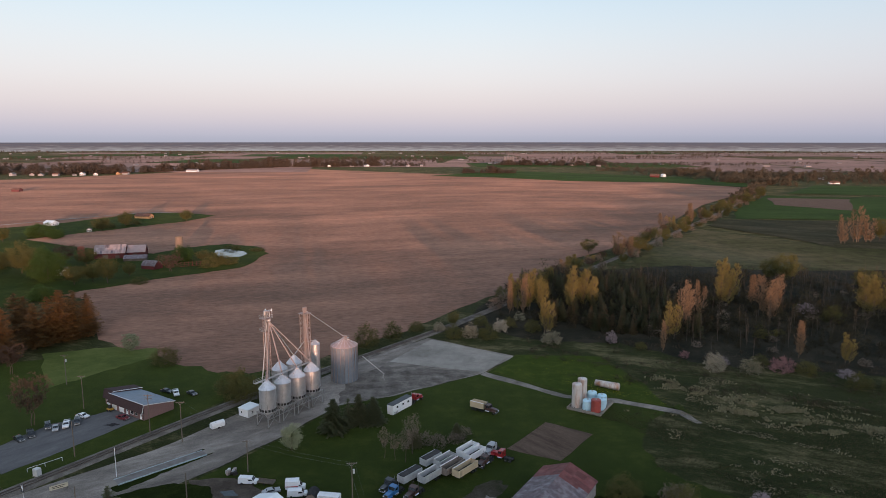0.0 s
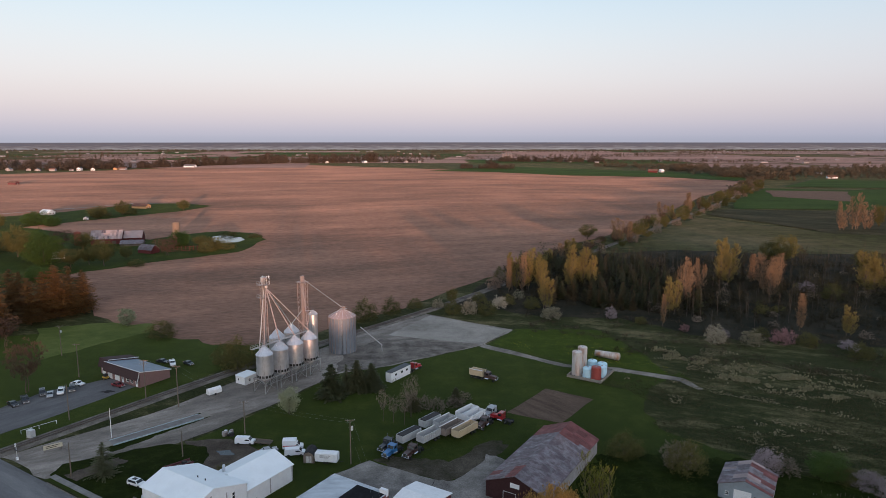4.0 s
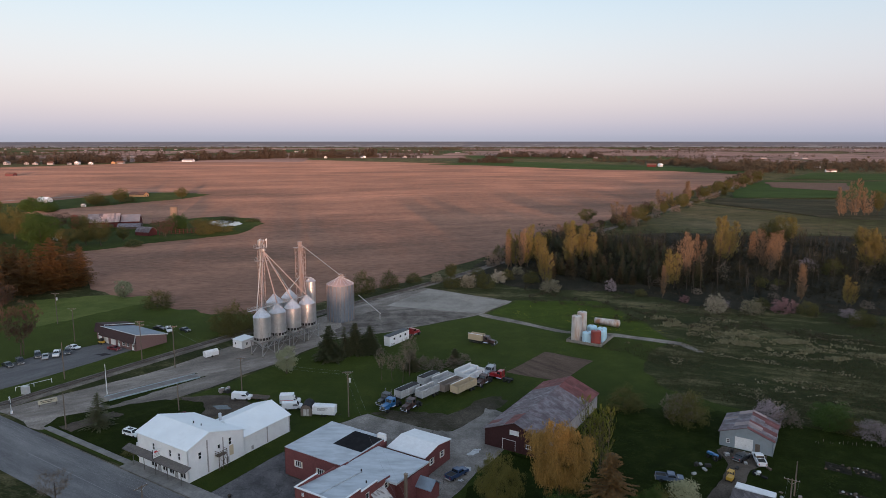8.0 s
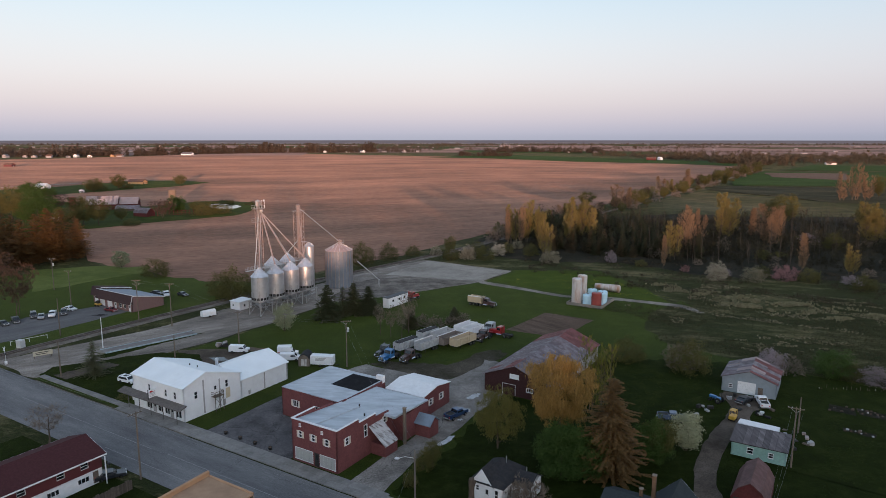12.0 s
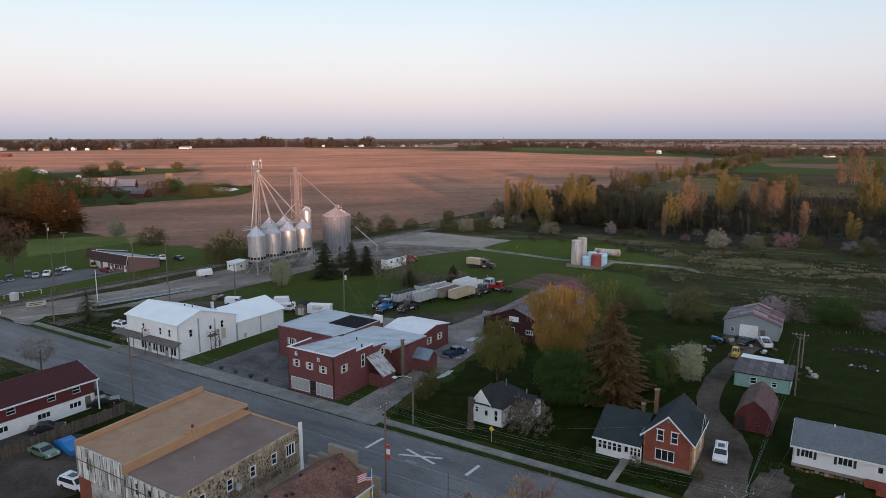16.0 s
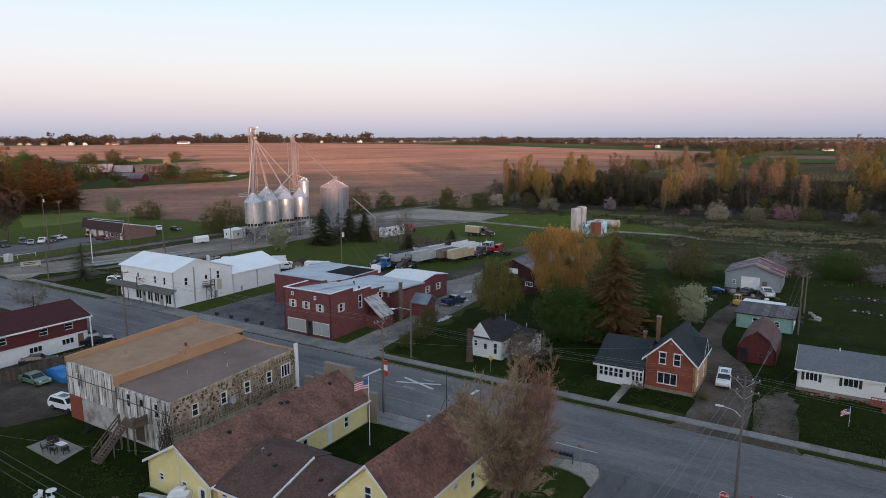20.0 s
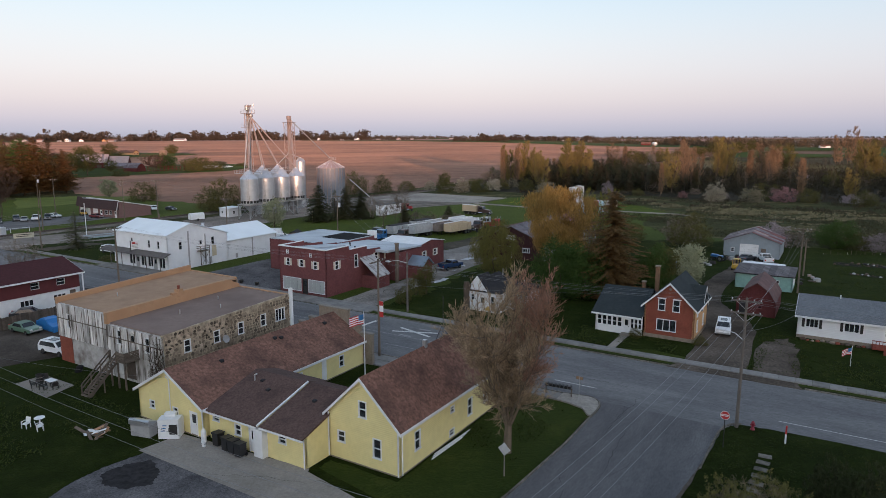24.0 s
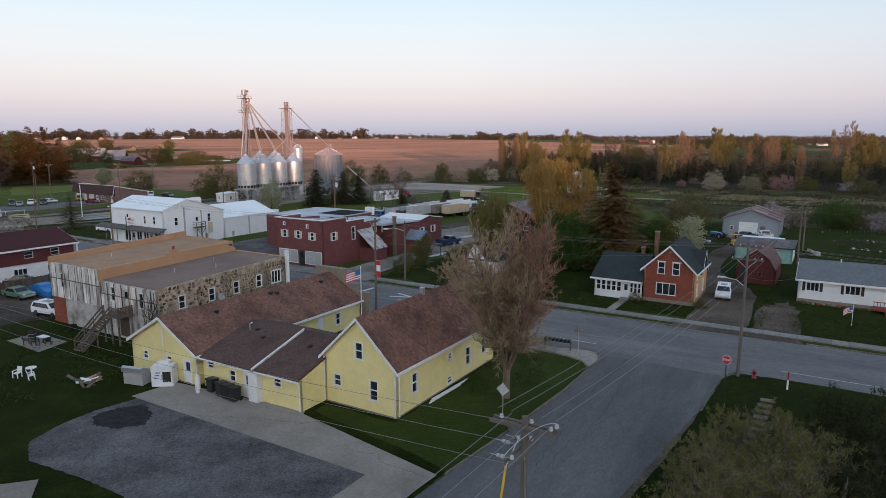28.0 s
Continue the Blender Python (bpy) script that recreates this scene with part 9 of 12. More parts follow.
def gen_willow(seed, R=6.0, base=2.2, n=420, floor=0.9, long=1.0, strands=16):
    r = random.Random(seed)
    segs, tips = skeleton(r, 9.9, R * 0.86, base, n, shell=0.45)
    rows = []
    for p, d, lv in tips:
        reach, lift = r.uniform(0.6, 1.25), r.uniform(0, 2.6)
        for s in range(strands):
            c = p + Vector((r.gauss(0, 0.33), r.gauss(0, 0.33), r.gauss(0, 0.15)))
            out = Vector((c.x, c.y, 0)).normalized() * 0.5 if c.x or c.y else Vector((0.1, 0, 0))
            ln = r.uniform(0.5, 2.3) * (0.45 + 0.05 * c.z) * long * reach
            n = max(5, int(ln / 0.17))
            for j in range(n):
                t_ = j / n
                q = c + out * (t_ * 0.9) + Vector((r.gauss(0, 0.07), r.gauss(0, 0.07), 0.25 * t_ - ln * t_ * t_ * 0.9 - ln * t_ * 0.15))
                if q.z < floor + lift + 0.8 * r.random():
                    break
                l_ = (Vector((0, 0, -1.0)) + rvec(r) * 0.5).normalized() * 0.17
                rows.append((q, l_, l_.cross(rvec(r)).normalized() * 0.026))
    return [s[:4] for s in segs], rows


L_GOLD = leafmat("golden_young_leaves", (0.13, 0.112, 0.036), (0.235, 0.19, 0.066))
L_TANTWIG = leafmat("tan_bare_twigs", (0.16, 0.108, 0.064), (0.27, 0.178, 0.108))
L_OLIVE = leafmat("olive_young_leaves", (0.058, 0.060, 0.018), (0.125, 0.112, 0.034))
L_YELGRN = leafmat("yellow_green_leaves", (0.13, 0.14, 0.02), (0.22, 0.21, 0.035))
L_GREEN = leafmat("fresh_green_leaves", (0.030, 0.062, 0.012), (0.075, 0.118, 0.026))
L_DKGREEN = leafmat("dark_needles", (0.026, 0.036, 0.015), (0.078, 0.074, 0.032))
L_BROWNGRN = leafmat("brownish_needles", (0.055, 0.042, 0.020), (0.105, 0.076, 0.036))
L_RUST = leafmat("rusty_spruce_needles", (0.065, 0.048, 0.018), (0.25, 0.13, 0.045))
L_ORANGE = leafmat("orange_brown_needles", (0.038, 0.034, 0.012), (0.20, 0.098, 0.032))
L_WILLOW = leafmat("orange_willow_strands", (0.16, 0.10, 0.028), (0.54, 0.335, 0.105))
# red of the buds and a tint of low sun in one colour
L_SUNREDTWIG = leafmat("sun_reddened_twigs", (0.24, 0.13, 0.09), (0.48, 0.26, 0.18))
L_STREET = leafmat("street_tree_twigs", (0.19, 0.138, 0.085), (0.42, 0.305, 0.195))
L_GREYTWIG = leafmat("grey_brown_twigs", (0.13, 0.105, 0.083), (0.235, 0.185, 0.145))
L_WHITEBL = leafmat("cream_blossom", (0.07, 0.075, 0.025), (0.58, 0.49, 0.39))
L_PINKBL = leafmat("pink_blossom", (0.08, 0.05, 0.035), (0.46, 0.25, 0.265))
L_LILAC = leafmat("pale_lilac_blossom", (0.17, 0.14, 0.14), (0.38, 0.31, 0.33))
L_REDLEAF = leafmat("red_maple_buds", (0.056, 0.036, 0.026), (0.108, 0.064, 0.044))
L_BUSH = leafmat("bush_leaf_tufts", (0.06, 0.066, 0.018), (0.175, 0.155, 0.048))
L_THTWIG = leafmat("thicket_twigs", (0.12, 0.096, 0.066), (0.24, 0.185, 0.13))
L_CORNER = leafmat("corner_bush_leaves", (0.016, 0.024, 0.009), (0.045, 0.052, 0.019))

# kind: makers, crown material, bark, radius at height 10, label, category
TREES = {
    "poplar": ([lambda s: gen_poplar(s, 2.0, 200, 0.165, 38) for _ in range(3)], L_GOLD, M_TRUNK, 2.2, "tall narrow tree with golden young leaves", "tree"),
    "birch": ([lambda s: gen_poplar(s, 1.8, 180, 0.155, 26) for _ in range(3)], L_TANTWIG, M_TRUNK, 1.9, "tall bare tree with pale trunks and tan twigs", "tree"),
    "young_fir": ([lambda s: gen_conifer(s, 2.1, 18, 0.12, 0.34, gap=0.27) for _ in range(3)], L_DKGREEN, M_BARK, 2.1, "dark young fir in the wood", "tree"),
    "brown_fir": ([lambda s: gen_conifer(s, 2.0, 18, 0.12, 0.34, gap=0.27) for _ in range(2)], L_BROWNGRN, M_BARK, 2.0, "brownish young fir in the wood", "tree"),
    "pine": ([lambda s: gen_conifer(s, 3.6, 38, -0.12, 0.25, 0.4, 0.6, 0.17) for _ in range(3)], L_ORANGE, M_BARK, 3.6, "large dark pine with orange-brown needles", "tree"),
    "spruce": ([lambda s: gen_conifer(s, 3.3, 34, 0.25, 0.33, 0.2, 0.7, 0.2) for _ in range(2)], leafmat("yard_spruce_needles", (0.045, 0.056, 0.024), (0.105, 0.095, 0.046)), M_BARK, 2.4, "dark green conical yard spruce", "tree"),
    "grey_spruce": ([lambda s: gen_conifer(s, 3.0, 26, 0.18, 0.22, 0.4, 0.7, 0.2)], leafmat("grey_green_needles", (0.062, 0.072, 0.035), (0.125, 0.125, 0.062)), M_BARK, 2.7, "slender grey-green yard spruce", "tree"),
    "olive": ([lambda s: gen_broad(s, 4.4, 0.6, 180, 19, 0.48, 0.2) for _ in range(2)], L_OLIVE, M_BARK, 4.2, "broad tree in thin olive young leaf", "tree"),
    "yelgreen": ([lambda s: gen_poplar(s, 3.0, 150, 0.15, 20)], L_YELGRN, M_TRUNK, 3.0, "tall tree in yellow-green spring leaf", "tree"),
    "green": ([lambda s: gen_broad(s, 4.8, -1.5, 300, 48, 0.5, 0.145, 1, 0, 0.95)], L_GREEN, M_BARK, 4.8, "dense round tree in fresh green leaf", "tree"),
    "bare": ([lambda s: gen_bare(s, 4.2, 2.2, 300, 9, 0.3, 1, 0.013) for _ in range(2)], L_GREYTWIG, M_BARK, 4.2, "bare grey-brown leafless tree", "tree"),
    "redbare": ([lambda s: gen_bare(s, 4.0, 1.2, 420, 12, 0.24, 3, 0.018)], L_REDLEAF, M_BARK, 4.0, "large tree with red budding crown", "tree"),
    "shrub": ([lambda s: gen_broad(s, 6.2, -5.0, 130, 34, 0.7, 0.21, 5, 0, 1.0) for _ in range(2)], L_OLIVE, M_BARK, 6.2, "roundish shrub in olive-brown leaf", "shrub"),
    "thorn": ([lambda s: gen_bare(s, 6.0, -5.0, 160, 12, 0.6, 5, 0.04, 1.0) for _ in range(2)], L_GREYTWIG, M_BARK, 6.0, "bare tangled thorn shrub", "shrub"),
    "whitebloom": ([lambda s: gen_broad(s, 6.4, -5.0, 150, 54, 0.55, 0.175, 5, 0, 1.0) for _ in range(2)], L_WHITEBL, M_BARK, 6.4, "wide shrub covered in cream blossom", "shrub"),
    "pinkbloom": ([lambda s: gen_broad(s, 7.2, -5.0, 150, 54, 0.55, 0.175, 5, 0, 1.0)], L_PINKBL, M_BARK, 7.2, "shrub covered in pink blossom", "shrub"),
    "lilac": ([lambda s: gen_broad(s, 7.2, -5.0, 130, 22, 0.7, 0.3, 5, 0, 1.0)], L_LILAC, M_BARK, 7.2, "shrub with pale lilac blossom", "shrub"),
    "blosstree": ([lambda s: gen_broad(s, 3.4, -0.4, 190, 26, 0.42, 0.18, 1, 0, 0.95)], leafmat("pale_green_blossom", (0.20, 0.22, 0.12), (0.42, 0.42, 0.28)), M_BARK, 3.2, "small tree in pale blossom", "tree"),
}
PROTO = {}
tree_rng = random.Random(99)


def plant(kind, x, y, h, r, label="", group=""):
    """A tree or shrub at a world place, of that height and crown radius."""
    makers, leaf, bark, base_r, lab, cat = TREES[kind]
    i = tree_rng.randrange(len(makers))
    s = (r / base_r, r / base_r, h / 10.0)
    x, y = onto(x, y)
    p = pose(x, y, rise(x, y), 0, 0, tree_rng.uniform(0, 360))
    if (kind, i) not in PROTO:
        segs, rows = makers[i](sum(map(ord, kind)) + i * 17)
        t = new("tree" if cat == "tree" else "shrub")
        tagged(t, label or lab, cat, group)
        alike("trunk", tubes_mesh("trunk", segs, bark, 3), t, Matrix())
        alike("crown", leaves_mesh("crown", rows, leaf), t, Matrix())
        t.matrix_basis = p @ Matrix.Diagonal((*s, 1))
        PROTO[kind, i] = t
        return t
    src = PROTO[kind, i]
    s0 = src.scale
    return tagged(copy_thing(src, p @ Matrix.Diagonal((s[0] / s0[0], s[1] / s0[1], s[2] / s0[2], 1))), label, "", group)


def plant_uv(kind, u, v, h, r, label="", group=""):
    return plant(kind, *xy(u, v), h, r, label, group)


# the wood's tall trees
for x, y, h, r in [(47, 352, 21, 4.2), (41, 349, 19, 3.2), (51, 307, 17, 3.4), (55, 346, 18, 3.2), (70, 352, 22, 5.0), (77, 356, 21, 4.4), (83, 356, 17, 3.6), (159, 360, 23, 5.2), (170, 377, 22.5, 4.4), (227, 337, 21, 6.0), (235, 342, 20, 5.0), (170, 264, 11.6, 2.6), (108, 299, 17, 3.4)]:
    plant("poplar", x, y, h * 1.08, r * 1.35)
for x, y, h, r in [(44, 346, 20, 3.0), (37, 344, 17, 2.6), (120, 316, 20, 3.7), (125, 320, 21, 3.3), (98, 279, 13, 2.0), (173, 337, 20, 5.6), (172, 330, 19, 4.0), (186, 356, 18, 4.4), (154, 271, 15, 3.0), (176, 362, 16, 3.6), (138, 338, 18, 3.0), (143, 518, 18, 5.0), (150, 512, 16, 4.0),
                   (236, 690, 15, 5), (287, 754, 19, 6), (363, 586, 24, 5), (378, 592, 31, 5), (390, 592, 23, 5)]:
    plant("birch", x, y, h * 1.08, r * 1.2)
for x, y, h, r in [(222, 414, 23, 9), (214, 420, 18, 6), (162, 532, 16, 8), (121, 532, 14, 8), (307, 754, 15, 8), (337, 794, 20, 6), (354, 806, 21, 7), (513, 1054, 21, 9), (447, 959, 18, 9), (259, 390, 17, 9), (400, 592, 25, 6), (58, 372, 16, 5), (52, 368, 15, 5)]:
    plant("olive", x, y, h, r)
wr = random.Random(5)
# fir plantation and undergrowth of thin stems
n = 0
n_near, inner = 0, []
while n < 270:
    x, y = wr.uniform(52, 128), wr.uniform(296, 420)
    if y < 318 - 0.35 * (x - 52) or (x < 80 and 335 < y < 365 and wr.random() < 0.7):
        continue
    kind, fh, fr_ad = "young_fir" if wr.random() < 0.62 else "brown_fir", wr.uniform(7, 13), wr.uniform(1.9, 2.9)
    if y < 345 and n_near < 110:
        n_near += 1
        plant(kind, x, y, fh, fr_ad)
    else:
        inner.append((kind, x, y, fh, fr_ad))
    n += 1
for k in range(60):
    x = wr.uniform(90, 300)
    y = wr.uniform(258 if x > 110 else 290, 400)
    plant(wr.choice(["thorn", "shrub", "thorn"]), x, y, wr.uniform(2.5, 5.5), wr.uniform(2.0, 4.0))
# the firs deeper in the wood, grown together
for kind, mk, lf in (("young_fir", gen_conifer, L_DKGREEN), ("brown_fir", gen_conifer, L_BROWNGRN)):
    _, rows = mk(81 if kind == "young_fir" else 82, 2.1, 18, 0.12, 0.34, gap=0.27)
    one = np.array([[tuple(c - l_), tuple(c + w - l_ * 0.1), tuple(c + l_), tuple(c - w - l_ * 0.1)] for c, l_, w in rows]).reshape(-1, 3)
    mass = []
    for k_, x, y, h, r in inner:
        if k_ == kind:
            a_ = wr.uniform(0, 6.28)
            s_ = r / 2.1
            mass.append(np.stack([(one[:, 0] * math.cos(a_) - one[:, 1] * math.sin(a_)) * s_ + x, (one[:, 0] * math.sin(a_) + one[:, 1] * math.cos(a_)) * s_ + y, one[:, 2] * h / 10], 1))
    allv = np.concatenate(mass)
    tagged(new("fir_wood", raw_mesh("fir_wood", allv.tolist(), np.arange(len(allv)).reshape(-1, 4).tolist(), lf)), "close-grown young firs inside the wood", "woods", "", "stuff")
# blossom along the wood's edge
for k, x, y, h, r in [("whitebloom", 111, 255, 8.2, 4.6), ("whitebloom", 125, 253, 6.4, 5.4), ("pinkbloom", 138, 254, 7.2, 5.0), ("shrub", 146, 251, 6.6, 4.6), ("pinkbloom", 105, 272, 3.4, 2.4), ("lilac", 160, 246, 4.0, 4.2), ("whitebloom", 51, 292, 6.4, 5.2),
                      ("whitebloom", 41, 331, 4.8, 3.4), ("lilac", 79, 293, 6.0, 3.2), ("lilac", 198, 344, 6.3, 5.6), ("shrub", 158, 236, 7, 5), ("shrub", 201, 327, 10, 6), ("shrub", 168, 232, 6, 4), ("shrub", 133, 262, 5, 4), ("lilac", 117, 262, 4, 3), ("shrub", 90, 284, 3.5, 3.0), ("shrub", 152, 300, 5, 4)]:
    plant(k, x, y, h, r)
# bushes along the railway and yard
for k, x, y, h, r in [("shrub", -34, 288, 12, 6.4), ("shrub", -23, 300, 9.4, 5.0), ("shrub", -12, 312, 5.6, 4.4), ("shrub", 6, 300, 8, 4.6), ("whitebloom", 14, 302, 7, 5), ("shrub", 22, 299, 8, 5), ("whitebloom", 29, 311, 6.6, 4.2), ("whitebloom", -1, 312, 5, 3.4), ("shrub", 45, 311, 6.6, 4.6),
                      ("shrub", 20, 322, 6, 4.4), ("olive", 6, 318, 9, 3.6), ("shrub", 34, 318, 6, 4), ("thorn", 30, 352, 8, 5), ("thorn", 36, 366, 8, 5)]:
    plant(k, x, y, h, r)
for k in range(96):
    v = 335 + k * 9
    u = rail_u(v) - 8 + wr.uniform(-5, 5)
    plant_uv(wr.choice(["thorn", "shrub", "redbare", "birch", "olive", "poplar"]), u, v, wr.uniform(5, 11 + k * 0.06), wr.uniform(3, 5.5))
for k in range(26):
    v = 420 + k * 32
    plant_uv(wr.choice(["thorn", "olive", "shrub"]), rail_u(v) + 9 + wr.uniform(-3, 6), v, wr.uniform(4, 13), wr.uniform(3, 6))
# west side
for x, y, h, r in [(-185, 268, 21.5, 6.8), (-194, 276, 21, 7), (-181, 283, 19.5, 7), (-178, 289, 21, 7), (-175, 293, 23, 7.2), (-171, 297, 22, 7.2), (-167, 302, 17.5, 6), (-192, 294, 20, 7), (-182, 307, 20, 7), (-203, 284, 21, 7), (-200, 300, 20, 7), (-212, 274, 20, 7), (-172, 310, 18, 6), (-188, 258, 15, 5)]:
    plant("pine", x, y, h * 1.12, r)
plant("redbare", -134, 204, 19, 7.0, "large spreading tree with reddish buds on the lawn")
plant("redbare", -172, 252, 14, 6.5)
plant("blosstree", -138, 282, 8.4, 4.0)
plant("shrub", -115, 263, 9, 6.2)
plant("shrub", -72, 226, 13.2, 6.8, "large olive thicket beside the railway")
plant("shrub", -78, 230, 10, 5)
plant("grey_spruce", -82, 150, 9.0, 3.3, "lone small olive-green fir by the street")
plant("bare", -72, 114, 8.5, 4.2, "bare round tree beside the street")
# elevator yard
for x, y, h, r in [(-34.5, 199, 11.4, 3.7), (-27, 205, 10.6, 3.0), (-22.5, 206, 9.2, 3.4)]:
    plant("spruce", x, y, h, r, "", "yard spruces")
plant("grey_spruce", -30.4, 204, 9.6, 3.3)
plant("blosstree", -45, 186, 9.2, 3.4, "pale blossoming tree on the lawn")
for u, v, h, r in [(-111.0, 143.9, 10.5, 2.0), (-104.4, 145.2, 11.0, 2.4), (-105.7, 150.6, 13.6, 3.2), (-107.8, 144.8, 9.0, 2.2)]:
    plant_uv("bare", u, v, h, r, "slender pale leafless tree on the lawn")
for u, v, h, r in [(-106, 158.0, 4.4, 3.0), (-102, 159.4, 4.0, 3.4), (-98.6, 164, 3.6, 3.0), (-98.8, 170, 3.0, 2.4)]:
    plant_uv("thorn", u, v, h, r)
plant("spruce", -8.0, 189, 6.4, 2.0)
plant("spruce", 5.0, 194, 5.4, 2.0)
# gardens
plant("green", *xy(-37.0, 96.6), 10.4, 4.4)
plant("green", *xy(-33.6, 98.6), 9.4, 4.2)
plant("green", *xy(-38.0, 100.0), 8.6, 3.4)
plant("yelgreen", *xy(-42.6, 126.0), 15.0, 3.6)
plant("yelgreen", *xy(-38.8, 124.0), 15.5, 3.0)
plant("olive", *xy(-24.6, 111.4), 8.0, 3.4, "round grey-green garden tree")
plant("green", *xy(-25.6, 110.4), 8.4, 3.6, "round dark green garden tree")
plant("shrub", *xy(-28.0, 114.0), 4.0, 2.4)
plant("blosstree", *xy(-21.4, 117.6), 8.2, 3.0, "white blossoming garden tree")
plant("thorn", *xy(-37.4, 84.6), 5.4, 3.8, "tangled bare shrub beside the cottage")
plant("thorn", *xy(-39.6, 86.0), 4.6, 2.6)
plant("shrub", *xy(-58.0, 86.5), 4.4, 1.9)
plant("shrub", *xy(-56.8, 81.0), 3.2, 1.4)
plant("olive", *xy(-57.0, 88.0), 5.6, 1.8)
plant("shrub", 61, 151, 9.6, 5.4, "large brown-leaved shrub behind the garden")
plant("thorn", 60, 154, 7.5, 5.0)
plant("shrub", 48, 160, 6.9, 5.0)
plant("green", 94, 148, 7.0, 5.0, "dense dark green garden bush")
plant("shrub", 97, 145, 4.6, 3.4)
plant("lilac", 101, 142, 4.6, 4.6)
plant("lilac", 81, 152, 6.2, 4.2)
plant("thorn", 85, 150, 4.4, 3.4)
plant("shrub", *xy(-21.0, 82.4), 1.5, 1.0, "low rounded garden bush")
plant("shrub", *xy(-13.2, 83.2), 1.4, 1.0, "low rounded garden bush")
plant("shrub", *xy(-125.4, 98.6), 2.6, 3.0)
plant("shrub", *xy(-129.0, 94.0), 2.2, 2.4)
plant("shrub", *xy(-130.5, 78.6), 1.3, 2.2, "clipped low hedge beside the shop")
# farmstead trees
for k, x, y, h, r in [("olive", -292, 450, 24, 11), ("green", -260, 426, 24, 13), ("olive", -276, 436, 21, 10), ("olive", -236, 414, 14, 8), ("redbare", -280, 482, 17, 10), ("olive", -262, 478, 15, 9), ("olive", -228, 422, 14, 7), ("olive", -217, 419, 19, 8.4), ("olive", -213, 441, 11, 5), ("redbare", -191, 456, 15, 10),
                      ("green", -199, 500, 13, 8), ("olive", -168, 484, 11, 7), ("shrub", -169, 473, 10, 8), ("shrub", -160, 486, 8, 8), ("olive", -184, 500, 9, 6), ("green", -386, 627, 14, 13), ("green", -364, 616, 10, 8), ("olive", -347, 666, 15, 10), ("olive", -339, 702, 17, 9), ("shrub", -356, 690, 10, 12),
                      ("olive", -291, 747, 14, 8), ("olive", -398, 591, 15, 7), ("green", -232, 373, 10, 8), ("shrub", -320, 470, 14, 12), ("olive", -305, 440, 18, 10), ("shrub", -178, 552, 5, 8), ("shrub", -154, 545, 4, 7), ("shrub", -196, 418, 6, 6), ("shrub", -338, 716, 8, 9)]:
    plant(k, x, y, h, r)

# the willow, the rusty spruce, the street tree and the near thicket
segs, rows = gen_willow(31, 5.6, 1.2, 330, 1.9, 0.7, 26)
t = tagged(new("weeping_willow"), "large weeping willow with orange hanging branches", "tree")
alike("trunk", tubes_mesh("trunk", segs, M_BARK, 6), t, Matrix())
alike("crown", leaves_mesh("crown", rows, L_WILLOW), t, Matrix())
t.matrix_basis = pose(*xy(-41.2, 106.0), 0, 0, 0, 40) @ Matrix.Diagonal((1.36, 1.36, 1.82, 1))
L_WEEP = leafmat("yellow_olive_strands", (0.10, 0.10, 0.028), (0.22, 0.19, 0.056))
segs, rows = gen_willow(52, 6.0, -1.0, 330)
t = tagged(new("weeping_willow"), "smaller weeping willow in thin yellow-olive leaf", "tree")
alike("trunk", tubes_mesh("trunk", segs, M_BARK, 4), t, Matrix())
alike("crown", leaves_mesh("crown", rows, L_WEEP), t, Matrix())
t.matrix_basis = pose(*xy(-50.8, 100.2), 0, 0, 0, 75) @ Matrix.Diagonal((0.86, 0.86, 1.24, 1))
segs, rows = gen_conifer(77, 3.0, 84, 0.12, 0.17, 0.5, 0.52, 0.095)
t = tagged(new("rusty_spruce"), "tall spruce with rust-brown drooping boughs", "tree")
alike("trunk", tubes_mesh("trunk", segs, M_BARK, 6), t, Matrix())
alike("crown", leaves_mesh("crown", rows, L_RUST), t, Matrix())
t.matrix_basis = pose(*xy(-30.1, 101.0), 0, 0, 0, 10) @ Matrix.Diagonal((1.75, 1.75, 1.76, 1))
segs, rows = gen_vase(4)
# upper right twigs take the redder colour, as if low sun lay there
ruddy = lambda q: q[0].x > 0.5 + 2.2 * noise.noise(q[0] * 0.45) and q[0].z > 4.2
low = [q for q in rows if not ruddy(q)]
high = [q for q in rows if ruddy(q)]
t = tagged(new("street_tree"), "tall street tree with budding twigs, coloured sun-red at the upper right", "tree")
alike("trunk", tubes_mesh("trunk", segs, mat("street_tree_bark", (0.155, 0.12, 0.088), 0.95, 0, 0.3, 4, 0.02, stretch=(2, 2, 0.4)), 5), t, Matrix())
alike("crown", leaves_mesh("crown", high, L_SUNREDTWIG), t, Matrix())
alike("tan_crown", leaves_mesh("tan_crown", low, L_STREET), t, Matrix())
t.matrix_basis = pose(*xy(-21.4, 45.2), 0, 0, 0, 0) @ Matrix.Diagonal((1.58, 1.58, 1.62, 1))
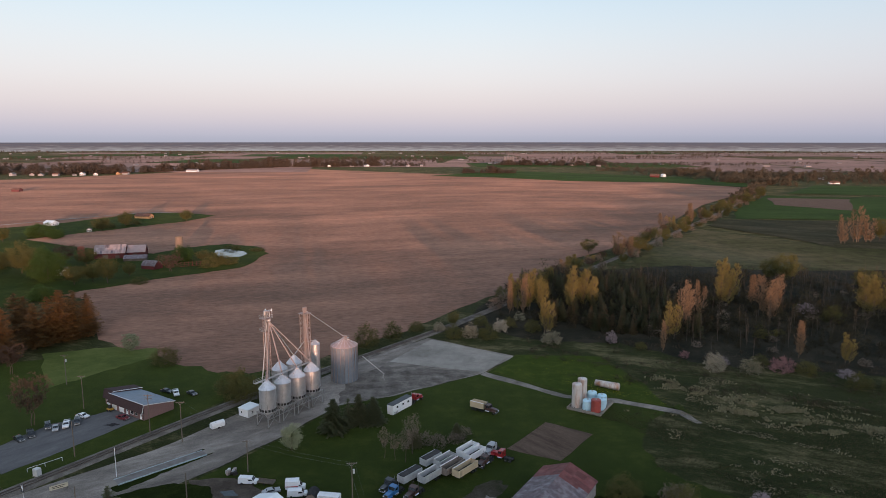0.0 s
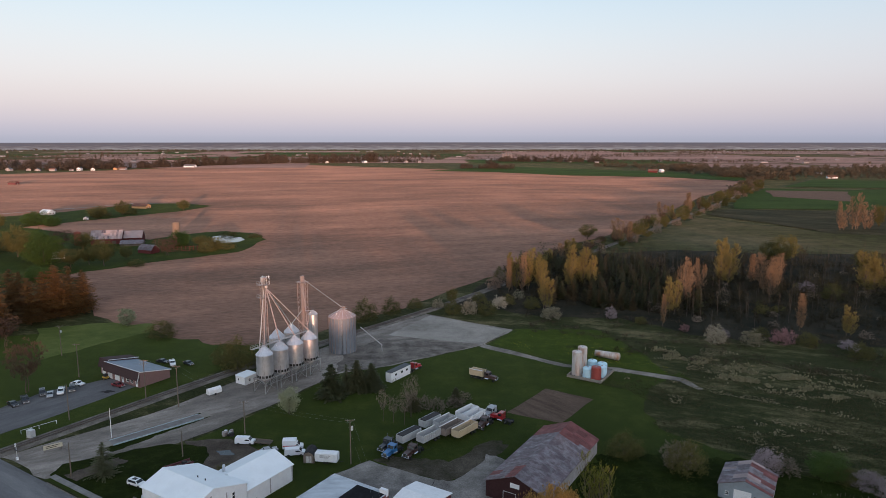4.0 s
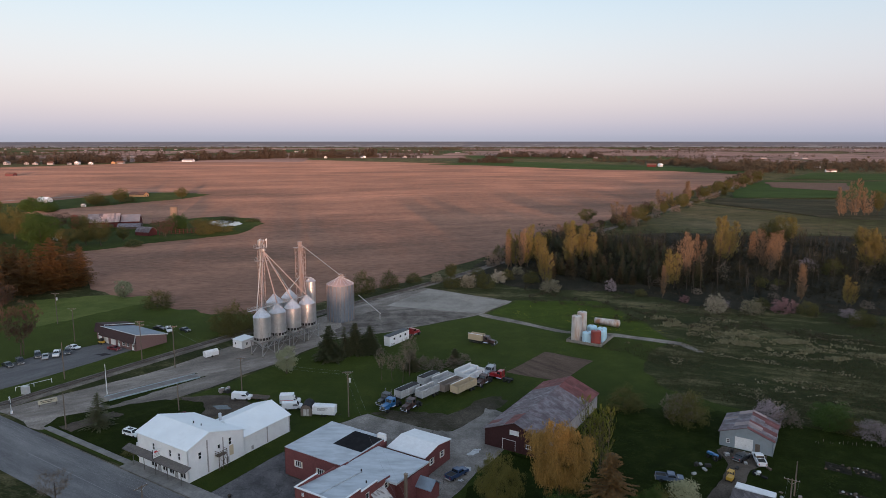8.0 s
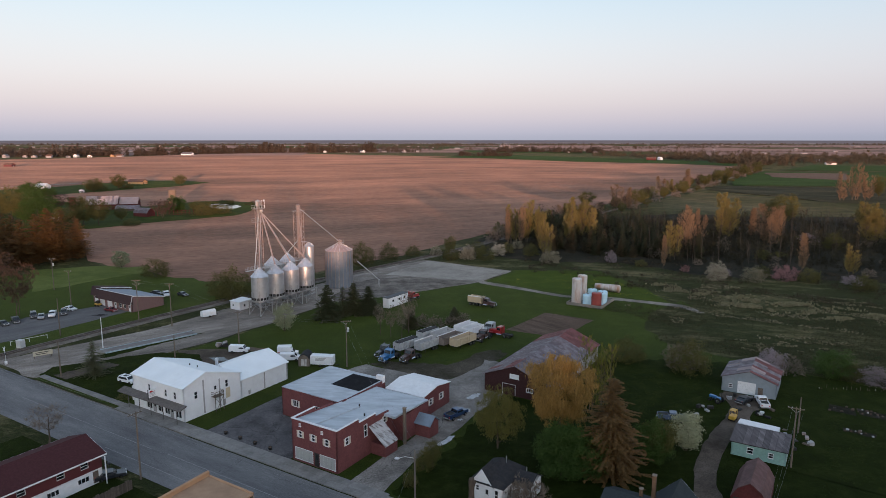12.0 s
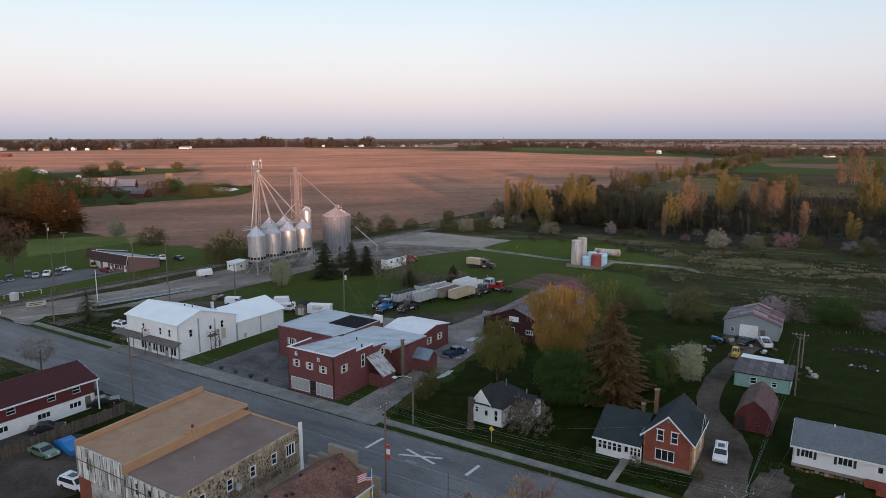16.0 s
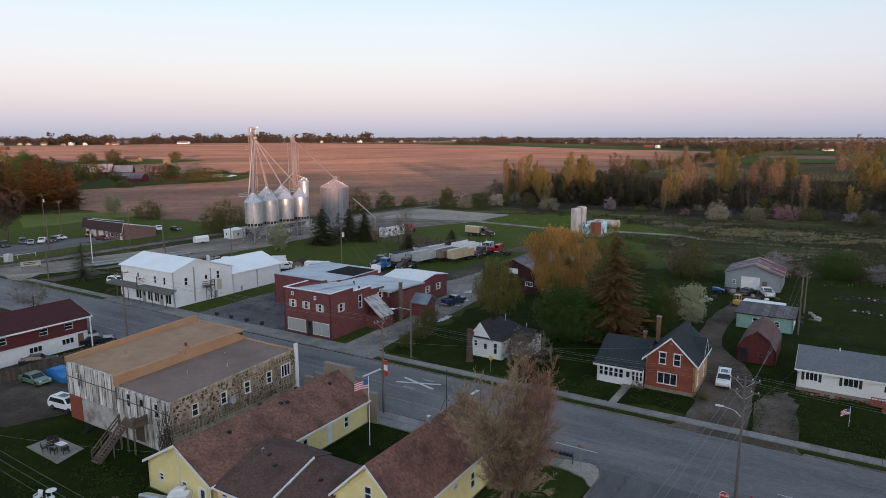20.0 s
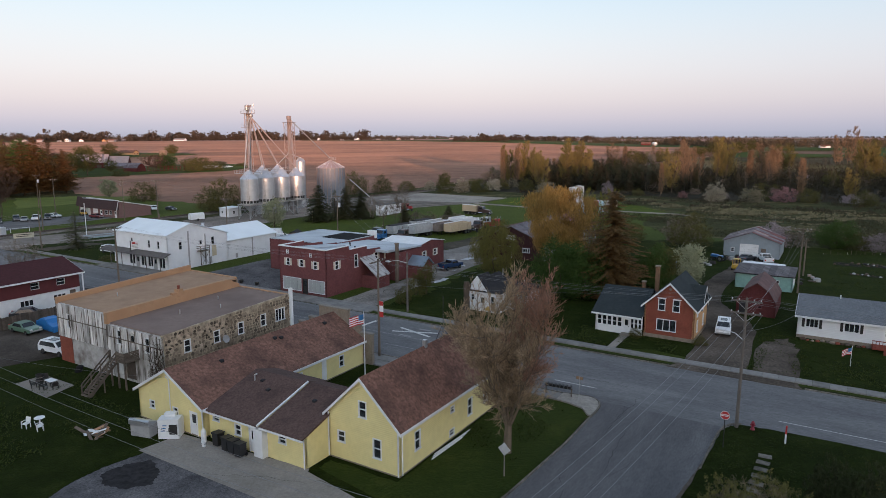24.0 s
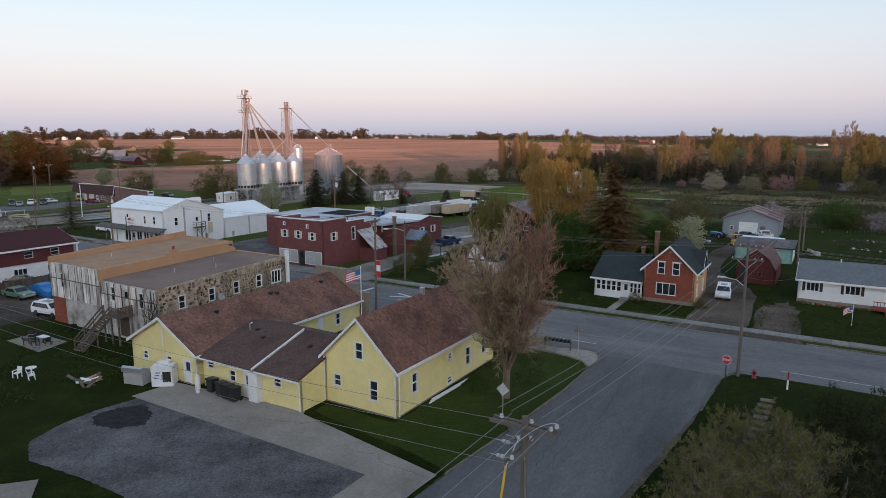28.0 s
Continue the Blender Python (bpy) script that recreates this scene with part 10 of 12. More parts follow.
for i, (u, v, h, r, sd) in enumerate([(-4.0, 42.0, 3.6, 2.0, 3), (-1.7, 42.6, 4.0, 2.4, 8), (-4.4, 37.6, 3.5, 2.5, 23), (-3.4, 33.2, 4.1, 2.9, 27), (0.3, 38.6, 4.4, 2.9, 30), (-0.6, 34.4, 4.3, 3.1, 31), (-3.0, 26.0, 5.2, 3.2, 34)]):
    sg, rw = gen_bare(sd, 5.6, -4.0, 260, 9, 0.4, 7, 0.012, 1.0)
    sg2, lf = gen_tufts(sd + 1, 5.4, 210, 26, 0.2)
    t = tagged(new("thicket_bush"), "tall scrubby bush with drooping tufts of olive leaves", "shrub", "corner thicket")
    alike("trunk", tubes_mesh("trunk", sg + sg2, M_PALEBARK, 3), t, Matrix())
    alike("twig_crown", leaves_mesh("twig_crown", rw, L_THTWIG), t, Matrix())
    alike("crown", leaves_mesh("crown", lf, L_BUSH), t, Matrix())
    t.matrix_basis = pose(*xy(u, v), 0, 0, 0, 50 * i) @ Matrix.Diagonal((r / 4.6, r / 4.6, h / 8.4, 1))
for u, v, h, r, sd in ((1.7, 46.6, 5.2, 2.1, 61), (4.0, 45.4, 5.6, 2.6, 62), (7.0, 47.2, 5.6, 2.8, 63), (4.0, 41.4, 5.4, 2.9, 64), (3.4, 37.2, 5.0, 2.7, 65)):
    sg, lf = gen_tufts(sd, 4.6, 300, 34, 0.21)
    t = tagged(new("corner_bush"), "dark green bushy evergreen on the corner", "shrub", "corner thicket")
    alike("trunk", tubes_mesh("trunk", sg, M_BARK, 3), t, Matrix())
    alike("crown", leaves_mesh("crown", lf, L_CORNER), t, Matrix())
    t.matrix_basis = pose(*xy(u, v), 0, 0, 0, sd * 31) @ Matrix.Diagonal((r / 5.2, r / 5.2, h / 10, 1))
plant("shrub", *xy(5.6, 50.6), 3.4, 2.4, "low dark shrub at the thicket's edge")

# ---- distant woods, hedges and houses ----
def far_belt(rows, material, label, seed, clumps=16, size=0.17, dense=1.0, even=True):
    """Rows of far trees (x0, y0, x1, y1, count, height, depth) as one mass of leafy clumps."""
    r = random.Random(seed)
    verts, faces = [], []
    for x0, y0, x1, y1, n, h, dep in rows:
        n = int(n * dense)
        for i in range(n):
            k = (i + r.random()) / n
            cx, cy = x0 + (x1 - x0) * k + r.uniform(-dep, dep), y0 + (y1 - y0) * k + r.uniform(-dep, dep)
            hh = h * r.uniform(0.55, 1.2)
            if not even:
                hh *= 0.4 + 1.15 * abs(noise.noise(Vector((cx / 55, cy / 55, seed)))) ** 0.6
            wd = hh * r.uniform(0.25, 0.45)
            cx, cy = onto(cx, cy)
            z0 = rise(cx, cy)
            for _ in range(clumps):
                c = Vector((cx + r.gauss(0, wd * 0.5), cy + r.gauss(0, wd * 0.5), z0 + hh * r.uniform(0.08, 0.95)))
                s = hh * size
                a, b = rvec(r) * s, rvec(r) * s
                j = len(verts)
                verts += [tuple(c - a), tuple(c + b), tuple(c + a), tuple(c - b)]
                faces.append((j, j + 1, j + 2, j + 3))
    ob = new("far_woods", raw_mesh("far_woods", verts, faces, material))
    return tagged(ob, label, "woods", "", "stuff")


L_FARDARK = leafmat("far_dark_trees", (0.055, 0.045, 0.034), (0.10, 0.075, 0.055))
L_FARWARM = leafmat("far_budding_trees", (0.07, 0.056, 0.038), (0.135, 0.1, 0.06))
far_belt([(-1500, 1830, -1010, 1760, 120, 15, 30), (-1010, 1760, -880, 1850, 60, 22, 20), (-860, 1880, -560, 2230, 140, 22, 16), (-560, 2260, -230, 2360, 100, 22, 30), (-230, 2370, -60, 2340, 40, 13, 16), (60, 1850, 200, 1830, 46, 13, 10), (-1350, 1960, -1050, 2050, 90, 18, 50), (190, 2450, 620, 2380, 150, 15, 24)],
         L_FARDARK, "dark tree belt along the far field edge", 1, 60, 0.10, 1.5, False)
far_belt([(560, 1760, 900, 1640, 110, 17, 60), (640, 1560, 1000, 1500, 110, 17, 60), (800, 1420, 1200, 1300, 60, 14, 30), (620, 1480, 700, 1330, 60, 16, 18), (430, 960, 620, 1290, 70, 13, 14), (700, 1700, 1300, 1750, 130, 17, 80), (1000, 1600, 1500, 1500, 90, 16, 60), (480, 2000, 800, 1900, 80, 15, 30)],
         L_FARWARM, "budding wood at the far right of the fields", 2, 40, 0.10, 2.0, False)
rows = []
fr_ = random.Random(8)
for k in range(64):
    y0 = fr_.uniform(2150, 4850)
    x0 = fr_.uniform(-0.75, 0.75) * y0
    ln = fr_.uniform(120, 700)
    rows.append((x0, y0, x0 + ln, y0 + fr_.uniform(-60, 60), int(ln / 9), fr_.uniform(9, 15), fr_.uniform(6, 30)))
far_belt(rows[:32], L_FARDARK, "distant hedges and woodlots", 3, 26, 0.12, 1.0, False)
far_belt(rows[32:], L_FARWARM, "distant budding hedges", 4, 20, 0.13, 1.0, False)
# dark undergrowth and thin stems of the wood, and an unseen wood added behind the viewpoint to shade the village
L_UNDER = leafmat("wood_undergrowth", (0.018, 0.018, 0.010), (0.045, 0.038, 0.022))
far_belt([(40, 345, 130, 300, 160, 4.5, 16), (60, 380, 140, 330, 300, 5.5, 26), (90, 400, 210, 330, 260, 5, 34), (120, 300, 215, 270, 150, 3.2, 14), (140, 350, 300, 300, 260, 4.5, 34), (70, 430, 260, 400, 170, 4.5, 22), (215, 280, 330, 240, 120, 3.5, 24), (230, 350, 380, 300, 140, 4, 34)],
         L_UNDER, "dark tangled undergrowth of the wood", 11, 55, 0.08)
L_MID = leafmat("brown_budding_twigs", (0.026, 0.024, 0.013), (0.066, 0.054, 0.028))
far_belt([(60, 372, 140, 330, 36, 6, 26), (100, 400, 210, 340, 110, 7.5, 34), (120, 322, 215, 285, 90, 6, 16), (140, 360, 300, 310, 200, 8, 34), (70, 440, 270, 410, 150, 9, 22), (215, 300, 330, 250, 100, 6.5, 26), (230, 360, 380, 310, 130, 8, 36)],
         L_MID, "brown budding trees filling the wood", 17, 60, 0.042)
segs = []
for k in range(430):
    x = wr.uniform(95, 320)
    y = wr.uniform(268 if x > 110 else 296, 440)
    h = wr.uniform(7, 16)
    tp = Vector((x + wr.gauss(0, 0.5), y + wr.gauss(0, 0.5), h))
    segs.append((Vector((x, y, 0)), tp, 0.13, 0.03))
    for j in range(7):
        q = Vector((x, y, 0)).lerp(tp, wr.uniform(0.35, 0.95))
        a_ = wr.uniform(0, 6.28)
        segs.append((q, q + Vector((math.cos(a_) * 1.0, math.sin(a_) * 1.0, wr.uniform(0.8, 1.8))), 0.05, 0.015))
tagged(new("wood_stems", tubes_mesh("wood_stems", segs, mat("grey_stem_bark", (0.085, 0.070, 0.055), 0.95, 0, 0.3, 2), 3)), "thin bare stems in the wood", "woods", "", "stuff")
far_belt([(-420, -150, 400, -215, 760, 29.2, 24), (-420, -140, 400, -205, 460, 11, 16)], L_FARDARK, "unseen wood added behind the viewpoint to shade the village", 13)
far_belt([(-3600, 4700, -1200, 4850, 240, 13, 40), (-1200, 4860, 1200, 4860, 240, 12, 40), (1200, 4850, 3600, 4650, 240, 13, 40)], L_FARDARK, "tree line on the horizon", 6, 34, 0.13)


def far_house(x, y, rot, w, d, h, wall, roof, label):
    t = thing_w("farmhouse", x, y, rot, 0, label, "house")
    part("wall", prism([(-w / 2, 0), (w / 2, 0), (w / 2, h), (0, h + w * 0.28), (-w / 2, h)], -d / 2, d / 2, "y"), wall, t)
    for s in (-1, 1):
        part("roof_slope", prism([(0, h + w * 0.28), (s * (w / 2 + 0.5), h - 0.25), (s * (w / 2 + 0.5), h), (0, h + w * 0.28 + 0.3)], -d / 2 - 0.5, d / 2 + 0.5, "y"), roof, t)
    for k in (-0.25, 0.25):
        part("window", B(w * k - 0.6, w * k + 0.6, -d / 2 - 0.06, -d / 2, h * 0.35, h * 0.75), M_GLASS, t)
    part("door", B(-0.5, 0.5, -d / 2 - 0.06, -d / 2, 0, 2.1), M_GREYTRIM, t)
    return t


M_FARWALL = mat("distant_weathered_white", (0.34, 0.315, 0.31), 0.8, 0, 0.2, 0.3)
M_FARROOF = mat("distant_grey_roof", (0.17, 0.155, 0.155), 0.8, 0, 0.2, 0.3)
hr = random.Random(14)
for x, y in [(-1160, 1690), (-1116, 1717), (-1075, 1740), (-1035, 1712), (-998, 1705), (-960, 1725), (-930, 1735), (-905, 1745), (-880, 1770), (-855, 1790), (-840, 1800), (-300, 2300), (-265, 2310), (-120, 2310), (-200, 2330), (-60, 2320), (-380, 2290)]:
    x, y = x + hr.uniform(-15, 15), y + hr.uniform(-14, 14)
    far_house(x, y, hr.choice([0, 90, 45, 20]) + hr.uniform(-12, 12), hr.uniform(5, 11), hr.uniform(7, 17), hr.uniform(2.2, 5), hr.choice([M_FARWALL, M_WHITE, M_FARWALL, M_TANBRICK]), hr.choice([M_FARROOF, M_SHINGLE_BR, M_SHINGLE_GR]), "distant white house at the field's edge")
far_house(-725, 1930, 75, 12, 30, 4, M_WHITE, M_FARROOF, "long white farm building at the field's edge")
far_house(-764, 1187, 80, 8, 14, 3.5, M_MAROON, M_SHINGLE_BR, "distant brown farmhouse on the field")
far_house(531, 1640, 70, 12, 22, 5, M_BARN_RED, M_SHINGLE_BR, "distant red barn beside the crop field")
far_house(556, 1650, 20, 8, 10, 6, M_WHITE, M_WHITE_ROOF, "distant white farmhouse by a red barn")
far_house(836, 1400, 80, 10, 20, 3, M_WHITE, M_SHINGLE_BR, "distant bungalow behind the green crop")
far_house(900, 1560, 0, 9, 12, 4, M_WHITE, M_SHINGLE_GR, "distant white house by the wood")
for k in range(76):
    y = hr.uniform(2250, 4800)
    x = hr.uniform(-0.68, 0.68) * y
    far_house(x, y, hr.choice([0, 90]) + hr.uniform(-10, 10), hr.uniform(6, 10), hr.uniform(10, 22), hr.uniform(2.6, 4), M_FARWALL, M_FARROOF, "distant pale farm building")
t = thing_w("far_grain_bins", 300, 2950, 0, 0, "distant cluster of pale grain bins", "grain bins")
for k in range(4):
    part("bin", lathe([(6, 0), (6, 16), (0, 21)], 16, k * 11 - 16, 0), M_FARROOF, t)
part("tower", B(-1, 1, 8, 10, 0, 30), M_FARROOF, t)
t = thing_w("far_grain_bins", -560, 2330, 0, 0, "distant row of silver grain bins", "grain bins")
for k in range(4):
    part("bin", lathe([(4.5, 0), (4.5, 9), (0, 12)], 16, k * 11, 0), M_FARROOF, t)
# farmstead across the field
t = thing_w("farm_barn", -270, 504, 14, 0, "long old barn with grey and pink sheet roof", "barn")
house(t, 22, 13, {"S": 5, "N": 5, "E": gable_top(13, 5, 10.5), "W": gable_top(13, 5, 10.5)}, M_BARN_RED, {"S": [("dark", 6, 0.1, 4, 3.5), ("dark", 15, 0.1, 3, 3)]})
gable_roof(t, 22, 13, 5, 10.5, M_PINKTIN, "x", 0.5, 0.4, sheets=(15, 3, lambda a, b, s: M_PINKTIN if noise.noise(Vector((a * 7, b * 3, s))) > -0.3 else M_RUSTROOF))
t = thing_w("farm_barn", -249, 514, 14, 0, "pale-roofed second barn of the farmstead", "barn")
house(t, 13, 13, {"S": 4.5, "N": 4.5, "E": gable_top(13, 4.5, 9), "W": gable_top(13, 4.5, 9)}, M_BARN_RED, {"S": [("dark", 4, 0.1, 3, 3)]})
gable_roof(t, 13, 13, 4.5, 9, M_PINKTIN, "x", 0.5, 0.4)
t = thing_w("farm_shed", -243, 495, 14, 0, "low grey-roofed farm shed", "shed")
house(t, 16, 9, {"S": 2.6, "N": 2.6, "E": gable_top(9, 2.6, 4.6), "W": gable_top(9, 2.6, 4.6)}, M_OLDWOOD_DK, {"S": [("dark", 3, 0.1, 3, 2.2), ("dark", 9, 0.1, 3, 2.2)]})
gable_roof(t, 16, 9, 2.6, 4.6, M_RUSTROOF, "x", 0.4, 0.3)
t = thing_w("farm_shed", -205, 462, 70, 0, "round-topped red shed by the pens", "shed")
house(t, 8, 12, {"S": [(0, 3), (1.5, 5), (4, 6.4), (6.5, 5), (8, 3)], "N": [(0, 3), (1.5, 5), (4, 6.4), (6.5, 5), (8, 3)], "E": 3, "W": 3}, M_BARN_RED, {})
for (xa, za), (xb, zb) in zip([(0, 3), (1.5, 5), (4, 6.4), (6.5, 5)], [(1.5, 5), (4, 6.4), (6.5, 5), (8, 3)]):
    part("roof_slope", prism([(xa, za + 0.02), (xb, zb + 0.02), (xb, zb + 0.2), (xa, za + 0.2)], -0.3, 12.3, "y"), M_RUSTROOF, t)
t = thing_w("concrete_silo", -218, 541, 0, 0, "old tan concrete stave silo, roofless", "silo")
part("shell", lathe([(3.0, 0), (3.0, 13), (2.7, 13), (2.7, 11)], 28), mat("tan_silo_staves", (0.22, 0.15, 0.105), 0.9, 0, 0.15, 1, stripes=0.05, stripe_gap=0.8), t, smooth=True)
t = thing_w("brick_silo", -279, 503, 0, 0, "small old brick silo beside the barn", "silo")
part("shell", lathe([(2.6, 0), (2.6, 9.5), (2.2, 10.6), (0, 11.2)], 24), M_REDBRICK, t, smooth=True)
t = thing_w("cattle_pen", -200, 468, 0, 0, "red wooden cattle pen fences", "fence")
for k in range(12):
    part("post", B(k * 2.4 - 0.12, k * 2.4 + 0.12, k * 1.2 - 0.12, k * 1.2 + 0.12, 0, 4.2), M_BARN_RED, t)
for z in (1.0, 2.2, 3.6):
    part("rail", T((0, 0, z), (26.4, 13.2, z), 0.12, seg=4), M_BARN_RED, t)
far_house(-353, 778, 78, 9, 18, 3.2, M_TANBRICK, M_SHINGLE_BR, "brick bungalow with low brown roof across the field")
far_house(-425, 712, 70, 8, 12, 3.2, M_WHITE, M_WHITE_ROOF, "white cottage among far trees")
far_house(-358, 664, 20, 4, 5, 2.6, M_WHITE, M_SHINGLE_GR, "small white shed by a far lane")
far_house(-262, 446, 30, 8, 10, 4, M_WHITE, M_SHINGLE_GR, "white farmhouse half hidden by trees")

# ---- tufts of dry grass on the rough meadow ----
tr_ = random.Random(71)
verts, faces = [], []
for k in range(120000):
    u, v = tr_.uniform(-75, 130), tr_.uniform(150, 262)
    if v < 205 and u < -20 - (v - 150) * 0.55 + 6 * math.sin(v * 0.3):
        continue
    if v < 178 and u < 62:
        continue
    if v > 222 and u < -46:
        continue
    if noise.noise(Vector((u * 0.025, v * 0.06, 0))) + tr_.uniform(-0.5, 0.5) < 0.05:
        continue
    x, y = xy(u, v)
    h = tr_.uniform(0.12, 0.42)
    a_ = tr_.uniform(0, 6.28)
    dx, dy = math.cos(a_) * tr_.uniform(0.04, 0.13), math.sin(a_) * tr_.uniform(0.04, 0.13)
    j = len(verts)
    verts += [(x - dx, y - dy, 0), (x + dx, y + dy, 0), (x + dx * 0.8 + tr_.uniform(-0.3, 0.3), y + dy * 0.8 + tr_.uniform(-0.3, 0.3), h), (x - dx * 0.6, y - dy * 0.6, h * 0.8)]
    faces.append((j, j + 1, j + 2, j + 3))
tagged(new("dry_grass", raw_mesh("dry_grass", verts, faces, leafmat("dry_grass_blades", (0.020, 0.024, 0.008), (0.125, 0.105, 0.060)))), "tufts of pale dry grass on the meadow", "grass", "", "stuff")

# scrub on the meadow before the wood: low dead stalks, brambles and reed
L_SCRUB = leafmat("dead_meadow_scrub", (0.020, 0.019, 0.010), (0.105, 0.078, 0.050))
sr = random.Random(44)
verts, faces = [], []
for k in range(2600):
    x, y = sr.uniform(40, 300), sr.uniform(215, 330)
    edge = 300 - 0.38 * (x - 50)
    if y > edge + 8 or y < edge - 52 or noise.noise(Vector((x * 0.04, y * 0.06, 3))) < -0.08:
        continue
    hh, wd = sr.uniform(0.5, 1.7), sr.uniform(0.5, 1.5)
    for _ in range(16):
        c = Vector((x + sr.gauss(0, wd), y + sr.gauss(0, wd), hh * sr.uniform(0.15, 0.9)))
        a = (rvec(sr) + Vector((0, 0, 0.8))).normalized() * hh * sr.uniform(0.25, 0.5)
        b = a.cross(rvec(sr)).normalized() * hh * 0.09
        j = len(verts)
        verts += [tuple(c - a), tuple(c + b), tuple(c + a), tuple(c - b)]
        faces.append((j, j + 1, j + 2, j + 3))
tagged(new("meadow_scrub", raw_mesh("meadow_scrub", verts, faces, L_SCRUB)), "brown dead stalks and low brambles before the wood", "scrub", "", "stuff")

# pale streaks of last year's grass
pr = random.Random(83)
verts, faces = [], []
for k in range(60000):
    u, v = pr.uniform(-70, 135), pr.uniform(160, 266)
    if v < 210 and u < -14 - (v - 150) * 0.55:
        continue
    if v < 182 and u < 62:
        continue
    if v > 222 and u < -46:
        continue
    if noise.noise(Vector((u * 0.035, v * 0.13, 7))) + 0.45 * noise.noise(Vector((u * 0.2, v * 0.4, 2))) < 0.27:
        continue
    x, y = xy(u, v)
    h = pr.uniform(0.15, 0.45)
    a_ = pr.uniform(0, 6.28)
    dx, dy = math.cos(a_) * pr.uniform(0.1, 0.3), math.sin(a_) * pr.uniform(0.1, 0.3)
    sx, sy = pr.uniform(-0.4, 0.4), pr.uniform(-0.4, 0.4)
    j = len(verts)
    verts += [(x - dx, y - dy, 0.02), (x + dx, y + dy, 0.02), (x + dx + sx, y + dy + sy, h), (x - dx + sx, y - dy + sy, h * 0.8)]
    faces.append((j, j + 1, j + 2, j + 3))
tagged(new("pale_grass", raw_mesh("pale_grass", verts, faces, leafmat("bleached_grass_blades", (0.06, 0.062, 0.026), (0.30, 0.25, 0.165)))), "streaks of bleached dead grass on the meadow", "grass", "", "stuff")
sb = random.Random(19)
verts, faces = [], []
for k in range(15000):
    f = sb.random()
    if k % 4:
        x, y = 84 + 72 * f + sb.gauss(0, 2.0), 243 - 58 * f + sb.gauss(0, 3.4)
    else:
        x, y = 97 + 30 * f + sb.gauss(0, 3.0), 217 - 20 * f + sb.gauss(0, 2.0)
    if noise.noise(Vector((x * 0.11, y * 0.16, 2))) + 0.5 * noise.noise(Vector((x * 0.5, y * 0.5, 6))) < 0.08:
        continue
    h, a_ = sb.uniform(0.3, 0.8), sb.uniform(0, 6.28)
    dx, dy = math.cos(a_) * sb.uniform(0.12, 0.3), math.sin(a_) * sb.uniform(0.12, 0.3)
    sx, sy = sb.uniform(-0.3, 0.3), sb.uniform(-0.3, 0.3)
    j = len(verts)
    verts += [(x - dx, y - dy, 0.02), (x + dx, y + dy, 0.02), (x + dx + sx, y + dy + sy, h), (x - dx + sx, y - dy + sy, h * 0.8)]
    faces.append((j, j + 1, j + 2, j + 3))
tagged(new("straw_band", raw_mesh("straw_band", verts, faces, leafmat("bleached_straw", (0.12, 0.115, 0.06), (0.36, 0.31, 0.20)))), "pale band of bleached standing grass before the wood", "grass", "", "stuff")
# bare vines climbing the old store's back corner
vr = random.Random(12)
vt = thing("bare_vine", -57.0, 38.7, 0, 0, "leafless brown vine climbing the old store's corner", "vine")
vs_ = []
for k in range(46):
    p = Vector((vr.uniform(-1.6, 0.3), vr.uniform(-0.35, -0.12), 0.0))
    top = vr.uniform(1.6, 5.6)
    while p.z < top:
        q = p + Vector((vr.gauss(0, 0.13), vr.gauss(0, 0.05), vr.uniform(0.2, 0.45)))
        q.y = min(q.y, -0.12)
        vs_.append((p, q, 0.022, 0.018))
        if vr.random() < 0.5:
            vs_.append((q, q + Vector((vr.gauss(0, 0.25), -abs(vr.gauss(0, 0.15)), vr.uniform(-0.1, 0.25))), 0.013, 0.006))
        p = q
alike("tangle", tubes_mesh("tangle", vs_, mat("dark_vine_bark", (0.07, 0.055, 0.042), 0.95, 0, 0.3, 6), 4), vt, Matrix())

# tufts on the lawns near the viewpoint, thin over the worn strip
lr = random.Random(29)
verts, faces = [], []
for u0, u1, v0, v1, n, cut in ((-6.0, 34, 26, 60.4, 27000, -0.1), (-7.2, -1.4, 76.8, 93, 2600, -0.05), (-1.6, 24, 77, 86, 6000, -0.05), (-34, -15.5, 77, 84, 4600, 0.0), (-40, -20.3, 44, 56, 5200, -0.05), (-74, -52, 16, 37, 9000, 0.05), (-50, -24, 112, 156, 12000, 0.05), (0, 40, 100, 150, 14000, 0.05)):
    for k in range(n * 3 // 2):
        u, v = lr.uniform(u0, u1), lr.uniform(v0, v1)
        if noise.noise(Vector((u * 0.35, v * 0.35, 5))) + 0.5 * noise.noise(Vector((u * 1.3, v * 1.3, 8))) < cut:
            continue
        if u1 == -1.4 and abs(u + 4.3) < 1.5 and v < 90 and lr.random() < 0.8:
            continue
        x, y = xy(u, v)
        h = lr.uniform(0.03, 0.10)
        a_ = lr.uniform(0, 6.28)
        w = lr.uniform(0.025, 0.08)
        dx, dy = math.cos(a_) * w, math.sin(a_) * w
        sx, sy = lr.uniform(-0.12, 0.12), lr.uniform(-0.12, 0.12)
        j = len(verts)
        verts += [(x - dx, y - dy, 0.02), (x + dx, y + dy, 0.02), (x + dx * 0.5 + sx, y + dy * 0.5 + sy, 0.05 + h), (x - dx * 0.5 + sx, y - dy * 0.5 + sy, 0.05 + h)]
        faces.append((j, j + 1, j + 2, j + 3))
tagged(new("lawn_tufts", raw_mesh("lawn_tufts", verts, faces, leafmat("lawn_grass_blades", (0.020, 0.037, 0.0045), (0.072, 0.084, 0.020)))), "uneven tufts of green lawn grass", "grass", "", "stuff")

# dandelions in the spring grass behind the tanks
dr = random.Random(63)
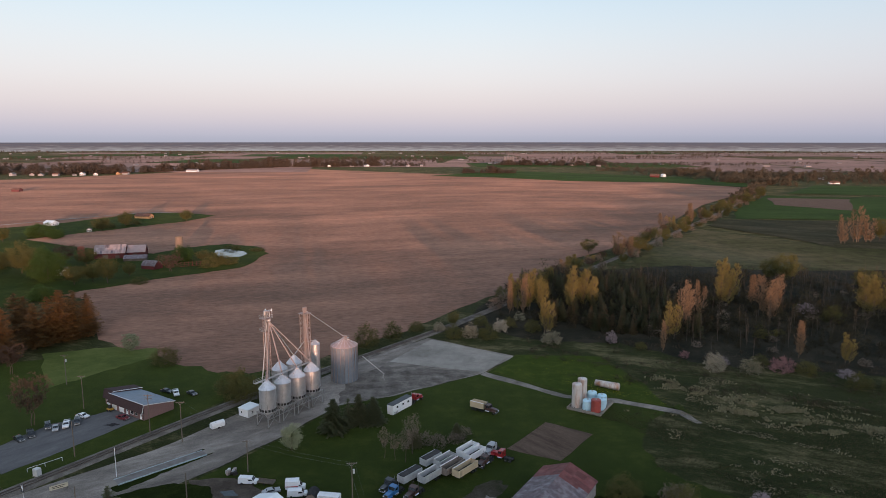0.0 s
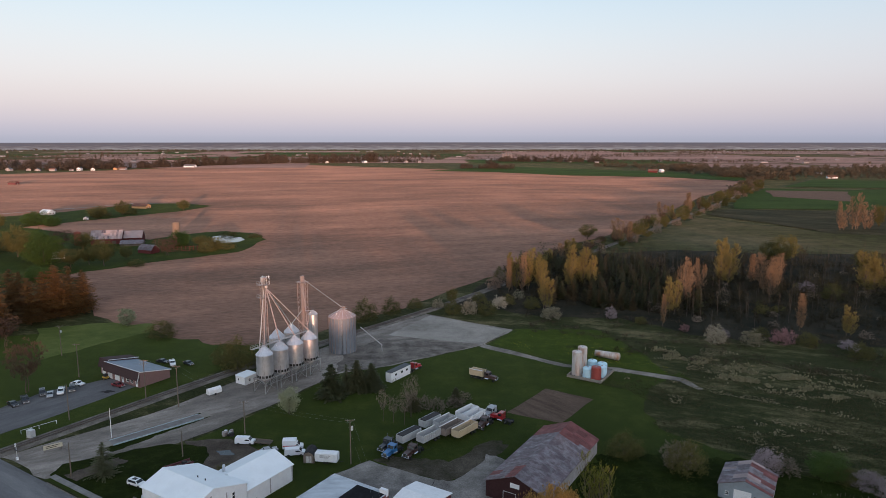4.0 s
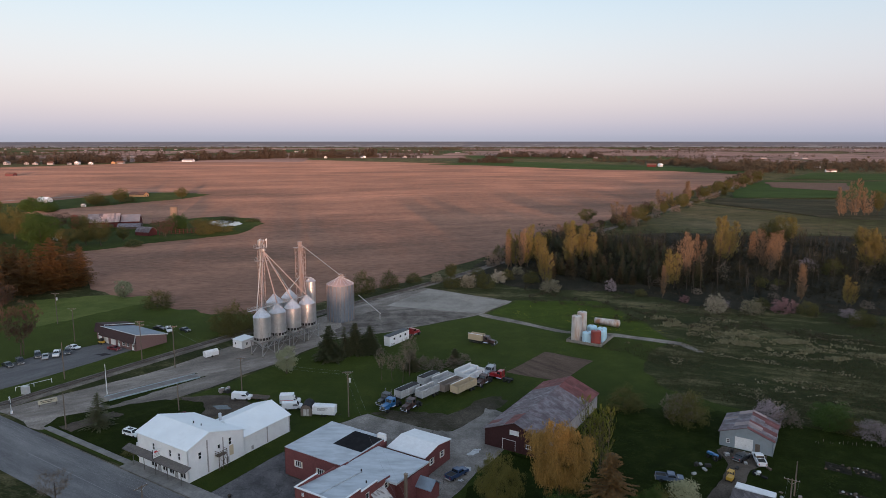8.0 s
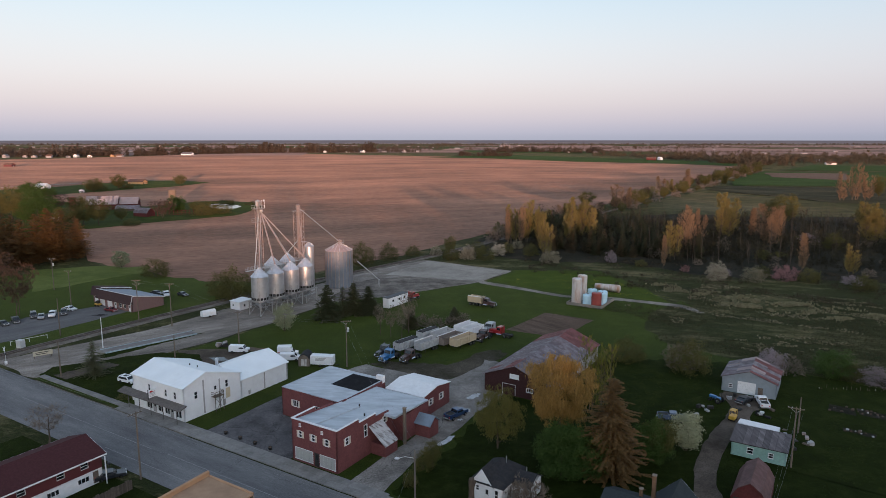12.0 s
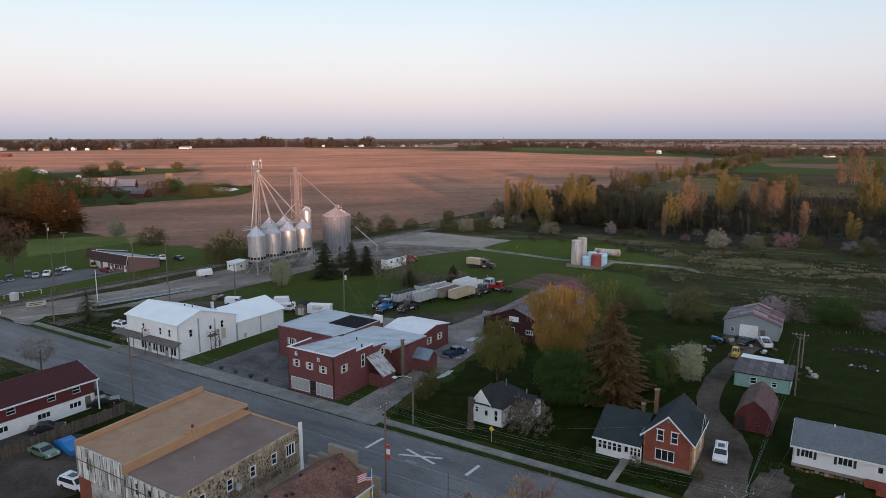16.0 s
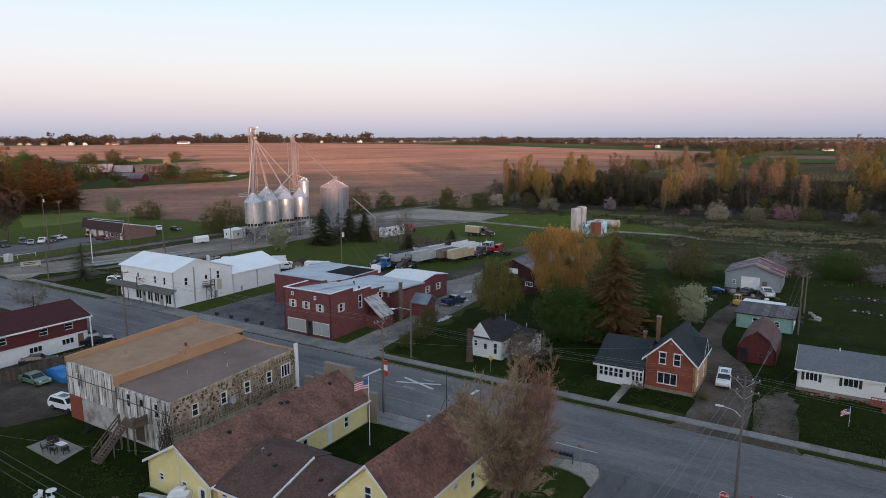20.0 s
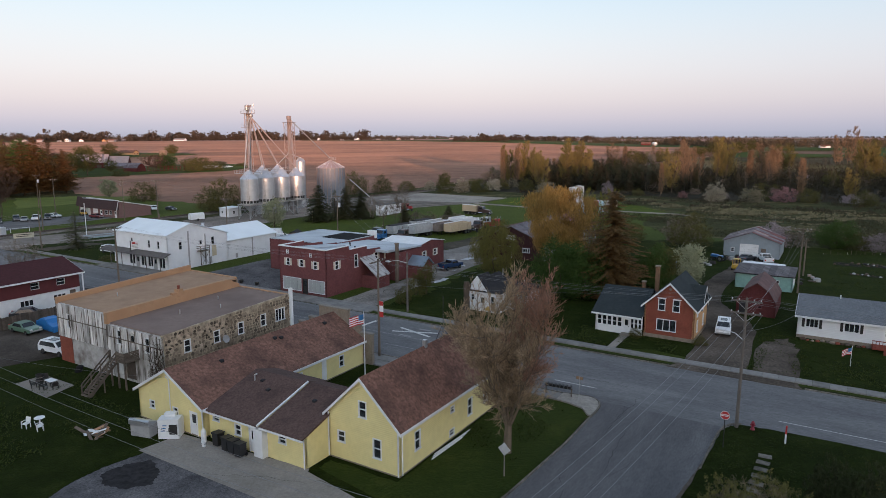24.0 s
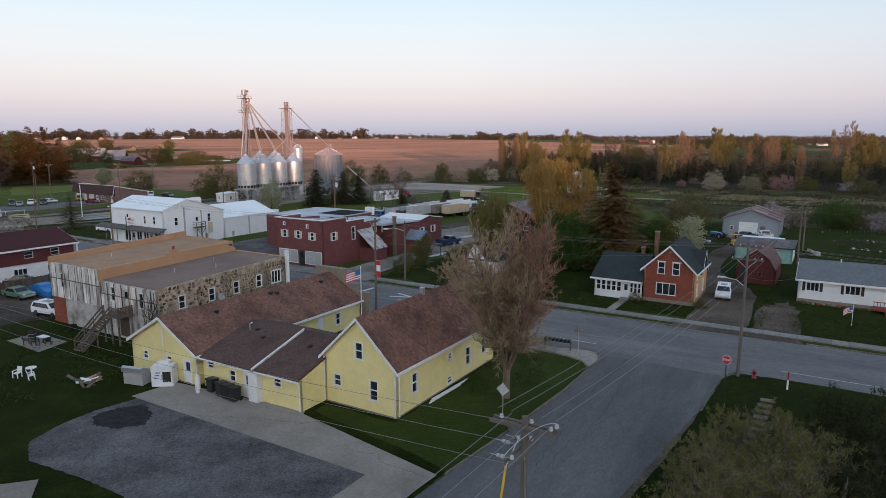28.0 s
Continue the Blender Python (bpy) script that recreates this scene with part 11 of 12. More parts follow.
verts, faces = [], []
for k in range(1500):
    u, v = dr.uniform(-112, -50), dr.uniform(228, 258)
    if noise.noise(Vector((u * 0.12, v * 0.12, 4))) < 0.05 or v > 262 - abs(u + 88) * 0.75:
        continue
    x, y = xy(u, v)
    s_ = dr.uniform(0.05, 0.14)
    j = len(verts)
    verts += [(x - s_, y, 0.12), (x, y - s_, 0.10), (x + s_, y, 0.12), (x, y + s_, 0.16)]
    faces.append((j, j + 1, j + 2, j + 3))
tagged(new("dandelions", raw_mesh("dandelions", verts, faces, leafmat("dandelion_yellow", (0.25, 0.22, 0.02), (0.48, 0.38, 0.03)))), "yellow dandelions scattered in spring grass", "flowers", "", "stuff")

# ---- poles, lamps, signs and cables ----
INS = mat("porcelain", (0.42, 0.43, 0.44), 0.35, 0, 0.05, 2)


def utility_pole(u, v, h, rot=0, arms=1, transformer=False, lamp=None, material=None, label="weathered wooden utility pole with crossarm", r=0.16):
    t = thing("utility_pole", u, v, rot, 0, label, "utility pole")
    m = material or M_POLE
    part("pole", T((0, 0, 0), (0.04, 0.02, h), r, r * 0.62, 10), m, t)
    for k in range(arms):
        z = h - 0.35 - k * 1.1
        arm = part("crossarm", B(-1.25, 1.25, 0.14, 0.26, z - 0.07, z + 0.07), m, t)
        for x in (-1.15, -0.6, 0.6, 1.15):
            part("insulator", lathe([(0.035, z + 0.07), (0.06, z + 0.11), (0.04, z + 0.17), (0.05, z + 0.2), (0, z + 0.22)], 8, x, 0.2), INS, arm)
        for s in (-1, 1):
            part("arm_brace", T((s * 0.8, 0.2, z - 0.05), (0, 0.12, z - 0.75), 0.025, seg=4), M_STEEL, arm)
    if transformer:
        part("transformer", lathe([(0.27, h - 2.9), (0.27, h - 1.9), (0.2, h - 1.82), (0, h - 1.8)], 14, 0.5, 0), M_LAMP, t, "grey transformer can")
    if lamp:
        a = part("lamp_arm", tube(tube(bmesh.new(), (0, 0, lamp), (-0.7, 0.1, lamp + 0.5), 0.035, seg=6), (-0.7, 0.1, lamp + 0.5), (-1.7, 0.25, lamp + 0.6), 0.035, seg=6), M_LAMP, t)
        part("lamp_head", rbox(-2.3, -1.6, 0.12, 0.4, lamp + 0.52, lamp + 0.66, 0.06, 2), M_LAMP, a, "grey street-light head")
    return t


def wxy(x, y):
    """World place to grid place."""
    return (x * math.cos(TH) + y * math.sin(TH), -x * math.sin(TH) + y * math.cos(TH))


utility_pole(-96.0, 59.0, 11.9, 90, 1)
utility_pole(-44.8, 58.9, 11.8, 90, 1, False)
utility_pole(-5.9, 60.1, 12.0, 0, 2, False, 8.2, M_POLE_GREY, "grey wooden pole with crossarm and street light")
# the near pole: a double crossarm, a lower side arm and a guyed dead end
t = thing("utility_pole", -8.6, 20.0, 0, 0, "near wooden pole with a weathered double crossarm", "utility pole")
part("pole", T((0, 0, 0), (0.03, 0.02, 11.0), 0.16, 0.12, 12), M_POLE_GREY, t)
for y in (-0.19, 0.13):
    part("crossarm", rbox(-1.3, 1.25, y - 0.05, y + 0.05, 10.58, 10.74, 0.012, 1), M_POLE_GREY, t)
for x, y in ((-0.9, -0.02), (0.25, 0.1), (1.1, -0.14), (1.2, 0.16)):
    part("insulator", lathe([(0.045, 10.74), (0.085, 10.78), (0.055, 10.85), (0.075, 10.88), (0, 10.92)], 10, x, y), INS, t)
for s in (-1, 1):
    part("arm_brace", T((s * 0.6, -0.16, 10.58), (s * 0.08, -0.1, 9.9), 0.03, seg=5), M_POLE_GREY, t)
for x in (-0.2, 0.2):
    part("side_arm", rbox(x - 0.045, x + 0.045, -1.15, 0.95, 9.62, 9.76, 0.012, 1), M_POLE_GREY, t)
for x, y in ((0.0, -1.0), (0.0, 0.7)):
    part("insulator", lathe([(0.045, 9.76), (0.085, 9.8), (0.055, 9.87), (0.075, 9.9), (0, 9.94)], 10, x, y), INS, t)
for z, y in ((10.1, -0.5), (9.75, -0.95), (9.9, 0.4)):
    for k in range(2):
        part("strain_insulator", T((-0.35 - k * 0.16, y, z), (-0.45 - k * 0.16, y, z), 0.075, seg=10), INS, t)
    part("strain_rod", T((-0.15, y, z), (-0.9, y, z), 0.015, seg=5), M_STEEL, t)
prev = (1.2, 0.16, 10.95)
for k in range(1, 9):
    q = (1.2 - k * 0.2, 0.16 - k * 0.14, 10.95 - 0.02 * k * k + 0.02 * math.sin(k))
    part("jumper_wire", T(prev, q, 0.014, seg=5), M_GALV_ROOF, t)
    prev = q
part("guy_guard", T((-0.42, -0.6, 9.2), (-0.62, -1.0, 6.6), 0.05, seg=8), M_YELLOWP, t, "yellow guy-wire guard")
part("guy_wire", T((-0.1, -0.1, 10.3), (-0.42, -0.6, 9.2), 0.014, seg=5), M_GALV_ROOF, t)
part("guy_wire", T((0.1, -0.1, 9.6), (0.75, -0.9, 0.0), 0.014, seg=5), M_GALV_ROOF, t)
utility_pole(-4.7, 120.6, 11.0, 0, 1, False)
utility_pole(-4.7, 136.4, 7.2, 0, 0, label="short bare wooden pole in grass")
t = thing("street_lamp", -53.4, 77.3, 0, 0, "grey wooden pole with a street-light arm", "street lamp")
part("pole", T((0, 0, 0), (0, 0, 8.8), 0.16, 0.11, 8), M_POLE_GREY, t)
part("lamp_arm", tube(tube(bmesh.new(), (0, 0, 7.4), (-1.0, -1.2, 7.9), 0.04, seg=6), (-1.0, -1.2, 7.9), (-1.7, -2.0, 7.8), 0.04, seg=6), M_LAMP, t)
part("lamp_head", rbox(-2.2, -1.5, -2.4, -1.8, 7.7, 7.88, 0.06, 2), M_LAMP, t)
for x, y, h, kw in [(-22.6, 155.5, 11.9, dict(transformer=True)), (-80.1, 191.5, 13.3, {}), (-92.9, 197.9, 13.0, dict(arms=2)), (-108.4, 182.3, 11.0, dict(arms=0, label="plain weathered wooden pole")), (-90.3, 170.5, 8.6, dict(arms=0, material=M_WHITE, label="slim white-painted wooden pole", r=0.12)),
                    (-89.6, 149.2, 9.0, dict(arms=0, label="plain weathered wooden pole")), (-124.6, 217.6, 12.0, {}), (-143.3, 240.2, 12.0, dict(transformer=True)), (-54.4, 172.9, 9.6, dict(arms=1, label="reddish wooden pole with crossarm")), (-66.6, 159.6, 7.0, dict(arms=0, label="plain weathered wooden pole"))]:
    utility_pole(*wxy(x, y), h, 40, kw.get("arms", 1), kw.get("transformer", False), None, kw.get("material"), kw.get("label", "weathered wooden utility pole with crossarm"), kw.get("r", 0.17))
t = thing_w("marker_post", -36.6, 199.2, 0, 0, "pale yellow marker post", "post")
part("post", T((0, 0, 0), (0, 0, 3.8), 0.16, 0.16, 10), mat("pale_yellow_post", (0.55, 0.48, 0.24), 0.7, 0, 0.1, 2), t)
part("cap", lathe([(0.17, 3.8), (0.1, 3.92), (0, 3.95)], 10), M_GREYTRIM, t)


def cable(a, b, sag, r=0.009):
    """A hanging cable between two places (u, v, z)."""
    bm = bmesh.new()
    pa, pb = Vector((*xy(a[0], a[1]), a[2])), Vector((*xy(b[0], b[1]), b[2]))
    side = (pb - pa).cross(Vector((0, 0, 1))).normalized()
    prev = None
    for i in range(0, 15):
        k = i / 14
        p = pa.lerp(pb, k) - Vector((0, 0, sag * 4 * k * (1 - k)))
        ring = [bm.verts.new(p + side * (r * math.cos(q)) + Vector((0, 0, r * math.sin(q)))) for q in (0.5, 2.6, 4.7)]
        if prev:
            for j in range(3):
                bm.faces.new((prev[j], prev[(j + 1) % 3], ring[(j + 1) % 3], ring[j]))
        prev = ring
    tagged(part("overhead_cable", bm, M_CABLE, None), "thin overhead cable between poles", "cable", "overhead cables")


# along the street, up the side street and to the yards
for o in (-1.15, -0.6, 0.6, 1.15):
    cable((-96.2, 59.0 + o, 11.8), (-45.0, 58.9 + o, 11.7), 0.7)
    cable((-45.0, 58.9 + o, 11.7), (-5.9, 60.2 + o, 11.8), 0.6)
    cable((-5.9, 60.2 + o, 11.8), (44.0, 60.2 + o, 11.8), 0.7)
    cable((-5.7 + o, 60.4, 10.6), (-8.6 + o, 20.2, 11.0), 0.5, 0.011)
    cable((-96.2, 59.0 + o, 11.8), (-150.0, 59.0 + o, 11.8), 0.7)
for o in (-0.6, 0.3, 1.1):
    cable((-8.8, 20.0, 9.6 + o), (-62.0, 21.5, 8.6 + o), 0.8, 0.011)
    cable((-5.7, 60.3, 10.2 + o * 0.5), (-4.7 + o, 120.6, 10.4), 0.9)
    cable((-8.6 + o, 20.2, 10.9), (-11.0 + o, -30.0, 10.9), 0.5, 0.011)
cable((-44.8, 59.0, 9.2), (-53.4, 77.3, 8.4), 0.4)
cable((-44.8, 59.0, 9.0), (-17.2, 83.4, 6.2), 0.5)
cable((-5.7, 60.2, 9.0), (-3.2, 93.4, 3.2), 0.4)
cable((-49.3, 33.7, 4.7), (-62.0, 21.5, 9.0), 0.4)
for o in (-1.0, 1.0):
    a, b, c, d = wxy(-92.9, 197.9), wxy(-80.1, 191.5), wxy(-54.4, 172.9), wxy(-22.6, 155.5)
    cable((a[0], a[1] + o, 12.6), (b[0], b[1] + o, 12.9), 0.3)
    cable((b[0], b[1] + o, 12.9), (c[0], c[1] + o, 9.3), 0.5)
    cable((c[0], c[1] + o, 9.3), (d[0], d[1] + o, 11.5), 0.6)
    cable((d[0], d[1] + o, 11.5), (-53.4, 77.3 + o, 8.5), 1.2)

# stop sign
t = thing("stop_sign", -6.3, 55.3, 0, 0, "red octagonal stop sign on a dark post", "traffic sign")
part("post", B(-0.035, 0.035, -0.03, 0.03, 0, 2.75), M_DARKFRAME, t)
bm = bmesh.new()
for rad, y0, y1 in ((0.39, -0.06, -0.04),):
    ring = [(rad * math.cos(math.pi / 8 + k * math.pi / 4), 2.95 + rad * math.sin(math.pi / 8 + k * math.pi / 4)) for k in range(8)]
    bm.free()
    bm = prism(ring, y0, y1, "y")
pl = part("plate", bm, mat("white_sign_face", (0.75, 0.75, 0.75), 0.5, 0, 0.05, 3), t)
ring = [(0.36 * math.cos(math.pi / 8 + k * math.pi / 4), 2.95 + 0.36 * math.sin(math.pi / 8 + k * math.pi / 4)) for k in range(8)]
part("red_face", prism(ring, -0.064, -0.06, "y"), M_RED, pl)
txt = bpy.data.curves.new("stop_text", "FONT")
txt.body = "STOP"
txt.size = 0.245
txt.align_x, txt.align_y = "CENTER", "CENTER"
txt.extrude = 0.003
txt.offset = 0.009
to = new("lettering", txt)
to.data.materials.append(M_WHITE)
to.parent = pl
to.matrix_basis = pose(0, -0.07, 2.95, 90, 0, 0)
M_CRIMSON = mat("crimson_hydrant_paint", (0.24, 0.02, 0.035), 0.5, 0, 0.15, 3)
t = thing("fire_hydrant", -4.6, 60.3, 0, 0.08, "red fire hydrant on the corner grass", "hydrant")
part("barrel", lathe([(0.2, 0), (0.2, 0.06), (0.13, 0.1), (0.13, 0.55), (0.17, 0.58), (0.17, 0.63), (0.13, 0.68), (0.07, 0.8), (0, 0.83)], 14), M_CRIMSON, t, smooth=True)
part("nozzle", T((-0.22, 0, 0.45), (0.22, 0, 0.45), 0.065, seg=10), M_CRIMSON, t)
t = thing("marker_post", -1.9, 58.8, 0, 0.08, "red and white hydrant marker post", "post")
part("lower_post", T((0, 0, 0), (0, 0, 0.85), 0.07, seg=8), M_WHITE, t)
part("upper_post", T((0, 0, 0.85), (0, 0, 1.6), 0.07, seg=8), M_RED, t)
for k in range(8):
    tt = thing("stepping_stone", -3.1 - 0.03 * k, 55.4 - k * 1.25, rng.uniform(-6, 6), 0.075, "flat grey stepping stone in the grass", "stepping stone", "stepping stones")
    part("stone", rbox(-0.5, 0.5, -0.34, 0.34, 0, 0.05, 0.03, 2), M_KERBSTONE, tt)
t = thing("diamond_sign", -19.9, 41.6, 0, 0, "bare back of a diamond road sign", "traffic sign")
part("post", B(-0.03, 0.03, -0.03, 0.03, 0, 2.6), M_STEEL_RUST, t)
part("plate", prism([(0, 1.75), (0.53, 2.28), (0, 2.81), (-0.53, 2.28)], -0.05, -0.03, "y"), M_LAMP, t)
t = thing("street_name_sign", -20.0, 58.4, 0, 0, "small orange-topped post sign at the corner", "sign")
part("post", T((0, 0, 0), (0, 0, 2.6), 0.03, seg=6), M_STEEL, t)
part("plate", B(-0.35, 0.35, -0.02, 0.02, 2.3, 2.6), mat("orange_sign", (0.3, 0.19, 0.12), 0.6, 0, 0.1, 2), t)
t = thing("mailbox_row", -23.6, 58.5, 5, 0, "row of black mailboxes on a rail", "mailboxes")
for x in (0.1, 2.7):
    part("post", B(x - 0.05, x + 0.05, -0.05, 0.05, 0, 1.0), M_OLDWOOD_DK, t)
part("rail", B(0, 2.8, -0.08, 0.08, 0.95, 1.03), M_OLDWOOD_DK, t)
for k in range(7):
    part("mailbox", prism([(0.08 + k * 0.39, 1.03), (0.36 + k * 0.39, 1.03), (0.36 + k * 0.39, 1.22), (0.29 + k * 0.39, 1.32), (0.15 + k * 0.39, 1.32), (0.08 + k * 0.39, 1.22)], -0.25, 0.25, "y"), M_BLACKPLAST, t)
t = thing("warning_sign", -40.4, 78.2, 0, 0, "yellow diamond warning sign by the cottage", "traffic sign")
part("post", B(-0.03, 0.03, -0.03, 0.03, 0, 2.4), M_STEEL, t)
part("plate", prism([(0, 1.6), (0.45, 2.05), (0, 2.5), (-0.45, 2.05)], -0.05, -0.03, "y"), M_YELLOWP, t)


def flag(t, z, red, blue_left=True):
    """A striped cloth flag that hangs in folds; drawn in plain stripes."""
    fl = part("flag", bmesh.new(), M_WHITE, t, "striped cloth flag")
    bmw, bmr, bmb = bmesh.new(), bmesh.new(), bmesh.new()
    wv = lambda a: 0.14 * math.sin(a * 5.5)
    for k in range(9):
        for i in range(8):
            xa, xb = i * 0.2, (i + 1) * 0.2
            za, zb = z - k * 0.115 - xa * 0.35, z - k * 0.115 - xb * 0.35
            tgt = bmb if (i < 3 and k < 5) else (bmr if k % 2 == 0 else bmw)
            vs = [tgt.verts.new(p) for p in ((xa, wv(xa), za), (xb, wv(xb), zb), (xb, wv(xb), zb - 0.115), (xa, wv(xa), za - 0.115))]
            tgt.faces.new(vs)
    bmw.to_mesh(fl.data)
    bmw.free()
    part("red_stripes", bmr, M_RED, fl)
    part("blue_field", bmb, P_BLUE, fl)


t = thing("flag_pole", -41.2, 51.6, 200, 0, "white flag pole with a striped flag", "flag pole")
part("pole", T((0, 0, 0), (0, 0, 7.8), 0.06, 0.035, 8), M_WHITE, t)
part("finial", lathe([(0.0, 7.78), (0.09, 7.87), (0, 7.96)], 8), M_CHROME, t)
flag(t, 7.5, True)
t = thing("street_banner", -44.5, 58.4, 0, 7.0, "red and white banner on the utility pole", "banner")
part("bracket", T((0.1, 0, 0), (0.7, 0, 0), 0.025, seg=5), M_STEEL, t)
bm = B(0.2, 0.75, -0.012, 0.012, -1.9, -0.02)
bn = part("cloth", bm, M_WHITE, t)
part("red_panel", B(0.2, 0.75, -0.016, 0.016, -1.9, -1.25), M_RED, bn)
part("red_panel", B(0.2, 0.75, -0.016, 0.016, -0.55, -0.02), M_RED, bn)
t = thing("flag_stand", 2.8, 83.9, 200, 0, "short garden flag pole with flags before the bungalow", "flag pole")
part("pole", T((0, 0, 0), (0, 0, 3.4), 0.04, seg=6), M_WHITE, t)
flag(t, 3.2, True)
t.matrix_basis = t.matrix_basis @ Matrix.Diagonal((0.62, 0.62, 0.72, 1))

# level crossing signals and yard signs
for u, v in ((-176.0, 75.4), (-189.0, 57.6)):
    t = thing("crossing_signal", u, v, 0, 0, "railway crossing signal with white crossbuck", "crossing signal")
    part("mast", T((0, 0, 0), (0, 0, 4.6), 0.08, seg=8), M_LAMP, t)
    for a in (45, -45):
        bm = B(-0.65, 0.65, -0.02, 0.02, -0.12, 0.12)
        bm.transform(Matrix.Translation((0, -0.12 - 0.03 * (a > 0), 4.0)) @ Matrix.Rotation(radians(a), 4, "Y"))
        part("crossbuck_arm", bm, M_WHITE, t)
    for s in (-0.45, 0.45):
        part("lamp", T((s, -0.05, 2.8), (s, -0.22, 2.8), 0.2, seg=14), M_BLACKPLAST, t)
    part("cross_bar", B(-0.5, 0.5, -0.04, 0.04, 2.76, 2.84), M_BLACKPLAST, t)
    part("base_box", rbox(-0.25, 0.25, -0.25, 0.25, 0, 0.8, 0.03, 1), M_WHITE, t)
t = thing("signal_cabinet", -186.6, 84.0, 10, 0, "grey railway signal cabinet", "cabinet")
part("box", rbox(-0.9, 0.9, -0.7, 0.7, 0.2, 2.3, 0.04, 1), M_LAMP, t)
part("plinth", B(-1.0, 1.0, -0.8, 0.8, 0, 0.2), M_CONCRETE, t)
t = thing("yard_sign", -173.4, 83.0, 70, 0, "low cream board sign on posts", "sign")
part("board", B(-2.2, 2.2, -0.08, 0.08, 0.7, 1.9), mat("cream_board", (0.45, 0.42, 0.33), 0.8, 0, 0.15, 2), t)
for x in (-1.9, 1.9):
    part("post", B(x - 0.08, x + 0.08, -0.06, 0.06, 0, 2.0), M_OLDWOOD_DK, t)
for k in range(2):
    part("lettering_bar", B(-1.6, 1.6 - k * 0.6, -0.1, -0.08, 1.45 - k * 0.42, 1.62 - k * 0.42), M_DARKFRAME, t)
t = thing("gate_arm", -190.4, 88.0, 80, 0, "white pipe gate beside the car park", "gate")
part("top_rail", T((-4.5, 0, 1.1), (4.5, 0, 1.1), 0.05, seg=6), M_WHITE, t)
for x in (-4.5, 0, 4.5):
    part("post", T((x, 0, 0), (x, 0, 1.2), 0.06, seg=6), M_WHITE, t)

# ---- behind the yellow building and the old store ----
t = thing("ice_merchandiser", -47.7, 32.7, 34, 0.07, "white ice chest cabinet with sloped top and dark door", "ice chest")
part("cabinet", prism([(-0.85, 0), (0.85, 0), (0.85, 2.0), (0.5, 2.35), (-0.85, 2.35)], -1.1, 1.1, "x"), M_WHITE, t)
part("door", B(0.1, 0.95, -0.89, -0.85, 0.55, 1.75), M_DARKFRAME, t)
part("handle", B(0.02, 0.07, -0.93, -0.85, 0.9, 1.4), M_CHROME, t)
part("top_vent", rbox(-0.7, 0.5, 0.0, 0.7, 2.35, 2.75, 0.04, 1), M_WHITE, t)
for k in range(3):
    part("lettering_bar", B(-0.8 + 0.1 * k, -0.35 + 0.1 * k, -0.875, -0.85, 0.95 + k * 0.32, 1.06 + k * 0.32), P_BLUE, t)
t.matrix_basis = t.matrix_basis @ Matrix.Diagonal((0.8, 0.8, 0.74, 1))
t = thing("outdoor_grill", -49.8, 31.5, 14, 0.02, "grey metal outdoor cooker with lid", "grill")
part("cabinet", rbox(-1.0, 1.0, -0.5, 0.5, 0.1, 1.2, 0.04, 1), M_GREYTRIM, t)
part("lid", prism([(-0.6, 1.2), (0.55, 1.2), (0.55, 1.3), (-0.4, 1.7), (-0.6, 1.6)], -1.05, 1.05, "x"), M_GALV_ROOF, t)
t = thing("heat_pump", -49.0, 33.0, 0, 0.02, "dark metal air-conditioning unit", "unit")
part("case", rbox(-0.5, 0.5, -0.4, 0.4, 0.1, 1.0, 0.04, 1), M_DARKFRAME, t)
part("fan_grille", T((0, -0.42, 0.55), (0, -0.4, 0.55), 0.3, seg=14), M_GREYTRIM, t)
for k, (u, v) in enumerate(((-42.7, 33.6), (-41.35, 33.4), (-40.5, 33.3), (-39.6, 33.2))):
    t = thing("wheelie_bin", u, v, rng.uniform(-8, 8), 0.07, "black plastic wheelie bin", "bin", "bins")
    part("body", prism([(-0.26, 0.1), (0.26, 0.1), (0.3, 0.95), (-0.3, 0.95)], -0.32, 0.3, "y"), M_BLACKPLAST, t)
    part("lid", prism([(-0.38, 0.95), (0.34, 0.95), (0.34, 1.0), (-0.38, 1.08)], -0.32, 0.32, "x"), M_BLACKPLAST, t)
    for s in (-1, 1):
        part("wheel", T((s * 0.24, 0.3, 0.12), (s * 0.3, 0.3, 0.12), 0.12, seg=10), M_BLACK, t)
    t.matrix_basis = t.matrix_basis @ Matrix.Scale(1.18, 4)
t = thing("gas_bottle", -44.2, 33.3, 0, 0.07, "white gas bottle by the wall", "gas bottle")
part("bottle", lathe([(0.2, 0), (0.22, 0.1), (0.22, 1.0), (0.12, 1.2), (0.05, 1.25), (0.05, 1.35), (0, 1.35)], 14), M_WHITE, t, smooth=True)
t = thing("bucket", -43.6, 32.8, 0, 0.07, "white plastic bucket by the wall", "bucket")
part("pail", lathe([(0.16, 0), (0.2, 0.45), (0.18, 0.45), (0.15, 0.03), (0, 0.03)], 14), M_WHITE, t)


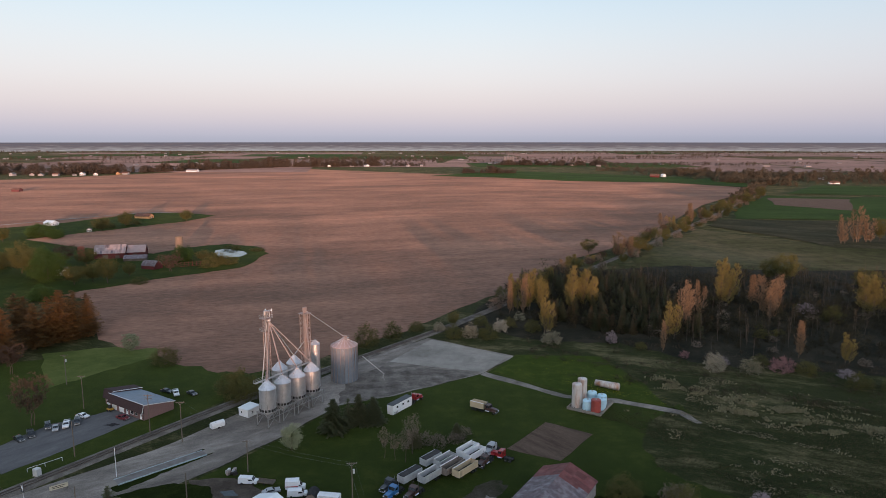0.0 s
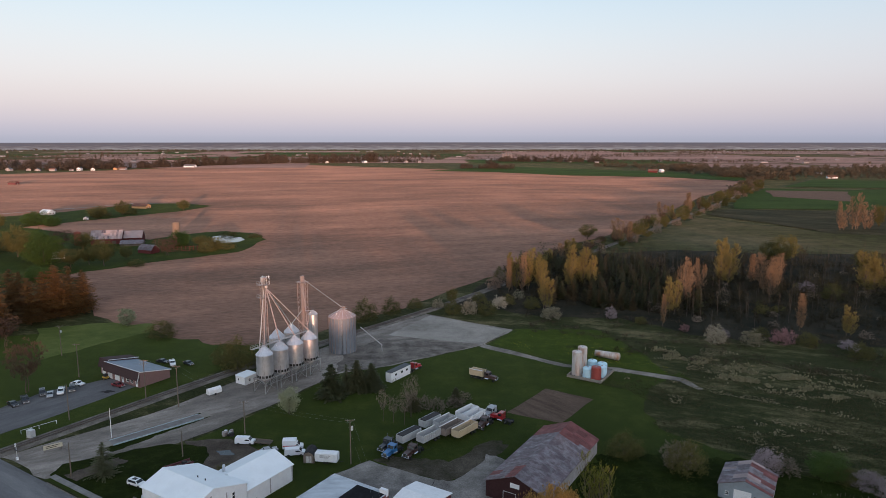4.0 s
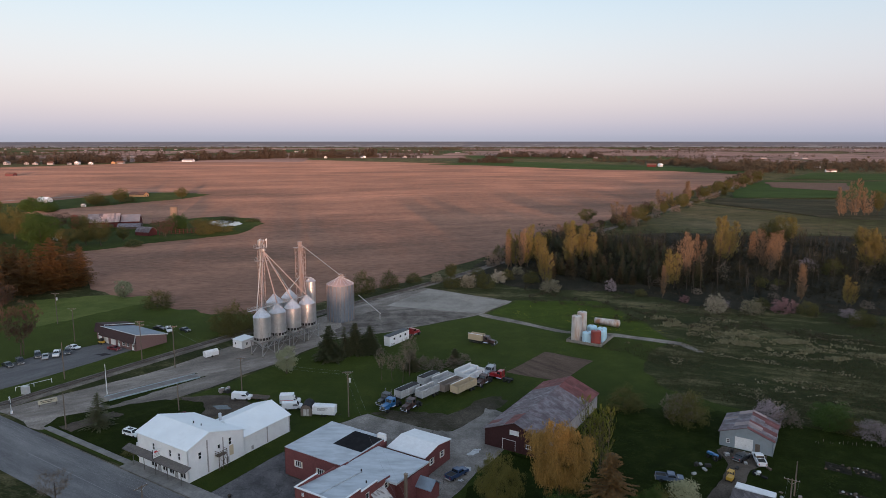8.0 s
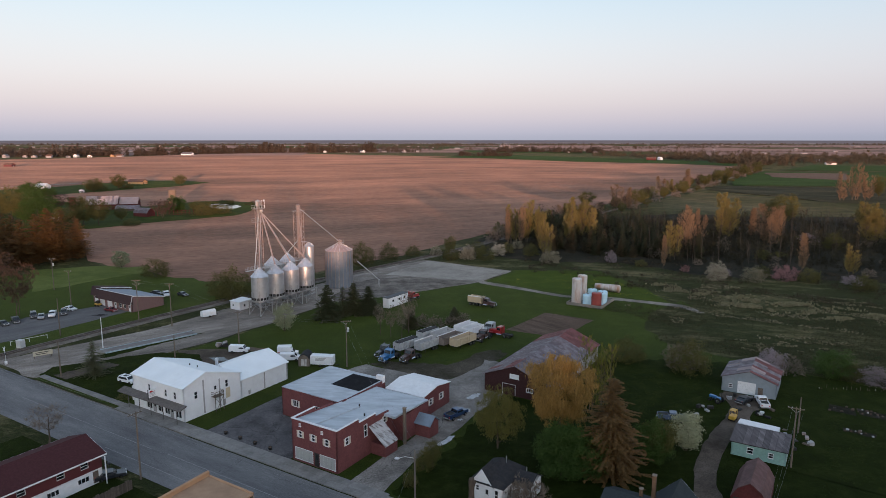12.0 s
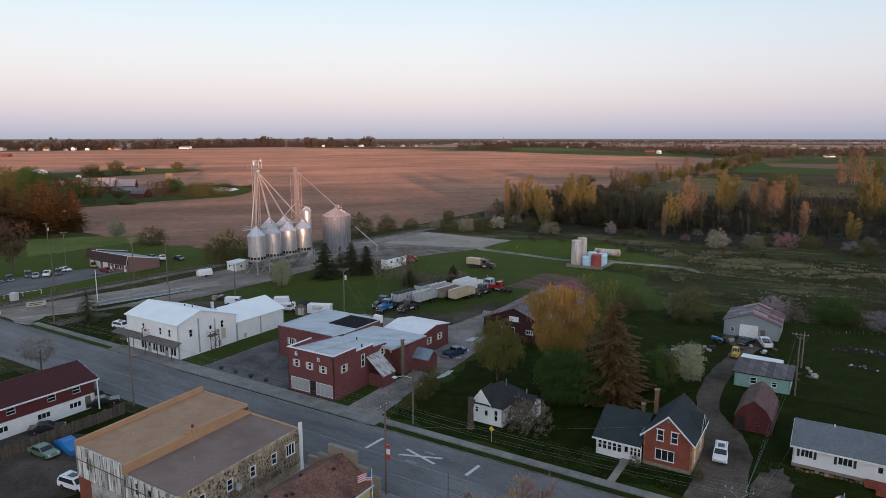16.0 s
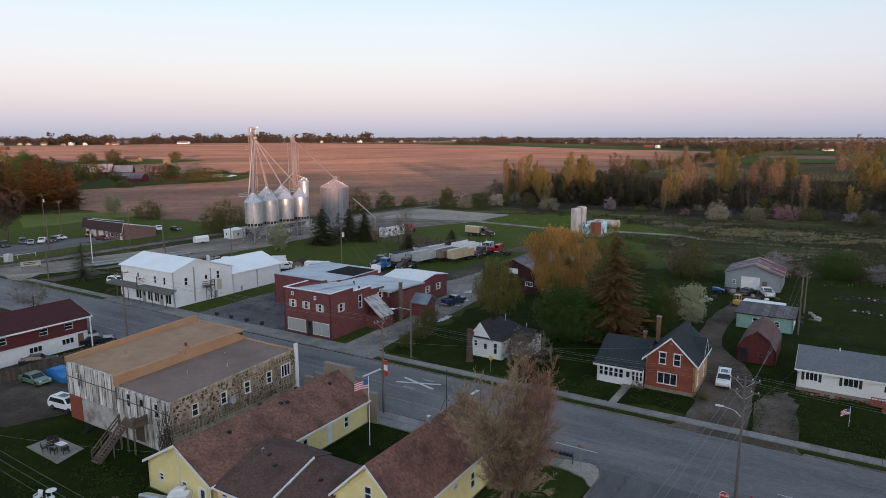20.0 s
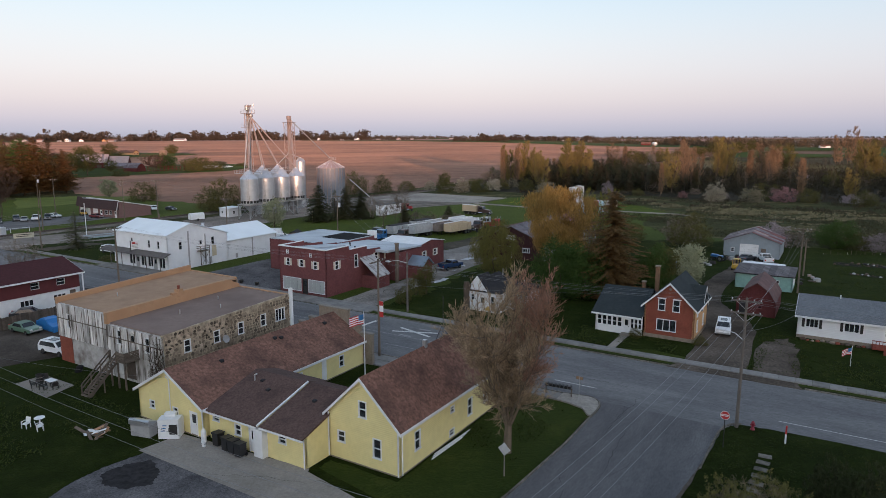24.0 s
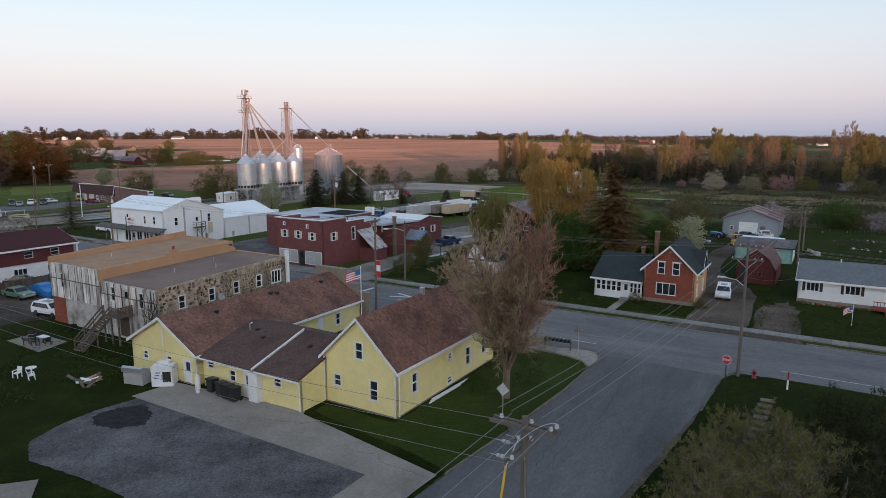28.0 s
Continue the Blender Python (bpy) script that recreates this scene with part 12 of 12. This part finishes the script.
def chair(u, v, rot, material, label):
    t = thing("garden_chair", u, v, rot, 0.05, label, "chair", "garden chairs")
    part("seat", rbox(-0.27, 0.27, -0.25, 0.25, 0.38, 0.43, 0.02, 1), material, t)
    bm = rbox(-0.25, 0.25, -0.03, 0.03, 0, 0.5, 0.02, 1)
    bm.transform(Matrix.Translation((0, 0.26, 0.42)) @ Matrix.Rotation(radians(-14), 4, "X"))
    part("backrest", bm, material, t)
    for sx in (-0.25, 0.25):
        for sy in (-0.22, 0.24):
            part("leg", B(sx - 0.03, sx + 0.03, sy - 0.03, sy + 0.03, 0, 0.4), material, t)
        part("armrest", B(sx - 0.035, sx + 0.035, -0.24, 0.26, 0.6, 0.64), material, t)
        part("arm_post", B(sx - 0.025, sx + 0.025, -0.22, -0.16, 0.42, 0.6), material, t)


chair(-60.2, 26.9, 20, M_WHITE, "white plastic garden chair on the grass")
chair(-58.6, 27.3, 160, M_WHITE, "white plastic garden chair on the grass")
chair(-64.0, 25.0, 60, M_WHITE, "white plastic garden chair on the grass")
for u, v, r in ((-69.6, 32.4, 150), (-68.2, 32.6, 200), (-67.2, 33.3, 250), (-70.0, 33.8, 60)):
    chair(u, v, r, M_DARKFRAME, "dark metal patio chair")
t = thing("garden_table", -59.8, 27.9, 0, 0.03, "small round white garden table", "table")
part("tabletop", lathe([(0, 0.68), (0.45, 0.68), (0.45, 0.72), (0, 0.72)], 18), M_WHITE, t)
part("leg", T((0, 0, 0), (0, 0, 0.68), 0.06, seg=8), M_WHITE, t)
part("foot", lathe([(0.28, 0), (0.25, 0.04), (0, 0.06)], 14), M_WHITE, t)
t = thing("fire_barrel", -70.4, 33.4, 0, 0.08, "dark steel fire barrel on the patio", "barrel")
part("drum", lathe([(0.34, 0), (0.34, 0.95), (0.31, 0.95), (0.31, 0.1), (0, 0.1)], 18), M_DARKFRAME, t)
for z in (0.3, 0.62):
    part("hoop", lathe([(0.34, z - 0.03), (0.365, z), (0.34, z + 0.03)], 18), M_STEEL_RUST, t)
t = thing("patio_table", -68.6, 33.6, 0, 0.08, "low dark patio table", "table")
part("tabletop", rbox(-0.6, 0.6, -0.4, 0.4, 0.55, 0.6, 0.02, 1), M_WHITE, t)
for x in (-0.5, 0.5):
    for y in (-0.3, 0.3):
        part("leg", B(x - 0.03, x + 0.03, y - 0.03, y + 0.03, 0, 0.55), M_DARKFRAME, t)
t = thing("brush_pile", -53.6, 29.4, 0, 0.02, "heap of broken boards and white rubbish", "rubbish heap")
for i in range(14):
    part("scrap_board", B(-0.7, 0.7, -0.12, 0.12, 0, 0.04), rng.choice([M_OLDWOOD_DK, M_WHITE, M_PARAPET, M_OLDWOOD_DK]), t).matrix_basis = pose(rng.uniform(-1.1, 1.1), rng.uniform(-0.7, 0.7), rng.uniform(0.05, 0.5), rng.uniform(-35, 35), rng.uniform(-35, 35), rng.uniform(0, 180))
t = thing("lumber", -26.0, 41.4, 88, 0.02, "white downpipe lengths lying in grass", "pipes")
for k in range(3):
    part("pipe", T((-0.5 + k * 0.4, k * 0.16, 0.06), (4.2 + k * 0.8, k * 0.12, 0.06), 0.05, seg=6), M_WHITE, t)
# board fence behind the old store
t = thing("board_fence", -94.3, 36.0, 90, 0, "dark weathered board fence", "fence")
for k in range(102):
    part("board", B(k * 0.2 + 0.005, k * 0.2 + 0.19, -0.02, 0.02, 0.05, 1.75 + rng.uniform(-0.05, 0.05)), M_FENCE, t)
for z in (0.4, 1.4):
    part("rail", B(0, 20.4, 0.02, 0.09, z - 0.05, z + 0.05), M_FENCE, t)
for k in range(9):
    part("post", B(k * 2.5 - 0.06, k * 2.4 + 0.06, 0.02, 0.14, 0, 1.85), M_FENCE, t)
t = thing("tyre_stack", -70.2, 37.4, 0, 0.04, "stack of old black tyres", "heap")
for k in range(3):
    part("tyre", lathe([(0.2, 0.0), (0.36, 0.02), (0.38, 0.12), (0.36, 0.22), (0.2, 0.24), (0.2, 0.0)], 16), M_BLACK, t).matrix_basis = pose(0.1 * k, 0.05 * k, 0.24 * k)
t = thing("roadside_stand", -103.4, 61.0 - 3.0, 0, 0.1, "black mailbox on a stand by the street", "mailbox")
part("post", B(-0.05, 0.05, -0.05, 0.05, 0, 1.0), M_OLDWOOD_DK, t)
part("box", rbox(-0.35, 0.35, -0.16, 0.16, 1.0, 1.3, 0.05, 1), M_BLACKPLAST, t)
# planters before the forecourt
for k, u in enumerate((-97.5, -93.5, -89.5, -85.6)):
    t = thing("planter", u, 77.8, 0, 0.15, "dark round concrete planter by the pavement", "planter", "planters")
    part("tub", lathe([(0.3, 0), (0.42, 0.45), (0.36, 0.45), (0.3, 0.1), (0, 0.1)], 14), M_DARKFRAME, t)
    part("soil", lathe([(0.35, 0.38), (0, 0.42)], 12), M_GARDEN, t)
# bare trunk and clutter round the cottage and sheds
t = thing("tree_stump", -45.2, 80.6, 0, 0, "tall cut tree trunk before the cottage", "stump")
part("trunk", lathe([(0.65, 0), (0.5, 0.5), (0.42, 3.0), (0.46, 4.2), (0.4, 4.9), (0, 4.8)], 12), M_BARK, t)
part("stub", T((0.2, 0, 3.4), (0.55, 0.1, 4.6), 0.26, 0.22, 8), M_BARK, t)
cl = random.Random(44)
for k in range(26):
    u, v = cl.choice([(-22, 140), (-24, 134), (-13, 143), (-19, 147), (-4.6, 134), (-3.4, 130.8)])
    t = thing("yard_scrap", u + cl.uniform(-3, 3), v + cl.uniform(-2.5, 2.5), cl.uniform(0, 180), 0.02, "piece of discarded farm scrap", "scrap", "yard scrap")
    part("piece", rbox(-cl.uniform(0.2, 0.9), 0.4, -0.3, 0.3, 0, cl.uniform(0.2, 0.8), 0.05, 1), cl.choice([M_DARKFRAME, M_STEEL_RUST, M_DARKFRAME, M_OLDWOOD_DK, M_BLACK, M_GREYTRIM]), t)
for k in range(22):
    t = thing("stake", -2.4 + k * 0.9 + cl.uniform(-0.4, 0.4), 164.8 + k * 0.38 + cl.uniform(-0.6, 0.6), 0, 0, "short pale garden stake", "stake", "garden stakes")
    part("stick", B(-0.04, 0.04, -0.04, 0.04, 0, cl.uniform(0.3, 0.9)), cl.choice([M_OLDWOOD, M_OLDWOOD_DK, M_FENCE]), t)
for k, (u, v, w, d) in enumerate(((-0.2, 152.0, 5.0, 3.6), (5.4, 152.6, 4.6, 3.4), (2.7, 142.0, 5.4, 1.9))):
    flat("garden_bed", wavy([(u, v), (u + w, v - 0.6), (u + w, v + d - 0.6), (u, v + d)], 3, 0.2, 60 + k), 0.05, M_BED, True, "dug vegetable bed", category="garden bed")
for k in range(34):
    u, v = (cl.uniform(0, 9.6), cl.uniform(151.8, 155.6)) if k < 22 else (cl.uniform(2.8, 7.8), cl.uniform(141.8, 143.6))
    t = thing("bed_plant", u, v, cl.uniform(0, 360), 0.04, "low plant or edging stone in a vegetable bed", "plant", "vegetable bed plants")
    rr = cl.uniform(0.12, 0.34)
    part("clump", lathe([(rr, 0), (rr * 1.1, rr * 0.5), (rr * 0.6, rr), (0, rr * 1.15)], 7), cl.choice([M_GARDEN, M_OLDWOOD_DK, M_DARKFRAME, M_BARK, M_BARK, M_GREYTRIM]), t)
# flower border of the bungalow
for k in range(24):
    t = thing("border_plant", -2.4 + k * 0.55, 92.6 + cl.uniform(-0.3, 0.3), cl.uniform(0, 360), 0, "low border plant or stone before the bungalow", "plant", "border plants")
    rr = cl.uniform(0.18, 0.34)
    part("clump", lathe([(rr, 0), (rr * 1.1, rr * 0.5), (rr * 0.6, rr), (0, rr * 1.15)], 8), cl.choice([M_REDBRICK, M_MORTAR, M_GARDEN, M_OLDWOOD_DK]), t)

# ---- stones of the old store's side wall ----
store = bpy.data.objects["old_store"]
sr = random.Random(3)
shapes = []
for k in range(8):
    bm = bmesh.new()
    bmesh.ops.create_icosphere(bm, subdivisions=1, radius=0.5)
    for v_ in bm.verts:
        v_.co *= 1 + 0.25 * noise.noise(v_.co * 2 + Vector((k * 7, 0, 0)))
        v_.co.x *= 0.22
    me = bpy.data.meshes.new("stone")
    bm.to_mesh(me)
    bm.free()
    me.materials.append(M_STONE)
    shapes.append(me)
holes = [(2.6, 3.4, 0.8, 1.35), (6.4, 3.4, 0.8, 1.35), (9.8, 3.5, 0.8, 1.35), (13.2, 3.6, 0.8, 1.4), (15.6, 3.6, 1.5, 1.5)]
z = 1.9
count = 0
rest_v, rest_f = [], []
while z < 6.3:
    y = 0.15 + sr.uniform(0, 0.2)
    row = sr.uniform(0.24, 0.38)
    while y < 18.0:
        wd = sr.uniform(0.2, 0.62)
        if z + row / 2 < 5.72 + 0.7 * y / 18.2 and not any(a - 0.2 < y + wd / 2 < a + w + 0.2 and b - 0.15 < z + row / 2 < b + h + 0.15 for a, b, w, h in holes):
            m = Matrix.Translation((19.02, y + wd / 2, z + row / 2)) @ Matrix.Rotation(sr.uniform(-0.6, 0.6), 4, "X") @ Matrix.Diagonal((0.4, wd * sr.uniform(0.7, 1.2), row * sr.uniform(0.7, 1.35), 1))
            bare = noise.noise(Vector((y * 0.42, z * 0.9, 3.3))) + 0.25 * (z - 4.6)
            if bare > 0.42 and sr.random() < 0.8:
                y += wd
                continue
            me = sr.choice(shapes)
            if y < 8 and z > 3.0 and count < 300:
                alike("stone", me, store, m)
                count += 1
            else:
                k = len(rest_v)
                rest_v += [tuple(m @ v_.co) for v_ in me.vertices]
                rest_f += [tuple(k + i for i in f.vertices) for f in me.polygons]
        y += wd
    z += row * 0.95
M_STONE_REST = leafmat("joined_field_stone", (0.055, 0.042, 0.034), (0.47, 0.375, 0.275))
tagged(alike("stone_facing", raw_mesh("stone_facing", rest_v, rest_f, M_STONE_REST), store, Matrix()), kind="stuff")
